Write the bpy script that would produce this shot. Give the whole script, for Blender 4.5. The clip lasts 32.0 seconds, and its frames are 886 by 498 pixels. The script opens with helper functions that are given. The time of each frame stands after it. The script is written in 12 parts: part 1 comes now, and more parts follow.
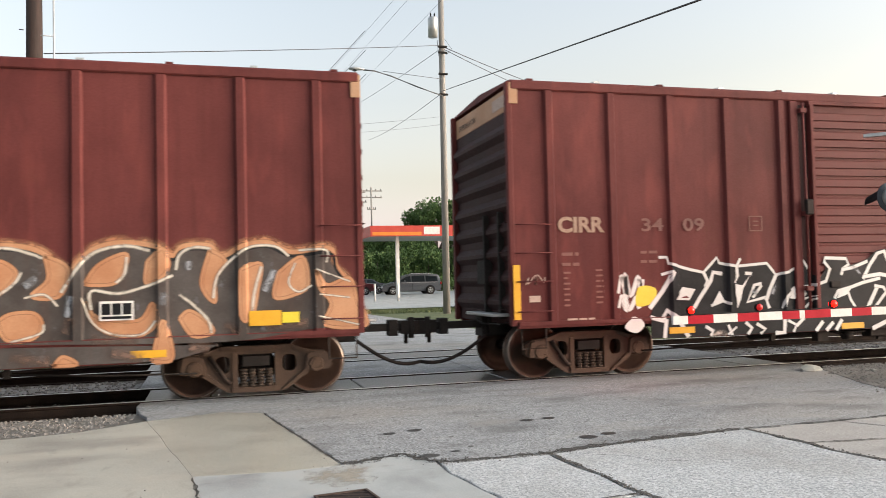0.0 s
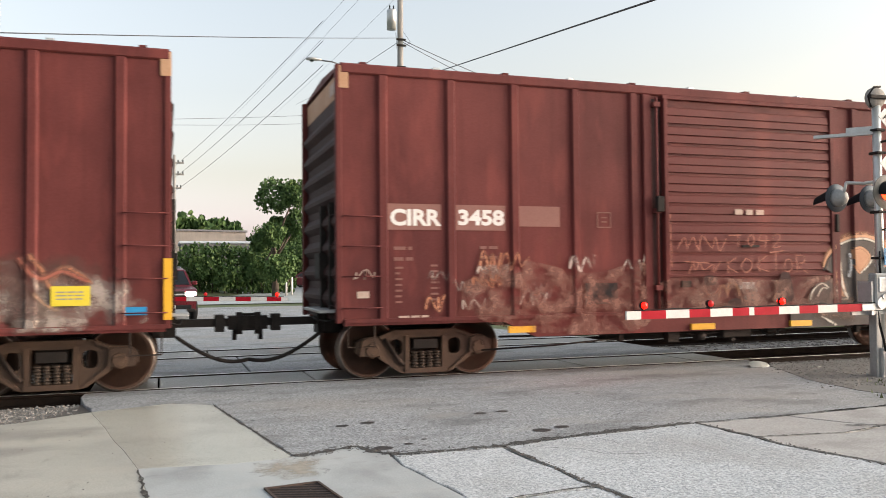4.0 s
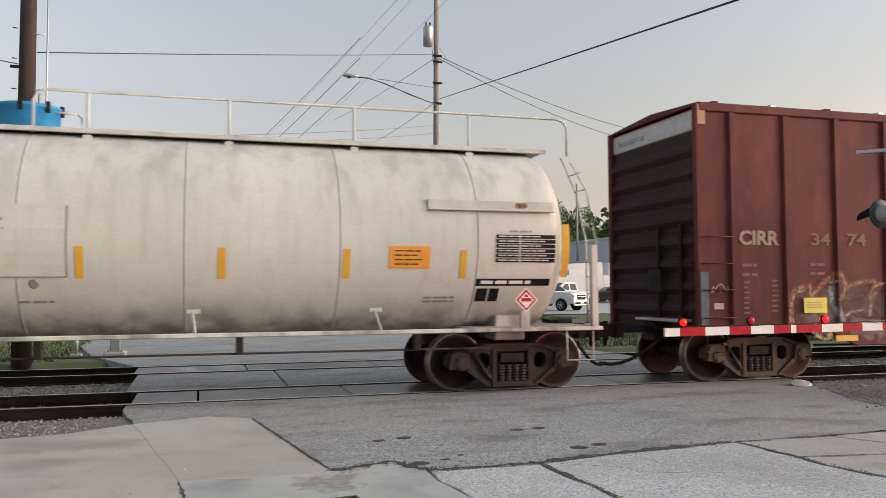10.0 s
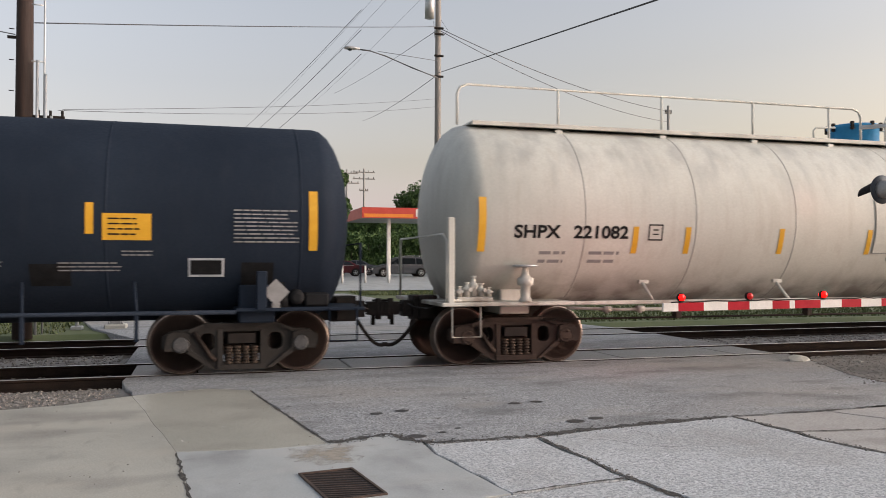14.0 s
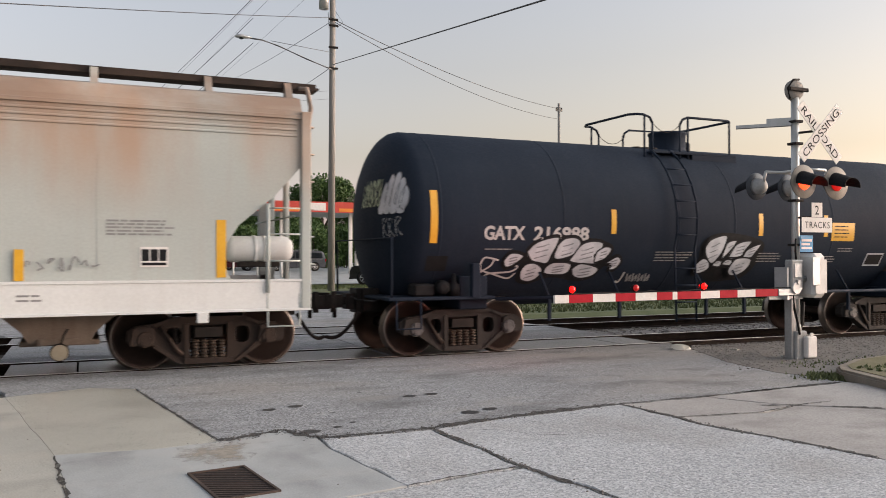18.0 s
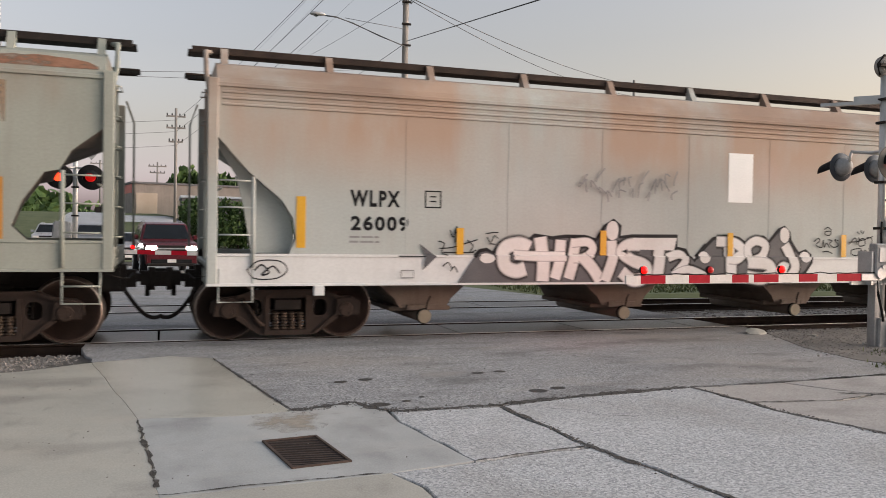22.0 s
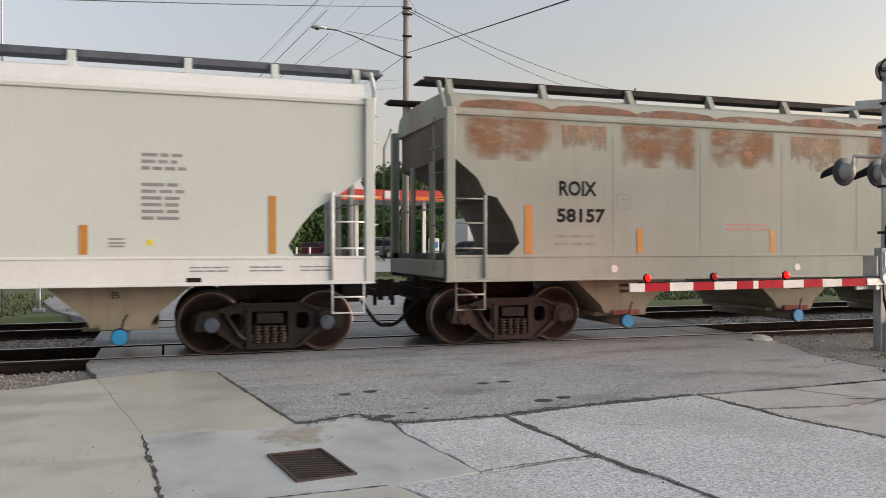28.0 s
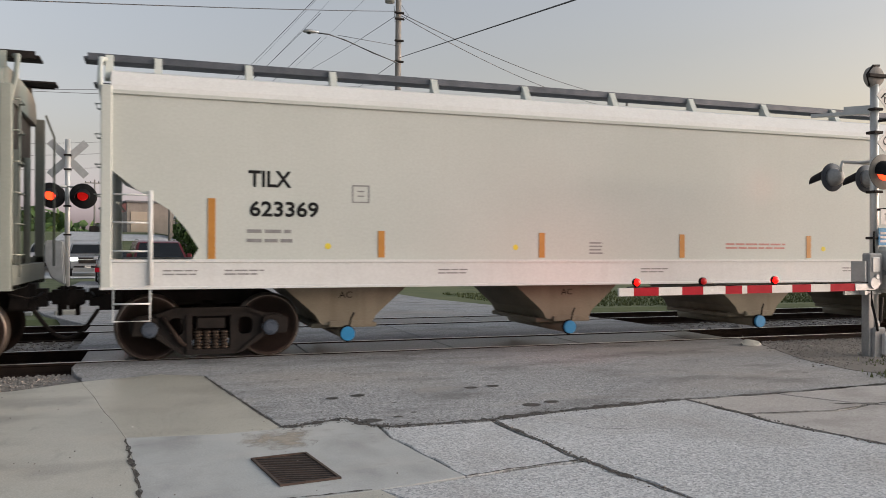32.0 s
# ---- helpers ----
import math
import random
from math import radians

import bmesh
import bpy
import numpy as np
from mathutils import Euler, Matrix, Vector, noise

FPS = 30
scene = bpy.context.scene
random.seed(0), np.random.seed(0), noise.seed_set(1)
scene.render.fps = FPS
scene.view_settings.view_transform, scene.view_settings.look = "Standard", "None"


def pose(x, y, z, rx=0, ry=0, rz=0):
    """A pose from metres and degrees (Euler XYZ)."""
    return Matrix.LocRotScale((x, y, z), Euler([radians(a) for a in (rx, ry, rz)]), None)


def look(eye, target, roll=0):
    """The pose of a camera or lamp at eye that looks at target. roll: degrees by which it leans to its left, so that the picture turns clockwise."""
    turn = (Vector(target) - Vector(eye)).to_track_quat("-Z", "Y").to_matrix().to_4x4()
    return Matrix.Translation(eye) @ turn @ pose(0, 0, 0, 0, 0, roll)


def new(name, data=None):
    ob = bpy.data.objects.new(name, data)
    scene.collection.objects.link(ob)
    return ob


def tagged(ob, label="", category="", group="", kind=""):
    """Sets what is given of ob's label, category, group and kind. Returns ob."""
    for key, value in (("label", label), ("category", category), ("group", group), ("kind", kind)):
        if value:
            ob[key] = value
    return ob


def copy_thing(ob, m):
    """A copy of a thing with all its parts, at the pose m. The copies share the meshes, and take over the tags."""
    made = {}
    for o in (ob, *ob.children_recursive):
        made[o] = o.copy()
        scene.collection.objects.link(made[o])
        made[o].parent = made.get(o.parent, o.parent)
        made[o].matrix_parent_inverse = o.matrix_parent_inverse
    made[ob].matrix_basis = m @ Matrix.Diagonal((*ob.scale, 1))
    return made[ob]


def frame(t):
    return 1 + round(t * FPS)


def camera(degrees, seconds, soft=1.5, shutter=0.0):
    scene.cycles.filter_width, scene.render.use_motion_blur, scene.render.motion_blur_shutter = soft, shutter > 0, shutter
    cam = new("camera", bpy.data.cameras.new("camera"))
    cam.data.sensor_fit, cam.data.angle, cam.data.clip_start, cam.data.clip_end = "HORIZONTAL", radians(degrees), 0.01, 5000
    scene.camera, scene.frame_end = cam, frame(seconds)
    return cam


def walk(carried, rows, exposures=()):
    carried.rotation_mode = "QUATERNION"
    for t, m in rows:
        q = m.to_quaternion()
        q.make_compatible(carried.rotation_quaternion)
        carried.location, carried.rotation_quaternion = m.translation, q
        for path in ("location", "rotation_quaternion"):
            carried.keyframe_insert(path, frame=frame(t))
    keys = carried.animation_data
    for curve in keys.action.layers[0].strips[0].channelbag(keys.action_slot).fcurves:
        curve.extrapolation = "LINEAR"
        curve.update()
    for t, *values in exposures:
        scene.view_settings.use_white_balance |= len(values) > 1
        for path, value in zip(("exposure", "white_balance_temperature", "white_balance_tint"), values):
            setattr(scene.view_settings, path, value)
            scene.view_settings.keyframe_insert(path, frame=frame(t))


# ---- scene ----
cam = camera(56.73, 32.0, soft=0.9, shutter=0.3)
PATH = [
    (0.0, (-0.011, -0.080, 1.635), (5.408, 19.157, 2.394), -1.377),
    (0.5, (-0.012, -0.072, 1.643), (5.668, 19.087, 2.468), -1.320),
    (1.0, (-0.016, -0.039, 1.647), (6.370, 18.896, 2.462), -0.959),
    (1.5, (-0.016, -0.050, 1.633), (6.614, 18.807, 2.324), -0.868),
    (2.0, (-0.014, -0.067, 1.633), (6.704, 18.764, 2.162), -0.821),
    (2.5, (-0.001, -0.075, 1.625), (6.767, 18.739, 2.092), -0.763),
    (4.5, (-0.010, 0.010, 1.601), (6.157, 19.024, 2.259), -0.364),
    (5.0, (-0.011, 0.001, 1.608), (5.729, 19.151, 2.214), -0.261),
    (5.5, (-0.011, 0.006, 1.609), (5.413, 19.249, 2.144), -0.157),
    (6.0, (-0.018, 0.011, 1.611), (5.289, 19.288, 2.097), -0.245),
    (6.5, (-0.016, 0.018, 1.604), (5.289, 19.295, 2.101), -0.353),
    (7.0, (-0.018, 0.008, 1.605), (5.342, 19.269, 2.141), -0.436),
    (7.5, (-0.017, 0.001, 1.610), (5.436, 19.235, 2.199), -0.617),
    (8.0, (-0.014, 0.007, 1.608), (5.532, 19.211, 2.280), -0.748),
    (8.5, (-0.013, -0.003, 1.604), (5.603, 19.176, 2.381), -0.764),
    (9.0, (-0.009, -0.017, 1.613), (5.640, 19.150, 2.464), -0.728),
    (9.5, (-0.020, -0.018, 1.609), (5.636, 19.143, 2.550), -0.461),
    (10.0, (-0.037, -0.021, 1.608), (5.618, 19.138, 2.592), -0.238),
    (10.5, (-0.025, -0.006, 1.606), (5.672, 19.141, 2.574), -0.192),
    (11.0, (-0.013, -0.035, 1.610), (5.742, 19.099, 2.505), -0.203),
    (11.5, (-0.005, -0.018, 1.602), (5.768, 19.114, 2.388), -0.045),
    (12.0, (-0.008, -0.007, 1.600), (5.725, 19.143, 2.247), -0.007),
    (12.5, (-0.008, -0.013, 1.603), (5.597, 19.178, 2.112), -0.038),
    (13.0, (-0.007, -0.030, 1.605), (5.505, 19.191, 2.016), -0.089),
    (13.5, (0.003, -0.018, 1.602), (5.516, 19.204, 1.971), -0.026),
    (14.0, (0.007, -0.009, 1.604), (5.629, 19.181, 1.962), 0.020),
    (14.5, (-0.003, -0.026, 1.604), (5.845, 19.097, 1.973), 0.144),
    (16.5, (0.003, 0.014, 1.591), (7.661, 18.485, 2.030), 0.256),
    (17.0, (0.005, 0.018, 1.591), (7.912, 18.385, 1.970), 0.322),
    (17.5, (0.004, 0.016, 1.592), (8.044, 18.326, 1.886), 0.167),
    (18.0, (0.009, 0.021, 1.591), (8.038, 18.337, 1.806), -0.033),
    (18.5, (0.014, 0.025, 1.592), (7.904, 18.402, 1.728), -0.572),
    (19.0, (0.016, 0.024, 1.591), (7.486, 18.576, 1.689), -0.394),
    (19.5, (0.022, 0.034, 1.593), (7.452, 18.603, 1.633), 0.008),
    (20.0, (0.014, 0.023, 1.593), (7.399, 18.610, 1.564), 0.117),
    (20.5, (0.009, 0.019, 1.591), (7.222, 18.673, 1.480), 0.339),
    (21.0, (0.011, 0.023, 1.593), (6.981, 18.768, 1.386), 0.547),
    (21.5, (-0.001, 0.013, 1.590), (6.678, 18.863, 1.312), 0.702),
    (22.0, (-0.008, 0.005, 1.592), (6.448, 18.932, 1.249), 0.855),
    (22.5, (-0.012, 0.009, 1.592), (6.397, 18.951, 1.237), 0.761),
    (23.0, (0.010, -0.000, 1.590), (6.501, 18.914, 1.257), 0.536),
    (23.5, (0.012, -0.002, 1.587), (6.704, 18.843, 1.298), 0.369),
    (24.0, (0.016, -0.001, 1.585), (6.909, 18.773, 1.356), 0.107),
    (24.5, (0.015, -0.000, 1.582), (7.080, 18.710, 1.398), -0.101),
    (26.5, (0.004, -0.013, 1.579), (7.164, 18.661, 1.500), -0.388),
    (27.0, (0.005, -0.012, 1.580), (6.929, 18.751, 1.507), -0.313),
    (27.5, (0.001, 0.012, 1.586), (6.650, 18.875, 1.504), -0.156),
    (28.0, (0.003, 0.013, 1.589), (6.370, 18.972, 1.508), 0.022),
    (28.5, (-0.001, 0.028, 1.581), (6.180, 19.049, 1.504), 0.020),
    (29.0, (-0.000, 0.027, 1.586), (6.128, 19.065, 1.485), -0.064),
    (29.5, (0.015, 0.037, 1.576), (6.202, 19.056, 1.470), -0.159),
    (30.0, (0.025, 0.029, 1.578), (6.349, 19.002, 1.472), -0.150),
    (30.5, (0.031, 0.029, 1.580), (6.477, 18.962, 1.485), 0.016),
    (31.0, (0.029, 0.019, 1.580), (6.545, 18.928, 1.521), 0.102),
    (31.5, (0.015, 0.018, 1.576), (6.573, 18.913, 1.565), 0.197),
    (32.0, (0.055, 0.027, 1.572), (6.601, 18.925, 1.615), 0.222),
]
EXPOSURES = [(0.0, 1.24, 6350, 1), (7.4, 1.24, 6350, 2), (8.4, 1.04, 6350, 3), (9.3, 0.84, 6350, 4), (10.0, 0.68, 6350, 5), (11.0, 0.57, 6350, 6), (13.0, 0.58, 6400, 7), (14.4, 0.74, 6400, 7), (17.0, 0.80, 6400, 7), (20.0, 0.58, 6400, 7), (22.0, 0.57, 6400, 7), (24.0, 0.76, 6400, 7), (28.0, 0.70, 6300, 5), (30.0, 0.54, 6300, 5), (32.0, 0.47, 6300, 5)]
walk(cam, [(t, look(eye, target, roll)) for t, eye, target, roll in PATH], EXPOSURES)

# the train's way along the rails, and the plan's main lines
TRACK_Y = 13.265
SECOND_Y = 17.80
WHEEL_R = 0.457


def train_shift(t):
    u = t / 16.0 - 1.0
    return float(np.polynomial.chebyshev.chebval(u, [-0.00000, 59.06403, -0.13860, -0.05572, 0.03377, 0.01644, -0.02149]))


# ---- light: clear sky just after sunset, the glow low beyond the track's far end ----
world = bpy.data.worlds.new("dusk_sky")
scene.world = world
world.use_nodes = True
wn = world.node_tree.nodes
sky = wn.new("ShaderNodeTexSky")
sky.sky_type = "NISHITA"
sky.sun_disc = False
sky.sun_elevation = radians(5.0)
sky.sun_rotation = radians(110.0)
sky.air_density = 1.0
sky.dust_density = 3.5
sky.ozone_density = 1.0
soft_sky = wn.new("ShaderNodeHueSaturation")
soft_sky.inputs["Saturation"].default_value = 0.47
world.node_tree.links.new(sky.outputs[0], soft_sky.inputs["Color"])
rosy = wn.new("ShaderNodeMix")
rosy.data_type, rosy.blend_type = "RGBA", "MULTIPLY"
rosy.inputs["Factor"].default_value = 1.0
rosy.inputs[7].default_value = (1.03, 0.957, 1.012, 1.0)
world.node_tree.links.new(soft_sky.outputs[0], rosy.inputs[6])
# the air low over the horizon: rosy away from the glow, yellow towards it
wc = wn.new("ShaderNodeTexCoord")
wsep = wn.new("ShaderNodeSeparateXYZ")
world.node_tree.links.new(wc.outputs["Generated"], wsep.inputs[0])
low = wn.new("ShaderNodeMapRange")
low.interpolation_type = "SMOOTHSTEP"
low.inputs["From Min"].default_value, low.inputs["From Max"].default_value = 0.42, 0.02
world.node_tree.links.new(wsep.outputs["Z"], low.inputs["Value"])
east = wn.new("ShaderNodeMapRange")
east.interpolation_type = "SMOOTHSTEP"
east.inputs["From Min"].default_value, east.inputs["From Max"].default_value = -0.1, 0.85
world.node_tree.links.new(wsep.outputs["X"], east.inputs["Value"])
hue = wn.new("ShaderNodeMix")
hue.data_type = "RGBA"
hue.inputs[6].default_value = (1.0, 0.93, 0.935, 1.0)
hue.inputs[7].default_value = (1.01, 0.87, 0.70, 1.0)
world.node_tree.links.new(east.outputs[0], hue.inputs["Factor"])
air = wn.new("ShaderNodeMix")
air.data_type, air.blend_type = "RGBA", "MULTIPLY"
world.node_tree.links.new(low.outputs[0], air.inputs["Factor"])
world.node_tree.links.new(rosy.outputs[2], air.inputs[6])
world.node_tree.links.new(hue.outputs[2], air.inputs[7])
haze = wn.new("ShaderNodeMapRange")
haze.interpolation_type = "SMOOTHSTEP"
haze.inputs["From Min"].default_value, haze.inputs["From Max"].default_value = 0.13, 0.0
world.node_tree.links.new(wsep.outputs["Z"], haze.inputs["Value"])
pale = wn.new("ShaderNodeMix")
pale.data_type, pale.blend_type = "RGBA", "MULTIPLY"
pale.inputs[7].default_value = (1.75, 1.78, 2.35, 1.0)
world.node_tree.links.new(haze.outputs[0], pale.inputs["Factor"])
world.node_tree.links.new(air.outputs[2], pale.inputs[6])
world.node_tree.links.new(pale.outputs[2], wn["Background"].inputs["Color"])
wn["Background"].inputs["Strength"].default_value = 0.29
SUN_DIR = Vector((math.sin(radians(110.0)), math.cos(radians(110.0)), math.tan(radians(20.0))))
sun = new("sun", bpy.data.lights.new("sun", "SUN"))
sun.data.energy = 2.0
sun.data.angle = radians(70.0)
sun.data.color = (1.0, 0.945, 0.89)
sun.matrix_world = look(SUN_DIR * 300, (0, 0, 0))


# ---- materials ----
def material(name, c1, c2, scale=3.0, rough=(0.55, 0.8), metal=0.0, bump=0.15, fine=60.0, streak=0.0, streak_color=(0.05, 0.04, 0.035),
             spots=0.0, spot_color=(0.12, 0.05, 0.025), spot_scale=2.0, speckle=0.0, speckle_color=(0.4, 0.38, 0.35), stretch=(1, 1, 1), wear=0.0, wear_scale=6.0, fade=False, agg=0.0, agg_scale=45.0, agg_dark=(0.1, 0.1, 0.1), agg_light=(0.4, 0.4, 0.4), spec=0.4, soft=0.0):
    m = bpy.data.materials.new(name)
    m.use_nodes = True
    nt = m.node_tree
    n, ln = nt.nodes, nt.links
    bsdf = n["Principled BSDF"]
    co = n.new("ShaderNodeTexCoord")
    mp = n.new("ShaderNodeMapping")
    mp.inputs["Scale"].default_value = stretch
    ln.new(co.outputs["Object"], mp.inputs["Vector"])

    def noise_tex(s, detail=4.0, vec=None, rou=0.55):
        t = n.new("ShaderNodeTexNoise")
        t.inputs["Scale"].default_value = s
        t.inputs["Detail"].default_value = detail
        t.inputs["Roughness"].default_value = rou
        ln.new(vec or mp.outputs[0], t.inputs["Vector"])
        return t.outputs["Fac"]

    def ramp(src, a, b, va=0.0, vb=1.0):
        r = n.new("ShaderNodeMapRange")
        r.inputs["From Min"].default_value, r.inputs["From Max"].default_value = a, b
        r.inputs["To Min"].default_value, r.inputs["To Max"].default_value = va, vb
        ln.new(src, r.inputs["Value"])
        return r.outputs[0]

    def mix(fac, a, b):
        x = n.new("ShaderNodeMix")
        x.data_type = "RGBA"
        ln.new(fac, x.inputs["Factor"])
        for v, i in ((a, 6), (b, 7)):
            if isinstance(v, tuple):
                x.inputs[i].default_value = (*v, 1)
            else:
                ln.new(v, x.inputs[i])
        return x.outputs[2]

    big = noise_tex(scale)
    small = noise_tex(fine, 6.0)
    col = mix(ramp(big, 0.35, 0.65), c1, c2)
    col = mix(ramp(small, 0.3, 0.75, 0.0, 0.35), col, tuple(0.72 * v for v in c1))
    if streak:
        sm = n.new("ShaderNodeMapping")
        sm.inputs["Scale"].default_value = (4.0, 4.0, 0.25)
        ln.new(co.outputs["Object"], sm.inputs["Vector"])
        col = mix(ramp(noise_tex(1.6, 5.0, sm.outputs[0]), 0.5, 0.85, 0.0, streak), col, streak_color)
    if spots:
        col = mix(ramp(noise_tex(spot_scale, 8.0, rou=0.65), 0.62, 0.72, 0.0, spots), col, spot_color)
    if speckle:
        col = mix(ramp(noise_tex(fine * 2.2, 2.0), 0.6, 0.7, 0.0, speckle), col, speckle_color)
    if agg:
        # exposed stones of an old surface, each with its own shade
        vo = n.new("ShaderNodeTexVoronoi")
        vo.inputs["Scale"].default_value = agg_scale
        ln.new(mp.outputs[0], vo.inputs["Vector"])
        sr = n.new("ShaderNodeSeparateColor")
        ln.new(vo.outputs["Color"], sr.inputs[0])
        stones_ = mix(sr.outputs[0], agg_dark, agg_light)
        patch = ramp(noise_tex(agg_scale * 0.12, 3.0), 0.3, 0.7, agg * 0.55, agg)
        col = mix(patch, col, stones_)
    ln.new(col, bsdf.inputs["Base Color"])
    ln.new(ramp(small, 0.3, 0.7, rough[0], rough[1]), bsdf.inputs["Roughness"])
    bsdf.inputs["Metallic"].default_value = metal
    bsdf.inputs["Specular IOR Level"].default_value = spec
    if bump:
        b = n.new("ShaderNodeBump")
        b.inputs["Strength"].default_value = bump
        b.inputs["Distance"].default_value = 0.01
        ln.new(small, b.inputs["Height"])
        ln.new(b.outputs[0], bsdf.inputs["Normal"])
    if wear:
        alpha = ramp(noise_tex(wear_scale, 7.0, rou=0.68), wear - 0.13, wear + 0.13)
        if fade:
            # ragged rim: the paint or rust thins out towards the patch's border
            gs = n.new("ShaderNodeSeparateXYZ")
            ln.new(co.outputs["Generated"], gs.inputs[0])
            rim = None
            if fade == "down":
                rim = ramp(gs.outputs["Z"], 0.0, 0.6, 0.0, 0.85)
            if fade == "block":
                # rust that keeps to its sheet: firm upper rim, ragged lower rim, thin in level streaks
                px_ = n.new("ShaderNodeMath")
                px_.operation = "PINGPONG"
                px_.inputs[1].default_value = 0.5
                ln.new(gs.outputs["X"], px_.inputs[0])
                sm2 = n.new("ShaderNodeMapping")
                sm2.inputs["Scale"].default_value = (0.75, 1.0, 1.7)
                ln.new(co.outputs["Object"], sm2.inputs["Vector"])
                level = ramp(noise_tex(2.3, 7.0, sm2.outputs[0], 0.65), 0.36, 0.62)
                sm3 = n.new("ShaderNodeMapping")
                sm3.inputs["Scale"].default_value = (2.2, 1.0, 0.35)
                ln.new(co.outputs["Object"], sm3.inputs["Vector"])
                drip = ramp(noise_tex(1.2, 2.0, sm3.outputs[0], 0.5), 0.30, 0.66, -0.45, 0.40)
                rise = n.new("ShaderNodeMath")
                ln.new(ramp(gs.outputs["Z"], 0.0, 0.55, 0.0, 1.0), rise.inputs[0])
                ln.new(drip, rise.inputs[1])
                rim = ramp(rise.outputs[0], 0.0, 1.15)
                for q_ in (ramp(px_.outputs[0], 0.0, 0.12), ramp(gs.outputs["Z"], 1.0, 0.93), ramp(level, 0.0, 1.0, 0.12, 0.92)):
                    mu = n.new("ShaderNodeMath")
                    mu.operation = "MULTIPLY"
                    ln.new(rim, mu.inputs[0])
                    ln.new(q_, mu.inputs[1])
                    rim = mu.outputs[0]
            for axis in () if fade in ("down", "block") else (("X", "Y") if fade == "flat" else ("X", "Z")):
                pp = n.new("ShaderNodeMath")
                pp.operation = "PINGPONG"
                pp.inputs[1].default_value = 0.5
                ln.new(gs.outputs[axis], pp.inputs[0])
                part_ = ramp(pp.outputs[0], 0.0, 0.36)
                if rim is None:
                    rim = part_
                else:
                    mu = n.new("ShaderNodeMath")
                    mu.operation = "MULTIPLY"
                    ln.new(rim, mu.inputs[0])
                    ln.new(part_, mu.inputs[1])
                    rim = mu.outputs[0]
            wild = ramp(noise_tex(wear_scale, 9.0, rou=0.75), 0.3, 0.7, -0.85, 0.85)
            add = n.new("ShaderNodeMath")
            ln.new(wild, add.inputs[0])
            ln.new(rim, add.inputs[1])
            alpha = rim if fade == "block" else ramp(add.outputs[0], 0.1 if fade == "down" else 0.25, 1.4 if fade == "down" else 1.3, 0.0, 0.92 if fade == "down" else 0.8)
    if wear or soft:
        # a sprayed line thins out towards its two rims
        at = n.new("ShaderNodeAttribute")
        at.attribute_name = "thin"
        keep = ramp(at.outputs["Fac"], 1.0 - (soft or 0.85), 1.0, 1.0, 0.0)
        if wear:
            mu = n.new("ShaderNodeMath")
            mu.operation = "MULTIPLY"
            ln.new(alpha, mu.inputs[0])
            ln.new(keep, mu.inputs[1])
            keep = mu.outputs[0]
        ln.new(keep, bsdf.inputs["Alpha"])
    return m


def zone_layer(m, color, z0, z1, scale, amount, lo=0.45, hi=0.6, stretch=(1.0, 1.0, 0.35)):
    """A patchy colour layer on a surface, dirt and rust among them, that lies between two heights of its body."""
    nt = m.node_tree
    n, ln = nt.nodes, nt.links
    bsdf = n["Principled BSDF"]
    old = bsdf.inputs["Base Color"].links[0].from_socket
    co = n.new("ShaderNodeTexCoord")
    sep = n.new("ShaderNodeSeparateXYZ")
    ln.new(co.outputs["Object"], sep.inputs[0])
    up = n.new("ShaderNodeMapRange")
    up.interpolation_type = "SMOOTHSTEP"
    up.inputs["From Min"].default_value, up.inputs["From Max"].default_value = z0, z1
    ln.new(sep.outputs["Z"], up.inputs["Value"])
    mp = n.new("ShaderNodeMapping")
    mp.inputs["Scale"].default_value = stretch
    ln.new(co.outputs["Object"], mp.inputs["Vector"])
    t = n.new("ShaderNodeTexNoise")
    t.inputs["Scale"].default_value, t.inputs["Detail"].default_value = scale, 7.0
    ln.new(mp.outputs[0], t.inputs["Vector"])
    r = n.new("ShaderNodeMapRange")
    r.inputs["From Min"].default_value, r.inputs["From Max"].default_value = lo, hi
    r.inputs["To Max"].default_value = amount
    ln.new(t.outputs["Fac"], r.inputs["Value"])
    mul = n.new("ShaderNodeMath")
    mul.operation = "MULTIPLY"
    ln.new(up.outputs[0], mul.inputs[0])
    ln.new(r.outputs[0], mul.inputs[1])
    x = n.new("ShaderNodeMix")
    x.data_type = "RGBA"
    ln.new(mul.outputs[0], x.inputs["Factor"])
    ln.new(old, x.inputs[6])
    x.inputs[7].default_value = (*color, 1)
    ln.new(x.outputs[2], bsdf.inputs["Base Color"])
    return m


def glow(name, color, strength):
    m = bpy.data.materials.new(name)
    m.use_nodes = True
    b = m.node_tree.nodes["Principled BSDF"]
    b.inputs["Base Color"].default_value = (*color, 1)
    b.inputs["Emission Color"].default_value = (*color, 1)
    b.inputs["Emission Strength"].default_value = strength
    b.inputs["Roughness"].default_value = 0.3
    return m


def glass(name, color=(0.02, 0.025, 0.03), rough=0.05):
    m = bpy.data.materials.new(name)
    m.use_nodes = True
    b = m.node_tree.nodes["Principled BSDF"]
    b.inputs["Base Color"].default_value = (*color, 1)
    b.inputs["Roughness"].default_value = rough
    b.inputs["Coat Weight"].default_value = 0.6
    return m


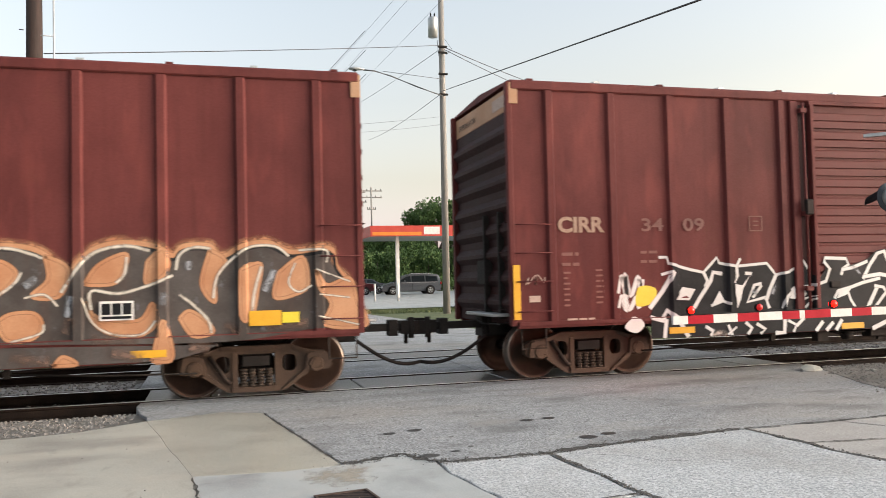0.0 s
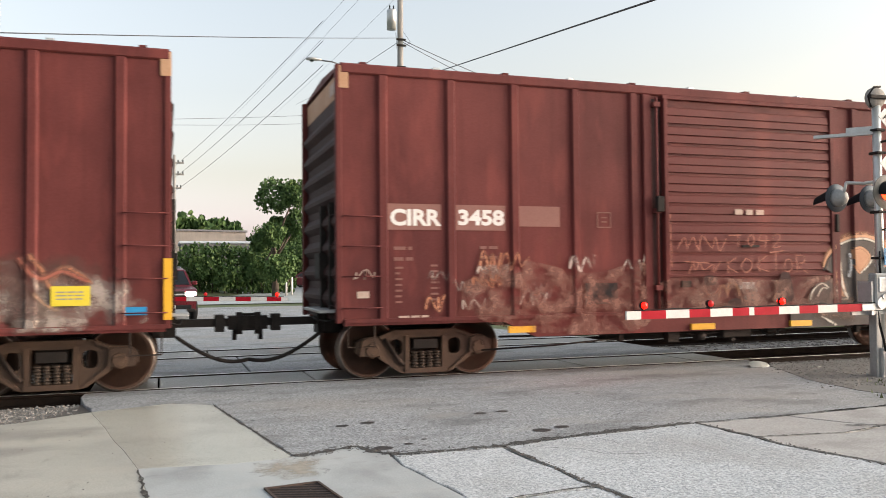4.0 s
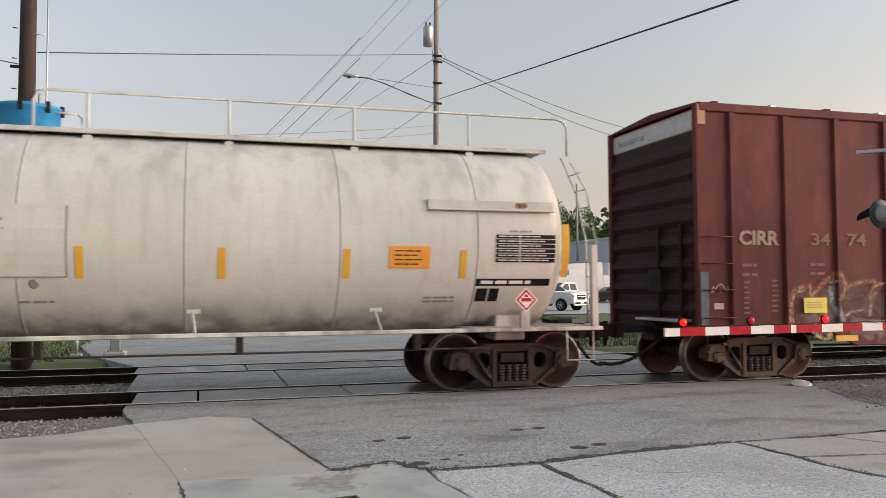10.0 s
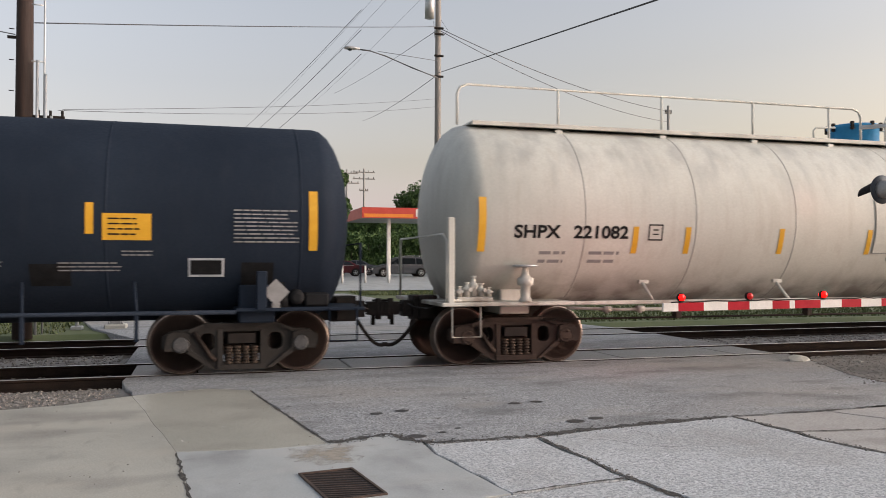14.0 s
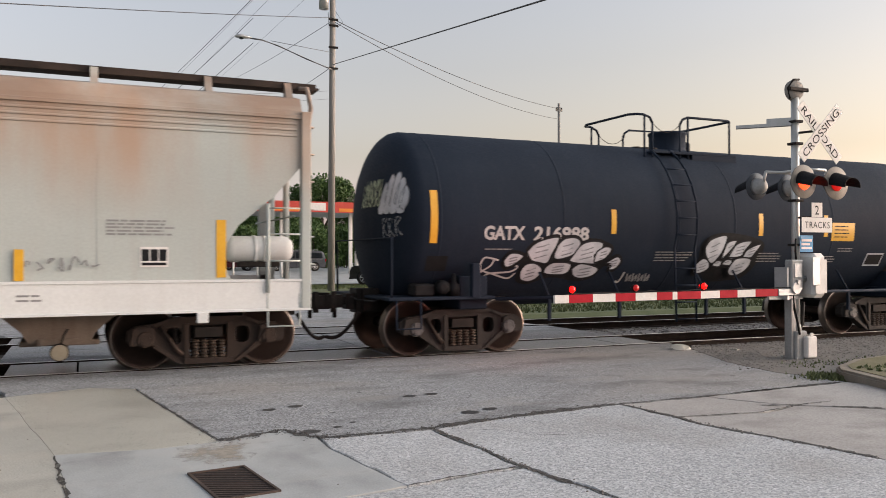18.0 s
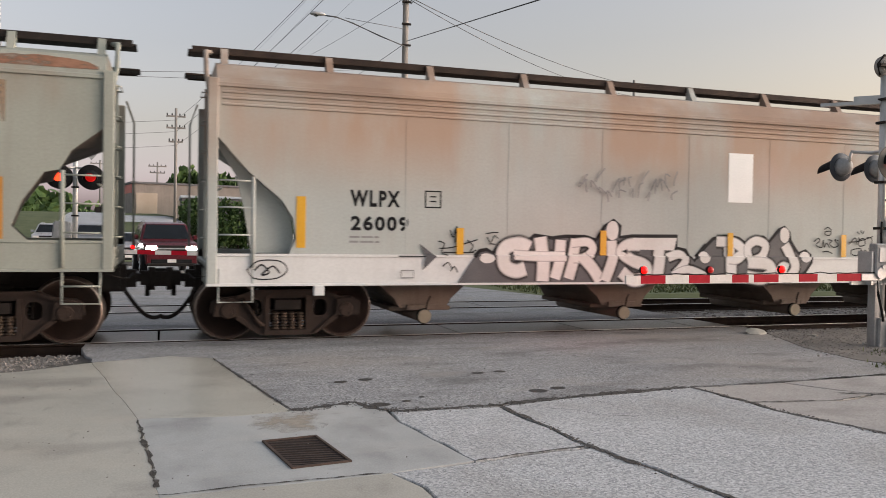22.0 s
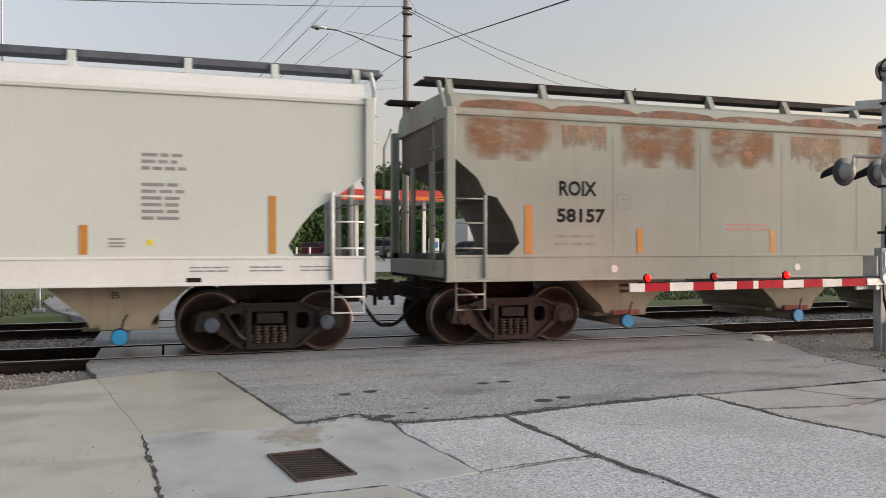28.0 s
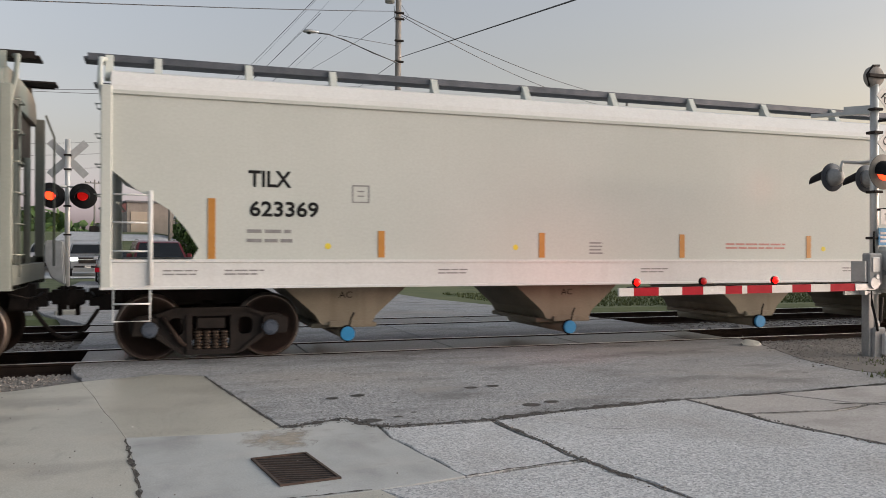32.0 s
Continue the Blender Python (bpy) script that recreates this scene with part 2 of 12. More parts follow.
RED = material("oxide_red_paint", (0.101, 0.0255, 0.0235), (0.132, 0.0355, 0.0325), 0.8, (0.55, 0.8), 0, 0.12, 40, streak=0.55, streak_color=(0.06, 0.014, 0.012), spots=0.3, spot_scale=1.2, spec=0.18)
zone_layer(RED, (0.058, 0.014, 0.014), -1.0, -0.9, 0.7, 0.6, 0.47, 0.66, (1.0, 1.0, 0.45))
zone_layer(RED, (0.20, 0.052, 0.044), -1.0, -0.9, 1.7, 0.4, 0.54, 0.72, (1.6, 1.0, 0.5))
# darker red for ends and patches; also the painted shade beside the door
RED_END = material("dark_oxide_and_shade", (0.028, 0.012, 0.0125), (0.042, 0.016, 0.0155), 1.0, (0.6, 0.85), 0, 0.12, 40, streak=0.5, spec=0.2)
TAN = material("faded_tan_paint", (0.36, 0.20, 0.11), (0.42, 0.26, 0.16), 2.0, (0.6, 0.8), 0, 0.1, 40, spots=0.4)
DOOR_RED = material("door_red_paint", (0.099, 0.0250, 0.0230), (0.128, 0.0350, 0.0320), 0.9, (0.5, 0.75), 0, 0.12, 40, streak=0.45, streak_color=(0.05, 0.018, 0.015), spots=0.35, spot_scale=2.5, spec=0.18)
zone_layer(DOOR_RED, (0.040, 0.012, 0.0125), 2.0, 4.0, 1.1, 0.75, 0.40, 0.62, (0.5, 1.0, 2.2))
zone_layer(DOOR_RED, (0.19, 0.052, 0.042), -1.0, -0.9, 2.4, 0.45, 0.54, 0.70, (0.7, 1.0, 2.4))
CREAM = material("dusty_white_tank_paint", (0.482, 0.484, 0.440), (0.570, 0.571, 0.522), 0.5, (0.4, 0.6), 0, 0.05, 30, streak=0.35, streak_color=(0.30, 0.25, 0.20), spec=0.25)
# patches grow darker and browner towards the tank's underside
zone_layer(CREAM, (0.13, 0.105, 0.085), 1.60, 1.0, 2.2, 0.75, 0.40, 0.62, (1.0, 1.0, 0.4))
zone_layer(CREAM, (0.30, 0.295, 0.285), 2.3, 3.4, 2.0, 0.55, 0.46, 0.66, (1.5, 1.0, 0.16))
# streaked tone darker than the shell: the weld bands' shadow lines in colour
WELD = material("shaded_weld_seam", (0.36, 0.355, 0.325), (0.44, 0.435, 0.40), 2.0, (0.5, 0.7), 0, 0.05, 30, streak=0.4, streak_color=(0.25, 0.22, 0.19), spec=0.2)
BLACK = material("black_tank_paint", (0.0135, 0.0195, 0.031), (0.0195, 0.0275, 0.042), 0.6, (0.6, 0.78), 0, 0.06, 30, streak=0.15, streak_color=(0.045, 0.05, 0.058), spec=0.06)
GREY1 = material("light_grey_hopper_paint", (0.372, 0.405, 0.385), (0.432, 0.465, 0.442), 0.5, (0.5, 0.7), 0, 0.06, 30, streak=0.3, streak_color=(0.33, 0.29, 0.26), spec=0.2)
zone_layer(GREY1, (0.37, 0.235, 0.155), 1.9, 3.2, 0.75, 0.75, 0.38, 0.60, (1.0, 1.0, 0.3))
zone_layer(GREY1, (0.225, 0.155, 0.115), 3.25, 3.75, 0.9, 0.8, 0.34, 0.56, (0.5, 1.0, 1.4))
GREY2 = material("weathered_grey_hopper_paint", (0.272, 0.293, 0.258), (0.320, 0.343, 0.303), 0.6, (0.5, 0.75), 0, 0.08, 30, streak=0.3, streak_color=(0.20, 0.18, 0.15), spec=0.2)
zone_layer(GREY2, (0.24, 0.15, 0.10), 3.0, 3.6, 0.9, 0.5, 0.47, 0.6, (1.0, 1.0, 0.4))
GREY3 = material("clean_white_hopper_paint", (0.473, 0.506, 0.473), (0.517, 0.55, 0.517), 0.4, (0.4, 0.6), 0, 0.04, 30, streak=0.12, streak_color=(0.42, 0.41, 0.37), spec=0.2)
SILL_WHITE = material("bright_sill_paint", (0.59, 0.605, 0.595), (0.65, 0.665, 0.655), 0.6, (0.45, 0.6), 0, 0.05, 30, streak=0.15, streak_color=(0.4, 0.38, 0.35), spec=0.2)
CHUTE_RUST = material("rust_brown_chute_paint", (0.105, 0.082, 0.063), (0.16, 0.125, 0.097), 1.2, (0.6, 0.85), 0, 0.1, 40, streak=0.6, streak_color=(0.07, 0.045, 0.03))
SPRING = material("rusty_spring_steel", (0.048, 0.036, 0.028), (0.080, 0.058, 0.043), 5.0, (0.5, 0.7), 0.3, 0.1, 60, spec=0.25)
RUST_RED = material("dull_red_collar", (0.16, 0.035, 0.028), (0.22, 0.06, 0.045), 4.0, (0.6, 0.8), 0, 0.1, 40)
CHUTE = material("dirty_chute_paint", (0.185, 0.165, 0.12), (0.26, 0.235, 0.175), 1.2, (0.6, 0.85), 0, 0.1, 40, streak=0.5, streak_color=(0.12, 0.09, 0.06))
DARK = material("grimy_black_steel", (0.016, 0.014, 0.013), (0.03, 0.025, 0.022), 3.0, (0.6, 0.85), 0.2, 0.2, 50, spec=0.2)
STEEL = material("brown_cast_steel", (0.030, 0.023, 0.020), (0.057, 0.041, 0.033), 2.5, (0.6, 0.85), 0.3, 0.25, 60, spots=0.45, spot_color=(0.07, 0.041, 0.027), spec=0.2)
# rusted steel, brightened to hold part of the orange light on the trucks
STEEL_BROWN = material("rusted_steel_warm_lit", (0.058, 0.037, 0.026), (0.100, 0.062, 0.040), 2.5, (0.6, 0.85), 0.3, 0.25, 60, spots=0.45, spot_color=(0.13, 0.066, 0.034))
PALE_GREEN = material("pale_green_spray", (0.30, 0.36, 0.24), (0.38, 0.43, 0.31), 2.0, (0.5, 0.7), 0, 0.03, 40, wear=0.42, wear_scale=9.0)
# wheel rust with some of the same orange light mixed into its colour
WHEEL_WARM = material("rusted_wheel_warm_lit", (0.048, 0.027, 0.019), (0.090, 0.047, 0.029), 2.0, (0.45, 0.7), 0.4, 0.15, 60)
WHEEL = material("rusty_wheel_steel", (0.026, 0.0175, 0.0145), (0.056, 0.034, 0.025), 2.0, (0.55, 0.8), 0.35, 0.15, 60)
STEEL_GREY = material("grimy_grey_cast_steel", (0.028, 0.026, 0.024), (0.052, 0.047, 0.043), 2.5, (0.6, 0.85), 0.3, 0.25, 60, spots=0.4, spot_color=(0.055, 0.038, 0.03), spec=0.2)
SHINE = material("polished_rail_steel", (0.62, 0.61, 0.59), (0.74, 0.73, 0.70), 4.0, (0.30, 0.45), 0.85, 0.05, 60)
RAILRUST = material("rusty_rail_side", (0.013, 0.0095, 0.008), (0.028, 0.019, 0.0145), 3.0, (0.7, 0.9), 0.2, 0.2, 60, spec=0.15)
YELLOW = material("reflective_yellow", (0.62, 0.33, 0.02), (0.66, 0.37, 0.03), 6.0, (0.3, 0.45), 0, 0.02, 40, streak=0.1)
AMBER = material("amber_reflector", (0.42, 0.19, 0.035), (0.47, 0.22, 0.045), 6.0, (0.3, 0.45), 0, 0.02, 40, streak=0.1)
NAVY = material("dull_blue_cap", (0.045, 0.06, 0.085), (0.07, 0.09, 0.12), 6.0, (0.4, 0.6), 0, 0.02, 40)
TREAD = material("bright_wheel_tread", (0.24, 0.20, 0.17), (0.34, 0.29, 0.25), 4.0, (0.25, 0.4), 0.8, 0.05, 60)
ORANGE = material("orange_placard", (0.68, 0.27, 0.03), (0.72, 0.31, 0.05), 6.0, (0.4, 0.5), 0, 0.02, 40)
WHITE = material("white_marking_paint", (0.62, 0.60, 0.57), (0.7, 0.68, 0.65), 6.0, (0.5, 0.65), 0, 0.02, 40)
FADED = material("faded_stencil_paint", (0.36, 0.27, 0.22), (0.46, 0.36, 0.30), 14.0, (0.6, 0.75), 0, 0.02, 40, spots=0.6, spot_color=(0.14, 0.04, 0.03), spot_scale=12.0)
FADEDW = material("dulled_white_marking", (0.40, 0.40, 0.40), (0.48, 0.48, 0.48), 8.0, (0.5, 0.65), 0, 0.02, 40)
SOFT_STENCIL = material("dull_stencil_paint", (0.27, 0.175, 0.125), (0.36, 0.25, 0.185), 14.0, (0.6, 0.75), 0, 0.02, 40, spots=0.6, spot_color=(0.14, 0.04, 0.03), spot_scale=12.0)
DIM = material("worn_stencil_paint", (0.155, 0.066, 0.055), (0.195, 0.092, 0.075), 10.0, (0.6, 0.75), 0, 0.02, 40)
BLACKPAINT = material("black_marking_paint", (0.009, 0.0095, 0.0105), (0.015, 0.0155, 0.017), 6.0, (0.6, 0.75), 0, 0.02, 40, spec=0.12)
GREYPAINT = material("grey_marking_paint", (0.2, 0.2, 0.2), (0.26, 0.26, 0.26), 6.0, (0.5, 0.65), 0, 0.02, 40)
REDPAINT = material("red_marking_paint", (0.34, 0.006, 0.018), (0.40, 0.010, 0.024), 6.0, (0.45, 0.6), 0, 0.02, 40, spec=0.12)
CAPGREY = material("dull_grey_bearing_cap", (0.055, 0.056, 0.058), (0.10, 0.10, 0.10), 6.0, (0.5, 0.7), 0.2, 0.1, 40)
# dusty black disc; the glare on it is mixed into this grey
BACKBOARD = material("dusty_glare_backboard", (0.13, 0.119, 0.10), (0.19, 0.173, 0.147), 3.0, (0.45, 0.6), 0, 0.05, 40)
BLUE = material("blue_plastic", (0.02, 0.20, 0.42), (0.03, 0.24, 0.48), 6.0, (0.4, 0.55), 0, 0.02, 40)
CHROME_W = material("galvanised_steel", (0.42, 0.43, 0.43), (0.52, 0.53, 0.53), 5.0, (0.35, 0.55), 0.6, 0.05, 60)
ASPHALT = material("worn_asphalt", (0.161, 0.168, 0.177), (0.245, 0.253, 0.262), 0.45, (0.7, 0.92), 0, 0.6, 30, spots=0.5, spot_color=(0.078, 0.081, 0.085), spot_scale=3.2, agg=0.85, agg_scale=70.0, agg_dark=(0.066, 0.069, 0.073), agg_light=(0.49, 0.50, 0.508))
zone_layer(ASPHALT, (0.27, 0.235, 0.195), -1.0, -0.9, 0.28, 0.5, 0.5, 0.68, (0.6, 1.0, 1.0))
zone_layer(ASPHALT, (0.075, 0.074, 0.074), -1.0, -0.9, 1.3, 0.55, 0.50, 0.68, (0.6, 1.3, 1.0))
zone_layer(ASPHALT, (0.05, 0.05, 0.05), -1.0, -0.9, 7.0, 0.75, 0.66, 0.72, (1.0, 1.0, 1.0))
zone_layer(ASPHALT, (0.30, 0.285, 0.26), -1.0, -0.9, 1.6, 0.5, 0.56, 0.72, (0.5, 1.0, 1.0))
OLDSLAB = material("pebbly_old_concrete", (0.304, 0.321, 0.332), (0.406, 0.422, 0.435), 0.5, (0.7, 0.92), 0, 0.6, 30, spots=0.55, spot_color=(0.189, 0.196, 0.200), spot_scale=2.6, agg=0.66, agg_scale=68.0, agg_dark=(0.125, 0.132, 0.138), agg_light=(0.69, 0.70, 0.71))
zone_layer(OLDSLAB, (0.24, 0.23, 0.215), -1.0, -0.9, 0.7, 0.5, 0.52, 0.7, (1.0, 1.0, 1.0))
CONCRETE = material("smooth_tan_concrete", (0.351, 0.348, 0.313), (0.429, 0.423, 0.377), 0.7, (0.30, 0.62), 0, 0.2, 70, spots=0.35, spot_color=(0.21, 0.203, 0.175), spot_scale=3.0, speckle=0.3, speckle_color=(0.40, 0.39, 0.355))
zone_layer(CONCRETE, (0.205, 0.195, 0.18), -1.0, -0.9, 0.9, 0.6, 0.48, 0.66, (1.0, 1.6, 1.0))
zone_layer(CONCRETE, (0.45, 0.425, 0.365), -1.0, -0.9, 0.7, 0.6, 0.52, 0.7, (0.45, 1.5, 1.0))
zone_layer(CONCRETE, (0.15, 0.14, 0.125), -1.0, -0.9, 5.5, 0.28, 0.60, 0.72, (1.0, 0.35, 1.0))
CONCRETE2 = material("smooth_grey_concrete", (0.344, 0.359, 0.357), (0.406, 0.420, 0.416), 0.8, (0.45, 0.7), 0, 0.12, 70, spots=0.3, spot_color=(0.310, 0.267, 0.206), spot_scale=0.7, speckle=0.2, speckle_color=(0.370, 0.378, 0.374))
zone_layer(CONCRETE2, (0.195, 0.198, 0.198), -1.0, -0.9, 1.1, 0.55, 0.48, 0.66, (1.6, 1.0, 1.0))
zone_layer(CONCRETE2, (0.42, 0.41, 0.385), -1.0, -0.9, 1.4, 0.5, 0.55, 0.72, (0.4, 1.4, 1.0))
zone_layer(CONCRETE2, (0.15, 0.145, 0.135), -1.0, -0.9, 6.0, 0.28, 0.61, 0.72, (0.5, 1.0, 1.0))
GREYSLAB = material("worn_pinkish_grey_concrete", (0.314, 0.300, 0.284), (0.403, 0.387, 0.369), 0.7, (0.55, 0.8), 0, 0.35, 50, spots=0.5, spot_color=(0.20, 0.188, 0.175), spot_scale=2.2, agg=0.34, agg_scale=60.0, agg_dark=(0.16, 0.15, 0.14), agg_light=(0.52, 0.50, 0.475))
zone_layer(GREYSLAB, (0.19, 0.178, 0.165), -1.0, -0.9, 1.3, 0.5, 0.5, 0.66, (1.0, 1.6, 1.0))
SEALED = material("sealed_tan_concrete", (0.351, 0.347, 0.304), (0.429, 0.420, 0.370), 0.7, (0.22, 0.42), 0, 0.06, 70, spots=0.3, spot_color=(0.22, 0.21, 0.18), spot_scale=3.0, speckle=0.2, speckle_color=(0.40, 0.39, 0.355))
zone_layer(SEALED, (0.23, 0.215, 0.19), -1.0, -0.9, 0.9, 0.5, 0.48, 0.66, (1.0, 1.6, 1.0))
SAND = material("pale_washed_sand", (0.32, 0.285, 0.235), (0.37, 0.335, 0.28), 9.0, (0.85, 0.95), 0, 0.3, 60, speckle=0.3, wear=0.5, wear_scale=4.0, fade="flat")
TAR = material("dark_road_tar", (0.028, 0.027, 0.027), (0.05, 0.048, 0.047), 6.0, (0.45, 0.7), 0, 0.3, 60)
PANEL = material("crossing_panel", (0.085, 0.082, 0.078), (0.135, 0.13, 0.124), 0.8, (0.26, 0.50), 0, 0.25, 60, spots=0.4, spot_color=(0.19, 0.18, 0.165), spot_scale=2.4, streak=0.3, streak_color=(0.05, 0.048, 0.046))
BALLAST = material("ballast_stone", (0.13, 0.12, 0.11), (0.24, 0.225, 0.21), 9.0, (0.75, 0.95), 0, 0.6, 30, speckle=0.4)
GRASS = material("mown_grass", (0.065, 0.085, 0.03), (0.105, 0.12, 0.05), 0.8, (0.8, 0.95), 0, 0.6, 40, spots=0.3, spot_color=(0.12, 0.11, 0.05))
DRYGRASS = material("dry_patchy_grass", (0.12, 0.115, 0.055), (0.20, 0.175, 0.11), 1.6, (0.85, 0.95), 0, 0.7, 40, spots=0.6, spot_color=(0.085, 0.105, 0.04), spot_scale=2.2)
KERB = material("stained_brown_kerb", (0.17, 0.145, 0.115), (0.25, 0.22, 0.175), 1.4, (0.7, 0.9), 0, 0.5, 40, spots=0.6, spot_color=(0.10, 0.085, 0.065), spot_scale=3.0)
TIE = material("old_wood_tie", (0.05, 0.04, 0.032), (0.09, 0.075, 0.06), 4.0, (0.8, 0.95), 0, 0.4, 40)
POLEWOOD = material("weathered_pole_wood", (0.20, 0.188, 0.172), (0.285, 0.27, 0.25), 4.0, (0.8, 0.95), 0, 0.4, 40, stretch=(3, 3, 0.15))
POLEDARK = material("creosoted_pole_wood", (0.022, 0.014, 0.011), (0.042, 0.024, 0.018), 4.0, (0.7, 0.9), 0, 0.4, 40, stretch=(3, 3, 0.15))
WIRE = material("black_cable", (0.03, 0.03, 0.033), (0.045, 0.045, 0.05), 5.0, (0.5, 0.7), 0, 0, 20)
LEAF = material("tree_leaf", (0.045, 0.085, 0.026), (0.095, 0.15, 0.045), 1.5, (0.55, 0.75), 0, 0.1, 20, spec=0.2)
BARK = material("tree_bark", (0.06, 0.045, 0.035), (0.1, 0.08, 0.06), 5.0, (0.85, 0.95), 0, 0.5, 30)
ALU = material("aluminium_mast", (0.50, 0.50, 0.48), (0.58, 0.58, 0.56), 4.0, (0.35, 0.5), 0.5, 0.06, 60, streak=0.2, streak_color=(0.3, 0.28, 0.25))
DULL_ALU = material("dull_cast_aluminium", (0.26, 0.26, 0.255), (0.36, 0.36, 0.35), 3.0, (0.5, 0.7), 0.2, 0.1, 30, streak=0.2)
SPRAY_ORANGE = material("orange_spray_paint", (0.38, 0.175, 0.085), (0.48, 0.26, 0.14), 2.0, (0.5, 0.7), 0, 0.03, 40, spots=0.5, spot_color=(0.17, 0.085, 0.055), spot_scale=3.6, soft=0.50)
SPRAY_DARK = material("grey_black_spray_paint", (0.052, 0.044, 0.040), (0.095, 0.085, 0.080), 1.6, (0.5, 0.7), 0, 0.03, 40, spots=0.55, spot_color=(0.19, 0.21, 0.235), spot_scale=3.4, streak=0.4, streak_color=(0.10, 0.055, 0.042), spec=0.15)
SPRAY_BLACK = material("black_spray_paint", (0.013, 0.0135, 0.015), (0.026, 0.027, 0.029), 2.0, (0.5, 0.7), 0, 0.03, 40, soft=0.30, spec=0.12)
SPRAY_SLATE = material("slate_spray_paint", (0.075, 0.078, 0.085), (0.10, 0.104, 0.11), 2.0, (0.5, 0.7), 0, 0.03, 40)
SPRAY_WHITE = material("white_spray_paint", (0.58, 0.57, 0.55), (0.66, 0.66, 0.65), 2.0, (0.5, 0.7), 0, 0.03, 40, soft=0.35)
SPRAY_SILVER = material("silver_spray_paint", (0.36, 0.385, 0.42), (0.56, 0.585, 0.62), 3.4, (0.4, 0.6), 0.0, 0.03, 40, spots=0.4, spot_color=(0.26, 0.28, 0.31), spot_scale=4.0, soft=0.50)
WORN_ORANGE = material("worn_orange_spray", (0.36, 0.15, 0.075), (0.44, 0.22, 0.12), 2.5, (0.6, 0.75), 0, 0.02, 40, wear=0.47, wear_scale=4.0)
WORN_GREY = material("worn_grey_spray", (0.22, 0.17, 0.15), (0.32, 0.26, 0.23), 2.5, (0.6, 0.75), 0, 0.02, 40, wear=0.50, wear_scale=3.0, fade=True)
WORN_WHITE = material("worn_white_spray", (0.40, 0.33, 0.28), (0.48, 0.42, 0.38), 2.5, (0.6, 0.75), 0, 0.02, 40, wear=0.50, wear_scale=5.0)
WORN_TAN = material("worn_tan_spray", (0.40, 0.23, 0.14), (0.47, 0.30, 0.19), 2.5, (0.6, 0.75), 0, 0.02, 40, wear=0.46, wear_scale=6.0)
HAZE_BROWN = material("brown_spray_haze", (0.105, 0.054, 0.045), (0.170, 0.102, 0.085), 1.8, (0.65, 0.8), 0, 0.02, 40, wear=0.40, wear_scale=2.4, fade=True)
HAZE_PALE = material("pale_spray_haze", (0.33, 0.265, 0.225), (0.43, 0.37, 0.33), 1.8, (0.65, 0.8), 0, 0.02, 40, wear=0.45, wear_scale=3.4, fade=True)
WASH = material("greyed_whitewash", (0.36, 0.335, 0.30), (0.46, 0.44, 0.41), 1.5, (0.6, 0.75), 0, 0.03, 40, spots=0.85, spot_color=(0.15, 0.06, 0.048), spot_scale=2.6, streak=0.7, streak_color=(0.15, 0.075, 0.06))
# rubber of hoses and cables; also the painted dark of the flangeway gaps
RUBBER = material("black_rubber_and_gap_shade", (0.012, 0.012, 0.012), (0.02, 0.02, 0.02), 8.0, (0.7, 0.85), 0, 0.1, 60, spec=0.2)
RUST_PATCH = material("orange_rust", (0.17, 0.065, 0.026), (0.25, 0.105, 0.045), 1.5, (0.75, 0.9), 0, 0.1, 30, wear=0.5, wear_scale=3.2, fade=True, stretch=(1.3, 1.0, 0.45))
RUST_FAINT = material("pale_rust_bloom", (0.33, 0.235, 0.155), (0.37, 0.285, 0.205), 1.5, (0.75, 0.9), 0, 0.1, 30, wear=0.5, wear_scale=2.6, fade="down", stretch=(1.0, 1.0, 0.7))
OVERSPRAY = material("mottled_old_overspray", (0.17, 0.075, 0.055), (0.23, 0.13, 0.10), 2.0, (0.7, 0.85), 0, 0.05, 30, wear=0.545, wear_scale=4.0)
WORN_BROWN = material("brown_grime_smear", (0.12, 0.075, 0.055), (0.17, 0.11, 0.085), 2.0, (0.7, 0.85), 0, 0.05, 30, wear=0.5, wear_scale=6.0)
DIRT = material("dark_joint_dirt", (0.030, 0.028, 0.026), (0.060, 0.056, 0.052), 8.0, (0.85, 0.95), 0, 0.5, 40, speckle=0.4, speckle_color=(0.2, 0.19, 0.18), wear=0.40, wear_scale=14.0)
RED_TEXT = material("faded_red_stencil", (0.42, 0.19, 0.17), (0.48, 0.25, 0.22), 10.0, (0.6, 0.75), 0, 0.02, 40)
FRESH_WHITE = material("fresh_white_repaint", (0.74, 0.78, 0.77), (0.80, 0.83, 0.82), 2.0, (0.4, 0.55), 0, 0.03, 40)
BOARD = material("slate_grating_steel", (0.075, 0.085, 0.10), (0.12, 0.13, 0.15), 4.0, (0.5, 0.7), 0.4, 0.1, 60)
REAR_DISC = material("blue_black_lamp_back", (0.03, 0.036, 0.045), (0.055, 0.062, 0.075), 4.0, (0.3, 0.5), 0, 0.03, 40)
WORN_DARK = material("sooty_smear", (0.05, 0.016, 0.014), (0.07, 0.02, 0.018), 2.0, (0.7, 0.85), 0, 0.05, 30, wear=0.5, wear_scale=3.0, fade=True)
IRON = material("cast_iron_grate", (0.05, 0.035, 0.029), (0.085, 0.058, 0.046), 4.0, (0.6, 0.8), 0.2, 0.2, 60)
RUST_BLOCK = material("blistered_rust", (0.275, 0.135, 0.066), (0.36, 0.225, 0.135), 2.2, (0.75, 0.9), 0, 0.1, 30, spots=0.6, spot_color=(0.185, 0.070, 0.032), spot_scale=1.8, wear=0.5, wear_scale=3.0, fade="block")
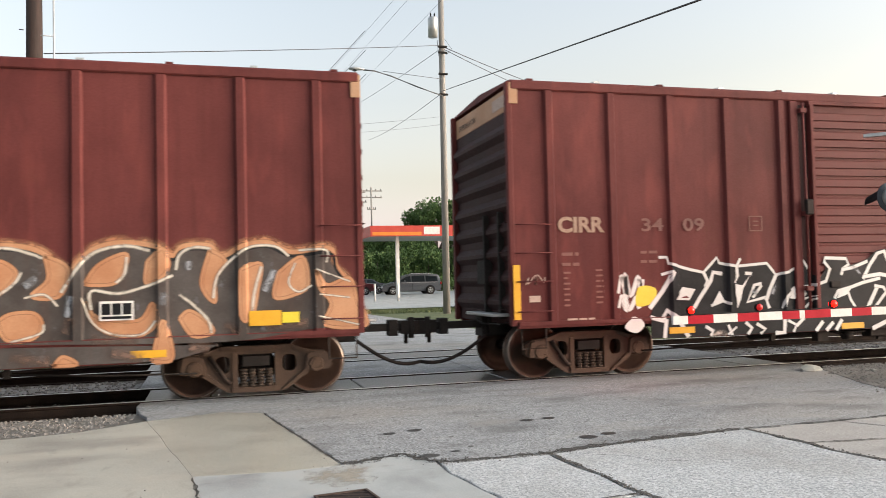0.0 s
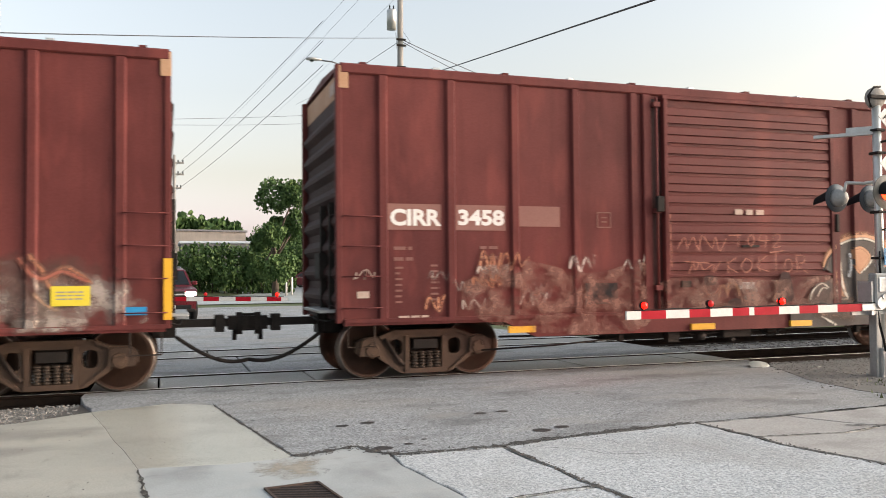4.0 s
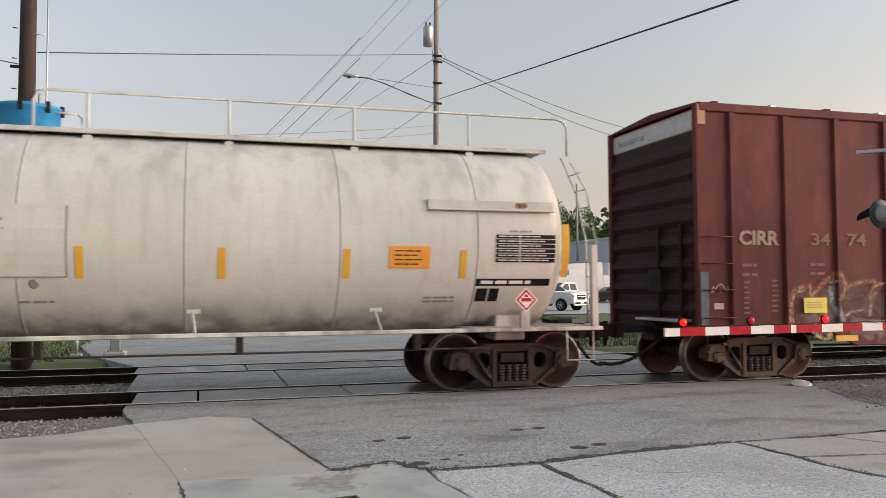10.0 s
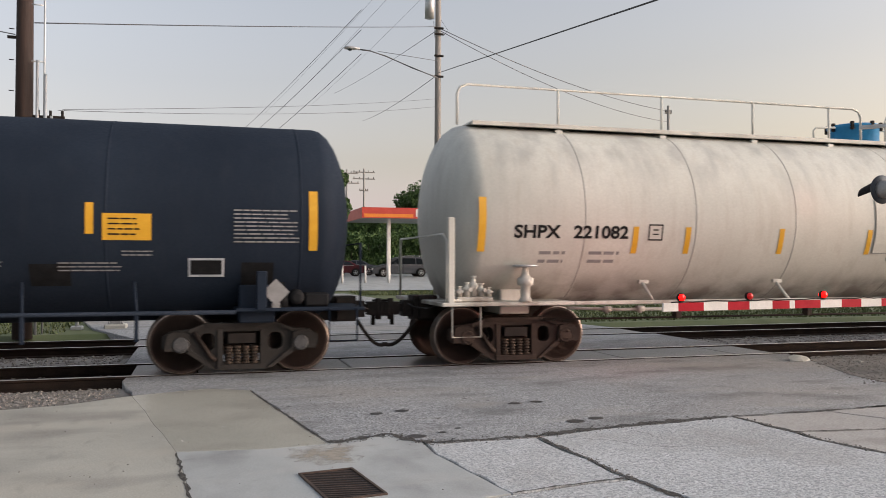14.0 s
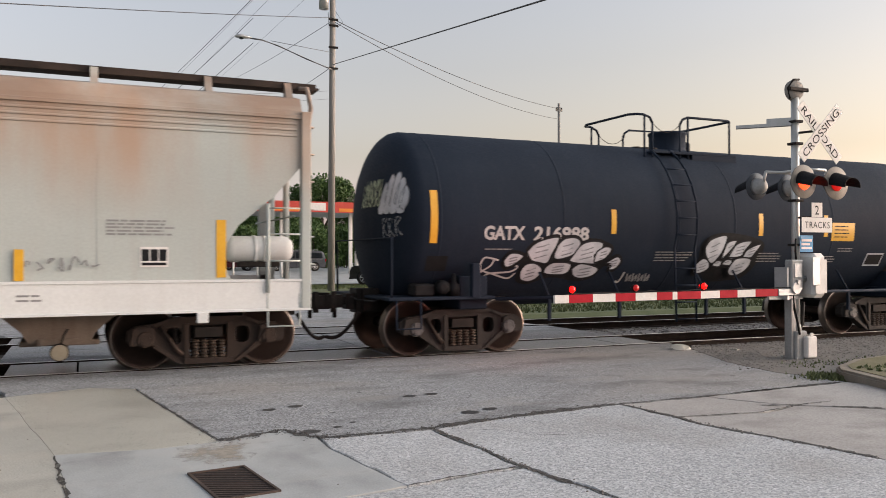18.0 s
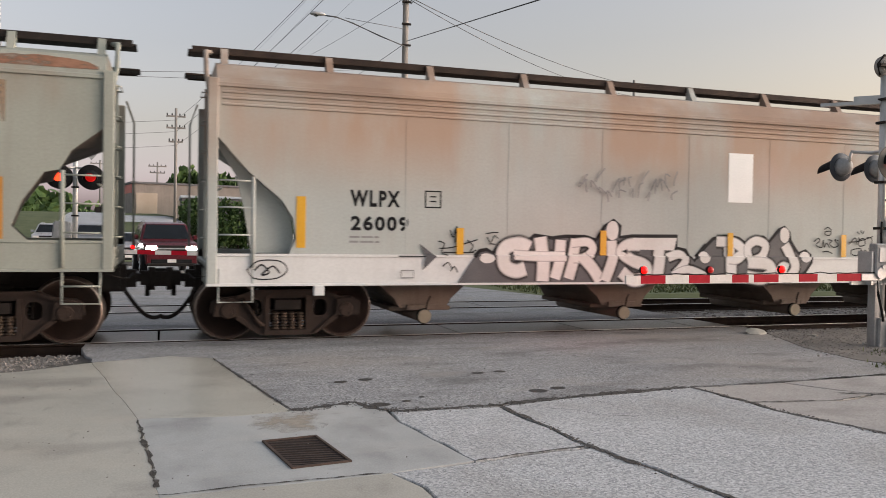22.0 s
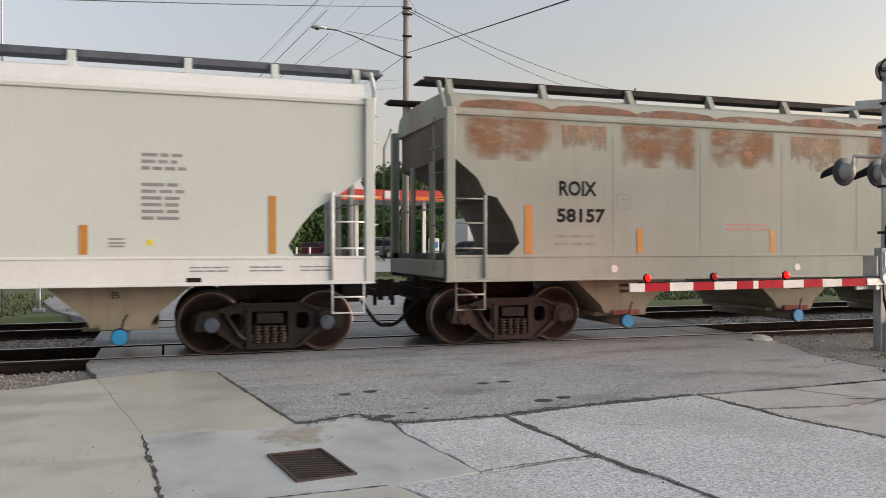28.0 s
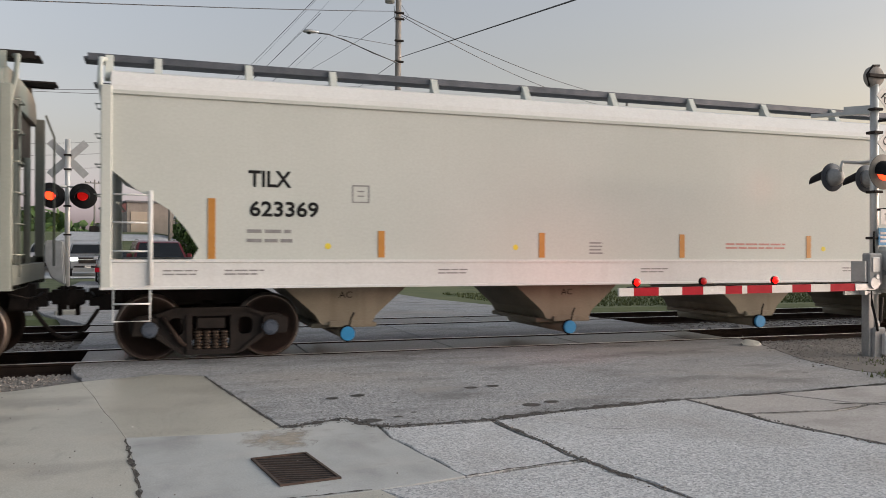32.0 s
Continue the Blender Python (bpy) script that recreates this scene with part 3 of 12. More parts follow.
RUST_ROOF = material("rust_red_roof_bloom", (0.15, 0.072, 0.042), (0.25, 0.135, 0.085), 2.4, (0.75, 0.9), 0, 0.1, 30, wear=0.43, wear_scale=3.5, stretch=(0.6, 1.0, 1.5))
SPRAY_CREAM = material("cream_spray_line", (0.50, 0.45, 0.38), (0.58, 0.54, 0.47), 4.0, (0.5, 0.7), 0, 0.03, 40, wear=0.36, wear_scale=9.0)
SOFT_ORANGE = material("faded_orange_spray", (0.30, 0.12, 0.065), (0.37, 0.17, 0.10), 2.5, (0.6, 0.75), 0, 0.02, 40, wear=0.44, wear_scale=7.0)
FAINT_ORANGE = material("faint_orange_spray", (0.24, 0.075, 0.05), (0.31, 0.11, 0.075), 2.5, (0.6, 0.75), 0, 0.02, 40, wear=0.38, wear_scale=9.0)
WORN_SLATE = material("thin_slate_spray", (0.24, 0.25, 0.27), (0.32, 0.335, 0.36), 2.5, (0.6, 0.75), 0, 0.02, 40, wear=0.46, wear_scale=8.0)
PALE_PATCH = material("pale_red_patch", (0.19, 0.085, 0.07), (0.21, 0.10, 0.08), 2.0, (0.6, 0.75), 0, 0.02, 40)
GREEN_Y = material("yellow_notice", (0.62, 0.50, 0.03), (0.66, 0.54, 0.05), 6.0, (0.4, 0.5), 0, 0.02, 40)
LAMP_ON = glow("red_lamp_lit", (1.0, 0.045, 0.012), 2.6)
LAMP_OFF = glow("red_lamp_dim", (0.5, 0.006, 0.005), 0.55)
GATE_LAMP = glow("gate_lamp_lit", (1.0, 0.0003, 0.0003), 6.0)
GATE_DIM = glow("gate_lamp_dim", (0.30, 0.004, 0.004), 0.45)
BULB = glow("headlamp_lit", (1.0, 0.95, 0.85), 16.0)
TAIL = glow("tail_lamp_lit", (1.0, 0.03, 0.02), 1.2)
GLASS = glass("dark_window_glass")


# ---- mesh helpers ----
def box(bm, x0, x1, y0, y1, z0, z1):
    vs = [bm.verts.new(p) for p in ((x0, y0, z0), (x1, y0, z0), (x1, y1, z0), (x0, y1, z0), (x0, y0, z1), (x1, y0, z1), (x1, y1, z1), (x0, y1, z1))]
    for f in ((3, 2, 1, 0), (4, 5, 6, 7), (0, 1, 5, 4), (1, 2, 6, 5), (2, 3, 7, 6), (3, 0, 4, 7)):
        bm.faces.new([vs[i] for i in f])
    return vs


def tube(bm, p0, p1, r, seg=10, r1=None, caps=True):
    p0, p1 = Vector(p0), Vector(p1)
    q = (p1 - p0).to_track_quat("Z", "Y")
    rings = []
    for p, rr in ((p0, r), (p1, r if r1 is None else r1)):
        rings.append([bm.verts.new(p + q @ Vector((rr * math.cos(a), rr * math.sin(a), 0))) for a in [2 * math.pi * i / seg for i in range(seg)]])
    for i in range(seg):
        j = (i + 1) % seg
        f = bm.faces.new((rings[0][i], rings[0][j], rings[1][j], rings[1][i]))
        f.smooth = True
    if caps:
        bm.faces.new(rings[0][::-1])
        bm.faces.new(rings[1])


def pipe(bm, pts, r, seg=8):
    """A bent round bar through all the points, in one piece."""
    pts = [Vector(p) for p in pts]
    rings = []
    for i, p in enumerate(pts):
        d = (pts[min(i + 1, len(pts) - 1)] - pts[max(i - 1, 0)]).normalized()
        if 0 < i < len(pts) - 1:
            d = ((pts[i] - pts[i - 1]).normalized() + (pts[i + 1] - pts[i]).normalized()).normalized()
        side = Vector((0, 0, 1)).cross(d) if abs(d.z) < 0.9 else Vector((0, 1, 0)).cross(d)
        if rings and side.dot(last) < 0:
            side = -side
        side.normalize()
        last = side
        up = d.cross(side)
        rings.append([bm.verts.new(p + side * (r * math.cos(a)) + up * (r * math.sin(a))) for a in [2 * math.pi * k / seg for k in range(seg)]])
    for u, v in zip(rings, rings[1:]):
        best = min(range(seg), key=lambda k: (u[0].co - v[k].co).length)
        for k in range(seg):
            f = bm.faces.new((u[k], u[(k + 1) % seg], v[(k + 1 + best) % seg], v[(k + best) % seg]))
            f.smooth = True
    bm.faces.new(rings[0][::-1])
    bm.faces.new(rings[-1])
    bmesh.ops.recalc_face_normals(bm, faces=bm.faces)


def prism(bm, poly, axis, a, b):
    """A flat outline pushed from a to b along an axis; the outline holds the two other coordinates in order."""
    def at(u, v, w):
        return {"x": (w, u, v), "y": (u, w, v), "z": (u, v, w)}[axis]
    lo = [bm.verts.new(at(u, v, a)) for u, v in poly]
    hi = [bm.verts.new(at(u, v, b)) for u, v in poly]
    n = len(poly)
    bm.faces.new(lo)
    bm.faces.new(hi[::-1])
    for i in range(n):
        j = (i + 1) % n
        bm.faces.new((lo[j], lo[i], hi[i], hi[j]))
    bmesh.ops.recalc_face_normals(bm, faces=bm.faces)


def lathe(bm, profile, axis="x", seg=40, centre=(0, 0, 0), smooth=True):
    """Rings round an axis from pairs of (place along it, radius)."""
    rings = []
    for s, r in profile:
        ring = []
        for i in range(seg):
            a = 2 * math.pi * i / seg
            u, v = r * math.cos(a), r * math.sin(a)
            p = {"x": (s, u, v), "y": (u, s, v), "z": (u, v, s)}[axis]
            ring.append(bm.verts.new((p[0] + centre[0], p[1] + centre[1], p[2] + centre[2])))
        rings.append(ring)
    for a, b in zip(rings, rings[1:]):
        for i in range(seg):
            j = (i + 1) % seg
            f = bm.faces.new((a[i], a[j], b[j], b[i]))
            f.smooth = smooth
    bm.faces.new(rings[0])
    bm.faces.new(rings[-1])
    bmesh.ops.recalc_face_normals(bm, faces=bm.faces)


def shape(draw, *args, **kw):
    bm = bmesh.new()
    draw(bm, *args, **kw)
    return bm


def mesh_of(name, bm, *mats):
    me = bpy.data.meshes.new(name)
    bm.to_mesh(me)
    bm.free()
    for m in mats:
        me.materials.append(m)
    return me


def part(name, bm, material_, parent, label="", at=None):
    """One mesh object from a bmesh (or a shared mesh) under a thing or a part."""
    me = bm if isinstance(bm, bpy.types.Mesh) else mesh_of(name, bm, material_)
    ob = new(name, me)
    ob.parent = parent
    if at is not None:
        ob.matrix_basis = at if isinstance(at, Matrix) else Matrix.Translation(at)
    return tagged(ob, label)


def thing(name, label, category, group="", at=(0, 0, 0), kind=""):
    ob = new(name)
    ob.empty_display_size = 0.3
    ob.matrix_basis = at if isinstance(at, Matrix) else Matrix.Translation(at)
    return tagged(ob, label, category, group, kind)


def bevel(bm, w, seg=1):
    bmesh.ops.bevel(bm, geom=list(bm.edges), offset=w, segments=seg, affect="EDGES", clamp_overlap=True)
    return bm


def bbox(x0, x1, y0, y1, z0, z1, w=0.01):
    bm = bmesh.new()
    box(bm, x0, x1, y0, y1, z0, z1)
    return bevel(bm, w) if w else bm


def text_mesh(body, size, mat, offset=0.0, outline=0.0, width=None, shear=0.0, space=1.0, depth=0.0):
    """Built-in font lettering as a mesh in the XZ plane that faces -y, its lower left at the origin."""
    cu = bpy.data.curves.new("lettering", "FONT")
    cu.body, cu.size, cu.offset, cu.shear, cu.space_character = body, size, offset, shear, space
    cu.resolution_u = 3
    cu.extrude = depth
    if outline:
        cu.fill_mode, cu.bevel_depth, cu.bevel_resolution = "NONE", outline, 0
    tmp = bpy.data.objects.new("lettering", cu)
    me = bpy.data.meshes.new_from_object(tmp)
    bpy.data.objects.remove(tmp)
    bpy.data.curves.remove(cu)
    me.name = "lettering"
    k = 1.0
    if width and len(me.vertices):
        xs = [v.co.x for v in me.vertices]
        k = width / (max(xs) - min(xs))
    for v in me.vertices:
        v.co = Vector((v.co.x * k, v.co.z * -1.0, v.co.y))
    me.materials.clear()
    me.materials.append(mat)
    return me


def lettering(body, x, z, y, height, mat, parent, name="lettering", label="", **kw):
    return part(name, text_mesh(body, height / 0.73, mat, **kw), None, parent, label, (x, y, z))


def bars(x, z, y, rows, width, height, gap, mat, parent, name="stencil_block", seed=1, words=3):
    """Writing too small to read: rows of plain bars."""
    rnd = random.Random(seed)
    bm = bmesh.new()
    for r in range(rows):
        u = 0.0
        w_end = width * rnd.uniform(0.75, 1.0)
        while u < w_end:
            w = min(width / words * rnd.uniform(0.5, 1.1), w_end - u)
            box(bm, u, u + w, -0.001, 0.001, -r * gap - height, -r * gap)
            u += w + height * 0.8
    return tagged(part(name, bm, mat, parent, "", (x, y, z)), kind="stuff")


# ---- ground, tracks and pavements ----
def far_rise(y):
    """The land beyond the crossing climbs gently."""
    return 0.0 if y < 40 else min(1.0, (y - 40) * 0.012)


def slab(name, poly, z0, z1, mat, label, category="pavement", w=0.012):
    bm = bmesh.new()
    prism(bm, poly, "z", z0, z1)
    bmesh.ops.bevel(bm, geom=[e for e in bm.edges if abs(e.verts[0].co.z - z1) < 1e-5 and abs(e.verts[1].co.z - z1) < 1e-5], offset=w, segments=2, affect="EDGES")
    ob = new(name, mesh_of(name, bm, mat))
    return tagged(ob, label, category, "", "structure")


bm = bmesh.new()
ys_ = [-600, -60, -6, 0, 6, 10, 11, 16, 20, 20.8, 22, 30, 40, 50, 60, 80, 100, 125, 200, 500, 4000]
xs_ = [-2500, -300, -60, -20, -5, 0, 5, 10, 20, 60, 300, 2500]
grid = [[bm.verts.new((x, y, -0.30 if y < 20.8 else -0.05 + far_rise(y))) for x in xs_] for y in ys_]
for j in range(len(ys_) - 1):
    for i in range(len(xs_) - 1):
        bm.faces.new((grid[j][i], grid[j][i + 1], grid[j + 1][i + 1], grid[j + 1][i]))
tagged(new("ground", mesh_of("ground", bm, GRASS)), "mown grass and weeds beside the railway", "ground", "", "structure")


def crack_line(poly, step=0.16, amp=0.022, shrink=0.012):
    """The outline of a cracked slab: split, ragged in a way its neighbour shares, and drawn in a little."""
    pts = []
    for (ax, ay), (bx, by) in zip(poly, poly[1:] + poly[:1]):
        n = max(1, int(math.hypot(bx - ax, by - ay) / step))
        for k in range(n):
            u = k / n
            px, py = ax + (bx - ax) * u, ay + (by - ay) * u
            v = noise.noise_vector((px * 2.3, py * 2.3, 0.5)) + 0.5 * noise.noise_vector((px * 7.0, py * 7.0, 1.5))
            pts.append(Vector((px + amp * v.x, py + amp * v.y)))
    out = []
    n = len(pts)
    area = sum(pts[i].x * pts[(i + 1) % n].y - pts[(i + 1) % n].x * pts[i].y for i in range(n))
    for i in range(n):
        d = pts[(i + 1) % n] - pts[i - 1]
        if d.length < 1e-6:
            continue
        d.normalize()
        nrm = Vector((-d.y, d.x)) * (1 if area > 0 else -1)
        wob = shrink * (1 + 0.9 * noise.noise((pts[i].x * 3, pts[i].y * 3, 9.0)))
        q = pts[i] + nrm * wob
        out.append((q.x, q.y))
    return out


def slab_piece(name, poly, mat, label, z=0.0, parent=None, shrink=0.012, amp=0.022):
    bm = bmesh.new()
    prism(bm, crack_line(poly, shrink=shrink, amp=amp), "z", z - 0.16, z)
    top = [e for e in bm.edges if e.verts[0].co.z > z - 1e-4 and e.verts[1].co.z > z - 1e-4]
    bmesh.ops.bevel(bm, geom=top, offset=0.008 if shrink > 0.01 else 0.0015, segments=1, affect="EDGES")
    ob = new(name, mesh_of(name, bm, mat))
    if parent:
        ob.parent = parent
        return ob
    return tagged(ob, label, "pavement", "", "structure")


NEAR_EDGE = [(-0.8, 10.62), (0.08, 10.96), (0.59, 10.66), (1.09, 7.33), (1.28, 7.37), (1.69, 7.58), (1.9, 7.15), (2.09, 7.08), (2.98, 7.06), (4.02, 7.3), (5.35, 7.43), (6.52, 7.46), (7.48, 7.51), (8.95, 7.6)]
# bed of dirt under the cracked slabs
bm = bmesh.new()
prism(bm, [(-14, -8), (16, -8), (16, 7.0), (9.6, 9.2), (9.9, 11.6), (-0.95, 11.6), (-1.5, 10.0), (-14, 8.4)], "z", -0.28, -0.035)
tagged(new("pavement_bed", mesh_of("pavement_bed", bm, PANEL)), "dark dirt-filled joints under the pavement", "pavement", "", "structure")
slab_piece("road", NEAR_EDGE + [(9.15, 8.6), (9.25, 9.6), (9.75, 11.5), (10.1, 12.38), (-1.05, 12.38), (-0.98, 11.3)], ASPHALT, "worn grey asphalt approach to the crossing", 0.0, shrink=0.02, amp=0.045)
old = [[(2.09, 7.08), (2.98, 7.06), (3.06, 6.12), (3.08, 5.52), (2.08, 5.38), (1.89, 6.68), (1.9, 7.15)],
       [(2.98, 7.06), (4.02, 7.3), (5.35, 7.43), (5.43, 6.59), (5.42, 6.2), (5.62, 5.45), (5.80, 4.6), (5.9, 3.5), (6.0, 0.0), (3.6, 0.0), (3.5, 3.2), (3.29, 4.32), (3.08, 5.52), (3.06, 6.12)],
       [(5.35, 7.43), (6.52, 7.46), (7.0, 6.6), (6.4, 6.45), (5.43, 6.59)],
       [(6.52, 7.46), (7.48, 7.51), (8.95, 7.6), (9.1, 7.2), (9.4, 5.0), (7.0, 6.6)],
       [(5.43, 6.59), (6.4, 6.45), (7.0, 6.6), (9.4, 5.0), (9.5, 0.0), (6.0, 0.0), (5.9, 3.5), (5.80, 4.6), (5.62, 5.45), (5.42, 6.2)],
       [(1.44, 5.25), (2.08, 5.38), (3.08, 5.52), (3.29, 4.32), (3.5, 3.2), (3.6, 0.0), (1.6, 0.0), (1.55, 4.89)]]
for k, poly in enumerate(old):
    tan = k in (2, 3, 4)
    slab_piece("pavement", poly, GREYSLAB if tan else OLDSLAB, "worn pinkish grey concrete slab" if tan else "cracked slab of old pebbly concrete", 0.0, shrink=0.02, amp=0.045)
slab_piece("pavement", [(-2.05, 10.0), (-1.51, 10.13), (-0.8, 10.62), (-0.2, 7.36), (-0.09, 6.23), (-0.02, 5.15), (0.0, 0.0), (-8, 0.0), (-8, 9.0)], CONCRETE, "smooth tan concrete drive", 0.002, shrink=0.0012, amp=0.012)
slab_piece("pavement", [(-0.8, 10.62), (0.08, 10.96), (0.59, 10.66), (1.09, 7.33), (0.57, 7.25), (-0.2, 7.36)], SEALED, "smooth tan concrete drive", 0.002, shrink=0.0012, amp=0.012)
slab_piece("pavement", [(-0.2, 7.36), (0.57, 7.25), (1.09, 7.33), (1.28, 7.37), (1.69, 7.58), (1.9, 7.15), (1.89, 6.68), (2.08, 5.38), (1.44, 5.25), (0.69, 5.19), (-0.02, 5.15), (-0.09, 6.23)], CONCRETE2, "grey concrete apron round a storm drain", 0.002, shrink=0.0012, amp=0.012)
slab_piece("pavement", [(-0.02, 5.15), (0.69, 5.19), (1.44, 5.25), (1.55, 4.89), (1.6, 0.0), (0.0, 0.0)], CONCRETE, "smooth tan concrete drive", 0.002, shrink=0.0012, amp=0.012)
slab_piece("pavement", [(-8, 0.0), (-8, -7.9), (15.8, -7.9), (15.8, 0.0)], CONCRETE, "smooth tan concrete drive", 0.002, shrink=0.004, amp=0.012)

# tar spots on the asphalt
def spot(x, y, rx, ry, seed):
    bm = bmesh.new()
    rnd = random.Random(seed)
    vs = [bm.verts.new((rx * math.cos(a) * rnd.uniform(0.8, 1.1), ry * math.sin(a) * rnd.uniform(0.8, 1.1), 0.0)) for a in [2 * math.pi * i / 14 for i in range(14)]]
    bm.faces.new(vs)
    ob = new("tar_spot", mesh_of("tar_spot", bm, TAR))
    ob.location = (x, y, 0.004)
    return tagged(ob, "round dark tar spot on the asphalt", "tar spot", "tar spots on the road")


for i, (x, y, r) in enumerate(((1.80, 8.64, 0.075), (2.10, 8.72, 0.09), (3.45, 8.83, 0.08), (3.74, 8.86, 0.08), (3.66, 7.66, 0.11), (3.93, 7.74, 0.09), (1.92, 7.40, 0.10), (2.2, 7.5, 0.05), (2.4, 7.65, 0.035), (2.36, 8.2, 0.03), (3.0, 9.3, 0.03))):
    spot(x, y, r, r * 0.85, i)

# storm drain grate
drain = thing("drain_grate", "rust-brown cast iron storm drain grate set in concrete", "drain grate", "", pose(0.98, 5.945, 0.002, 0, 0, 8))
# no hole: a flat black plate paints the dark of the pit
part("pit_shade_plate", bbox(-0.20, 0.20, -0.38, 0.38, 0.0015, 0.003, 0.0), BLACKPAINT, drain)
fr = bmesh.new()
for a in ((-0.215, 0.215, -0.395, -0.375), (-0.215, 0.215, 0.375, 0.395), (-0.215, -0.195, -0.375, 0.375), (0.195, 0.215, -0.375, 0.375)):
    box(fr, *a, 0.0, 0.014)
part("frame", fr, IRON, drain)
for i in range(19):
    u = -0.50 + i * 0.0555
    lo, hi = max(-0.195, (u - 0.375) / 0.62), min(0.195, (u + 0.375) / 0.62)
    if hi - lo < 0.04:
        continue
    b = bmesh.new()
    prism(b, [(lo, u - 0.62 * lo - 0.011), (hi, u - 0.62 * hi - 0.011), (hi, u - 0.62 * hi + 0.011), (lo, u - 0.62 * lo + 0.011)], "z", 0.003, 0.006)
    part("bar", b, IRON, drain)

# ---- the two tracks ----
for y0 in (TRACK_Y - 0.755, TRACK_Y + 0.755, SECOND_Y - 0.755, SECOND_Y + 0.755):
    bm = bmesh.new()
    prism(bm, [(y0 - 0.07, -0.17), (y0 + 0.07, -0.17), (y0 + 0.07, -0.155), (y0 + 0.012, -0.135), (y0 + 0.012, -0.045), (y0 + 0.035, -0.03), (y0 + 0.035, -0.002), (y0 - 0.035, -0.002), (y0 - 0.035, -0.03), (y0 - 0.012, -0.045), (y0 - 0.012, -0.135), (y0 - 0.07, -0.155)], "x", -140, 160)
    rail = new("rail", mesh_of("rail", bm, RAILRUST))
    tagged(rail, "steel rail with rusty sides and a worn bright head", "rail", "rails of the two tracks", "structure")
    part("rail_head", bbox(-140, 160, y0 - 0.030, y0 + 0.030, -0.004, 0.001, 0.0), SHINE, rail, "bright worn rail head")

bm = bmesh.new()
for a, b in ((-140, -1.0), (10.1, 160)):
    prism(bm, [(11.2, -0.29), (11.45, -0.19), (14.9, -0.18), (15.6, -0.20), (16.0, -0.18), (19.8, -0.18), (20.9, -0.20), (21.3, -0.29)], "x", a, b)
tagged(new("ballast_bed", mesh_of("ballast_bed", bm, BALLAST)), "grey crushed stone ballast under the tracks", "ballast", "", "structure")

# ties, counted one by one near the crossing
tie_me = mesh_of("tie", bbox(-0.11, 0.11, -1.28, 1.28, -0.30, -0.172, 0.01), TIE)
for yc in (TRACK_Y, SECOND_Y):
    bed = tagged(new("tie_row"), "row of dark creosoted wooden ties", "ties", "", "structure")
    for i in range(60):
        x = -1.35 - i * 0.52 if i < 22 else 10.5 + (i - 22) * 0.52
        part("tie", tie_me, None, bed, "", pose(x, yc, 0.0, 0, 0, random.uniform(-1.5, 1.5)))

# loose ballast stones
rnd = random.Random(5)
def stones(name, n, area, size, mat, z, label):
    verts, faces = [], []
    for _ in range(n):
        x, y = area(rnd)
        s = size * rnd.uniform(0.6, 1.5)
        base = len(verts)
        pts = [(1, 0, 0), (-1, 0, 0), (0, 1, 0), (0, -1, 0), (0, 0, 1), (0, 0, -1)]
        q = Euler((rnd.uniform(0, 6), rnd.uniform(0, 6), rnd.uniform(0, 6))).to_matrix()
        for p in pts:
            v = q @ Vector((p[0] * s * rnd.uniform(0.7, 1.2), p[1] * s * rnd.uniform(0.7, 1.2), p[2] * s * 0.8))
            verts.append((x + v.x, y + v.y, z + v.z * 0.7 + s * 0.2))
        for f in ((0, 2, 4), (2, 1, 4), (1, 3, 4), (3, 0, 4), (2, 0, 5), (1, 2, 5), (3, 1, 5), (0, 3, 5)):
            faces.append(tuple(base + k for k in f))
    me = bpy.data.meshes.new(name)
    me.from_pydata(verts, [], faces)
    me.materials.append(mat)
    return tagged(new(name, me), label, "gravel", "", "stuff")


def bed_area(r):
    left = r.random() < 0.35
    return (r.uniform(-9, -1.15) if left else r.uniform(10.2, 34), r.uniform(11.0, 21.2))


stones("ballast_stones", 16000, bed_area, 0.035, BALLAST, -0.185, "loose grey ballast stones between the rails")

# crossing surface: panels between and outside the rails with open flangeways
def xing(y0, y1, joints, mat, x0, x1):
    root = tagged(new("crossing_surface"), "worn asphalt and timber crossing surface between the rails", "crossing", "", "structure")
    xs = [x0] + joints + [x1]
    for a, b in zip(xs, xs[1:]):
        p = part("panel", bbox(a + 0.014, b - 0.014, y0, y1, -0.17, -0.012, 0.012), mat, root)
    return root


xing(TRACK_Y - 0.62, TRACK_Y + 0.62, [-0.06, 2.24, 4.62, 6.95, 9.2], PANEL, -1.0, 10.0)
xing(TRACK_Y + 0.89, SECOND_Y - 0.89, [1.4, 4.6], ASPHALT, -1.2, 10.1)
xing(SECOND_Y - 0.62, SECOND_Y + 0.62, [0.9, 3.6, 6.9], PANEL, -1.3, 10.0)
# black strips added to give the open flangeways their dark shade
for y0 in (TRACK_Y - 0.755, TRACK_Y + 0.755, SECOND_Y - 0.755, SECOND_Y + 0.755):
    seal = tagged(new("flangeway_shade"), "black strips that darken the gaps beside a rail in the crossing", "rubber seal", "", "structure")
    part("gap_strip", bbox(-1.0, 10.0, y0 + 0.036, y0 + 0.13, -0.10, -0.03, 0.006), RUBBER, seal)
    part("gap_strip", bbox(-1.0, 10.0, y0 - 0.13, y0 - 0.036, -0.10, -0.022, 0.006), RUBBER, seal)
slab("far_road", [(-1.35, SECOND_Y + 0.8), (10.0, SECOND_Y + 0.8), (9.4, 21.5), (8.4, 26.0), (7.6, 41.0), (7.2, 46.5), (-3.6, 46.5), (-3.4, 26.0), (-2.6, 22.0)], -0.28, -0.004, ASPHALT, "grey asphalt street beyond the tracks", "road")
bm = bmesh.new()
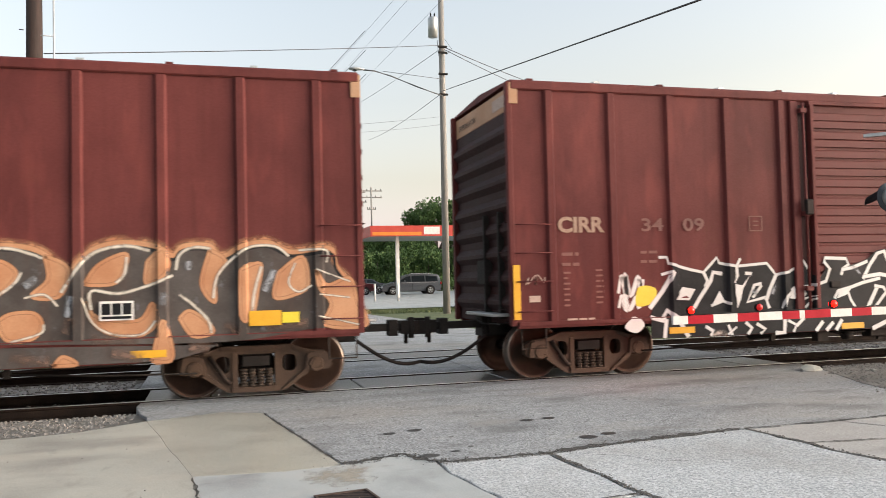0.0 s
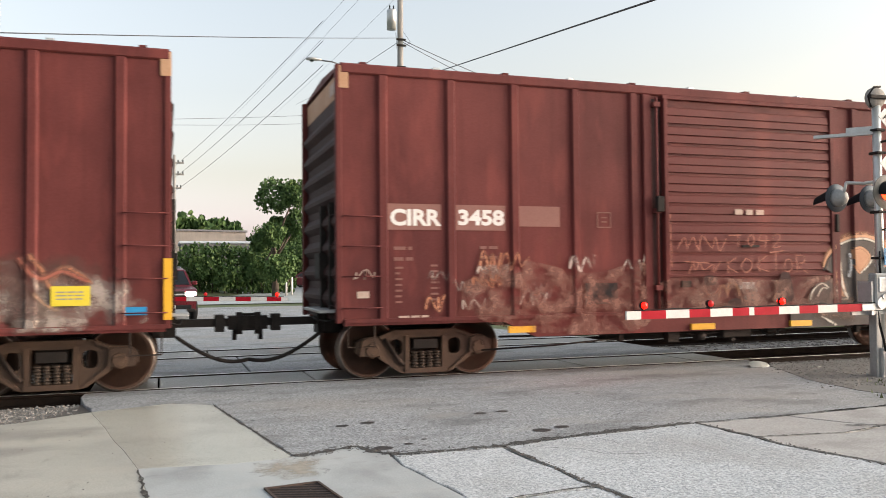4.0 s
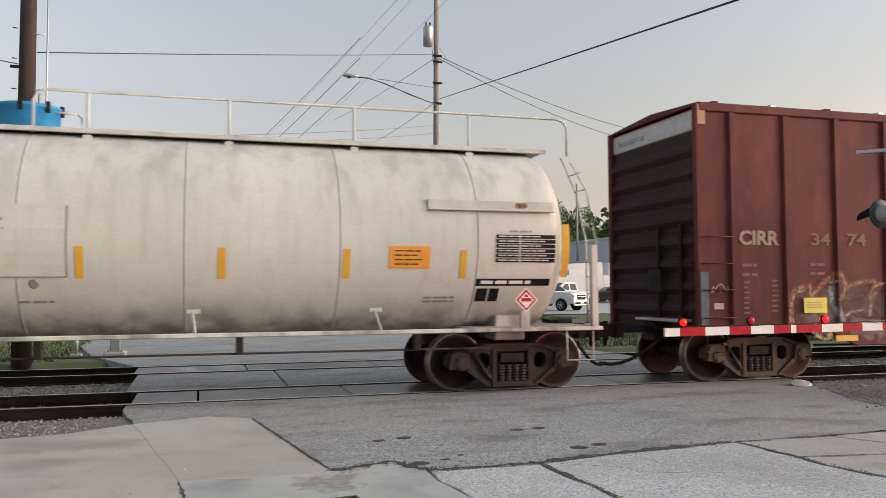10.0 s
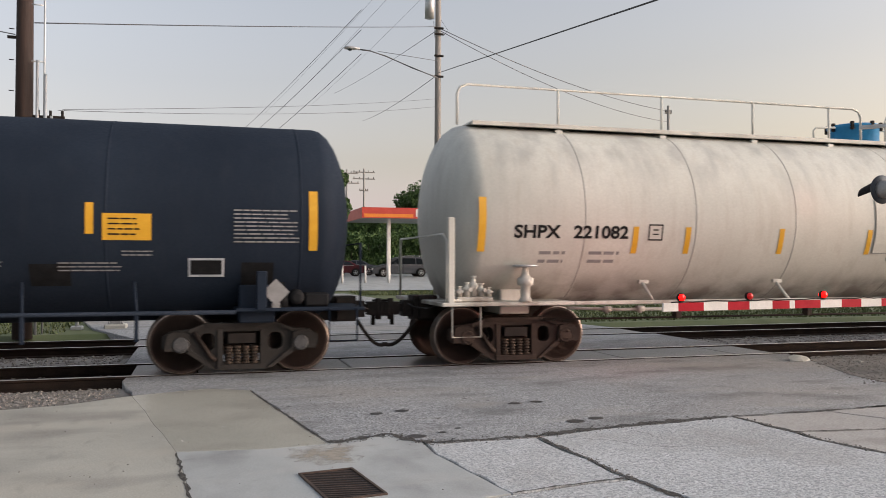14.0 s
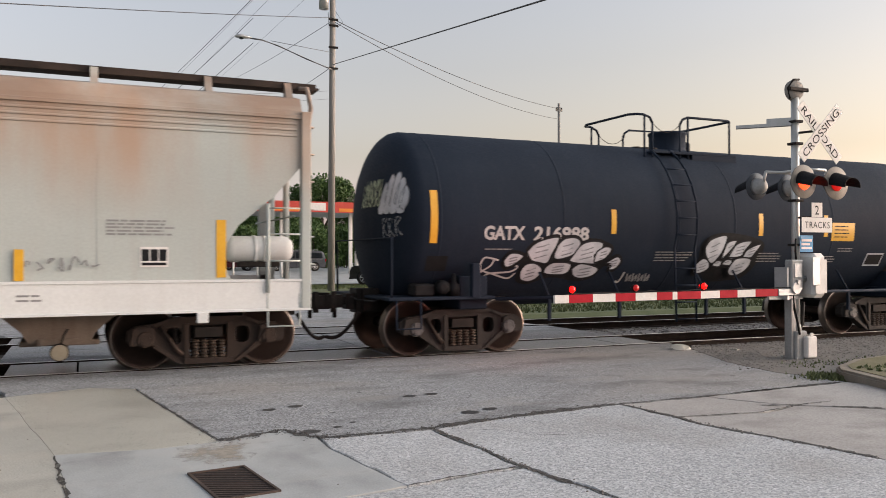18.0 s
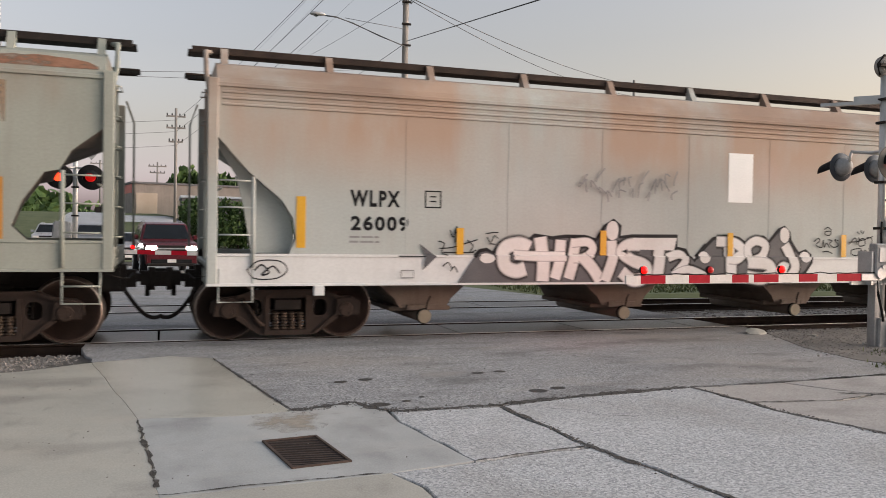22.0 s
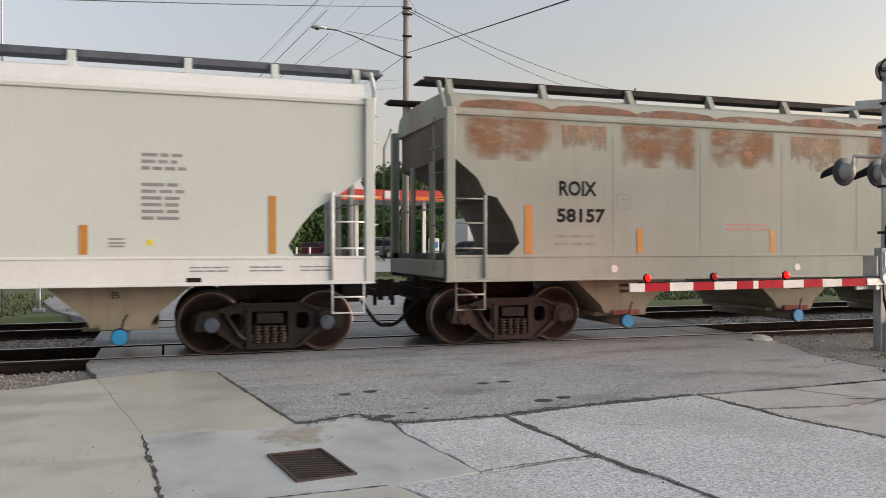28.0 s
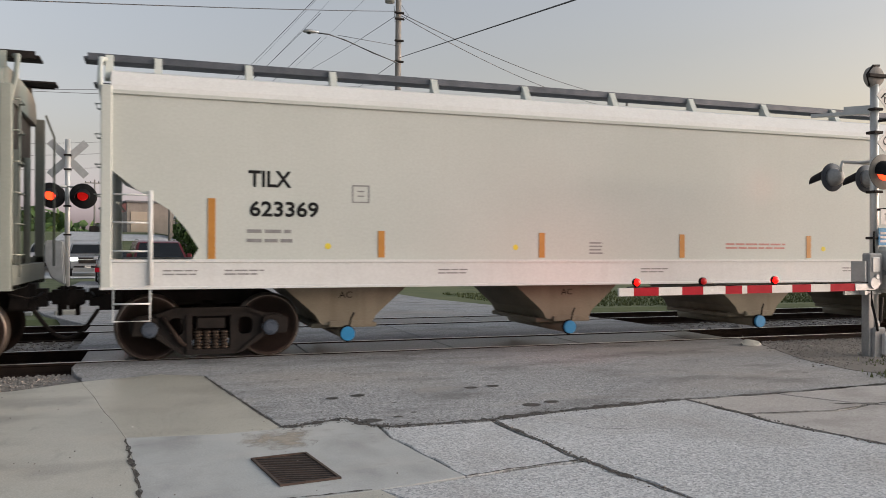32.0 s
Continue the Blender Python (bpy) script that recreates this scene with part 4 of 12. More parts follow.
for a, b in ((46.3, 60), (60, 80), (80, 125)):
    vs = [bm.verts.new((x, y, far_rise(y) + 0.0)) for x, y in ((-16, a), (75, a), (75, b), (-16, b))]
    bm.faces.new(vs)
tagged(new("parking_lot", mesh_of("parking_lot", bm, CONCRETE2)), "pale concrete forecourt of the filling station", "pavement", "", "structure")

def along(r, pts, spread):
    """A random place beside a bent line."""
    k = r.randrange(len(pts) - 1)
    u = r.random()
    (ax, ay), (bx, by) = pts[k], pts[k + 1]
    return (ax + (bx - ax) * u + r.gauss(0, spread), ay + (by - ay) * u + r.gauss(0, spread))


RUBBLE = [(1.1, 7.34), (1.3, 7.4), (1.69, 7.58), (1.9, 7.15), (2.09, 7.1), (2.98, 7.1), (4.02, 7.32), (5.35, 7.45)]
stones("joint_rubble", 520, lambda r: along(r, RUBBLE, 0.06), 0.009, PANEL, 0.0, "dark crumbled asphalt along the broken joint")
stones("joint_grit", 380, lambda r: along(r, [(3.0, 6.9), (3.07, 6.1), (3.08, 5.5), (3.29, 4.3), (3.5, 3.2)] if r.random() < 0.5 else [(5.4, 7.3), (5.43, 6.5), (5.6, 5.5), (5.8, 4.6)], 0.03), 0.009, BALLAST, 0.0, "fine grit in the cracks")
stones("drive_grit", 90, lambda r: (r.uniform(-3, 2), r.uniform(4.5, 10.5)), 0.007, BALLAST, 0.002, "scattered grit on the concrete drive")
stones("road_grit", 350, lambda r: (r.uniform(-0.5, 9.5), r.uniform(7.6, 12.2)), 0.008, OLDSLAB, 0.0, "scattered pale grit on the asphalt")


def crack(pts, w, seed, label="dirt-filled crack in the pavement"):
    """A ragged ribbon of dirt that follows a joint or a crack."""
    r = random.Random(seed)
    bm = bmesh.new()
    rows = []
    for (ax, ay), (bx, by) in zip(pts, pts[1:]):
        n = max(2, int(math.hypot(bx - ax, by - ay) / 0.05))
        nx, ny = -(by - ay), bx - ax
        q = math.hypot(nx, ny)
        for k in range(n):
            u = k / n
            o = 0.5 * w * noise.noise((ax * 3 + u * 5, ay * 3, seed))
            hw = w * (0.25 + 0.75 * r.random() ** 2) * (0.5 + abs(noise.noise((ax + u * (bx - ax), ay + u * (by - ay), seed + 5.0))))
            px, py = ax + (bx - ax) * u + nx / q * o, ay + (by - ay) * u + ny / q * o
            rows.append((bm.verts.new((px + nx / q * hw, py + ny / q * hw, 0.0055)), bm.verts.new((px - nx / q * hw, py - ny / q * hw, 0.0055))))
    for a, b in zip(rows, rows[1:]):
        bm.faces.new((a[0], a[1], b[1], b[0]))
    return tagged(new("joint_dirt", mesh_of("joint_dirt", bm, DIRT)), label, "crack", "cracks in the pavement", "structure")


crack(RUBBLE, 0.11, 1)
crack([(5.35, 7.43), (6.52, 7.46), (7.48, 7.51), (8.95, 7.6)], 0.055, 2)
crack([(0.59, 10.66), (0.80, 9.2), (1.09, 7.33)], 0.035, 3)
crack([(-0.2, 7.3), (-0.15, 6.8), (-0.12, 6.4), (-0.07, 5.9), (-0.03, 5.3)], 0.042, 4)
crack([(2.98, 7.06), (3.06, 6.12), (3.08, 5.52), (3.29, 4.32), (3.5, 3.2)], 0.06, 5)
crack([(2.08, 5.38), (2.5, 5.46), (3.08, 5.52)], 0.035, 6)
crack([(5.35, 7.43), (5.43, 6.59), (5.42, 6.2), (5.62, 5.45), (5.80, 4.6)], 0.055, 7)
crack([(5.43, 6.59), (6.4, 6.45), (7.0, 6.6), (7.8, 6.1)], 0.04, 8)
crack([(-0.04, 5.2), (0.06, 5.18), (0.47, 5.24), (1.0, 5.25), (1.44, 5.27)], 0.02, 12)
crack([(6.67, 6.75), (7.1, 6.62), (7.65, 6.63)], 0.05, 13)
crack([(7.2, 7.5), (7.8, 7.53), (8.21, 7.56)], 0.06, 14)
crack([(3.15, 7.0), (3.6, 6.7), (3.7, 6.45), (4.1, 6.3)], 0.012, 9, "fine crack across an old slab")
crack([(3.9, 7.2), (4.05, 6.9), (4.0, 6.7)], 0.010, 10, "fine crack across an old slab")
crack([(-1.51, 10.13), (-0.8, 10.62), (0.08, 10.96), (0.59, 10.66)], 0.016, 11)

# washed sand beside the inlet grate
bm = bmesh.new()
r_ = random.Random(5)
vs = [bm.verts.new((1.0 + (0.34 + r_.uniform(-0.05, 0.08)) * math.cos(a), 6.95 + (0.42 + r_.uniform(-0.08, 0.08)) * math.sin(a), 0.005)) for a in [2 * math.pi * k / 18 for k in range(18)]]
bm.faces.new(vs)
tagged(new("sand_drift", mesh_of("sand_drift", bm, SAND)), "thin drift of pale washed sand beside the inlet", "sand", "", "structure")


# ---- the train: running gear shared by all cars ----
MOVERS = []   # (object, kind, local x)


def side_frame_mesh():
    bm = bmesh.new()
    right = [(0.5, 0.75), (0.72, 0.665), (0.98, 0.64), (1.09, 0.57), (1.1, 0.42), (1.02, 0.36), (0.80, 0.37), (0.74, 0.33), (0.42, 0.11), (0.32, 0.085)]
    outer = right + [(-x, z) for x, z in reversed(right)]
    tri = [(0.475 + 0.105 * math.copysign(abs(math.cos(a)) ** 0.7, math.cos(a)), 0.485 + 0.125 * math.copysign(abs(math.sin(a)) ** 0.7, math.sin(a))) for a in [math.radians(30 * k + 15) for k in range(12)]]
    holes = [tri, [(-x, z) for x, z in reversed(tri)], [(-0.26, 0.19), (0.26, 0.19), (0.26, 0.63), (-0.26, 0.63)]]
    edges = []
    for loop in [outer] + holes:
        vs = [bm.verts.new((x, 0, z)) for x, z in loop]
        edges += [bm.edges.new((vs[i], vs[(i + 1) % len(vs)])) for i in range(len(vs))]
    bmesh.ops.triangle_fill(bm, use_beauty=True, edges=edges)
    ext = bmesh.ops.extrude_face_region(bm, geom=list(bm.faces))
    bmesh.ops.translate(bm, vec=(0, 0.15, 0), verts=[v for v in ext["geom"] if isinstance(v, bmesh.types.BMVert)])
    # flanges along the top chord, the slanting legs and the spring seat
    box(bm, -0.52, 0.52, -0.035, 0.0, 0.70, 0.752)
    box(bm, -0.34, 0.34, -0.04, 0.0, 0.085, 0.16)
    for s in (-1, 1):
        prism(bm, [(s * 0.34, 0.085), (s * 0.43, 0.105), (s * 0.76, 0.335), (s * 0.70, 0.385)], "y", -0.035, 0.0)
        prism(bm, [(s * 0.5, 0.70), (s * 0.5, 0.752), (s * 0.74, 0.665), (s * 0.72, 0.615)], "y", -0.035, 0.0)
        box(bm, s * 0.30 - 0.035, s * 0.30 + 0.035, -0.03, 0.0, 0.16, 0.66)
        # journal box over the bearing
        prism(bm, [(s * 0.70, 0.37), (s * 0.73, 0.60), (s * 0.80, 0.63), (s * 0.95, 0.63), (s * 1.02, 0.60), (s * 1.06, 0.37)], "y", -0.07, 0.0)
    bmesh.ops.recalc_face_normals(bm, faces=bm.faces)
    return mesh_of("side_frame", bm)


def spring_mesh():
    """A nest of tight coils between its seats."""
    prof = []
    turns, z0, z1 = 6, 0.165, 0.43
    for i in range(turns):
        a, w = z0 + (z1 - z0) * i / turns, (z1 - z0) / turns
        prof += [(a, 0.034), (a + 0.14 * w, 0.056), (a + 0.38 * w, 0.060), (a + 0.62 * w, 0.055), (a + 0.76 * w, 0.034)]
    bm = bmesh.new()
    lathe(bm, prof, "z", 12, (0, 0, 0))
    return mesh_of("coil_spring", bm)


def wheel_mesh():
    bm = bmesh.new()
    lathe(bm, [(-0.07, 0.40), (-0.072, 0.436), (-0.07, 0.452), (-0.06, 0.457), (0.035, 0.460), (0.05, 0.483), (0.065, 0.486), (0.075, 0.478), (0.078, 0.40), (0.05, 0.37), (0.02, 0.17),
               (0.06, 0.15), (0.06, 0.10), (-0.05, 0.10), (-0.05, 0.15), (-0.02, 0.18), (-0.015, 0.36), (-0.05, 0.385), (-0.07, 0.40)], "y", 40)
    for f in bm.faces:
        c = f.calc_center_median()
        if math.hypot(c.x, c.z) > 0.440 and c.y < 0.06:
            f.material_index = 1
    return mesh_of("wheel", bm)


def cap_mesh():
    """A flat bearing end cap with its three bolts and a locking plate."""
    bm = bmesh.new()
    lathe(bm, [(-0.10, 0.0), (-0.10, 0.060), (-0.094, 0.062), (-0.094, 0.098), (-0.082, 0.108), (-0.05, 0.108), (-0.05, 0.122), (0.06, 0.122), (0.06, 0.05)], "y", 22, (0, 0, 0), False)
    for i in range(3):
        a = math.radians(90 + 120 * i)
        tube(bm, (0.072 * math.cos(a), -0.118, 0.072 * math.sin(a)), (0.072 * math.cos(a), -0.092, 0.072 * math.sin(a)), 0.015, 6)
    return mesh_of("bearing_cap", bm)


def copy_mesh(me, *mats):
    c = me.copy()
    for m in mats:
        c.materials.append(m)
    return c


FRAME_ME, SPRING_ME, WHEEL_ME, CAP_ME = side_frame_mesh(), spring_mesh(), wheel_mesh(), cap_mesh()
TRUCK_MESHES = {}


def truck_meshes(kind, frame_mat, cap_mat, wheel_mat):
    if kind not in TRUCK_MESHES:
        TRUCK_MESHES[kind] = (copy_mesh(FRAME_ME, frame_mat), copy_mesh(SPRING_ME, SPRING), copy_mesh(WHEEL_ME, wheel_mat, TREAD), copy_mesh(CAP_ME, cap_mat))
    return TRUCK_MESHES[kind]


def truck(car, x, meshes, wb=1.72):
    frame_me, spring_me, wheel_me, cap_me = meshes
    bm = bbox(-0.22, 0.22, -0.94, 0.94, 0.42, 0.64, 0.02)
    box(bm, -0.19, 0.19, -1.09, 1.09, 0.46, 0.60)
    tube(bm, (0, 0, 0.6), (0, 0, 0.80), 0.2, 16)
    part("bolster", bm, DARK, car, "", (x, 0, 0))
    for s in (-1, 1):
        m = Matrix.Translation((x, s * 1.065, 0)) if s < 0 else Matrix.Translation((x, 1.065, 0)) @ pose(0, 0, 0, 0, 0, 180)
        fr = part("side_frame", frame_me, None, car, "", m)
        for dx in (-0.18, -0.06, 0.06, 0.18):
            part("coil_spring", spring_me, None, fr, "", (dx, 0.0, 0.0))
            part("coil_spring", spring_me, None, fr, "", (dx, 0.15, 0.0))
    rod = bmesh.new()
    pipe(rod, [(-0.66, -1.10, 0.62), (-0.44, -1.10, 0.30), (-0.36, -1.08, 0.22)], 0.035, 6)
    part("brake_lever", rod, STEEL, car, "", (x, 0, 0))
    for dx in (-wb / 2, wb / 2):
        ax = bmesh.new()
        tube(ax, (0, -1.0, 0), (0, 1.0, 0), 0.085, 14)
        axle = part("axle", ax, STEEL, car, "", (x + dx, 0, WHEEL_R))
        part("wheel", wheel_me, None, axle, "", (0, -0.755, 0))
        part("wheel", wheel_me, None, axle, "", pose(0, 0.755, 0, 0, 0, 180))
        part("bearing_cap", cap_me, None, axle, "", (0, -1.06, 0))
        part("bearing_cap", cap_me, None, axle, "", pose(0, 1.06, 0, 0, 0, 180))
        MOVERS.append((axle, "axle", x + dx))


def coupler(car, x_end, s, reach, mat=None):
    """The drawbar, the knuckle head and the air hose at one end; s is the end's side (-1 or 1)."""
    mat = mat or DARK
    bm = bmesh.new()
    head = s * (reach - 0.20)
    box(bm, min(0, head), max(0, head), -0.08, 0.08, 0.82, 0.94)
    prism(bm, [(head - s * 0.10, -0.12), (head + s * 0.10, -0.20), (head + s * 0.24, -0.10), (head + s * 0.10, -0.02), (head + s * 0.12, 0.18), (head - s * 0.10, 0.12)], "z", 0.77, 0.98)
    prism(bm, [(head + s * 0.06, 0.06), (head + s * 0.28, 0.05), (head + s * 0.30, 0.18), (head + s * 0.08, 0.24)], "z", 0.74, 1.01)
    tube(bm, (head + s * 0.06, -0.14, 0.70), (head + s * 0.06, -0.14, 1.04), 0.05, 10)
    tube(bm, (head, 0.0, 0.60), (head, 0.0, 0.80), 0.035, 8)
    box(bm, min(head - s * 0.3, head - s * 0.16), max(head - s * 0.3, head - s * 0.16), -0.13, 0.13, 0.74, 1.0)
    part("coupler", bm, mat, car, "rusty knuckle coupler", (x_end, 0, 0))
    bm = bmesh.new()
    box(bm, -0.12, 0.12, -0.32, 0.32, 0.72, 1.06)
    box(bm, -0.2, 0.2, -0.2, 0.2, 0.68, 1.08)
    part("striker", bm, mat, car, "", (x_end - s * 0.1, 0, 0))
    pts = []
    for i in range(11):
        u = i / 10
        pts.append((s * (0.1 + (reach - 0.1) * u), -0.36 + 0.2 * u, 0.70 - 0.40 * math.sin(math.pi * 0.62 * u) - 0.02 * u))
    part("air_hose", shape(pipe, pts, 0.03, 8), DARK, car, "black rubber air hose", (x_end, 0, 0))
    bm = bmesh.new()
    pipe(bm, [(0, -1.2, 0.98), (s * 0.22, -1.15, 0.92), (s * 0.25, -0.4, 0.90), (s * 0.3, -0.2, 0.95)], 0.016, 6)
    part("uncoupling_rod", bm, mat, car, "", (x_end - s * 0.1, 0, 0))


def rung_ladder(car, x0, x1, y, zs, mat, name="grab_iron"):
    for z in zs:
        bm = bmesh.new()
        pipe(bm, [(x0, y + 0.07, z), (x0, y, z), (x1, y, z), (x1, y + 0.07, z)], 0.011, 6)
        part(name, bm, mat, car)


def centre_sill(car, half, mat, z0=0.72, z1=1.0):
    part("centre_sill", bbox(-half + 0.1, half - 0.1, -0.18, 0.18, z0, z1, 0.01), mat, car)


# ---- boxcars ----
def corrugation_mesh():
    bm = bmesh.new()
    prism(bm, [(-1.553, 0.006), (-1.586, 0.014), (-1.580, 0.128), (-1.553, 0.150)], "x", -1.69, 1.69)
    return mesh_of("door_corrugation", bm, DOOR_RED)


def end_rib_mesh():
    bm = bmesh.new()
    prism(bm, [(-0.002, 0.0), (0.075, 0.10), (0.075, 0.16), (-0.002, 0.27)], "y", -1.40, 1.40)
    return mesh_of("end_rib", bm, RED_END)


CORRUGATION, END_RIB = corrugation_mesh(), end_rib_mesh()


def boxcar(name, label, x, seed):
    rnd = random.Random(seed)
    half, ys = 7.22, 1.475
    car = thing(name, label, "boxcar", "freight cars of the train", (x + train_shift(0), TRACK_Y, 0))
    MOVERS.append((car, "car", x))
    # shell: two side walls, the floor and the corrugated ends
    for s in (-1, 1):
        part("side_wall", bbox(-half + 0.02, half - 0.02, s * ys - 0.03, s * ys + 0.03, 0.92, 4.61, 0.004), RED, car)
        # top chord and side sill
        part("top_chord", bbox(-half, half, min(s * 1.44, s * 1.545), max(s * 1.44, s * 1.545), 4.56, 4.71, 0.02), RED, car)
        sill = [(-half + 0.05, 0.95), (-half + 0.05, 0.86), (-half + 2.55, 0.86), (-half + 3.1, 0.61), (half - 3.1, 0.61), (half - 2.55, 0.86), (half - 0.05, 0.86), (half - 0.05, 0.95)]
        bm = bmesh.new()
        prism(bm, sill, "y", min(s * 1.43, s * 1.53), max(s * 1.43, s * 1.53))
        box(bm, -half + 0.05, half - 0.05, min(s * 1.50, s * 1.56), max(s * 1.50, s * 1.56), 0.90, 0.96)
        part("side_sill", bm, RED, car)
        for sx in (-1, 1):
            for d in (0.63, 1.70, 2.76, 3.83, 4.90):
                px = sx * (half - d)
                bm = bmesh.new()
                prism(bm, [(px - 0.085, s * 1.50), (px - 0.05, s * 1.56), (px + 0.05, s * 1.56), (px + 0.085, s * 1.50)], "z", 0.96, 4.56)
                part("side_post", bm, RED, car)
            part("corner_post", bbox(sx * half - 0.07, sx * half + 0.02, s * ys - 0.06, s * ys + 0.05, 0.90, 4.69, 0.012), RED, car)
            part("corner_patch", bbox(min(sx * (half + 0.024), sx * (half - 0.12)), max(sx * (half + 0.024), sx * (half - 0.12)), s * 1.532 - 0.004, s * 1.532 + 0.004, 4.34, 4.67, 0.002), TAN, car, "faded tan corner patch")
        # plug of the doorway: the sliding door with its corrugations
    for s in (-1,):
        bm = bmesh.new()
        box(bm, -1.74, 1.74, -1.555, -1.50, 1.00, 4.49)
        door = part("sliding_door", bm, DOOR_RED, car, "corrugated oxide-red sliding door")
        n = 17
        for i in range(n):
            part("door_corrugation", CORRUGATION, None, door, "", (0, 0, 1.60 + i * (2.80 / n) + (0.018, -0.012, 0.0, 0.02, -0.006)[i % 5]))
        part("door_edge", bbox(-1.78, -1.70, -1.61, -1.50, 0.98, 4.51, 0.01), RED, door)
        part("door_edge", bbox(1.70, 1.78, -1.61, -1.50, 0.98, 4.51, 0.01), RED, door)
        part("door_rail", bbox(-1.8, 1.8, -1.61, -1.50, 4.49, 4.56, 0.01), RED, door)
        part("door_sill", bbox(-1.8, 1.8, -1.61, -1.50, 0.95, 1.01, 0.01), RED, door)
        part("door_seam", bbox(-1.7, 1.7, -1.60, -1.55, 1.52, 1.57, 0.006), RED, door)
        bm = bmesh.new()
        pipe(bm, [(-1.92, -1.60, 0.98), (-1.92, -1.60, 4.51)], 0.022, 8)
        for z in (1.35, 2.62, 4.39):
            box(bm, -1.98, -1.86, -1.63, -1.55, z - 0.04, z + 0.04)
        part("lock_bar", bm, RED, door)
        part("door_lever", bbox(-1.97, -1.83, -1.68, -1.60, 2.60, 2.86, 0.015), DARK, door, "dark door lever")
        part("door_latch", bbox(1.78, 1.86, -1.64, -1.56, 2.30, 2.62, 0.015), DARK, door)
        part("door_roller", bbox(-1.5, -1.3, -1.63, -1.60, 1.35, 1.46, 0.01), DARK, door)
        bm = bmesh.new()
        box(bm, -0.25, 0.1, -1.62, -1.59, 2.02, 2.06)
        part("door_handle", bm, DARK, door)
    # flat strip on the wall; its dark colour gives the shade beside the door
    part("door_shade_strip", bbox(-1.98, -1.78, -1.512, -1.50, 1.0, 4.5, 0.0), RED_END, car, "dark strip coloured as shade beside the door")
    part("door_post", bbox(-2.15, -1.98, -1.56, -1.50, 0.96, 4.56, 0.02), RED, car)
    part("door_post", bbox(1.80, 1.95, -1.56, -1.50, 0.96, 4.56, 0.02), RED, car)
    # ends: horizontal corrugations, a darker red than the sides, under a tan band
    for sx in (-1, 1):
        bm = bmesh.new()
        xe = sx * (half - 0.02)
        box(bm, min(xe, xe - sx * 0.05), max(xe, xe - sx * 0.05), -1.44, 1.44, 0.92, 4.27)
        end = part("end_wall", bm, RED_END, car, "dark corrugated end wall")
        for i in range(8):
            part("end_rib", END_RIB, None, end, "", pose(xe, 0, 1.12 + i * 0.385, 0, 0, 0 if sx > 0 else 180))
        part("end_band", bbox(min(xe + sx * 0.002, xe - sx * 0.05), max(xe + sx * 0.002, xe - sx * 0.05), -1.44, 1.44, 4.27, 4.63, 0.01), TAN, end, "tan upper end band")
        part("stencil_plate", bbox(min(xe, xe + sx * 0.008), max(xe, xe + sx * 0.008), -1.25, -0.65, 4.36, 4.55, 0.002), FADED, end)
        part("end_platform", bbox(min(xe, xe + sx * 0.28), max(xe, xe + sx * 0.28), -1.2, 0.2, 1.04, 1.09, 0.01), CHROME_W, car, "pale steel crossover platform")
        bm = bmesh.new()
        box(bm, min(xe, xe + sx * 0.14), max(xe, xe + sx * 0.14), -0.45, -0.05, 1.55, 1.95)
        for yy in (-0.30, -1.02):
            box(bm, min(xe, xe + sx * 0.10), max(xe, xe + sx * 0.10), yy - 0.03, yy + 0.03, 1.0, 2.7)
        part("brake_gear", bm, DARK, car)
        for z in (1.15, 1.6, 2.05, 2.5):
            bm = bmesh.new()
            pipe(bm, [(xe, -1.4, z), (xe + sx * 0.09, -1.4, z), (xe + sx * 0.09, -0.95, z), (xe, -0.95, z)], 0.011, 6)
            part("end_grab_iron", bm, RED_END, car)
    # roof with pressed panels
    bm = bmesh.new()
    prism(bm, [(-1.50, 4.69), (-1.50, 4.72), (0, 4.81), (1.50, 4.72), (1.50, 4.69)], "x", -half + 0.01, half - 0.01)
    roof = part("roof", bm, RED, car)
    for i in range(13):
        px = -half + 0.35 + i * (2 * half - 0.7) / 12
        bm = bmesh.new()
        prism(bm, [(-1.5, 4.715), (-1.5, 4.75), (0, 4.845), (1.5, 4.75), (1.5, 4.715)], "x", px - 0.05, px + 0.05)
        part("roof_rib", bm, CHROME_W if i % 2 else RED, roof)
    # grab irons beside the corners
    rung_ladder(car, -half + 0.03, -half + 0.60, -1.60, (1.12, 1.58, 2.02, 2.46), RED)
    rung_ladder(car, half - 0.60, half - 0.03, -1.60, (1.12, 1.58, 2.02, 2.46), RED)
    for sx in (-1, 1):
        bm = bmesh.new()
        pipe(bm, [(sx * (half - 0.1), -1.5, 0.9), (sx * (half - 0.1), -1.52, 0.55), (sx * (half - 0.5), -1.52, 0.55), (sx * (half - 0.5), -1.5, 0.9)], 0.014, 6)
        part("sill_step", bm, STEEL, car)
    # underframe
    centre_sill(car, half, DARK)
    part("floor_frame", bbox(-half + 0.1, half - 0.1, -1.42, 1.42, 0.90, 0.98, 0.0), DARK, car)
    for px in (-3.4, -1.7, 0.0, 1.7, 3.4):
        part("cross_bearer", bbox(px - 0.06, px + 0.06, -1.43, 1.43, 0.66, 0.92, 0.0), DARK, car)
    bm = bmesh.new()
    tube(bm, (-2.5, -0.75, 0.62), (-1.3, -0.75, 0.62), 0.17, 14)
    tube(bm, (-0.4, -0.75, 0.60), (0.2, -0.75, 0.60), 0.13, 14)
    box(bm, 0.8, 1.2, -0.95, -0.6, 0.50, 0.75)
    pipe(bm, [(-4.5, -0.9, 0.58), (-1.2, -0.95, 0.55), (2.5, -0.9, 0.52), (4.6, -0.95, 0.58)], 0.02, 6)
    part("brake_rigging", bm, DARK, car)
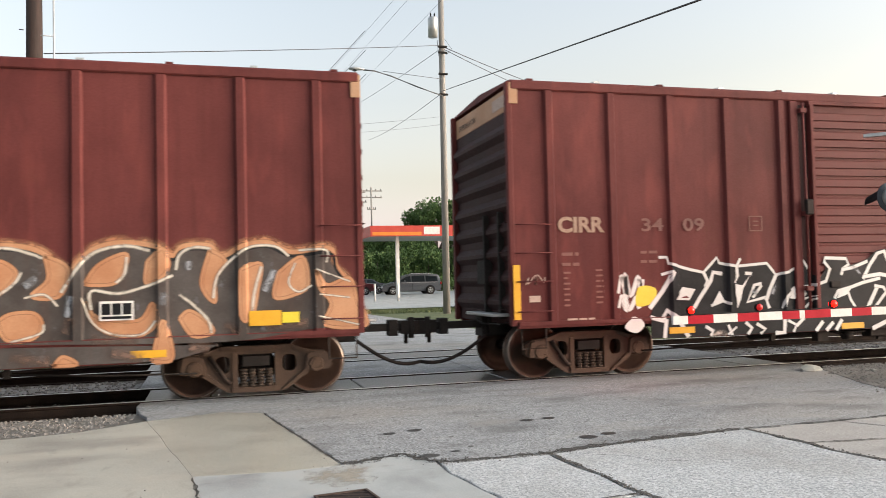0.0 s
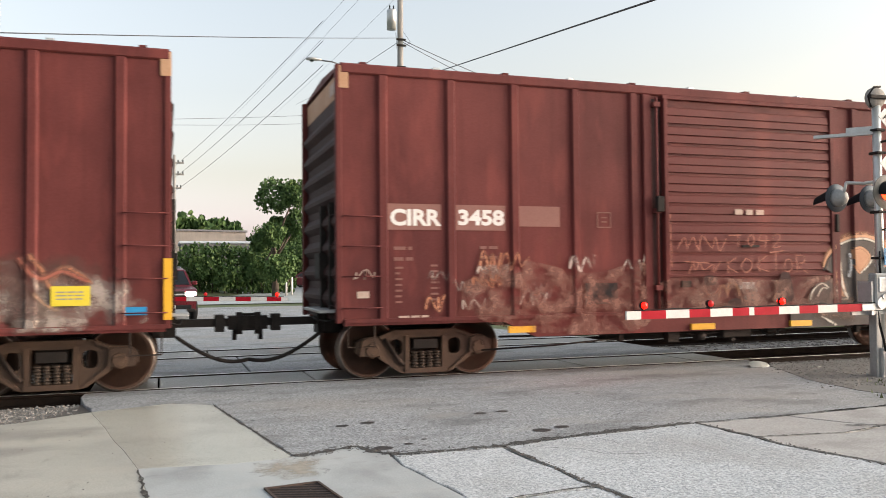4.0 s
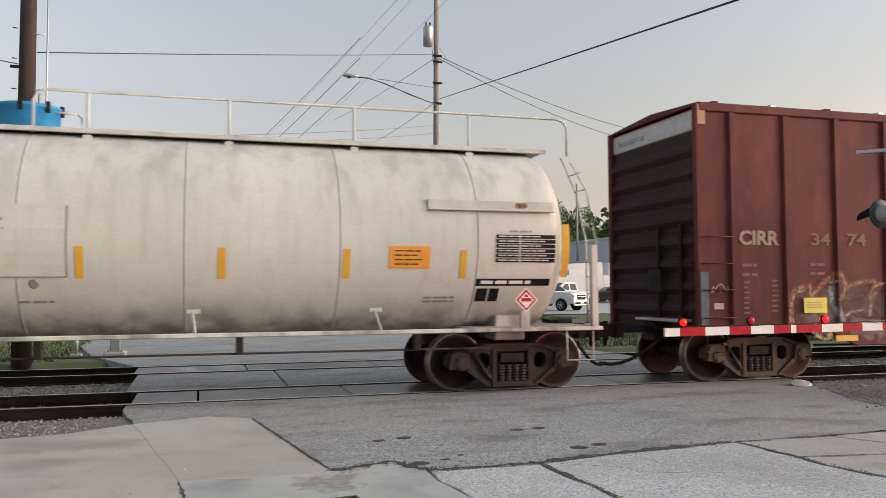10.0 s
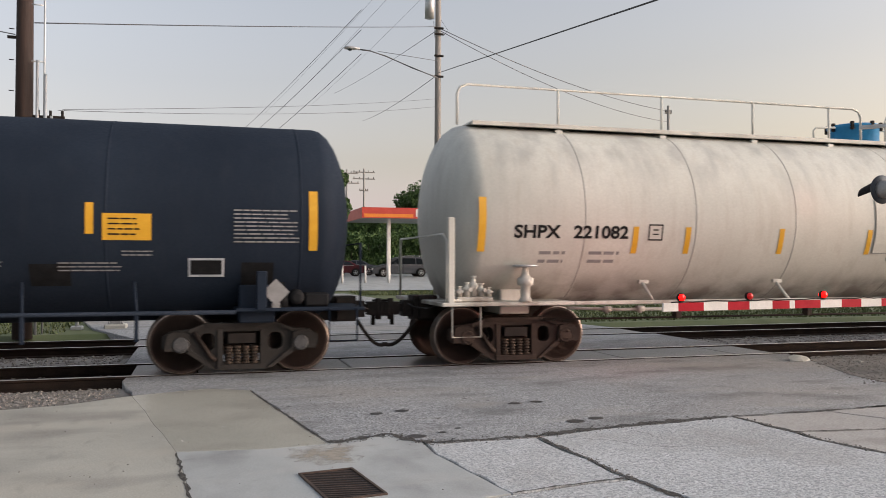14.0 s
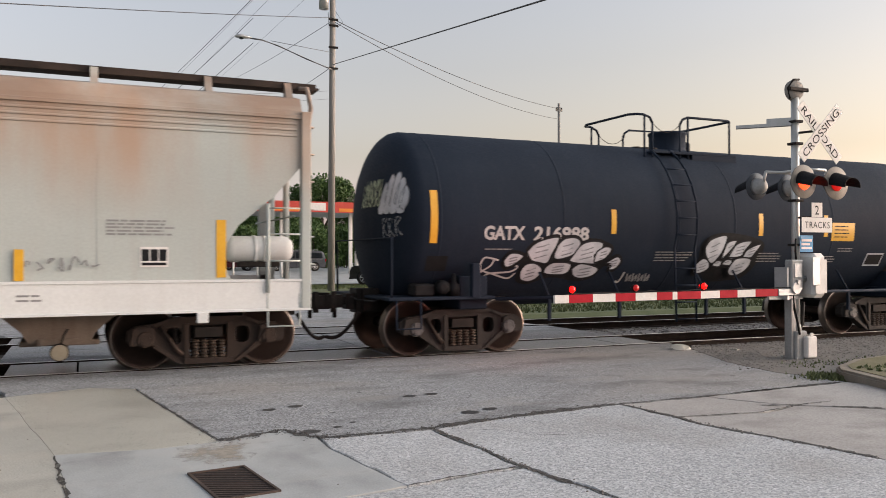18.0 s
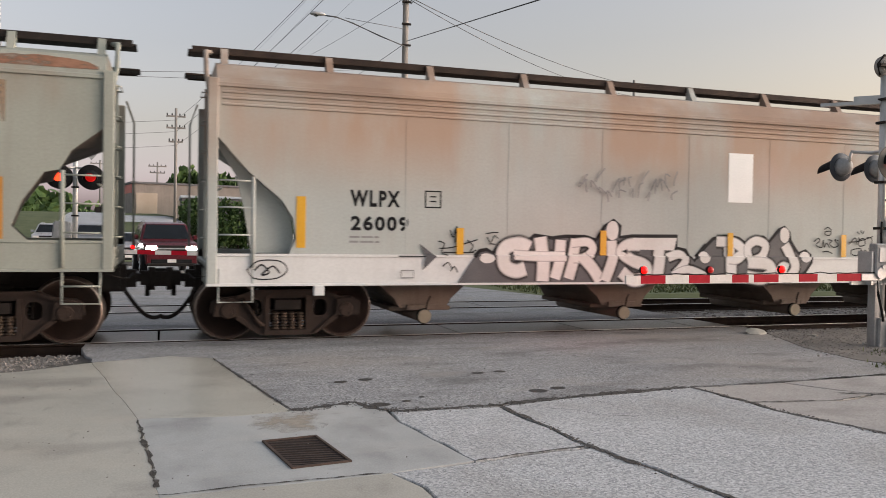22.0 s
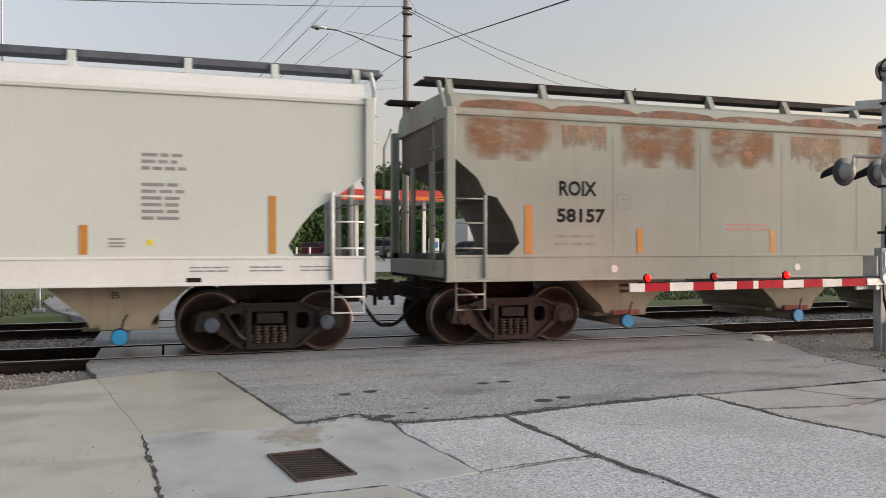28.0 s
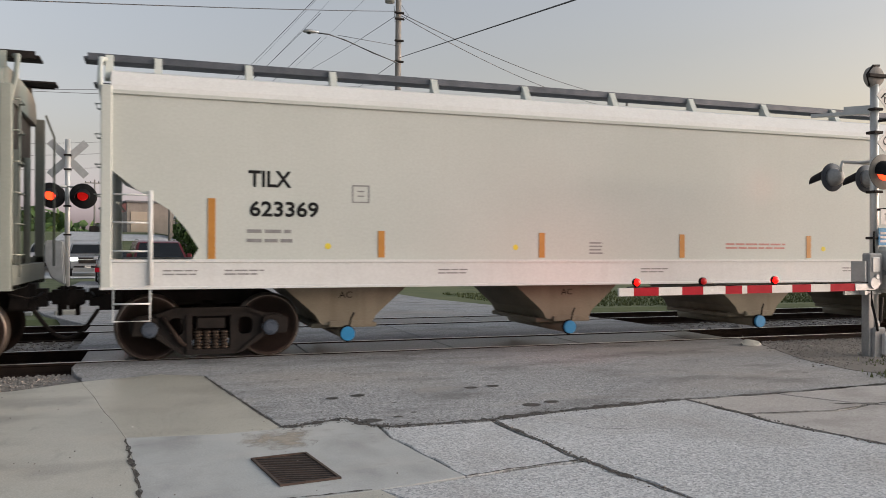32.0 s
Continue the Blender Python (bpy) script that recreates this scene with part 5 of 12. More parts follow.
    # truck set whose colours carry rust and painted warm light
    brown = truck_meshes("boxcar", STEEL_BROWN, STEEL_BROWN, WHEEL_WARM)
    truck(car, -5.80, brown)
    truck(car, 5.72, brown)
    # brake rods, a hanging hose and a dropped bracket under the sill
    for sx in (-1, 1):
        bm = bmesh.new()
        box(bm, min(sx * 2.46, sx * 2.54), max(sx * 2.46, sx * 2.54), -1.36, -1.28, 0.47, 0.66)
        pipe(bm, [(sx * 2.5, -1.32, 0.52), (sx * 3.7, -1.26, 0.44), (sx * 4.9, -1.15, 0.40)], 0.016, 6)
        part("brake_rod", bm, DARK, car)
    bm = bmesh.new()
    pipe(bm, [(0.28, -1.36, 0.66), (0.33, -1.37, 0.53), (0.48, -1.37, 0.47), (0.64, -1.37, 0.50), (0.75, -1.36, 0.66)], 0.020, 8)
    part("air_hose", bm, RUBBER, car, "hanging black air hose")
    bm = bbox(-0.50, 0.10, -1.38, -1.15, 0.46, 0.64, 0.02)
    tube(bm, (-1.02, -1.3, 0.50), (-0.85, -1.3, 0.50), 0.075, 10)
    box(bm, -1.59, -1.37, -1.36, -1.20, 0.42, 0.64)
    pipe(bm, [(-1.37, -1.3, 0.60), (-1.02, -1.3, 0.52), (-0.5, -1.3, 0.56), (0.3, -1.3, 0.57)], 0.022, 6)
    box(bm, -0.30, -0.22, -1.34, -1.28, 0.40, 0.48)
    part("valve_box", bm, DARK, car)
    for sx in (-1, 1):
        coupler(car, sx * half, sx, 1.18)
    # yellow reflectors along the sill, panels and stencils
    for px in (-4.38, -1.05, 1.0, 4.28):
        part("reflector", bbox(px - 0.23, px + 0.23, -1.582, -1.540, 0.635 if abs(px) < 4 else 0.685, 0.735 if abs(px) < 4 else 0.785, 0.0), YELLOW, car, "yellow reflective strip")
    return car


def corner_reflector(car, px, z0=1.02, z1=1.95):
    part("corner_reflector", bbox(px - 0.055, px + 0.055, -1.566, -1.560, z0, z1, 0.0), YELLOW, car, "yellow corner reflector")


def stencil_box(car, px, z, y=-1.562):
    bm = bmesh.new()
    for a, b, c, d in ((-0.13, 0.13, -0.13, -0.11), (-0.13, 0.13, 0.11, 0.13), (-0.13, -0.11, -0.11, 0.11), (0.11, 0.13, -0.11, 0.11), (-0.05, 0.05, -0.04, -0.02), (-0.05, 0.05, 0.03, 0.05)):
        box(bm, a, b, -0.001, 0.001, c, d)
    return part("stencil_box", bm, DIM, car, "", (px, y, z))


def data_panel(car, px, z, w, h, y=-1.562, mat=None, frame_mat=None):
    p = part("data_panel", bbox(px - w / 2, px + w / 2, y - 0.003, y, z, z + h, 0.0), frame_mat or WHITE, car, "framed black data panel")
    for i in range(3):
        part("panel_field", bbox(px - w * 0.44 + i * w * 0.31, px - w * 0.44 + i * w * 0.31 + w * 0.26, y - 0.006, y - 0.003, z + h * 0.3, z + h * 0.88, 0.0), mat or BLACKPAINT, p)
    part("panel_field", bbox(px - w * 0.44, px + w * 0.44, y - 0.006, y - 0.003, z + h * 0.08, z + h * 0.22, 0.0), mat or BLACKPAINT, p)
    return p


# ---- tank cars ----
def tank_shell(car, x0, x1, r, cz, mat, dish=0.38):
    prof = []
    for i in range(9):
        a = math.pi / 2 * i / 8
        prof.append((x0 + dish * r - dish * r * math.cos(a), max(0.02, r * math.sin(a))))
    n = 10
    for i in range(1, n):
        prof.append((x0 + dish * r + (x1 - x0 - 2 * dish * r) * i / n, r))
    for i in range(9):
        a = math.pi / 2 * (1 - i / 8)
        prof.append((x1 - dish * r + dish * r * math.cos(a), max(0.02, r * math.sin(a))))
    bm = bmesh.new()
    lathe(bm, prof, "x", 56, (0, 0, cz))
    shell = part("tank_shell", bm, mat, car)
    return shell


def weld_bands(shell, xs, r, cz, mat):
    for px in xs:
        bm = bmesh.new()
        lathe(bm, [(px - 0.02, r - 0.01), (px - 0.012, r + 0.004), (px + 0.012, r + 0.004), (px + 0.02, r - 0.01)], "x", 56, (0, 0, cz))
        part("weld_seam", bm, mat, shell)


def curved_strip(car, px, w, z0, z1, r, cz, mat, name="reflector", label="yellow reflective strip", lift=0.006):
    """A strip or plate that hugs the near side of a round shell between two heights."""
    bm = bmesh.new()
    n = 6
    rows = []
    for i in range(n + 1):
        z = z0 + (z1 - z0) * i / n
        y = -math.sqrt(max(0.0, (r + lift) ** 2 - (z - cz) ** 2))
        rows.append([bm.verts.new((px - w / 2, y, z)), bm.verts.new((px + w / 2, y, z))])
    for a, b in zip(rows, rows[1:]):
        bm.faces.new((a[0], a[1], b[1], b[0]))
    return part(name, bm, mat, car, label)


def hug(ob, r, cz, lift=0.006):
    """Lays a flat marking onto the round shell."""
    for v in ob.data.vertices:
        z = v.co.z + ob.location.z
        v.co.y += -math.sqrt(max(0.0, (r + lift) ** 2 - (z - cz) ** 2)) - ob.location.y
    return ob


# ---- covered hoppers ----
def hopper(name, label, x, half, mat, sill_mat, cut, bays, cap_mat, chute_mat, z_eave, z_top, kind, roof_posts, cap_blue, groove, sill_z=1.04):
    car = thing(name, label, "hopper car", "freight cars of the train", (x + train_shift(0), TRACK_Y, 0))
    MOVERS.append((car, "car", x))
    ys = 1.57
    zc0 = cut[-1][1]
    left = [(-half + d, z) for d, z in cut]
    right = [(half - d, z) for d, z in reversed(cut)]
    open_up = 0.45
    far_left = [(-half + d + open_up * min(1.0, d * 2.0), z) for d, z in cut]
    far_right = [(-px, z) for px, z in reversed(far_left)]
    for s in (-1, 1):
        la, ra = (left, right) if s < 0 else (far_left, far_right)
        side = [(la[0][0], z_eave)] + la + ra + [(ra[-1][0], z_eave)]
        bm = bmesh.new()
        prism(bm, side, "y", min(s * (ys - 0.02), s * ys), max(s * (ys - 0.02), s * ys))
        wall = part("side_sheet", bm, mat, car)
        bm = bmesh.new()
        prism(bm, [(s * 1.50, sill_z), (s * 1.635, sill_z), (s * 1.635, sill_z + 0.03), (s * 1.61, sill_z + 0.035), (s * 1.61, zc0 - 0.03), (s * 1.625, zc0 - 0.025), (s * 1.625, zc0 + 0.01), (s * 1.50, zc0 + 0.01)], "x", -half, half)
        part("side_sill", bm, sill_mat, car)
        # shallow seams between the side sheets
        for i in range(1, 9) if kind != "white" else ():
            px = -half + 1.2 + i * (2 * half - 2.4) / 9
            part("sheet_seam", bbox(px - 0.012, px + 0.012, s * ys - 0.004, s * ys + 0.004, zc0 + 0.05, z_eave - 0.25, 0.0), mat, wall)
        for k in range(groove):
            z = z_eave - 0.10 - 0.085 * k
            bm = bmesh.new()
            prism(bm, [(s * ys, z - 0.02), (s * (ys + 0.018), z - 0.008), (s * (ys + 0.018), z + 0.008), (s * ys, z + 0.02)], "x", -half + 0.2, half - 0.2)
            part("side_bead", bm, mat, wall)
    # roof: eave angle, curved roof sheets, running board on brackets
    bm = bmesh.new()
    roof = [(-ys - 0.01, z_eave - 0.02), (-ys + 0.02, z_eave + 0.10), (-1.44, z_eave + 0.29), (-1.15, z_top - 0.175), (-0.7, z_top - 0.165), (0.0, z_top - 0.15), (0.7, z_top - 0.165), (1.15, z_top - 0.175), (1.44, z_eave + 0.29), (ys - 0.02, z_eave + 0.10), (ys + 0.01, z_eave - 0.02)]
    prism(bm, roof, "x", -half + 0.12, half - 0.12)
    part("roof", bm, SILL_WHITE if kind == "white" else mat, car)
    for s in (-1, 1):
        part("eave_angle", bbox(-half + 0.1, half - 0.1, min(s * 1.545, s * 1.60), max(s * 1.545, s * 1.60), z_eave - 0.03, z_eave + 0.03, 0.008), mat, car)
        part("running_board", bbox(-half - 0.25, half + 0.25, min(s * 0.72, s * 1.12), max(s * 0.72, s * 1.12), z_top - 0.03, z_top, 0.004), {"brown": STEEL, "white": BOARD}.get(kind, DARK), car, "dark grating running board")
        for px in roof_posts:
            bm = bmesh.new()
            prism(bm, [(s * 1.16, z_top + 0.03), (s * 1.10, z_top + 0.03), (s * 1.10, z_top - 0.22), (s * 1.30, z_eave + 0.18), (s * 1.36, z_eave + 0.22)], "x", px - 0.05, px + 0.05)
            part("board_bracket", bm, mat, car)
        # open railing strip of the running board
        part("board_lip", bbox(-half - 0.2, half + 0.2, min(s * 1.10, s * 1.13), max(s * 1.10, s * 1.13), z_top - 0.05, z_top + 0.05, 0.004), {"brown": STEEL, "white": BOARD}.get(kind, DARK), car)
    for i in range(10):
        px = -half + 1.2 + i * (2 * half - 2.4) / 9
        part("hatch_cover", bbox(px - 0.5, px + 0.5, -0.32, 0.32, z_top - 0.19, z_top - 0.09, 0.03), mat, car)
    # ends: end sheet, slope sheets down to the bays, end posts, ladders, platform
    for sx, pts in ((-1, left), (1, [(px, z) for px, z in right][::-1])):
        bm = bmesh.new()
        far = far_left if sx < 0 else far_right[::-1]
        rows = []
        for (ax, az), (fx, fz) in zip([(pts[0][0], z_eave + 0.05)] + pts, [(far[0][0], z_eave + 0.05)] + far):
            rows.append([bm.verts.new(p) for p in ((ax, -ys + 0.005, az), (fx, ys - 0.005, fz), (fx - sx * 0.02, ys - 0.005, fz + 0.02), (ax - sx * 0.02, -ys + 0.005, az + 0.02))])
        for a, b in zip(rows, rows[1:]):
            for k in range(4):
                bm.faces.new((a[k], a[(k + 1) % 4], b[(k + 1) % 4], b[k]))
        bm.faces.new(rows[0])
        bm.faces.new(rows[-1][::-1])
        bmesh.ops.recalc_face_normals(bm, faces=bm.faces)
        part("slope_sheet", bm, CHUTE_RUST if kind == "grey" else mat, car, "rust-brown slope sheet" if kind == "grey" else "")
        if kind == "brown" and sx < 0:
            bm = bmesh.new()
            prism(bm, pts + [(-half + 0.62, 1.30), (-half + 0.50, 2.0), (-half + 0.40, 2.39), (-half + 0.10, 2.86)], "y", -1.36, -1.34)
            part("corner_web", bm, mat, car, "grey corner web plate")
        for s in (-1, 1):
            part("end_post", bbox(min(sx * half, sx * (half - 0.14)), max(sx * half, sx * (half - 0.14)), min(s * 1.50, s * 1.63), max(s * 1.50, s * 1.63), sill_z + 0.01, z_eave + 0.08, 0.012), mat, car)
        bm = bmesh.new()
        pipe(bm, [(sx * (half - 0.05), -1.12, z_top - 0.03), (sx * (half + 0.02), -1.3, z_top - 0.06), (sx * (half + 0.02), -1.52, z_eave + 0.15), (sx * (half - 0.05), -1.58, z_eave - 0.25)], 0.035, 8)
        part("corner_stay", bm, mat, car)
        bm = bmesh.new()
        pipe(bm, [(sx * (half + 0.02), 1.5, z_eave + 0.15), (sx * (half + 0.14), 1.58, z_eave - 0.2), (sx * (half + 0.14), 1.58, 1.3)], 0.018, 6)
        part("corner_stay", bm, mat, car)
        part("end_sill", bbox(min(sx * half, sx * (half - 0.12)), max(sx * half, sx * (half - 0.12)), -1.55, 1.55, sill_z, sill_z + 0.32, 0.01), mat, car)
        part("end_platform", bbox(min(sx * half, sx * (half - 1.3)), max(sx * half, sx * (half - 1.3)), -1.5, 1.5, 1.05, 1.10, 0.0), DARK, car)
        # braces and brake cylinder inside the open end
        bm = bmesh.new()
        for yy in (-0.55, 0.55):
            tube(bm, (sx * (half - 0.12), yy, 1.1), (sx * (half - 0.12), yy, pts[0][1]), 0.05, 8)
        pipe(bm, [(sx * (half - 0.2), -1.45, 2.2), (sx * (half - 0.2), 1.45, 2.2)], 0.015, 6)
        part("end_brace", bm, mat, car)
        if sx > 0 and kind == "brown":
            res = bmesh.new()
            lathe(res, [(half - 1.16, 0.02), (half - 1.14, 0.13), (half - 1.08, 0.18), (half - 1.02, 0.195), (half - 0.28, 0.195), (half - 0.22, 0.18), (half - 0.16, 0.13), (half - 0.14, 0.02)], "x", 22, (0, -1.05, 1.72))
            for k in (half - 0.72, half - 0.58):
                lathe(res, [(k - 0.02, 0.19), (k - 0.02, 0.208), (k + 0.02, 0.208), (k + 0.02, 0.19)], "x", 22, (0, -1.05, 1.72))
            part("air_reservoir", res, SILL_WHITE, car, "white air reservoir")
            part("reservoir_cradle", bbox(half - 0.95, half - 0.35, -1.15, -0.95, 1.46, 1.54, 0.01), DARK, car)
        # side ladder on stiles beside the end post
        bm = bmesh.new()
        xa, xb = sx * (half - 0.16), sx * (half - 0.62)
        for z in (1.55, 1.93, 2.30):
            pipe(bm, [(xa, -1.625, z), (xb, -1.625, z)], 0.014, 6)
        pipe(bm, [(xb, -1.625, 1.1), (xb, -1.625, 2.36)], 0.03, 6)
        part("ladder", bm, sill_mat if kind == "white" else mat, car, "steel rung ladder")
        bm = bmesh.new()
        pipe(bm, [(xa, -1.6, 1.08), (xa, -1.62, 0.62), (xb, -1.62, 0.62), (xb, -1.6, 1.08)], 0.016, 6)
        pipe(bm, [(xa, -1.62, 0.85), (xb, -1.62, 0.85)], 0.014, 6)
        part("sill_step", bm, sill_mat if kind == "white" else mat, car)
        bm = bmesh.new()
        for z in (1.5, 1.9, 2.3, 2.7, 3.1, 3.5):
            pipe(bm, [(sx * half, -1.5, z), (sx * (half + 0.07), -1.5, z), (sx * (half + 0.07), -1.05, z), (sx * half, -1.05, z)], 0.012, 6)
        pipe(bm, [(sx * half, -1.02, 1.2), (sx * half, -1.02, z_eave)], 0.02, 6)
        part("end_ladder", bm, mat, car)
        coupler(car, sx * half, sx, 0.60)
    # discharge bays
    for px in bays:
        bm = bmesh.new()
        prism(bm, [(px - 0.98, 1.06), (px - 0.46, 0.60), (px - 0.38, 0.46), (px + 0.38, 0.46), (px + 0.46, 0.60), (px + 0.98, 1.06)], "y", -1.10, 1.10)
        bay = part("discharge_bay", bm, chute_mat, car, "dirty sloping discharge bay")
        part("outlet_gate", bbox(px - 0.5, px + 0.5, -0.95, 0.95, 0.40, 0.47, 0.01), chute_mat, bay)
        bm = bmesh.new()
        tube(bm, (px, -1.15, 0.33), (px, 1.15, 0.33), 0.10, 14)
        part("outlet_pipe", bm, chute_mat, bay)
        part("outlet_cap", shape(tube, (px, -1.21, 0.33), (px, -1.12, 0.33), 0.105, 18), cap_blue, bay, "round outlet cap")
        part("cap_ring", shape(lathe, [(-1.17, 0.10), (-1.17, 0.118), (-1.15, 0.122), (-1.13, 0.118), (-1.13, 0.10)], "y", 20, (px, 0, 0.33)), STEEL_BROWN if kind == "grey" else DARK, bay)
        bm = bmesh.new()
        pipe(bm, [(px + 0.02, -1.20, 0.44), (px + 0.05, -1.19, 0.56), (px + 0.10, -1.17, 0.64)], 0.014, 6)
        part("cap_latch", bm, DARK, bay)
        bm = bmesh.new()
        box(bm, px - 0.26, px + 0.26, -1.14, -1.09, 0.43, 0.51)
        for k in (-0.2, 0.2):
            tube(bm, (px + k, -1.15, 0.47), (px + k, -1.13, 0.47), 0.03, 8)
        part("outlet_collar", bm, RUST_RED if kind == "grey" else (CHUTE_RUST if kind == "brown" else chute_mat), bay)
    part("centre_sill", bbox(-half + 0.1, half - 0.1, -0.18, 0.18, 1.0, 1.2, 0.01), DARK, car)
    for sx in (-1, 1):
        part("draft_sill", bbox(min(sx * half, sx * (half - 2.1)), max(sx * half, sx * (half - 2.1)), -0.18, 0.18, 0.74, 1.04, 0.01), DARK, car)
    tm = truck_meshes(kind, STEEL if kind != "white" else DARK, cap_mat, WHEEL)
    return car, tm


def end_reflector(car, px, z0, z1, y=-1.615, w=0.13, mat=None):
    part("reflector", bbox(px - w / 2, px + w / 2, y - 0.004, y, z0, z1, 0.0), mat or YELLOW, car, "amber reflective strip" if mat else "yellow reflective strip")


# ---- the cars in their order ----
car_a = boxcar("boxcar", "oxide-red boxcar with black and white spray lettering on its lower side", 70.82, 1)
car_b = boxcar("boxcar", "oxide-red boxcar with large orange and dark spray lettering", 54.02, 2)
car_c = boxcar("boxcar", "oxide-red boxcar with faded orange scrawls along its lower side", 37.22, 3)

# white tank car
R1, C1 = 1.53, 2.40
tank1 = thing("tank_car", "cream-white tank car with roof railing and a blue hatch", "tank car", "freight cars of the train", (19.43 + train_shift(0), TRACK_Y, 0))
MOVERS.append((tank1, "car", 19.43))
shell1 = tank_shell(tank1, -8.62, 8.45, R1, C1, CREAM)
weld_bands(shell1, (-6.4, -4.4, -2.45, -0.1, 0.35, 2.45, 4.6, 6.7), R1, C1, WELD)
for sx in (-1, 1):
    part("stub_sill", bbox(min(sx * 8.7, sx * 6.2), max(sx * 8.7, sx * 6.2), -0.18, 0.18, 0.70, 0.96, 0.01), STEEL, tank1)
tm1 = truck_meshes("tank_white", STEEL, STEEL, WHEEL)
truck(tank1, -7.41, tm1, 1.65)
truck(tank1, 7.40, tm1, 1.70)
for sx in (-1, 1):
    coupler(tank1, sx * 8.76, sx, 0.62 if sx < 0 else 0.75)
    part("bolster_saddle", bbox(sx * 7.4 - 0.25, sx * 7.4 + 0.25, -1.0, 1.0, 0.80, 1.2, 0.02), CREAM, tank1)
    part("end_deck", bbox(min(sx * 8.76, sx * 6.6), max(sx * 8.76, sx * 6.6), -1.55, 1.55, 0.96, 1.02, 0.01), CREAM, tank1, "cream end deck")
part("side_walkway", bbox(-6.6, 6.6, -1.56, -1.48, 0.96, 1.02, 0.008), CREAM, tank1)

# black tank car
R2, C2 = 1.50, 2.24
tank2 = thing("tank_car", "black tank car with silver spray lettering and a top platform", "tank car", "freight cars of the train", (3.09 + train_shift(0), TRACK_Y, 0))
MOVERS.append((tank2, "car", 3.09))
shell2 = tank_shell(tank2, -6.36, 6.36, R2, C2, BLACK)
weld_bands(shell2, (-5.55, -3.3, -0.9, 0.4, 2.9, 5.5), R2, C2, BLACK)
for sx in (-1, 1):
    part("stub_sill", bbox(min(sx * 6.4, sx * 3.9), max(sx * 6.4, sx * 3.9), -0.18, 0.18, 0.70, 0.95, 0.01), DARK, tank2)
tm2 = truck_meshes("tank_black", STEEL_GREY, CAPGREY, WHEEL)
truck(tank2, -4.99, tm2, 1.65)
truck(tank2, 4.70, tm2, 1.68)
for sx in (-1, 1):
    coupler(tank2, sx * 6.42, sx, 0.62)
    part("bolster_saddle", bbox(sx * 4.9 - 0.25, sx * 4.9 + 0.25, -1.3, 1.3, 0.76, 1.3, 0.02), BLACK, tank2)
    part("end_deck", bbox(min(sx * 6.42, sx * 4.6), max(sx * 6.42, sx * 4.6), -1.5, 1.5, 0.93, 0.98, 0.01), BLACK, tank2)

hop1, tmh1 = hopper("hopper_car", "light grey covered hopper with rust-tinted top and bold spray lettering", -13.16, 8.59, GREY1, SILL_WHITE,
                    [(0.07, 2.98), (0.54, 2.45), (1.02, 2.05), (1.18, 1.80), (1.22, 1.50), (1.12, 1.28)], (-5.32, -1.80, 1.76, 5.29), STEEL, CHUTE_RUST, 3.62, 4.16, "brown",
                    (-8.35, -6.85, -5.28, -3.70, -2.13, -0.55, 1.0, 2.6, 4.2, 5.7, 7.2, 8.35), CHUTE, 3, 0.84)
truck(hop1, -7.40, tmh1)
rusted = truck_meshes("rusted", STEEL, STEEL, WHEEL)
truck(hop1, 7.23, rusted)
hop2, tmh2 = hopper("hopper_car", "weathered grey covered hopper with large rust patches", -31.62, 8.69, GREY2, GREY2,
                    [(0.11, 2.95), (0.52, 2.62), (0.66, 2.37), (0.84, 2.33), (1.10, 1.95), (1.22, 1.63), (1.03, 1.44)], (-5.33, -1.80, 1.74, 5.3), STEEL, CHUTE, 3.60, 4.16, "grey",
                    (-8.5, -6.9, -5.3, -3.7, -2.1, -0.5, 1.1, 2.7, 4.3, 5.9, 7.4, 8.5), BLUE, 0)
truck(hop2, -7.37, rusted)
truck(hop2, 7.20, tmh2)
hop3, tmh3 = hopper("hopper_car", "clean off-white covered hopper with orange reflectors", -50.49, 9.08, GREY3, SILL_WHITE,
                    [(0.10, 2.65), (0.43, 2.38), (0.86, 2.11), (1.08, 1.85), (1.24, 1.59), (1.15, 1.43)], (-5.68, -1.97, 1.84, 5.60), NAVY, CHUTE, 3.66, 4.20, "white",
                    (-9.0, -8.37, -7.14, -5.92, -4.33, -2.78, -1.18, 0.38, 1.93, 3.52, 5.0, 6.5, 7.7, 8.9), BLUE, 0)
truck(hop3, -7.64, tmh3, 1.66)
truck(hop3, 7.64, tmh3, 1.66)
hop4, tmh4 = hopper("hopper_car", "grey covered hopper at the tail of the train", -69.3, 8.69, GREY2, GREY2,
                    [(0.11, 2.95), (0.52, 2.62), (0.84, 2.33), (1.22, 1.63), (1.03, 1.44)], (-5.33, -1.80, 1.74, 5.3), STEEL, CHUTE, 3.60, 4.16, "grey",
                    (-8.5, -5.3, -2.1, 1.1, 4.3, 8.5), BLUE, 0)
truck(hop4, -7.37, tmh4)
truck(hop4, 7.20, tmh4)


# ---- paint on the cars: spray lettering laid onto the sheets and posts ----
def smooth_line(pts, closed=False, n=6):
    out = []
    m = len(pts)
    for i in range(m if closed else m - 1):
        p = [Vector(pts[(i + k) % m] if closed else pts[min(max(i + k, 0), m - 1)]) for k in (-1, 0, 1, 2)]
        for k in range(n):
            t = k / n
            out.append(0.5 * ((2 * p[1]) + (p[2] - p[0]) * t + (2 * p[0] - 5 * p[1] + 4 * p[2] - p[3]) * t * t + (3 * p[1] - p[0] - 3 * p[2] + p[3]) * t ** 3))
    if not closed:
        out.append(Vector(pts[-1]))
    return out


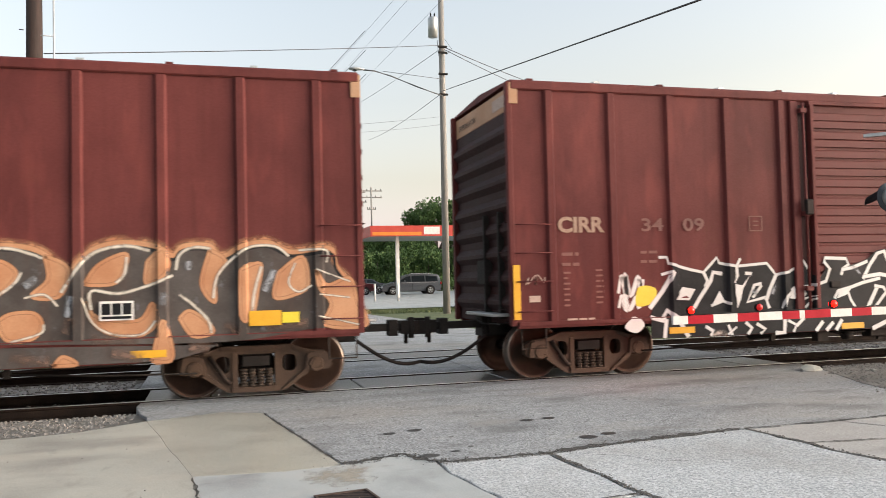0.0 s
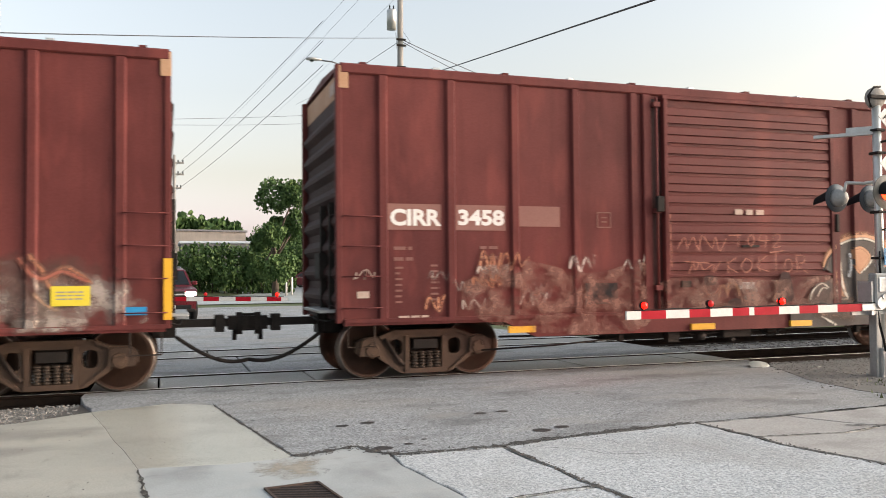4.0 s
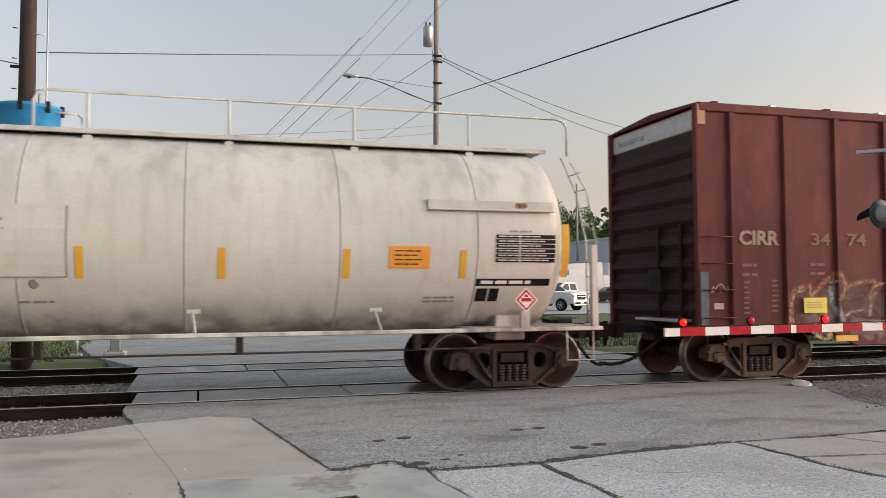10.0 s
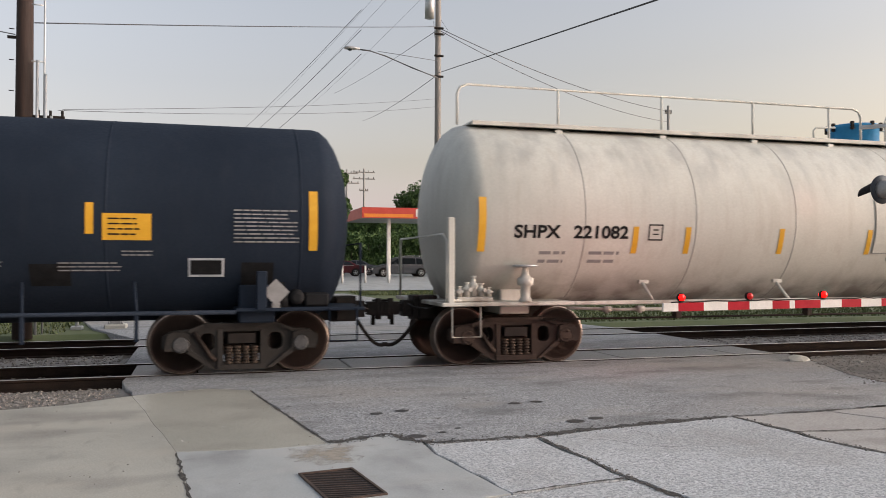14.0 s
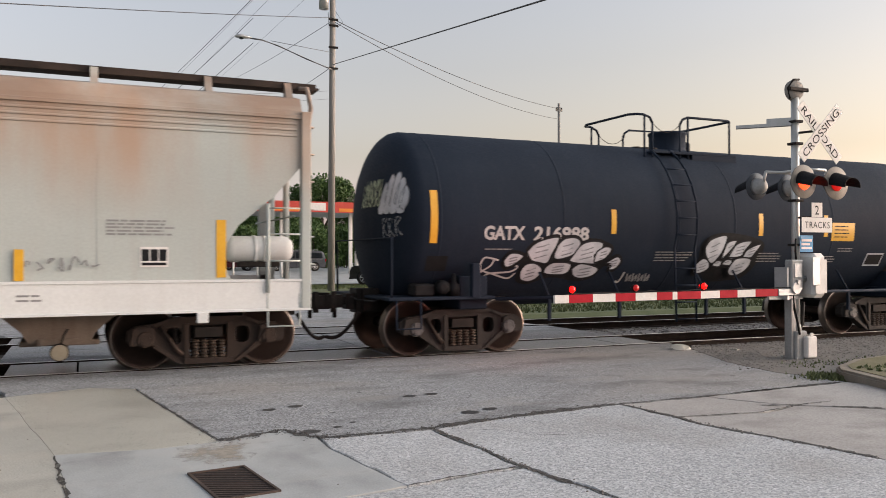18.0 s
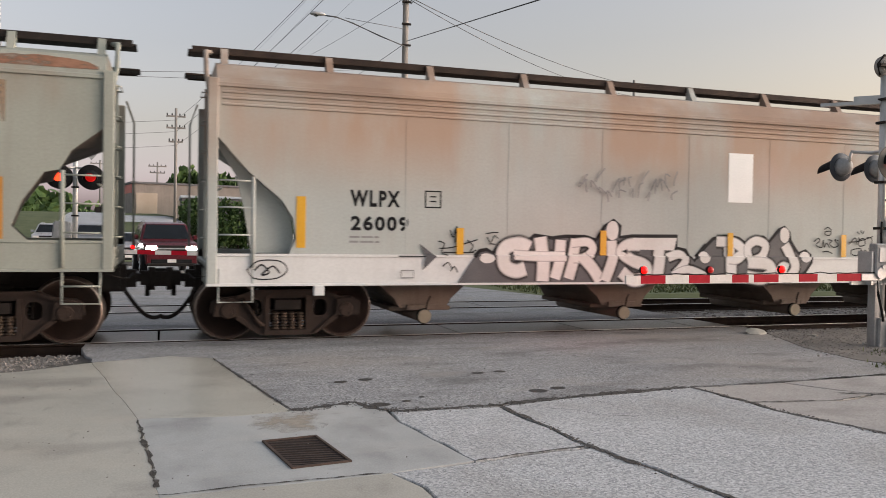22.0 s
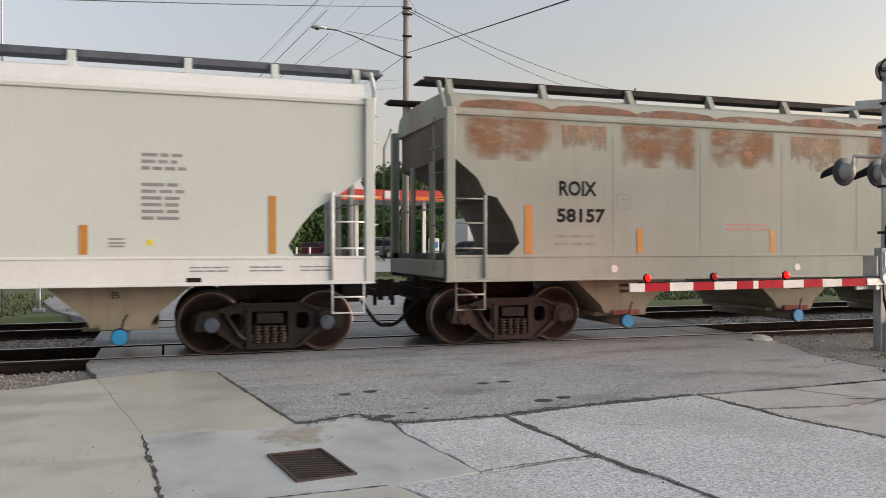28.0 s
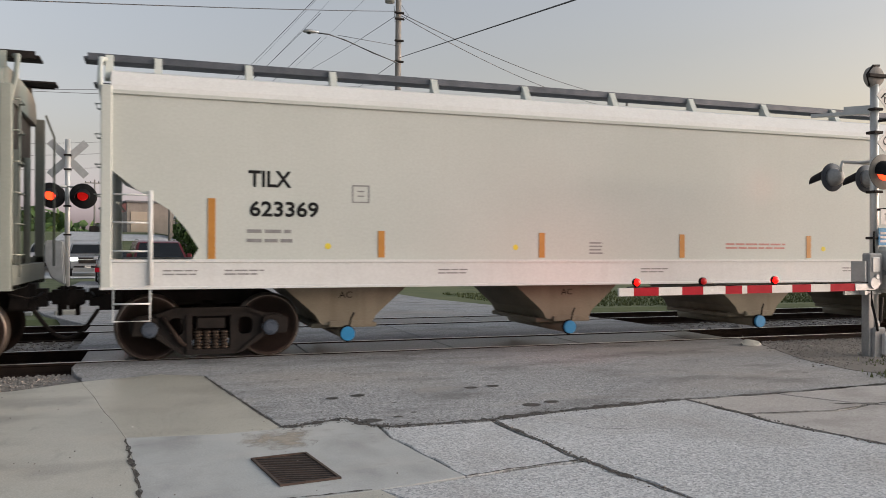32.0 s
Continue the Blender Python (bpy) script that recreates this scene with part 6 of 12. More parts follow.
POST_XS = sorted([s * (7.22 - d) + e for s in (-1, 1) for d in (0.63, 1.70, 2.76, 3.83, 4.90) for e in (-0.085, -0.05, 0.05, 0.085)] + [-1.80, 1.80, -1.79, 1.79])


def boxcar_depth(x, z):
    if z < 0.95:
        return 1.566
    if abs(x) < 1.795:
        return 1.598
    for s in (-1, 1):
        for d in (0.63, 1.70, 2.76, 3.83, 4.90):
            if abs(x - s * (7.22 - d)) < 0.052:
                return 1.566
    return 1.512


def hopper_depth(x, z):
    return 1.632 if z < 1.445 else 1.578


def low_sill_depth(x, z):
    return 1.627 if z < 1.295 else 1.578


def drape(bm, depth, xs, zs, lift):
    for x in xs:
        bmesh.ops.bisect_plane(bm, geom=list(bm.verts) + list(bm.edges) + list(bm.faces), plane_co=(x, 0, 0), plane_no=(1, 0, 0))
    for z in zs:
        bmesh.ops.bisect_plane(bm, geom=list(bm.verts) + list(bm.edges) + list(bm.faces), plane_co=(0, 0, z), plane_no=(0, 0, 1))
    for v in bm.verts:
        v.co.y = -depth(v.co.x, v.co.z) - lift


class Painter:
    """Sprays shapes onto one car; each layer lies a hair above the one before."""

    def __init__(self, car, kind, name="spray_lettering", round_shell=None):
        self.car, self.kind, self.name, self.lift, self.round_shell = car, kind, name, 0.0, round_shell

    def _finish(self, bm, mat):
        self.lift += 0.0004
        if self.kind == "box":
            lo, hi = min(v.co.x for v in bm.verts), max(v.co.x for v in bm.verts)
            drape(bm, boxcar_depth, [x for x in POST_XS if lo < x < hi], [0.945, 0.955], self.lift)
        elif self.kind == "low_sill":
            self.lift -= 0.00015
            drape(bm, low_sill_depth, [], [1.29, 1.30], self.lift)
        elif self.kind == "head":
            for v in bm.verts:
                q = min(0.985, math.hypot(v.co.x, v.co.z - C2) / R2)
                v.co = (-6.36 + 0.57 - 0.57 * math.sqrt(1 - q * q) - 0.02 - self.lift, v.co.x, v.co.z)
        elif self.kind == "hopper":
            drape(bm, hopper_depth, [], [1.44, 1.45], self.lift)
        else:
            r, cz = self.round_shell
            zs = [cz - 1.4 + 0.08 * i for i in range(36)]
            lo, hi = min(v.co.z for v in bm.verts), max(v.co.z for v in bm.verts)
            drape(bm, lambda x, z: math.sqrt(max(0.0, r * r - (z - cz) ** 2)) + 0.005, [], [z for z in zs if lo < z < hi], self.lift)
        bmesh.ops.recalc_face_normals(bm, faces=bm.faces)
        return part(self.name, bm, mat, self.car)

    def blob(self, pts, mat, n=6, smooth=True):
        bm = bmesh.new()
        line = smooth_line(pts, True, n) if smooth else [Vector(p) for p in pts]
        vs = [bm.verts.new((p.x, 0, p.y)) for p in line]
        edges = [bm.edges.new((vs[i], vs[(i + 1) % len(vs)])) for i in range(len(vs))]
        bmesh.ops.triangle_fill(bm, use_beauty=True, edges=edges)
        return self._finish(bm, mat)

    def stroke(self, pts, w, mat, smooth=True, taper=False):
        line = smooth_line(pts, False, 5) if smooth else [Vector(p) for p in pts]
        bm = bmesh.new()
        thin = bm.verts.layers.float.new("thin")
        rows = []
        m = len(line)
        for i, p in enumerate(line):
            d = line[min(i + 1, m - 1)] - line[max(i - 1, 0)]
            d = d.normalized() if d.length > 1e-6 else Vector((1, 0))
            k = w / 2 * (1.0 - (0.7 * i / m if taper else 0.0))
            o = Vector((-d.y, d.x)) * k
            row = [bm.verts.new((p.x + u * o.x, 0, p.y + u * o.y)) for u in (1.3, 0.0, -1.3)]
            row[0][thin] = row[2][thin] = 1.0
            rows.append(row)
        for a, b in zip(rows, rows[1:]):
            bm.faces.new((a[0], a[1], b[1], b[0]))
            bm.faces.new((a[1], a[2], b[2], b[1]))
        return self._finish(bm, mat)

    def word(self, body, x, z, height, width, mat, offset=0.0, shear=0.0):
        me = text_mesh(body, height / 0.73, mat, offset=offset, width=width, shear=shear)
        bm = bmesh.new()
        bm.from_mesh(me)
        bpy.data.meshes.remove(me)
        bmesh.ops.translate(bm, vec=(x, 0, z), verts=bm.verts)
        return self._finish(bm, mat)


def scribble(p, x0, x1, z0, z1, mat, w, seed, loops=5):
    """A fast illegible tag."""
    r = random.Random(seed)
    pts = []
    for i in range(loops * 2):
        pts.append((x0 + (x1 - x0) * i / (loops * 2 - 1) + r.uniform(-0.06, 0.06), (z1 if i % 2 else z0) + r.uniform(-0.25, 0.25) * (z1 - z0)))
    p.stroke(pts, w, mat)


# first boxcar: black and white lettering with spikes
pa = Painter(car_a, "box")
for x0, x1, z0, z1 in ((-5.45, -5.05, 1.35, 1.62), (-5.45, -5.1, 1.12, 1.30)):
    scribble(pa, x0, x1, z0, z1, SPRAY_WHITE, 0.07, 3, 4)
pa.blob([(-5.15, 1.15), (-4.85, 1.2), (-4.8, 1.42), (-5.1, 1.45)], GREEN_Y)
pa.blob([(-5.4, 0.82), (-5.2, 0.98), (-5.05, 0.85), (-5.2, 0.72)], SPRAY_WHITE)
pa.blob([(-4.55, 1.82), (-4.38, 1.77), (-4.15, 1.71), (-3.91, 1.66), (-3.77, 1.79), (-3.65, 1.9), (-3.61, 1.81), (-3.42, 1.77), (-3.28, 1.75), (-2.99, 1.77), (-2.69, 1.79), (-2.6, 1.69), (-2.52, 1.59), (-2.27, 1.64), (-2.07, 1.72), (-2.0, 1.88), (-1.85, 1.66), (-1.71, 1.44), (-1.76, 0.62), (-4.94, 0.62), (-4.92, 0.97), (-4.83, 1.15), (-4.59, 1.51), (-4.48, 1.69)], SPRAY_BLACK, smooth=False)
pa.blob([(-1.76, 1.45), (-1.58, 1.68), (-1.6, 1.88), (-1.14, 1.87), (-1.07, 1.72), (-0.71, 1.83), (-0.5, 1.98), (-0.31, 2.0), (0.05, 1.85), (0.03, 0.62), (-1.81, 0.62)], SPRAY_BLACK, smooth=False)
pa.stroke([(-4.73, 1.92), (-4.58, 1.92), (-4.55, 1.82), (-4.38, 1.77), (-4.15, 1.71), (-3.91, 1.66), (-3.77, 1.79), (-3.65, 1.9), (-3.61, 1.81), (-3.42, 1.77), (-3.28, 1.75), (-2.99, 1.77), (-2.69, 1.79), (-2.6, 1.69), (-2.52, 1.59), (-2.27, 1.64), (-2.07, 1.72), (-2.0, 1.88), (-1.85, 1.66)], 0.044, SPRAY_WHITE, smooth=False)
pa.stroke([(-3.28, 1.75), (-3.2, 1.88)], 0.044, SPRAY_WHITE, smooth=False)
pa.stroke([(-3.91, 1.66), (-3.84, 1.52), (-3.89, 1.42)], 0.053, SPRAY_WHITE, smooth=False)
pa.stroke([(-4.48, 1.69), (-4.55, 1.55), (-4.68, 1.37), (-4.83, 1.2), (-4.92, 1.1)], 0.07, SPRAY_WHITE, smooth=False)
pa.stroke([(-4.69, 1.64), (-4.48, 1.69)], 0.044, SPRAY_WHITE, smooth=False)
pa.stroke([(-3.56, 1.63), (-3.73, 1.66), (-3.78, 1.52), (-3.87, 1.4), (-4.0, 1.24), (-4.11, 1.08)], 0.062, SPRAY_WHITE, smooth=False)
pa.stroke([(-3.79, 1.11), (-3.56, 1.18), (-3.43, 1.13)], 0.044, SPRAY_WHITE, smooth=False)
pa.stroke([(-3.28, 1.75), (-3.27, 1.59), (-3.35, 1.47)], 0.053, SPRAY_WHITE, smooth=False)
pa.stroke([(-3.12, 1.63), (-2.99, 1.62)], 0.053, SPRAY_WHITE, smooth=False)
pa.stroke([(-2.81, 1.45), (-2.95, 1.43), (-3.1, 1.15), (-2.74, 1.22), (-2.67, 1.03)], 0.053, SPRAY_WHITE, smooth=False)
pa.stroke([(-2.99, 1.22), (-2.81, 1.42)], 0.044, SPRAY_WHITE, smooth=False)
pa.stroke([(-2.52, 1.59), (-2.65, 1.35), (-2.73, 1.16)], 0.062, SPRAY_WHITE, smooth=False)
pa.stroke([(-2.41, 1.02), (-2.34, 1.22), (-2.17, 1.36), (-1.88, 1.38), (-1.59, 1.46), (-1.5, 1.67), (-1.61, 1.79), (-1.59, 1.86), (-1.16, 1.84), (-1.11, 1.74), (-1.23, 1.67), (-1.27, 1.56)], 0.053, SPRAY_WHITE, smooth=False)
pa.stroke([(-1.96, 1.02), (-1.72, 1.23), (-2.01, 1.16)], 0.044, SPRAY_WHITE, smooth=False)
pa.stroke([(-1.26, 1.65), (-1.05, 1.68), (-0.71, 1.79)], 0.053, SPRAY_WHITE, smooth=False)
pa.stroke([(-0.82, 1.48), (-0.67, 1.72), (-0.5, 1.92), (-0.35, 1.96), (-0.29, 1.81), (-0.15, 1.66)], 0.062, SPRAY_WHITE, smooth=False)
pa.stroke([(-0.82, 1.52), (-0.46, 1.56), (-0.1, 1.49)], 0.062, SPRAY_WHITE, smooth=False)
pa.stroke([(-1.43, 1.16), (-1.35, 1.29), (-1.07, 1.35), (-0.83, 1.42), (-0.46, 1.49)], 0.053, SPRAY_WHITE, smooth=False)
pa.stroke([(-1.16, 1.31), (-1.1, 1.14), (-0.99, 0.98)], 0.044, SPRAY_WHITE, smooth=False)
pa.stroke([(-0.75, 0.98), (-0.53, 1.34)], 0.07, SPRAY_WHITE, smooth=False)
pa.stroke([(-0.59, 1.36), (-0.4, 1.33), (-0.22, 1.06)], 0.053, SPRAY_WHITE, smooth=False)
pa.stroke([(-0.61, 0.97), (-0.33, 1.26)], 0.053, SPRAY_WHITE, smooth=False)
pa.stroke([(-4.92, 0.96), (-4.72, 0.9), (-4.61, 1.06), (-4.45, 0.94), (-4.3, 0.68), (-4.26, 0.62)], 0.07, SPRAY_WHITE, smooth=False)
pa.stroke([(-4.66, 0.92), (-4.7, 0.62)], 0.062, SPRAY_WHITE, smooth=False)
pa.stroke([(-3.95, 0.78), (-3.81, 0.7), (-3.85, 0.62)], 0.053, SPRAY_WHITE, smooth=False)
pa.stroke([(-3.52, 0.79), (-3.45, 0.62)], 0.044, SPRAY_WHITE, smooth=False)
pa.stroke([(-3.53, 0.63), (-3.36, 0.75)], 0.035, SPRAY_WHITE, smooth=False)
pa.stroke([(-3.19, 0.82), (-3.07, 0.72), (-3.15, 0.62)], 0.053, SPRAY_WHITE, smooth=False)
pa.stroke([(-2.98, 0.79), (-2.81, 0.69), (-2.91, 0.62)], 0.053, SPRAY_WHITE, smooth=False)
pa.stroke([(-2.42, 0.84), (-2.44, 0.62), (-2.62, 0.62)], 0.07, SPRAY_WHITE, smooth=False)
pa.stroke([(-2.36, 0.82), (-2.2, 0.74), (-2.26, 0.62)], 0.044, SPRAY_WHITE, smooth=False)
pa.stroke([(-2.2, 0.72), (-2.04, 0.85)], 0.053, SPRAY_WHITE, smooth=False)
pa.stroke([(-1.66, 0.78), (-1.81, 0.62)], 0.062, SPRAY_WHITE, smooth=False)
pa.stroke([(-1.45, 0.76), (-1.6, 0.62)], 0.062, SPRAY_WHITE, smooth=False)
pa.stroke([(-1.27, 0.8), (-1.4, 0.62)], 0.062, SPRAY_WHITE, smooth=False)
pa.stroke([(-0.64, 0.62), (-0.26, 0.76)], 0.07, SPRAY_WHITE, smooth=False)
pa.blob([(-4.32, 1.43), (-4.08, 1.39), (-4.2, 1.21), (-4.47, 1.23)], SPRAY_WHITE, smooth=False)
pa.blob([(-4.36, 1.25), (-4.25, 1.29), (-4.2, 1.25)], RED, smooth=False)
pa.blob([(-3.63, 1.35), (-3.54, 1.18), (-3.79, 1.11)], SPRAY_WHITE, smooth=False)
pa.blob([(-3.36, 1.46), (-3.19, 1.43), (-3.04, 1.59), (-3.18, 1.37), (-3.22, 1.22), (-3.3, 1.05), (-3.36, 1.28)], SPRAY_WHITE, smooth=False)
pa.blob([(-2.32, 1.19), (-2.2, 1.34), (-2.0, 1.37), (-1.92, 1.26), (-2.01, 1.16)], SPRAY_WHITE, smooth=False)
pa.blob([(-1.39, 1.16), (-1.33, 1.29), (-1.07, 1.34), (-1.19, 1.22)], SPRAY_WHITE, smooth=False)
pa.stroke([(-3.81, 0.64), (-3.66, 0.67), (-3.56, 0.63)], 0.088, WORN_WHITE, smooth=True)
pa.stroke([(-3.01, 1.33), (-2.9, 1.28)], 0.106, WORN_SLATE, smooth=False)
pa.stroke([(-2.62, 1.27), (-2.54, 1.42)], 0.07, WORN_SLATE, smooth=False)
pa.stroke([(-1.05, 1.72), (-0.88, 1.57)], 0.07, WORN_SLATE, smooth=False)

# second boxcar: rounded dark letters edged in white and orange
pb = Painter(car_b, "box")
pb.blob([(1.51, 1.7), (1.63, 1.93), (1.87, 2.11), (2.2, 2.24), (2.59, 2.25), (2.91, 2.18), (3.19, 1.98), (3.32, 1.91), (3.57, 2.18), (3.95, 2.29), (4.38, 2.22), (4.6, 2.09), (4.74, 2.22), (5.1, 2.22), (5.23, 2.07), (5.55, 2.22), (5.88, 2.26), (6.21, 2.13), (6.75, 2.17), (6.84, 1.92), (7.04, 1.65), (7.27, 1.15), (7.27, 0.99), (6.53, 0.99), (5.58, 0.87), (4.58, 0.86), (3.39, 0.9), (2.58, 0.93), (1.92, 0.96), (1.55, 0.99), (1.22, 1.02), (1.16, 1.16), (1.33, 1.37), (1.59, 1.42), (1.7, 1.53)], SPRAY_DARK)
pb.blob([(0.78, 0.92), (1.81, 0.91), (3.39, 0.87), (5.19, 0.82), (4.94, 0.72), (4.58, 0.63), (2.98, 0.63), (1.81, 0.61), (0.78, 0.6)], SPRAY_DARK, smooth=False)
pb.stroke([(1.51, 1.7), (1.63, 1.93), (1.87, 2.11), (2.2, 2.24), (2.59, 2.25), (2.91, 2.18), (3.19, 1.98), (3.32, 1.91), (3.57, 2.18), (3.95, 2.29), (4.38, 2.22), (4.6, 2.09), (4.74, 2.22), (5.1, 2.22), (5.23, 2.07), (5.55, 2.22), (5.88, 2.26), (6.21, 2.13), (6.75, 2.17), (6.84, 1.92), (7.04, 1.65), (7.27, 1.15)], 0.13, WORN_ORANGE)
pb.stroke([(1.51, 1.66), (1.63, 1.9), (1.87, 2.07), (2.2, 2.2), (2.59, 2.22), (2.91, 2.15), (3.19, 1.94), (3.32, 1.88), (3.57, 2.15), (3.95, 2.25), (4.38, 2.19), (4.6, 2.06), (4.74, 2.19), (5.09, 2.19), (5.23, 2.03), (5.55, 2.19), (5.88, 2.23), (6.21, 2.09), (6.75, 2.14), (6.84, 1.89), (7.04, 1.61), (7.27, 1.11)], 0.075, SPRAY_ORANGE)
pb.stroke([(1.51, 1.61), (1.63, 1.84), (1.87, 2.02), (2.2, 2.15), (2.59, 2.16), (2.91, 2.09), (3.19, 1.89), (3.32, 1.82), (3.57, 2.09), (3.95, 2.19), (4.38, 2.13), (4.6, 2.0), (4.73, 2.13), (5.09, 2.13), (5.23, 1.97), (5.55, 2.12), (5.88, 2.17), (6.21, 2.03), (6.75, 2.07), (6.84, 1.83), (7.03, 1.55), (7.27, 1.05)], 0.035, SPRAY_BLACK)
pb.blob([(2.24, 2.0), (2.47, 2.02), (2.65, 1.88), (2.59, 1.72), (2.39, 1.56), (2.27, 1.68)], SPRAY_ORANGE)
pb.stroke([(2.24, 2.0), (2.47, 2.02), (2.65, 1.88), (2.59, 1.72), (2.39, 1.56), (2.27, 1.68), (2.24, 2.0)], 0.05, SPRAY_ORANGE)
pb.blob([(1.81, 1.61), (1.93, 1.77), (1.98, 1.53), (2.06, 1.17), (1.93, 1.21), (1.79, 1.39)], SPRAY_ORANGE)
pb.stroke([(1.81, 1.61), (1.93, 1.77), (1.98, 1.53), (2.06, 1.17), (1.93, 1.21), (1.79, 1.39), (1.81, 1.61)], 0.05, SPRAY_ORANGE)
pb.blob([(2.43, 1.24), (2.59, 1.33), (2.86, 1.33), (2.96, 1.18), (2.86, 1.0), (2.58, 0.97), (2.47, 1.08)], SPRAY_ORANGE)
pb.stroke([(2.43, 1.24), (2.59, 1.33), (2.86, 1.33), (2.96, 1.18), (2.86, 1.0), (2.58, 0.97), (2.47, 1.08), (2.43, 1.24)], 0.05, SPRAY_ORANGE)
pb.blob([(2.99, 2.08), (3.24, 1.96), (3.28, 1.79), (3.15, 1.53), (2.83, 1.55), (3.03, 1.77)], SPRAY_ORANGE)
pb.stroke([(2.99, 2.08), (3.24, 1.96), (3.28, 1.79), (3.15, 1.53), (2.83, 1.55), (3.03, 1.77), (2.99, 2.08)], 0.05, SPRAY_ORANGE)
pb.blob([(3.48, 1.7), (3.65, 1.95), (3.99, 2.1), (3.99, 1.91), (3.86, 1.7), (3.56, 1.68)], SPRAY_ORANGE)
pb.stroke([(3.48, 1.7), (3.65, 1.95), (3.99, 2.1), (3.99, 1.91), (3.86, 1.7), (3.56, 1.68), (3.48, 1.7)], 0.05, SPRAY_ORANGE)
pb.blob([(3.48, 1.46), (3.64, 1.25), (4.15, 1.19), (4.33, 1.42), (4.38, 1.14), (4.15, 0.98), (3.77, 1.03), (3.56, 1.21)], SPRAY_ORANGE)
pb.stroke([(3.48, 1.46), (3.64, 1.25), (4.15, 1.19), (4.33, 1.42), (4.38, 1.14), (4.15, 0.98), (3.77, 1.03), (3.56, 1.21), (3.48, 1.46)], 0.05, SPRAY_ORANGE)
pb.blob([(4.27, 1.99), (4.47, 2.16), (4.55, 1.94), (4.46, 1.77), (4.25, 1.69)], SPRAY_ORANGE)
pb.stroke([(4.27, 1.99), (4.47, 2.16), (4.55, 1.94), (4.46, 1.77), (4.25, 1.69), (4.27, 1.99)], 0.05, SPRAY_ORANGE)
pb.blob([(5.09, 2.13), (5.3, 1.98), (5.16, 1.72), (5.15, 1.4), (4.97, 1.66)], SPRAY_ORANGE)
pb.stroke([(5.09, 2.13), (5.3, 1.98), (5.16, 1.72), (5.15, 1.4), (4.97, 1.66), (5.09, 2.13)], 0.05, SPRAY_ORANGE)
pb.blob([(4.68, 1.2), (4.81, 1.3), (5.03, 1.16), (5.12, 0.99), (4.85, 0.95)], SPRAY_ORANGE)
pb.stroke([(4.68, 1.2), (4.81, 1.3), (5.03, 1.16), (5.12, 0.99), (4.85, 0.95), (4.68, 1.2)], 0.05, SPRAY_ORANGE)
pb.blob([(5.5, 1.85), (5.78, 1.93), (5.73, 1.54), (5.64, 1.15), (5.49, 1.22)], SPRAY_ORANGE)
pb.stroke([(5.5, 1.85), (5.78, 1.93), (5.73, 1.54), (5.64, 1.15), (5.49, 1.22), (5.5, 1.85)], 0.05, SPRAY_ORANGE)
pb.blob([(6.02, 1.8), (6.36, 2.02), (6.44, 1.62), (6.25, 1.48), (5.96, 1.45)], SPRAY_ORANGE)
pb.stroke([(6.02, 1.8), (6.36, 2.02), (6.44, 1.62), (6.25, 1.48), (5.96, 1.45), (6.02, 1.8)], 0.05, SPRAY_ORANGE)
pb.blob([(6.55, 1.84), (6.71, 1.61), (7.04, 1.7), (7.15, 1.33), (7.27, 1.01), (6.68, 1.03), (6.76, 1.34), (6.59, 1.57)], SPRAY_ORANGE)
pb.stroke([(6.55, 1.84), (6.71, 1.61), (7.04, 1.7), (7.15, 1.33), (7.27, 1.01), (6.68, 1.03), (6.76, 1.34), (6.59, 1.57), (6.55, 1.84)], 0.05, SPRAY_ORANGE)
pb.blob([(4.32, 0.64), (4.46, 1.18), (4.58, 0.84), (4.56, 0.63)], SPRAY_ORANGE)
pb.stroke([(4.32, 0.64), (4.46, 1.18), (4.58, 0.84), (4.56, 0.63), (4.32, 0.64)], 0.05, SPRAY_ORANGE)
pb.blob([(3.1, 0.63), (3.22, 0.75), (3.39, 0.64)], SPRAY_ORANGE)
pb.stroke([(3.1, 0.63), (3.22, 0.75), (3.39, 0.64), (3.1, 0.63)], 0.05, SPRAY_ORANGE)
pb.stroke([(1.83, 2.03), (2.2, 2.16), (2.59, 2.18), (2.97, 2.05)], 0.05, SPRAY_CREAM)
pb.stroke([(1.95, 1.79), (1.96, 1.53), (2.03, 1.25), (2.12, 1.11)], 0.07, SPRAY_CREAM)
pb.stroke([(2.72, 1.88), (2.63, 1.72), (2.39, 1.54)], 0.045, SPRAY_CREAM)
pb.stroke([(2.75, 1.53), (2.99, 1.57), (3.15, 1.41)], 0.04, SPRAY_CREAM)
pb.stroke([(1.77, 1.26), (1.92, 1.11), (2.12, 1.09)], 0.045, SPRAY_CREAM)
pb.stroke([(2.98, 1.18), (2.94, 1.06), (2.58, 0.96)], 0.035, SPRAY_CREAM)
pb.stroke([(3.19, 1.59), (3.4, 1.91), (3.61, 2.12), (3.99, 2.2), (4.3, 2.13)], 0.055, SPRAY_CREAM)
pb.stroke([(3.56, 1.35), (3.56, 1.6), (3.9, 1.56), (4.29, 1.66), (4.6, 1.79)], 0.05, SPRAY_CREAM)
pb.stroke([(4.01, 2.05), (3.98, 1.82), (3.87, 1.7)], 0.045, SPRAY_CREAM)
pb.stroke([(3.45, 1.52), (3.56, 1.2), (3.81, 1.02), (4.19, 1.0), (4.37, 1.18)], 0.035, SPRAY_CREAM)
pb.stroke([(4.64, 1.86), (4.69, 2.07), (4.87, 2.17), (5.1, 2.15)], 0.05, SPRAY_CREAM)
pb.stroke([(4.68, 1.52), (4.86, 1.38), (5.06, 1.16), (5.1, 0.98)], 0.05, SPRAY_CREAM)
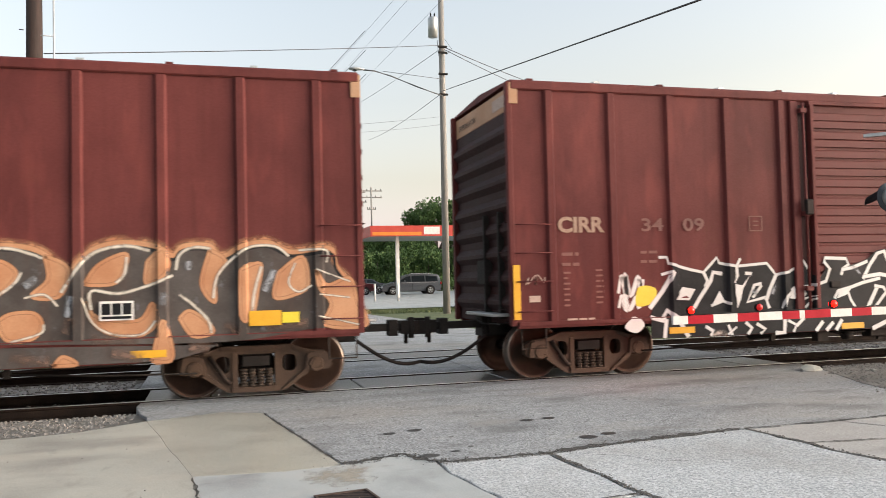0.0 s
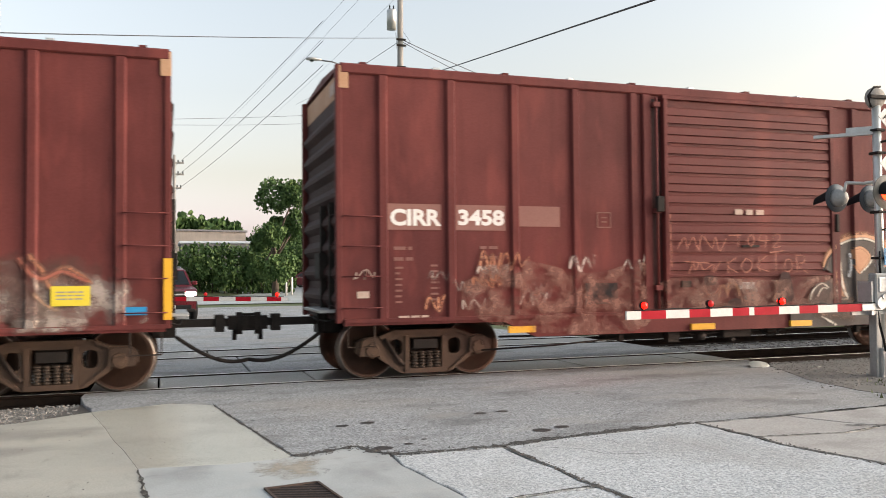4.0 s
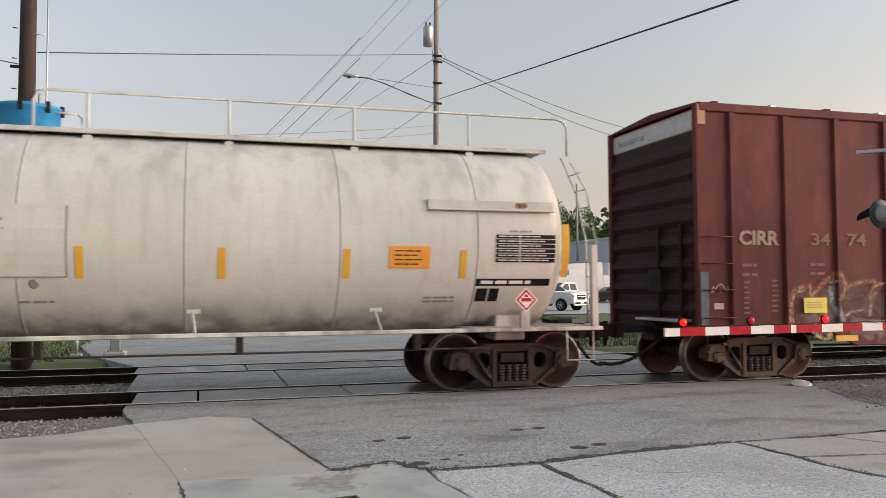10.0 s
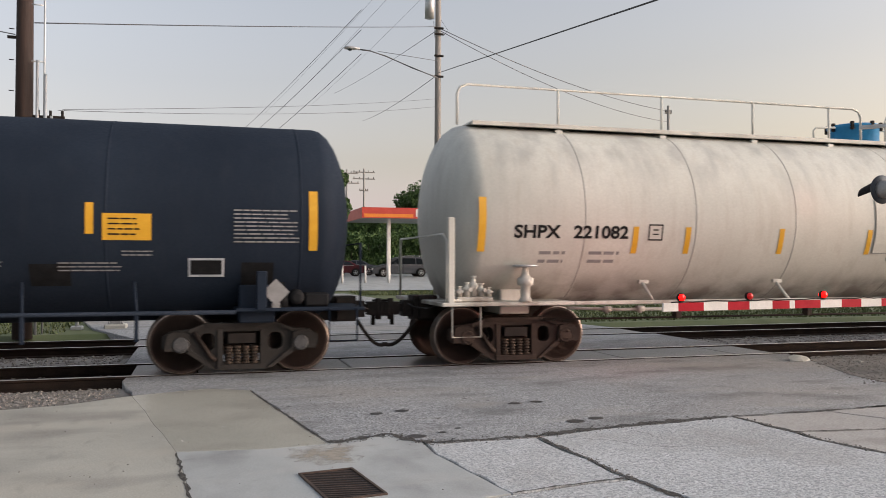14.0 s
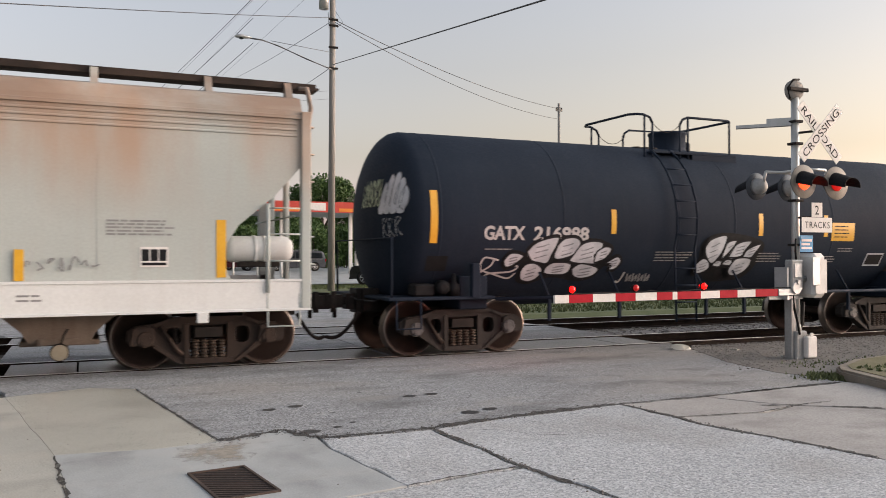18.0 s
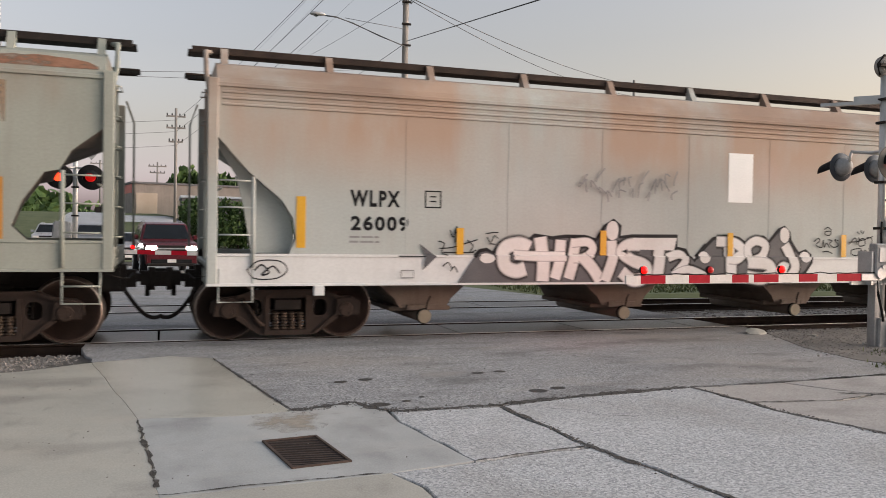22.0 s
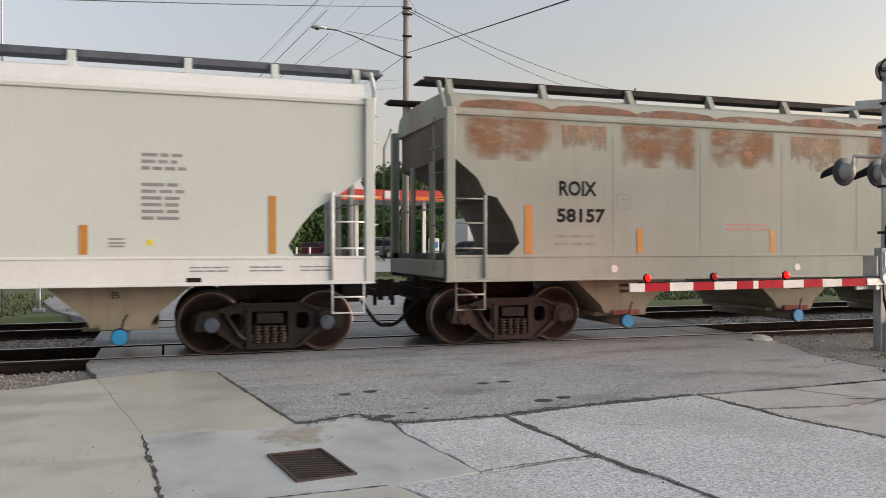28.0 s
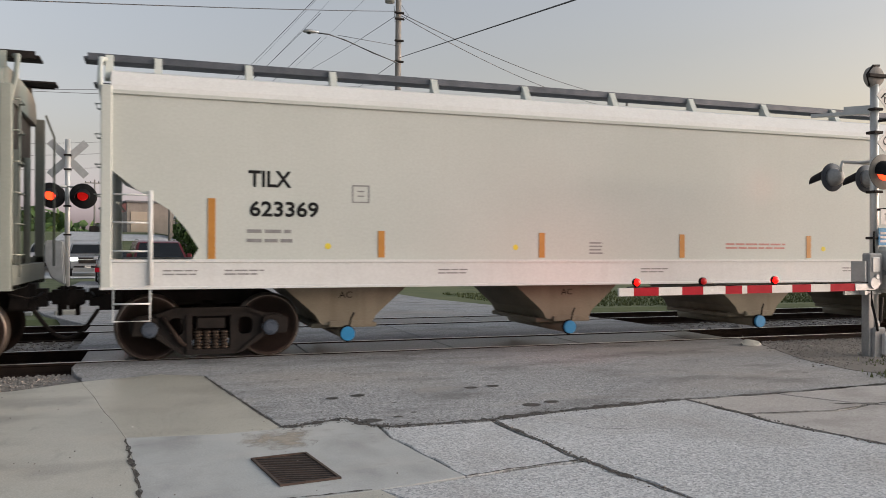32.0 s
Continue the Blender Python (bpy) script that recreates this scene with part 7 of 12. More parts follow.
pb.stroke([(5.13, 1.46), (5.19, 1.77), (5.41, 2.02), (5.65, 2.17), (5.98, 2.17), (6.17, 2.03)], 0.045, SPRAY_CREAM)
pb.stroke([(5.64, 1.14), (5.69, 1.54), (5.79, 1.89)], 0.05, SPRAY_CREAM)
pb.stroke([(6.26, 1.93), (6.16, 1.66), (6.3, 1.52), (6.49, 1.61)], 0.035, SPRAY_CREAM)
pb.stroke([(6.31, 2.11), (6.7, 2.11), (6.7, 1.93)], 0.04, SPRAY_CREAM)
pb.stroke([(6.55, 1.84), (7.04, 1.65)], 0.03, SPRAY_CREAM)
pb.stroke([(6.59, 1.48), (7.03, 1.42)], 0.03, SPRAY_CREAM)
pb.stroke([(6.58, 1.17), (7.22, 1.01)], 0.03, SPRAY_CREAM)
pb.stroke([(1.17, 1.1), (1.25, 1.27), (1.44, 1.38), (1.59, 1.3)], 0.04, SPRAY_CREAM)
pb.stroke([(1.33, 1.15), (1.44, 1.29), (1.56, 1.29)], 0.04, SPRAY_CREAM)
pb.stroke([(1.44, 0.8), (1.77, 0.63)], 0.05, SPRAY_CREAM)
pb.stroke([(1.96, 1.13), (2.19, 1.05), (2.35, 1.16)], 0.14, WORN_BROWN)
pb.stroke([(3.23, 1.05), (3.31, 1.25)], 0.14, WORN_BROWN)
pb.stroke([(5.26, 1.07), (5.49, 0.98)], 0.14, WORN_BROWN)
pb.stroke([(3.56, 0.96), (4.15, 0.93)], 0.14, WORN_BROWN)
pb.stroke([(5.81, 1.05), (6.43, 1.08)], 0.14, WORN_BROWN)
pb.stroke([(1.29, 0.85), (2.19, 0.77)], 0.14, WORN_BROWN)
pb.stroke([(2.58, 0.75), (3.06, 0.69)], 0.14, WORN_BROWN)
pb.stroke([(3.81, 0.78), (4.23, 0.68)], 0.14, WORN_BROWN)
pb.stroke([(4.8, 0.79), (5.07, 0.79)], 0.14, WORN_BROWN)
pb.stroke([(2.12, 1.49), (2.2, 1.68), (2.16, 1.92)], 0.1, WORN_SLATE)
pb.stroke([(2.75, 1.68), (2.91, 1.79)], 0.1, WORN_SLATE)
pb.stroke([(3.27, 1.26), (3.31, 1.54)], 0.1, WORN_SLATE)
pb.stroke([(4.82, 1.86), (4.8, 1.98)], 0.1, WORN_SLATE)
pb.stroke([(5.82, 1.54), (5.97, 1.84)], 0.1, WORN_SLATE)
pb.stroke([(4.46, 1.39), (4.5, 1.56)], 0.1, WORN_SLATE)
pb.stroke([(-0.54, 2.22), (-0.26, 2.23)], 0.035, FAINT_ORANGE)
pb.stroke([(-0.36, 2.25), (-0.34, 2.01)], 0.035, FAINT_ORANGE)
pb.stroke([(-0.06, 2.25), (-0.15, 2.15), (-0.09, 2.04), (-0.01, 2.14), (-0.06, 2.25)], 0.035, FAINT_ORANGE)
pb.stroke([(0.14, 2.25), (0.08, 2.14), (0.31, 2.14)], 0.035, FAINT_ORANGE)
pb.stroke([(0.25, 2.23), (0.21, 2.01)], 0.035, FAINT_ORANGE)
pb.stroke([(0.37, 2.17), (0.46, 2.25), (0.54, 2.2), (0.43, 2.07), (0.37, 2.01), (0.57, 2.04)], 0.035, FAINT_ORANGE)
pb.stroke([(-0.59, 1.83), (-0.56, 1.58)], 0.035, FAINT_ORANGE)
pb.stroke([(-0.4, 1.84), (-0.58, 1.71), (-0.37, 1.58)], 0.035, FAINT_ORANGE)
pb.stroke([(-0.2, 1.83), (-0.29, 1.7), (-0.2, 1.59), (-0.08, 1.67), (-0.09, 1.78), (-0.2, 1.83)], 0.035, FAINT_ORANGE)
pb.stroke([(0.08, 1.85), (0.08, 1.6)], 0.035, FAINT_ORANGE)
pb.stroke([(0.25, 1.88), (0.02, 1.7), (0.28, 1.6)], 0.035, FAINT_ORANGE)
pb.stroke([(0.31, 1.93), (0.6, 1.96)], 0.035, FAINT_ORANGE)
pb.stroke([(0.43, 1.94), (0.43, 1.6)], 0.035, FAINT_ORANGE)
pb.stroke([(0.66, 1.81), (0.6, 1.66), (0.69, 1.59), (0.78, 1.68), (0.75, 1.8), (0.66, 1.81)], 0.035, FAINT_ORANGE)
pb.stroke([(0.87, 1.88), (0.89, 1.59)], 0.035, FAINT_ORANGE)
pb.stroke([(0.87, 1.88), (1.05, 1.86), (1.02, 1.75), (0.87, 1.72), (1.11, 1.57)], 0.035, FAINT_ORANGE)
scribble(pb, -1.57, -0.62, 1.99, 2.20, FAINT_ORANGE, 0.035, 61, 5)
scribble(pb, -1.42, -0.72, 1.60, 1.76, FAINT_ORANGE, 0.035, 62, 4)
pb.stroke([(-1.45, 1.78), (-0.95, 1.75)], 0.035, FAINT_ORANGE)
pb.stroke([(-1.06, 1.38), (-0.98, 1.22), (-0.82, 1.26), (-0.74, 1.38)], 0.05, FAINT_ORANGE)
pb.stroke([(-0.78, 1.17), (-0.68, 1.38), (-0.58, 1.18)], 0.05, WORN_ORANGE)
pb.stroke([(-1.70, 2.57), (-1.695, 2.1), (-1.69, 1.69)], 0.04, FAINT_ORANGE)
pb.blob([(-1.05, 1.52), (-0.85, 1.53), (-0.83, 1.40), (-1.03, 1.38)], RED_END)
pb.blob([(-0.22, 1.20), (0.02, 1.20), (0.02, 1.12), (-0.22, 1.12)], SPRAY_SLATE)
pb.blob([(-0.29, 1.39), (-0.03, 1.37), (0.01, 1.23), (-0.26, 1.22)], WORN_WHITE)
pb.stroke([(-0.59, 1.23), (-0.56, 1.4), (-0.43, 1.4), (-0.34, 1.19)], 0.07, WORN_ORANGE)
pb.blob([(0.52, 1.53), (0.6, 1.58), (0.72, 1.53), (0.79, 1.11), (0.46, 1.12)], RED_END)
pb.blob([(-0.58, 1.09), (-0.45, 1.15), (-0.29, 1.11), (-0.27, 0.96), (-0.56, 0.97)], RED_END)
pb.stroke([(0.37, 1.15), (0.43, 1.23), (0.4, 1.09), (0.63, 1.18)], 0.04, WORN_ORANGE)
r_ = random.Random(4)
for i in range(16):
    x, z = r_.uniform(-6.3, -2.3), r_.uniform(1.0, 1.75)
    scribble(pb, x, x + r_.uniform(0.2, 0.5), z, z + r_.uniform(0.1, 0.25), (WORN_WHITE, SOFT_ORANGE, WORN_GREY)[i % 3], r_.uniform(0.03, 0.07), 30 + i, 3)
pb.blob([(-5.2, 0.97), (-5.3, 1.5), (-4.4, 1.8), (-3.2, 1.6), (-2.1, 1.75), (-2.05, 1.0), (-2.4, 0.66), (-4.0, 0.66)], OVERSPRAY)
pb.blob([(-1.7, 0.97), (-1.7, 1.5), (0.3, 1.45), (1.7, 1.5), (1.7, 0.97)], OVERSPRAY)
part("old_label", bbox(-0.32, 0.0, -1.6, -1.599, 1.30, 1.42, 0.0), WHITE, car_b)
part("painted_out_patch", bbox(-3.26, -2.67, -1.556, -1.552, 1.10, 1.44, 0.0), SPRAY_BLACK, car_b)
data_panel(car_b, 3.88, 1.20, 0.43, 0.26, -1.56)
part("orange_plate", bbox(5.61, 6.05, -1.564, -1.560, 1.06, 1.27, 0.0), YELLOW, car_b, "orange-yellow plate")
part("yellow_plate", bbox(6.06, 6.30, -1.564, -1.560, 1.09, 1.24, 0.0), GREEN_Y, car_b)
part("pale_patch", bbox(-4.39, -3.68, -1.517, -1.513, 2.34, 2.66, 0.0), PALE_PATCH, car_b)
part("pale_patch", bbox(-6.52, -5.68, -1.517, -1.513, 2.27, 2.66, 0.0), PALE_PATCH, car_b)
part("pale_patch", bbox(-5.44, -4.62, -1.517, -1.513, 2.27, 2.66, 0.0), PALE_PATCH, car_b)
bars(-0.38, 2.67, -1.600, 1, 0.76, 0.09, 0.1, FADED, car_b, seed=3, words=4)

# third boxcar: faded scrawls
pc = Painter(car_c, "box")
# old smears and washed-out paint low on the third boxcar
for k, (x0, x1, z0, z1, mat_) in enumerate(((-1.66, 0.2, 1.0, 1.62, HAZE_BROWN), (-0.2, 1.66, 1.0, 1.58, HAZE_BROWN), (-0.9, 1.2, 1.25, 1.85, HAZE_BROWN), (2.0, 3.3, 0.98, 1.95, HAZE_BROWN), (3.0, 4.9, 0.98, 1.55, HAZE_BROWN),
                                            (4.7, 6.7, 0.98, 2.0, HAZE_BROWN), (5.3, 6.9, 0.98, 1.7, HAZE_PALE), (4.6, 5.9, 0.98, 1.5, HAZE_PALE), (-5.2, -3.4, 0.98, 1.95, HAZE_BROWN), (-2.9, -1.9, 0.98, 1.9, HAZE_BROWN))):
    w_, h_ = x1 - x0, z1 - z0
    pc.blob([(x0, z0), (x0 + 0.10 * w_, z0 + 0.6 * h_), (x0 + 0.35 * w_, z1), (x0 + 0.65 * w_, z1 - 0.1 * h_), (x1 - 0.05 * w_, z0 + 0.7 * h_), (x1, z0)], mat_)
for z, a, b, w_, mat_ in ((2.60, -1.6, 1.6, 0.10, WORN_DARK), (2.66, 0.2, 1.62, 0.14, WORN_DARK), (2.38, -1.6, 0.6, 0.05, FAINT_ORANGE), (2.19, -1.55, 1.5, 0.045, FAINT_ORANGE), (2.86, -1.6, 0.9, 0.04, FAINT_ORANGE), (3.62, -1.6, 1.5, 0.16, WORN_DARK)):
    pc.stroke([(a, z), ((a + b) / 2, z - 0.01), (b, z)], w_, mat_)
pc.blob([(-5.37, 1.06), (-5.38, 1.46), (-5.09, 1.54), (-4.79, 1.58), (-4.61, 1.66), (-4.44, 1.58), (-4.4, 1.41), (-4.55, 1.21), (-4.4, 1.04), (-4.55, 0.88), (-4.71, 1.0), (-5.17, 1.02)], WORN_GREY)
pc.blob([(-4.24, 1.2), (-4.2, 1.57), (-3.76, 1.65), (-3.39, 1.61), (-3.26, 1.35), (-3.31, 1.06), (-3.76, 1.03)], HAZE_BROWN)
pc.blob([(-3.16, 1.01), (-3.18, 0.63), (-2.33, 0.61), (-1.83, 0.68), (-1.76, 1.33), (-1.98, 1.6), (-2.33, 1.56), (-2.55, 1.09)], HAZE_BROWN)
pc.blob([(-5.26, 1.02), (-5.17, 0.89), (-4.9, 0.72), (-4.69, 0.74), (-4.71, 0.88), (-4.94, 0.99)], WORN_TAN)
pc.blob([(-4.55, 1.04), (-4.4, 1.16), (-4.0, 1.07), (-3.22, 0.97), (-3.22, 0.66), (-4.16, 0.66)], HAZE_PALE)
pc.stroke([(-5.54, 0.92), (-5.52, 1.3), (-5.47, 1.52), (-5.17, 1.64), (-5.07, 1.62), (-5.05, 1.48), (-4.86, 1.64), (-4.67, 1.78), (-4.47, 1.84), (-4.3, 1.64)], 0.11, SOFT_ORANGE)
pc.stroke([(-4.51, 1.43), (-4.24, 1.64), (-3.72, 1.72), (-3.78, 1.51), (-3.84, 1.11)], 0.09, SOFT_ORANGE)
pc.stroke([(-3.82, 1.36), (-3.72, 1.61), (-3.39, 1.67), (-3.2, 1.35)], 0.09, SOFT_ORANGE)
pc.stroke([(-3.08, 1.48), (-3.05, 1.8), (-2.93, 1.86), (-2.5, 1.84), (-2.48, 1.56), (-2.57, 1.3)], 0.11, SOFT_ORANGE)
pc.stroke([(-2.37, 1.17), (-2.39, 1.6), (-2.24, 1.68), (-1.89, 1.66), (-1.78, 1.42)], 0.09, WORN_TAN)
pc.stroke([(-5.47, 1.02), (-5.45, 1.34), (-5.38, 1.52), (-5.17, 1.56)], 0.05, WORN_WHITE)
pc.stroke([(-4.67, 1.7), (-4.44, 1.72), (-4.36, 1.55), (-4.51, 1.39)], 0.06, WORN_WHITE)
pc.stroke([(-4.65, 1.64), (-4.61, 1.33), (-4.43, 1.04), (-4.43, 0.9)], 0.14, WORN_SLATE)
pc.stroke([(-4.43, 1.04), (-4.24, 1.18), (-3.92, 1.22)], 0.06, WORN_WHITE)
pc.stroke([(-4.24, 0.99), (-4.14, 0.93), (-4.28, 0.85)], 0.04, WORN_WHITE)
pc.stroke([(-3.67, 1.53), (-3.78, 1.4), (-3.82, 1.11)], 0.05, WORN_WHITE)
pc.stroke([(-2.68, 1.09), (-2.5, 0.87), (-2.2, 0.78)], 0.06, WORN_WHITE)
pc.stroke([(-2.61, 1.17), (-2.42, 1.17), (-2.29, 1.04), (-2.38, 0.91)], 0.05, WORN_TAN)
pc.stroke([(-2.59, 1.0), (-2.72, 0.83), (-2.76, 0.66)], 0.12, WORN_SLATE)
pc.stroke([(-3.2, 0.95), (-3.16, 0.72)], 0.06, WORN_WHITE)
pc.stroke([(-3.01, 0.76), (-3.0, 0.65)], 0.06, WORN_WHITE)
pc.blob([(-3.39, 0.98), (-3.32, 1.0), (-3.26, 0.94), (-3.32, 0.89)], WORN_TAN)
pc.blob([(-1.55, 1.28), (-1.49, 1.33), (-1.43, 1.28), (-1.49, 1.22)], WORN_TAN)
pc.blob([(-1.46, 1.33), (-1.4, 1.38), (-1.34, 1.33), (-1.4, 1.27)], WORN_TAN)
pc.blob([(-1.38, 1.26), (-1.32, 1.31), (-1.26, 1.25), (-1.32, 1.2)], WORN_TAN)
pc.blob([(-1.41, 1.15), (-1.35, 1.2), (-1.28, 1.15), (-1.35, 1.1)], WORN_TAN)
pc.blob([(-1.51, 1.11), (-1.45, 1.16), (-1.38, 1.11), (-1.45, 1.05)], WORN_TAN)
pc.blob([(-1.57, 1.18), (-1.51, 1.23), (-1.45, 1.18), (-1.51, 1.13)], WORN_TAN)
pc.stroke([(-1.13, 1.21), (-1.01, 1.29), (-0.85, 1.4)], 0.06, WORN_TAN)
pc.blob([(-0.63, 0.97), (-0.45, 1.15), (-0.16, 1.3), (-0.25, 1.17), (-0.34, 0.97)], SOFT_ORANGE)
pc.stroke([(-0.7, 1.04), (-0.45, 1.19), (-0.14, 1.32)], 0.06, WORN_TAN)
pc.blob([(-0.02, 1.37), (0.51, 1.38), (0.74, 1.16), (0.66, 0.98), (-0.01, 0.99)], HAZE_PALE)
pc.stroke([(0.55, 1.36), (0.6, 1.23), (0.78, 1.4), (0.89, 1.42), (1.13, 1.23), (1.52, 0.98)], 0.07, WORN_TAN)
pc.blob([(1.12, 1.29), (1.28, 1.36), (1.45, 1.29), (1.45, 1.15), (1.28, 1.11), (1.14, 1.19)], WORN_TAN)
pc.stroke([(0.17, 1.81), (0.35, 1.65), (0.58, 1.52)], 0.05, HAZE_PALE)
pc.blob([(0.35, 1.63), (0.58, 1.65), (0.67, 1.52), (0.51, 1.5)], FAINT_ORANGE)
pc.stroke([(1.11, 0.97), (1.24, 1.05), (1.4, 0.98)], 0.05, FAINT_ORANGE)
pc.blob([(1.86, 1.43), (1.9, 1.73), (1.98, 1.92), (2.25, 1.85), (2.26, 1.6), (2.13, 1.35), (1.98, 1.29)], WORN_GREY)
pc.blob([(2.02, 1.54), (2.29, 1.54), (2.44, 1.37), (2.37, 1.13), (2.17, 0.99), (1.98, 1.14)], WORN_DARK)
pc.blob([(2.62, 1.6), (2.81, 1.82), (2.96, 1.44)], WORN_GREY)
pc.stroke([(1.78, 1.23), (1.82, 1.69), (1.96, 1.96), (2.25, 1.85), (2.62, 1.6), (2.98, 1.43)], 0.06, WORN_TAN)
pc.stroke([(2.15, 1.37), (2.07, 1.14), (1.86, 0.97)], 0.05, WORN_WHITE)
pc.stroke([(2.21, 1.33), (2.35, 1.05), (2.44, 0.71)], 0.07, HAZE_PALE)
pc.stroke([(3.39, 1.75), (3.53, 1.68), (3.68, 1.79), (3.87, 1.59)], 0.06, SOFT_ORANGE)
pc.stroke([(3.99, 1.5), (4.1, 1.62), (4.15, 1.53), (4.28, 1.59), (4.31, 1.47)], 0.08, SOFT_ORANGE)
pc.blob([(2.19, 0.74), (2.26, 0.81), (2.34, 0.73), (2.26, 0.66)], WORN_TAN)
pc.stroke([(2.67, 0.84), (2.68, 0.68)], 0.09, HAZE_PALE)
pc.stroke([(3.11, 0.83), (3.13, 0.67)], 0.09, HAZE_PALE)
pc.stroke([(3.64, 0.82), (3.65, 0.66)], 0.09, HAZE_PALE)
pc.blob([(4.49, 1.17), (4.56, 1.65), (4.71, 1.94), (4.85, 1.87), (5.14, 1.34), (5.16, 0.99), (4.66, 0.84)], WORN_GREY)
pc.stroke([(4.49, 1.2), (4.56, 1.65), (4.69, 1.95), (4.88, 1.85), (5.15, 1.31)], 0.06, WORN_WHITE)
pc.stroke([(4.73, 1.75), (4.87, 1.42), (5.1, 1.11)], 0.1, WORN_SLATE)
pc.stroke([(4.54, 1.07), (4.72, 1.25), (5.05, 1.27)], 0.05, WORN_WHITE)
pc.blob([(5.19, 1.04), (5.38, 1.59), (5.62, 1.49), (5.67, 0.87), (5.24, 0.83)], HAZE_BROWN)
pc.stroke([(5.5, 1.9), (5.66, 1.69), (5.75, 1.46)], 0.07, SOFT_ORANGE)
pc.stroke([(5.77, 1.54), (5.93, 1.74), (6.25, 1.52)], 0.07, SOFT_ORANGE)
pc.stroke([(5.56, 1.41), (5.68, 1.26), (5.86, 1.17)], 0.06, WORN_TAN)
pc.blob([(4.48, 0.8), (5.07, 0.84), (5.12, 0.76), (4.71, 0.64), (4.51, 0.67)], WORN_WHITE)
pc.blob([(4.94, 1.1), (5.46, 1.14), (6.04, 1.08), (6.44, 0.94), (5.85, 0.89), (5.18, 0.89)], HAZE_PALE)
pc.stroke([(5.37, 1.86), (5.61, 1.59), (5.9, 1.68), (6.2, 1.54)], 0.08, FAINT_ORANGE)
pc.stroke([(5.51, 1.77), (5.61, 1.45), (5.65, 1.09)], 0.06, HAZE_PALE)
part("whitewashed_sill", bbox(-1.84, 1.78, -1.536, -1.531, 0.625, 0.862, 0.0), WASH, car_c, "greyed whitewash on the sill")
for a, b in ((-0.25, -0.21), (1.76, 1.80)):
    part("sill_seam", bbox(a, b, -1.545, -1.53, 0.62, 0.90, 0.0), DARK, car_c)
for pts in ([(0.34, 0.84), (0.44, 0.74), (0.65, 0.73), (0.65, 0.60)], [(0.99, 0.85), (1.21, 0.66), (1.36, 0.61)]):
    part("sill_pipe", shape(pipe, [(x, -1.56, z) for x, z in pts], 0.02, 6), DARK, car_c)
part("yellow_plate", bbox(-5.23, -4.76, -1.552, -1.548, 1.18, 1.44, 0.0), GREEN_Y, car_c, "yellow placard")
part("yellow_plate", bbox(5.76, 6.23, -1.552, -1.548, 1.23, 1.49, 0.0), GREEN_Y, car_c, "yellow placard")
for px, z in ((-5.0, 1.31), (6.0, 1.36)):
    bars(px - 0.18, z + 0.06, -1.5545, 3, 0.36, 0.018, 0.045, GREYPAINT, car_c, seed=5)
data_panel(car_c, 3.91, 1.16, 0.44, 0.30, -1.548)
part("painted_out_patch", bbox(-3.10, -2.55, -1.552, -1.548, 1.15, 1.45, 0.0), RED_END, car_c)
part("blue_plate", bbox(6.66, 6.93, -1.524, -1.520, 1.09, 1.2, 0.0), BLUE, car_c)
part("step_board", bbox(-0.25, 0.5, -1.62, -1.60, 1.0, 1.06, 0.0), DARK, car_c)
corner_reflector(car_c, 7.2, 1.02, 1.85)
part("corner_plate", bbox(-7.25, -7.10, -1.545, -1.538, 1.0, 1.88, 0.0), NAVY, car_c, "dull grey-blue corner plate")
corner_reflector(car_a, -7.2, 1.0, 1.84)

def end_words(car, words, y0, z, height, width, mat):
    """Lettering on the end that looks towards -x."""
    me = text_mesh(words, height / 0.73, mat, width=width)
    part("end_lettering", me, None, car, "", pose(-7.213, y0, z, 0, 0, -90))


for car in (car_a, car_c):
    end_words(car, "EXCESS HEIGHT CAR", 1.2, 4.38, 0.10, 0.95, BLACKPAINT)
part("end_panel", bbox(-7.212, -7.206, -1.42, 1.42, 4.29, 4.59, 0.0), FADEDW, car_c, "whitewashed upper end band")
# reporting marks and stencils of the boxcars
for car, left, right, lm, rm in ((car_a, "34", "09", SOFT_STENCIL, DIM), (car_b, "3458", "", WHITE, WHITE), (car_c, "34", "74", SOFT_STENCIL, DIM)):
    lettering("CIRR", -6.48, 2.345, -1.5185, 0.24, lm, car, width=0.80, offset=0.012)
    if right:
        lettering(left, -5.04, 2.35, -1.5185, 0.21, rm, car, width=0.40, offset=0.006)
        lettering(right, -4.27, 2.35, -1.5185, 0.21, rm, car, width=0.40, offset=0.006)
    else:
        lettering(left, -5.41, 2.36, -1.5185, 0.23, lm, car, width=0.76, offset=0.012)
    stencil_box(car, -2.88, 2.46, -1.516)
    bars(-6.42, 2.02, -1.516, 2, 0.36, 0.05, 0.16, DIM, car, seed=1, words=2)
    bars(-6.40, 1.72, -1.516, 7, 0.12, 0.03, 0.085, DIM, car, seed=2, words=1)
    bars(-5.85, 1.75, -1.516, 7, 0.14, 0.03, 0.085, DIM, car, seed=3, words=1)
    bars(-5.05, 2.03, -1.516, 2, 0.40, 0.045, 0.15, DIM, car, seed=4, words=2)
    scr = Painter(car, "box", "chalk_mark")
    scribble(scr, -7.0, -6.75, 1.55, 1.66, FADED, 0.012, 4, 5)
    part("small_plate", bbox(-6.98, -6.80, -1.516, -1.512, 1.26, 1.36, 0.0), FADED, car)
    bars(-6.35, 0.99, -1.516, 1, 0.5, 0.035, 0.05, FADED, car, seed=6)


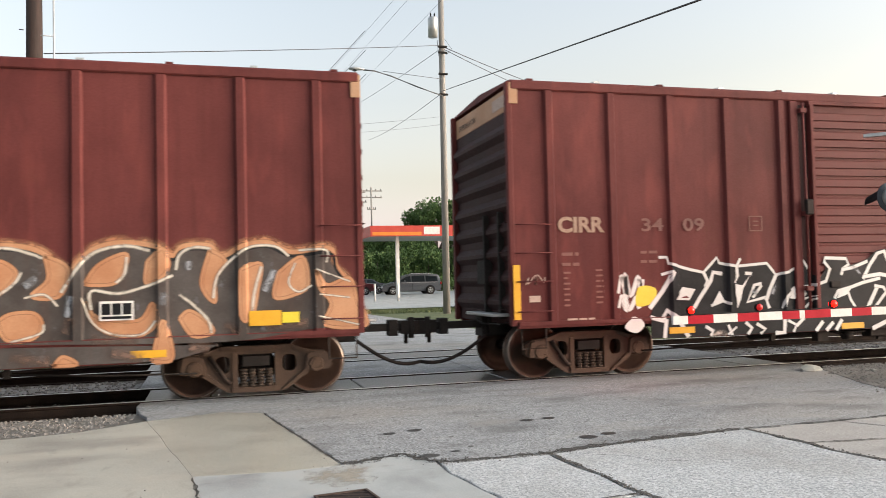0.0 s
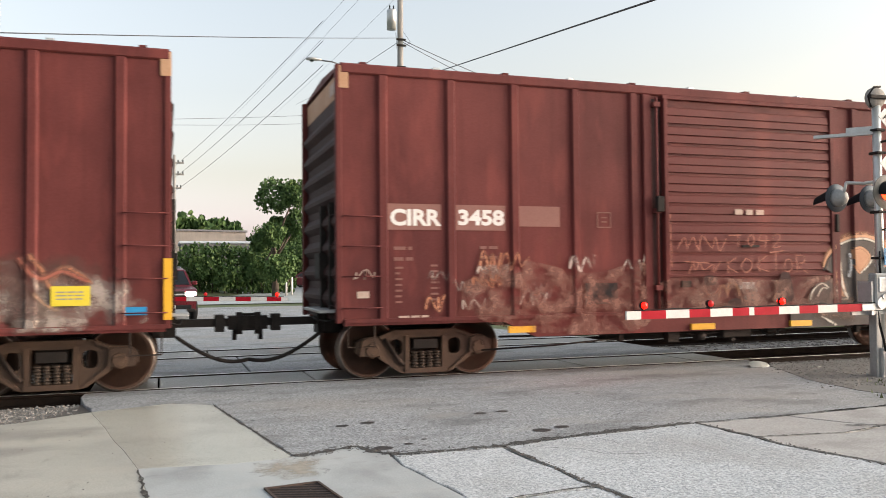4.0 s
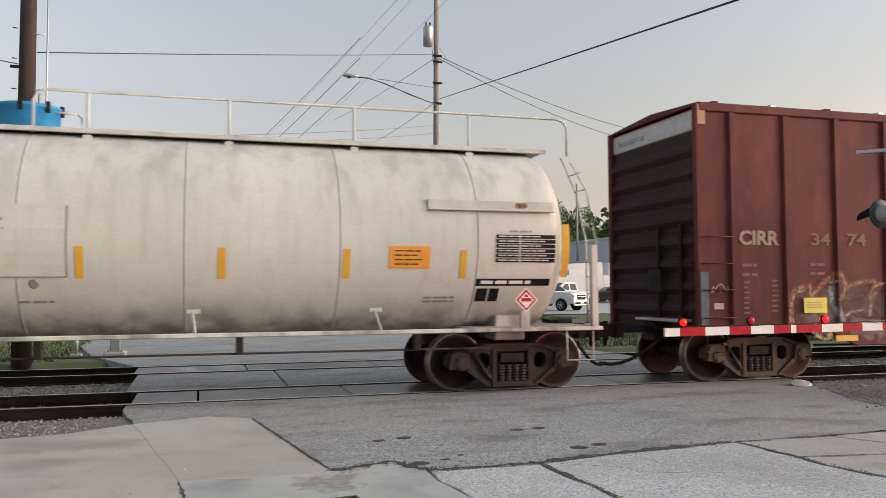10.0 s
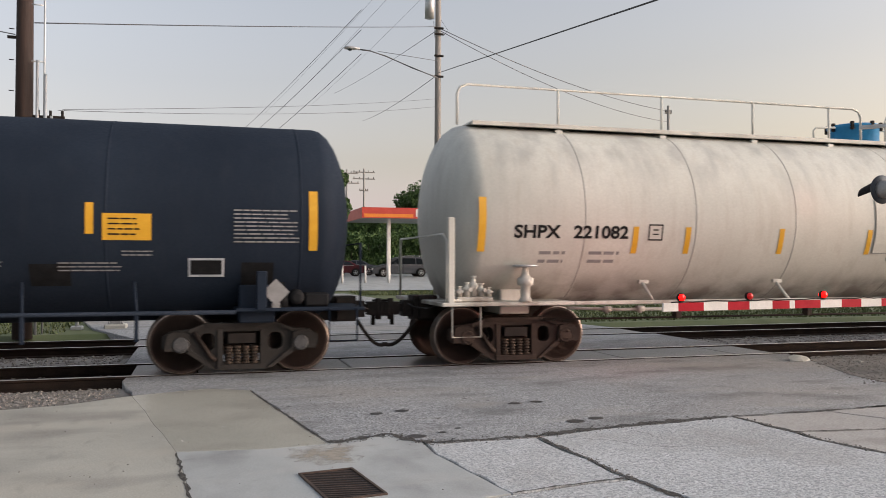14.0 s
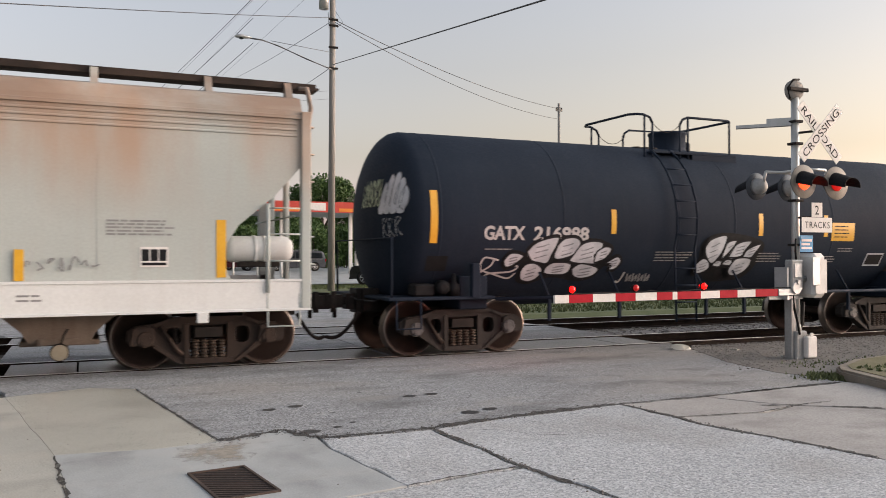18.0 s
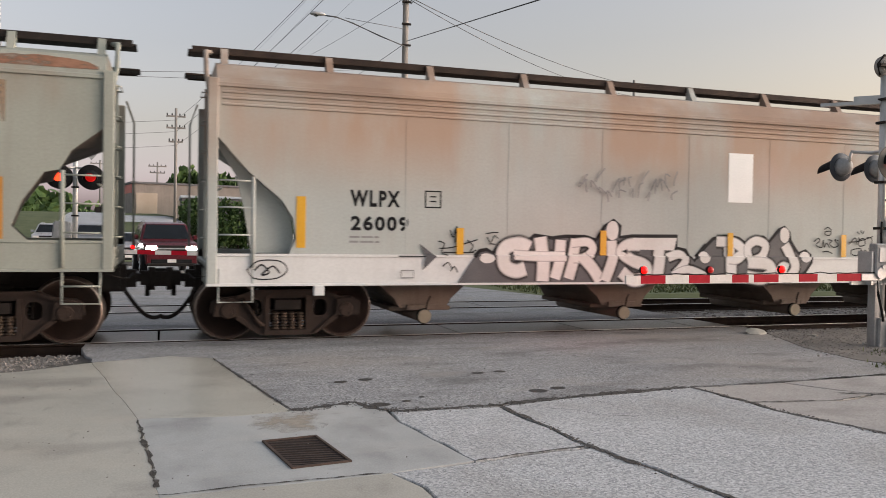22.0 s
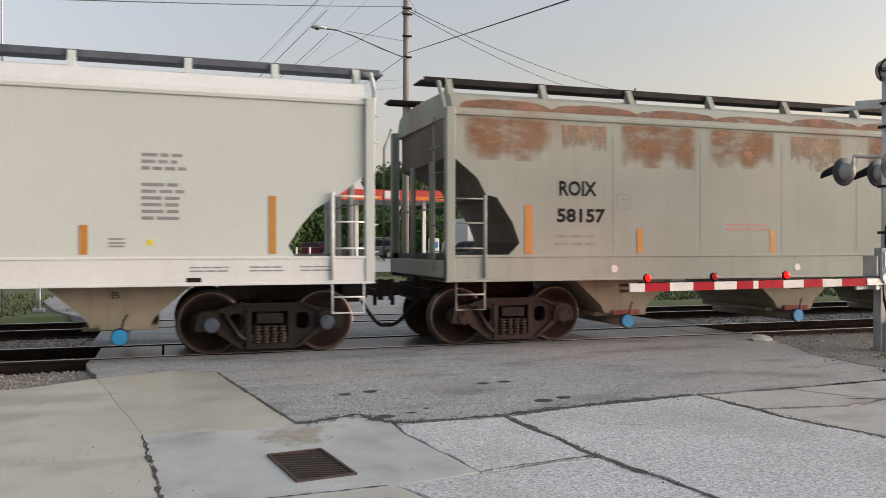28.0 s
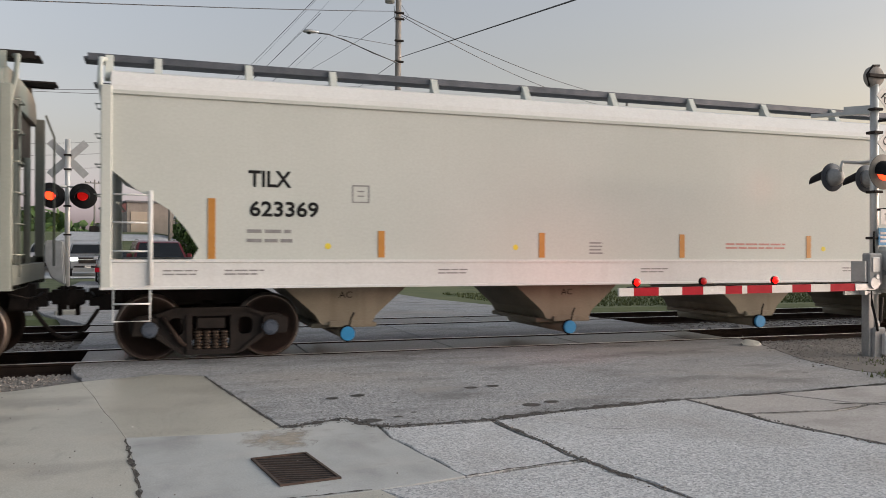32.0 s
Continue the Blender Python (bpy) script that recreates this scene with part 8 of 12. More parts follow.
# ---- white tank car fittings and markings ----
for px in (-8.12, 8.14):
    curved_strip(tank1, px, 0.12, 1.79, 2.62, R1, C1, YELLOW)
for px in (-5.57, -4.61, -2.79, -0.95, 1.05, 2.88, 4.63, 6.41):
    curved_strip(tank1, px + 0.06, 0.10, 1.77, 2.20, R1, C1, YELLOW)
hug(lettering("SHPX", -7.60, 2.01, 0, 0.20, BLACKPAINT, tank1, width=0.78, offset=0.008), R1, C1)
hug(lettering("221082", -6.60, 2.01, 0, 0.20, BLACKPAINT, tank1, width=0.96, offset=0.008), R1, C1)
hug(bars(-7.15, 1.80, 0, 2, 0.55, 0.05, 0.13, GREYPAINT, tank1, seed=8, words=3), R1, C1)
hug(bars(-6.3, 1.80, 0, 2, 0.62, 0.05, 0.13, GREYPAINT, tank1, seed=9, words=2), R1, C1)
hug(stencil_box(tank1, -5.15, 2.11, 0), R1, C1).data.materials[0] = BLACKPAINT
curved_strip(tank1, 0.08, 1.72, 1.80, 2.74, R1, C1, CREAM, "patch_panel", "square welded patch panel", 0.02)
for a, b, c, d in ((-0.80, 0.96, 1.785, 1.80), (0.945, 0.965, 1.8, 2.74)):
    curved_strip(tank1, (a + b) / 2, b - a, c, d, R1, C1, GREYPAINT, "panel_edge", "", 0.024)
hug(bars(-0.12, 2.56, 0, 3, 0.36, 0.035, 0.06, GREYPAINT, tank1, seed=10, words=2), R1, C1, 0.026)
for px in (-0.35, 0.55):
    hug(part("round_mark", shape(lathe, [(-0.001, 0.05), (0.001, 0.06), (0.001, 0.05), (-0.001, 0.05)], "y", 20), GREYPAINT, tank1, "", (px, 0, 1.70)), R1, C1)
hug(bars(0.35, 1.48, 0, 1, 0.5, 0.035, 0.05, GREYPAINT, tank1, seed=11, words=3), R1, C1)
curved_strip(tank1, 5.63, 0.62, 1.92, 2.25, R1, C1, ORANGE, "orange_placard", "orange warning placard")
hug(bars(5.4, 2.19, 0, 4, 0.46, 0.02, 0.065, STEEL_BROWN, tank1, seed=12), R1, C1, 0.009)
for i in range(6):
    curved_strip(tank1, 7.47, 0.98, 2.02 + i * 0.073, 2.02 + i * 0.073 + 0.058, R1, C1, BLACKPAINT, "data_table_band", "black data table", 0.007)
for i in range(6):
    hug(bars(7.02, 2.062 + i * 0.073, 0, 1, 0.88, 0.020, 0.05, FADEDW, tank1, seed=500 + i, words=6), R1, C1, 0.010)
for i in (1,):
    curved_strip(tank1, 7.15 + i * 0.22, 0.02, 2.02, 2.44, R1, C1, CREAM, "data_table_line", "", 0.009)
hug(bars(7.2, 2.51, 0, 1, 0.45, 0.03, 0.05, GREYPAINT, tank1, seed=13), R1, C1)
curved_strip(tank1, 7.31, 1.22, 1.66, 1.77, R1, C1, BLACKPAINT, "black_band", "", 0.007)
hug(bars(6.78, 1.74, 0, 1, 1.05, 0.05, 0.05, WHITE, tank1, seed=14, words=5), R1, C1, 0.010)
curved_strip(tank1, 6.82, 0.18, 1.42, 1.62, R1, C1, BLACKPAINT, "black_panel", "", 0.007)
curved_strip(tank1, 7.02, 0.16, 1.42, 1.62, R1, C1, BLACKPAINT, "black_panel", "", 0.007)
hug(bars(5.9, 1.5, 0, 2, 0.5, 0.03, 0.06, GREYPAINT, tank1, seed=15, words=2), R1, C1)
dia = bmesh.new()
prism(dia, [(-0.19, 0), (0, -0.19), (0.19, 0), (0, 0.19)], "y", -0.004, 0.0)
plc = part("hazard_placard", dia, WHITE, tank1, "red and white diamond hazard placard", (7.45, -1.56, 1.44))
dia = bmesh.new()
prism(dia, [(-0.165, 0), (0, -0.165), (0.165, 0), (0, 0.165)], "y", -0.006, -0.004)
part("red_field", dia, REDPAINT, plc)
dia = bmesh.new()
prism(dia, [(-0.125, 0), (0, -0.125), (0.125, 0), (0, 0.125)], "y", -0.008, -0.006)
part("white_field", dia, WHITE, plc)
part("red_bar", bbox(-0.085, 0.085, -0.010, -0.008, -0.022, 0.030, 0.0), REDPAINT, plc)
part("red_mark", bbox(-0.03, 0.03, -0.010, -0.008, 0.045, 0.085, 0.0), REDPAINT, plc)
part("placard_bracket", bbox(7.36, 7.52, -1.55, -1.50, 0.98, 1.28, 0.01), CREAM, tank1)
sh = bbox(5.92, 7.95, -1.55, -1.35, 2.80, 2.825, 0.006)
box(sh, 5.92, 7.95, -1.485, -1.40, 2.825, 2.96)
part("side_shelf", sh, CREAM, tank1, "cream side shelf")
part("rust_stain", bbox(7.28, 7.58, -1.492, -1.488, 2.84, 2.96, 0.0), RUST_PATCH, tank1)
# running board and railing along the top
part("top_walkway", bbox(-8.0, 8.2, -0.62, 0.62, 3.90, 3.935, 0.004), CREAM, tank1, "narrow top walkway")
part("walkway_edge", bbox(-8.0, 8.2, -0.66, -0.61, 3.87, 3.94, 0.006), CREAM, tank1)


def rail_run(car, x0, x1, y, z, zb, posts, mat, hoop0=True, hoop1=True):
    pts = []
    if hoop0:
        pts += [(x0, y, zb), (x0, y, z - 0.16), (x0 + 0.05, y, z - 0.05), (x0 + 0.18, y, z)]
    else:
        pts += [(x0, y, z)]
    if hoop1:
        pts += [(x1 - 0.18, y, z), (x1 - 0.05, y, z - 0.05), (x1, y, z - 0.16), (x1, y, zb)]
    else:
        pts += [(x1, y, z)]
    rail = part("railing", shape(pipe, pts, 0.022, 8), mat, car, "tubular roof railing")
    for px in posts:
        bm = bmesh.new()
        pipe(bm, [(px, y, zb - 0.05), (px, y, z)], 0.022, 8)
        box(bm, px - 0.06, px + 0.06, y - 0.05, y + 0.02, zb - 0.16, zb - 0.02)
        part("post", bm, mat, rail)


for yy in (-0.60,):
    rail_run(tank1, -8.24, -0.22, yy, 4.53, 3.86, (-6.46, -4.49, -2.62, -0.95), CREAM)
    rail_run(tank1, 0.36, 8.60, yy, 4.48, 3.86, (1.08, 3.05, 4.95, 6.85), CREAM)
for s in (-1, 1):
    bm = bmesh.new()
    pipe(bm, [(s * 0.95, -0.2, 3.92), (s * 0.95, -0.2, 4.16), (s * 0.88, -0.2, 4.22), (s * 0.45, -0.2, 4.24)], 0.02, 8)
    part("hatch_hoop", bm, CREAM, tank1)
dome = bmesh.new()
lathe(dome, [(3.90, 0.42), (3.95, 0.46), (4.25, 0.46), (4.27, 0.49), (4.31, 0.49), (4.33, 0.44), (4.37, 0.1)], "z", 32)
hatch = part("hatch_dome", dome, BLUE, tank1, "blue round hatch cover", (0.17, 0, 0))
for i in range(8):
    a = math.pi * 2 * i / 8
    part("hatch_bolt", bbox(-0.03, 0.03, -0.03, 0.03, 4.20, 4.36, 0.006), DARK, hatch, "", (0.48 * math.cos(a), 0.48 * math.sin(a), 0))
# end ladder, corner railing, valves, running pipe brackets
bm = bmesh.new()
for k in (0.0, 0.38):
    pipe(bm, [(8.42, -0.75 - k, 3.80 - k * 0.35), (8.62, -0.9 - k, 3.2), (8.72, -1.05 - k * 0.9, 2.4), (8.74, -1.05 - k * 0.9, 1.0)], 0.018, 6)
for i in range(9):
    z = 1.25 + i * 0.28
    xx = 8.74 if z < 2.4 else 8.74 - (z - 2.4) * 0.18
    yb = -1.05 if z < 2.4 else -1.05 + (z - 2.4) * 0.19
    pipe(bm, [(xx, yb, z), (xx, yb - 0.36, z)], 0.013, 6)
part("end_ladder", bm, CREAM, tank1, "cream end ladder")
for sx in (-1, 1):
    bm = bmesh.new()
    pipe(bm, [(sx * 8.68, -1.5, 1.0), (sx * 8.68, -1.5, 1.95), (sx * 8.70, -1.35, 2.05), (sx * 8.70, 1.35, 2.05), (sx * 8.68, 1.5, 1.95), (sx * 8.68, 1.5, 1.0)], 0.022, 8)
    pipe(bm, [(sx * 8.68, -1.5, 1.05), (sx * 8.45, -1.5, 1.05)], 0.02, 6)
    part("end_handrail", bm, CREAM, tank1)
    part("corner_post", bbox(sx * 8.62 - 0.05, sx * 8.62 + 0.05, -1.55, -1.45, 1.0, 2.3, 0.01), CREAM, tank1)
    bm = bmesh.new()
    pipe(bm, [(sx * 8.6, -1.5, 0.98), (sx * 8.6, -1.52, 0.5), (sx * 8.15, -1.52, 0.5), (sx * 8.15, -1.5, 0.98)], 0.016, 6)
    part("sill_step", bm, CREAM, tank1)
cluster = part("valve_block", bbox(-8.50, -7.92, -1.44, -1.26, 1.02, 1.10, 0.02), CREAM, tank1, "cream-painted valve block")
for i, (px, hh) in enumerate(((-8.44, 0.16), (-8.32, 0.22), (-8.21, 0.32), (-8.09, 0.20), (-7.97, 0.14))):
    valve = part("valve", shape(lathe, [(1.10, 0.05), (1.10 + hh * 0.35, 0.045), (1.10 + hh * 0.4, 0.07), (1.10 + hh * 0.62, 0.07), (1.10 + hh * 0.66, 0.035), (1.10 + hh * 0.9, 0.03), (1.10 + hh, 0.05), (1.10 + hh, 0.01)], "z", 14, (px, -1.35, 0)), CREAM, cluster)
    part("valve_neck", shape(tube, (px, -1.35, 1.10 + hh * 0.5), (px + (0.03 if i % 2 else -0.03), -1.46, 1.10 + hh * 0.5), 0.032, 10), CREAM, cluster)
part("brake_stand", shape(lathe, [(1.02, 0.10), (1.06, 0.10), (1.08, 0.075), (1.26, 0.075), (1.28, 0.125), (1.38, 0.125), (1.40, 0.08), (1.46, 0.05), (1.52, 0.045), (1.55, 0.03)], "z", 18, (-7.42, -1.50, 0)), CREAM, tank1, "white bottle-shaped brake stand")
part("brake_wheel", shape(lathe, [(1.545, 0.03), (1.55, 0.17), (1.565, 0.20), (1.585, 0.20), (1.59, 0.17), (1.575, 0.03)], "z", 24, (-7.42, -1.50, 0)), CHROME_W, tank1, "flat brake wheel")
for px in (-5.2, -2.6, 0.0, 2.6, 5.2):
    bm = bmesh.new()
    pipe(bm, [(px, -1.5, 1.0), (px - 0.06, -1.22, 1.32)], 0.025, 6)
    box(bm, px - 0.12, px + 0.06, -1.26, -1.2, 1.28, 1.34)
    part("walkway_stay", bm, CREAM, tank1)
    part("pipe_hanger", bbox(px + 0.6 - 0.05, px + 0.6 + 0.05, -1.30, -1.15, 0.70, 0.98, 0.01), STEEL, tank1)
bm = bmesh.new()
pipe(bm, [(-7.0, -1.2, 0.72), (7.0, -1.2, 0.70)], 0.018, 6)
part("brake_rigging", bm, STEEL, tank1)
bm = bmesh.new()
pipe(bm, [(-6.6, -1.25, 0.90), (-5.7, -1.25, 0.86), (-4.9, -1.25, 0.86), (-4.0, -1.25, 0.90)], 0.028, 8)
for px in (-5.9, -5.3, -4.5):
    tube(bm, (px - 0.07, -1.25, 0.87), (px + 0.07, -1.25, 0.87), 0.05, 10)
    tube(bm, (px, -1.25, 0.80), (px, -1.25, 0.92), 0.03, 8)
part("drain_pipe", bm, CREAM, tank1, "cream drain pipe with couplings")

# ---- black tank car fittings and markings ----
for px, a, b in ((-5.67, 1.82, 2.65), (5.67, 1.79, 2.64)):
    curved_strip(tank2, px, 0.12, a, b, R2, C2, YELLOW)
for px in (-2.31, 1.02, 2.70):
    curved_strip(tank2, px, 0.10, 2.0, 2.42, R2, C2, YELLOW)
curved_strip(tank2, 3.17, 0.62, 1.92, 2.28, R2, C2, YELLOW, "yellow_placard", "yellow warning placard")
hug(bars(2.93, 2.22, 0, 4, 0.46, 0.02, 0.07, BLACKPAINT, tank2, seed=21), R2, C2, 0.010)
hug(lettering("GATX", -4.80, 1.89, 0, 0.22, FADEDW, tank2, width=0.75, offset=0.010), R2, C2)
hug(lettering("216988", -3.88, 1.89, 0, 0.22, FADEDW, tank2, width=1.07, offset=0.010), R2, C2)
for i in range(9):
    hug(bars(4.57, 2.36 - i * 0.055, 0, 1, 0.98, 0.020, 0.05, GREYPAINT, tank2, seed=30 + i, words=6), R2, C2)
for px, z, w, k in ((-1.35, 1.7, 0.9, 4), (1.05, 1.68, 0.6, 4), (2.3, 1.62, 0.9, 3), (3.1, 1.78, 0.45, 2), (-4.75, 1.74, 0.6, 1)):
    hug(bars(px, z, 0, k, w, 0.018, 0.05, GREYPAINT, tank2, seed=int(px * 10) + 50, words=5), R2, C2)
for px, w, a, b in ((-5.56, 0.36, 1.38, 1.62), (2.2, 0.5, 1.30, 1.60), (4.9, 0.45, 1.2, 1.62)):
    curved_strip(tank2, px, w, a, b, R2, C2, BLACKPAINT, "painted_out_patch", "", 0.006)
hug(part("card_frame", bbox(-0.24, 0.24, -0.003, 0.0, -0.13, 0.13, 0.0), SPRAY_SILVER, tank2, "", (4.2, 0, 1.55)), R2, C2)
hug(part("card_field", bbox(-0.21, 0.21, -0.003, 0.0, -0.10, 0.10, 0.0), BLACKPAINT, tank2, "", (4.2, 0, 1.55)), R2, C2, 0.009)
dia = bmesh.new()
prism(dia, [(-0.19, 0), (0, -0.19), (0.19, 0), (0, 0.19)], "y", -0.004, 0.0)
part("placard_holder", dia, GREYPAINT, tank2, "grey diamond placard holder", (5.15, -1.46, 1.2))
part("placard_stem", bbox(5.09, 5.21, -1.45, -1.40, 0.96, 1.05, 0.01), GREYPAINT, tank2)
# black tank: silver bubble letters with black edges
pt = Painter(tank2, "tank", "spray_lettering", (R2, C2))
pt.blob([(-4.0, 1.65), (-3.83, 1.88), (-3.37, 1.97), (-3.01, 1.95), (-2.45, 1.87), (-2.26, 1.72), (-2.45, 1.34), (-2.76, 1.18), (-3.36, 1.26), (-3.74, 1.15), (-4.0, 1.19), (-4.06, 1.34)], BLACKPAINT)
pt.blob([(-0.35, 1.62), (-0.28, 1.93), (0.19, 2.05), (1.05, 1.92), (1.13, 1.62), (0.94, 1.24), (0.6, 1.16), (0.01, 1.18)], BLACKPAINT)
pt.stroke([(-3.97, 1.69), (-3.8, 1.85), (-3.43, 1.94), (-3.41, 1.83), (-3.48, 1.66), (-3.54, 1.5), (-3.71, 1.51), (-3.86, 1.55), (-3.97, 1.69)], 0.07, BLACKPAINT)
pt.stroke([(-3.4, 1.8), (-3.28, 1.91), (-3.07, 1.93), (-2.96, 1.85), (-3.01, 1.7), (-3.13, 1.61), (-3.36, 1.56), (-3.44, 1.63), (-3.4, 1.8)], 0.07, BLACKPAINT)
pt.stroke([(-3.07, 1.62), (-2.95, 1.8), (-2.76, 1.87), (-2.52, 1.85), (-2.52, 1.72), (-2.64, 1.63), (-2.54, 1.49), (-2.88, 1.49), (-3.1, 1.53), (-3.07, 1.62)], 0.07, BLACKPAINT)
pt.stroke([(-2.61, 1.69), (-2.45, 1.78), (-2.31, 1.74), (-2.39, 1.59), (-2.51, 1.53), (-2.61, 1.52), (-2.61, 1.69)], 0.07, BLACKPAINT)
pt.stroke([(-4.01, 1.36), (-3.94, 1.48), (-3.77, 1.5), (-3.61, 1.41), (-3.61, 1.29), (-3.74, 1.19), (-3.94, 1.22), (-4.01, 1.36)], 0.07, BLACKPAINT)
pt.stroke([(-3.55, 1.43), (-3.42, 1.51), (-3.1, 1.5), (-3.05, 1.41), (-3.12, 1.31), (-3.36, 1.3), (-3.54, 1.33), (-3.55, 1.43)], 0.07, BLACKPAINT)
pt.stroke([(-3.02, 1.4), (-2.88, 1.49), (-2.64, 1.46), (-2.48, 1.4), (-2.54, 1.28), (-2.76, 1.23), (-2.94, 1.28), (-3.02, 1.4)], 0.07, BLACKPAINT)
pt.stroke([(-4.38, 1.54), (-4.28, 1.66), (-4.11, 1.66), (-4.03, 1.6), (-4.2, 1.46), (-4.32, 1.44), (-4.38, 1.54)], 0.07, BLACKPAINT)
pt.stroke([(-2.37, 1.49), (-2.17, 1.61), (-2.06, 1.53), (-2.13, 1.4), (-2.26, 1.38), (-2.23, 1.47), (-2.37, 1.49)], 0.07, BLACKPAINT)
pt.blob([(-3.97, 1.69), (-3.8, 1.85), (-3.43, 1.94), (-3.41, 1.83), (-3.48, 1.66), (-3.54, 1.5), (-3.71, 1.51), (-3.86, 1.55)], SPRAY_SILVER)
pt.stroke([(-3.97, 1.69), (-3.8, 1.85), (-3.43, 1.94), (-3.41, 1.83), (-3.48, 1.66), (-3.54, 1.5), (-3.71, 1.51), (-3.86, 1.55), (-3.97, 1.69)], 0.026, SPRAY_BLACK)
pt.stroke([(-3.81, 1.76), (-3.69, 1.78), (-3.57, 1.82)], 0.022, WORN_SLATE)
pt.stroke([(-3.81, 1.67), (-3.69, 1.7), (-3.57, 1.73)], 0.022, WORN_SLATE)
pt.stroke([(-3.81, 1.58), (-3.69, 1.61), (-3.57, 1.64)], 0.022, WORN_SLATE)
pt.blob([(-3.4, 1.8), (-3.28, 1.91), (-3.07, 1.93), (-2.96, 1.85), (-3.01, 1.7), (-3.13, 1.61), (-3.36, 1.56), (-3.44, 1.63)], SPRAY_SILVER)
pt.stroke([(-3.4, 1.8), (-3.28, 1.91), (-3.07, 1.93), (-2.96, 1.85), (-3.01, 1.7), (-3.13, 1.61), (-3.36, 1.56), (-3.44, 1.63), (-3.4, 1.8)], 0.026, SPRAY_BLACK)
pt.stroke([(-3.3, 1.78), (-3.2, 1.8), (-3.1, 1.83)], 0.022, WORN_SLATE)
pt.stroke([(-3.3, 1.7), (-3.2, 1.72), (-3.1, 1.76)], 0.022, WORN_SLATE)
pt.stroke([(-3.3, 1.63), (-3.2, 1.65), (-3.1, 1.68)], 0.022, WORN_SLATE)
pt.blob([(-3.07, 1.62), (-2.95, 1.8), (-2.76, 1.87), (-2.52, 1.85), (-2.52, 1.72), (-2.64, 1.63), (-2.54, 1.49), (-2.88, 1.49), (-3.1, 1.53)], SPRAY_SILVER)
pt.stroke([(-3.07, 1.62), (-2.95, 1.8), (-2.76, 1.87), (-2.52, 1.85), (-2.52, 1.72), (-2.64, 1.63), (-2.54, 1.49), (-2.88, 1.49), (-3.1, 1.53), (-3.07, 1.62)], 0.026, SPRAY_BLACK)
pt.stroke([(-2.92, 1.71), (-2.81, 1.73), (-2.68, 1.77)], 0.022, WORN_SLATE)
pt.stroke([(-2.92, 1.63), (-2.81, 1.66), (-2.68, 1.69)], 0.022, WORN_SLATE)
pt.stroke([(-2.92, 1.56), (-2.81, 1.58), (-2.68, 1.61)], 0.022, WORN_SLATE)
pt.blob([(-2.61, 1.69), (-2.45, 1.78), (-2.31, 1.74), (-2.39, 1.59), (-2.51, 1.53), (-2.61, 1.52)], SPRAY_SILVER)
pt.stroke([(-2.61, 1.69), (-2.45, 1.78), (-2.31, 1.74), (-2.39, 1.59), (-2.51, 1.53), (-2.61, 1.52), (-2.61, 1.69)], 0.026, SPRAY_BLACK)
pt.stroke([(-2.52, 1.67), (-2.46, 1.69), (-2.4, 1.71)], 0.022, WORN_SLATE)
pt.stroke([(-2.52, 1.62), (-2.46, 1.64), (-2.39, 1.66)], 0.022, WORN_SLATE)
pt.stroke([(-2.52, 1.57), (-2.46, 1.58), (-2.39, 1.6)], 0.022, WORN_SLATE)
pt.blob([(-4.01, 1.36), (-3.94, 1.48), (-3.77, 1.5), (-3.61, 1.41), (-3.61, 1.29), (-3.74, 1.19), (-3.94, 1.22)], SPRAY_SILVER)
pt.stroke([(-4.01, 1.36), (-3.94, 1.48), (-3.77, 1.5), (-3.61, 1.41), (-3.61, 1.29), (-3.74, 1.19), (-3.94, 1.22), (-4.01, 1.36)], 0.026, SPRAY_BLACK)
pt.stroke([(-3.89, 1.37), (-3.81, 1.39), (-3.73, 1.42)], 0.022, WORN_SLATE)
pt.stroke([(-3.89, 1.31), (-3.81, 1.33), (-3.73, 1.35)], 0.022, WORN_SLATE)
pt.stroke([(-3.89, 1.25), (-3.81, 1.27), (-3.72, 1.29)], 0.022, WORN_SLATE)
pt.blob([(-3.55, 1.43), (-3.42, 1.51), (-3.1, 1.5), (-3.05, 1.41), (-3.12, 1.31), (-3.36, 1.3), (-3.54, 1.33)], SPRAY_SILVER)
pt.stroke([(-3.55, 1.43), (-3.42, 1.51), (-3.1, 1.5), (-3.05, 1.41), (-3.12, 1.31), (-3.36, 1.3), (-3.54, 1.33), (-3.55, 1.43)], 0.026, SPRAY_BLACK)
pt.stroke([(-3.4, 1.42), (-3.3, 1.44), (-3.19, 1.45)], 0.022, WORN_SLATE)
pt.stroke([(-3.4, 1.38), (-3.3, 1.39), (-3.19, 1.41)], 0.022, WORN_SLATE)
pt.stroke([(-3.4, 1.34), (-3.3, 1.35), (-3.19, 1.37)], 0.022, WORN_SLATE)
pt.blob([(-3.02, 1.4), (-2.88, 1.49), (-2.64, 1.46), (-2.48, 1.4), (-2.54, 1.28), (-2.76, 1.23), (-2.94, 1.28)], SPRAY_SILVER)
pt.stroke([(-3.02, 1.4), (-2.88, 1.49), (-2.64, 1.46), (-2.48, 1.4), (-2.54, 1.28), (-2.76, 1.23), (-2.94, 1.28), (-3.02, 1.4)], 0.026, SPRAY_BLACK)
pt.stroke([(-2.86, 1.38), (-2.75, 1.4), (-2.63, 1.42)], 0.022, WORN_SLATE)
pt.stroke([(-2.86, 1.33), (-2.75, 1.34), (-2.63, 1.36)], 0.022, WORN_SLATE)
pt.stroke([(-2.86, 1.28), (-2.75, 1.29), (-2.63, 1.31)], 0.022, WORN_SLATE)
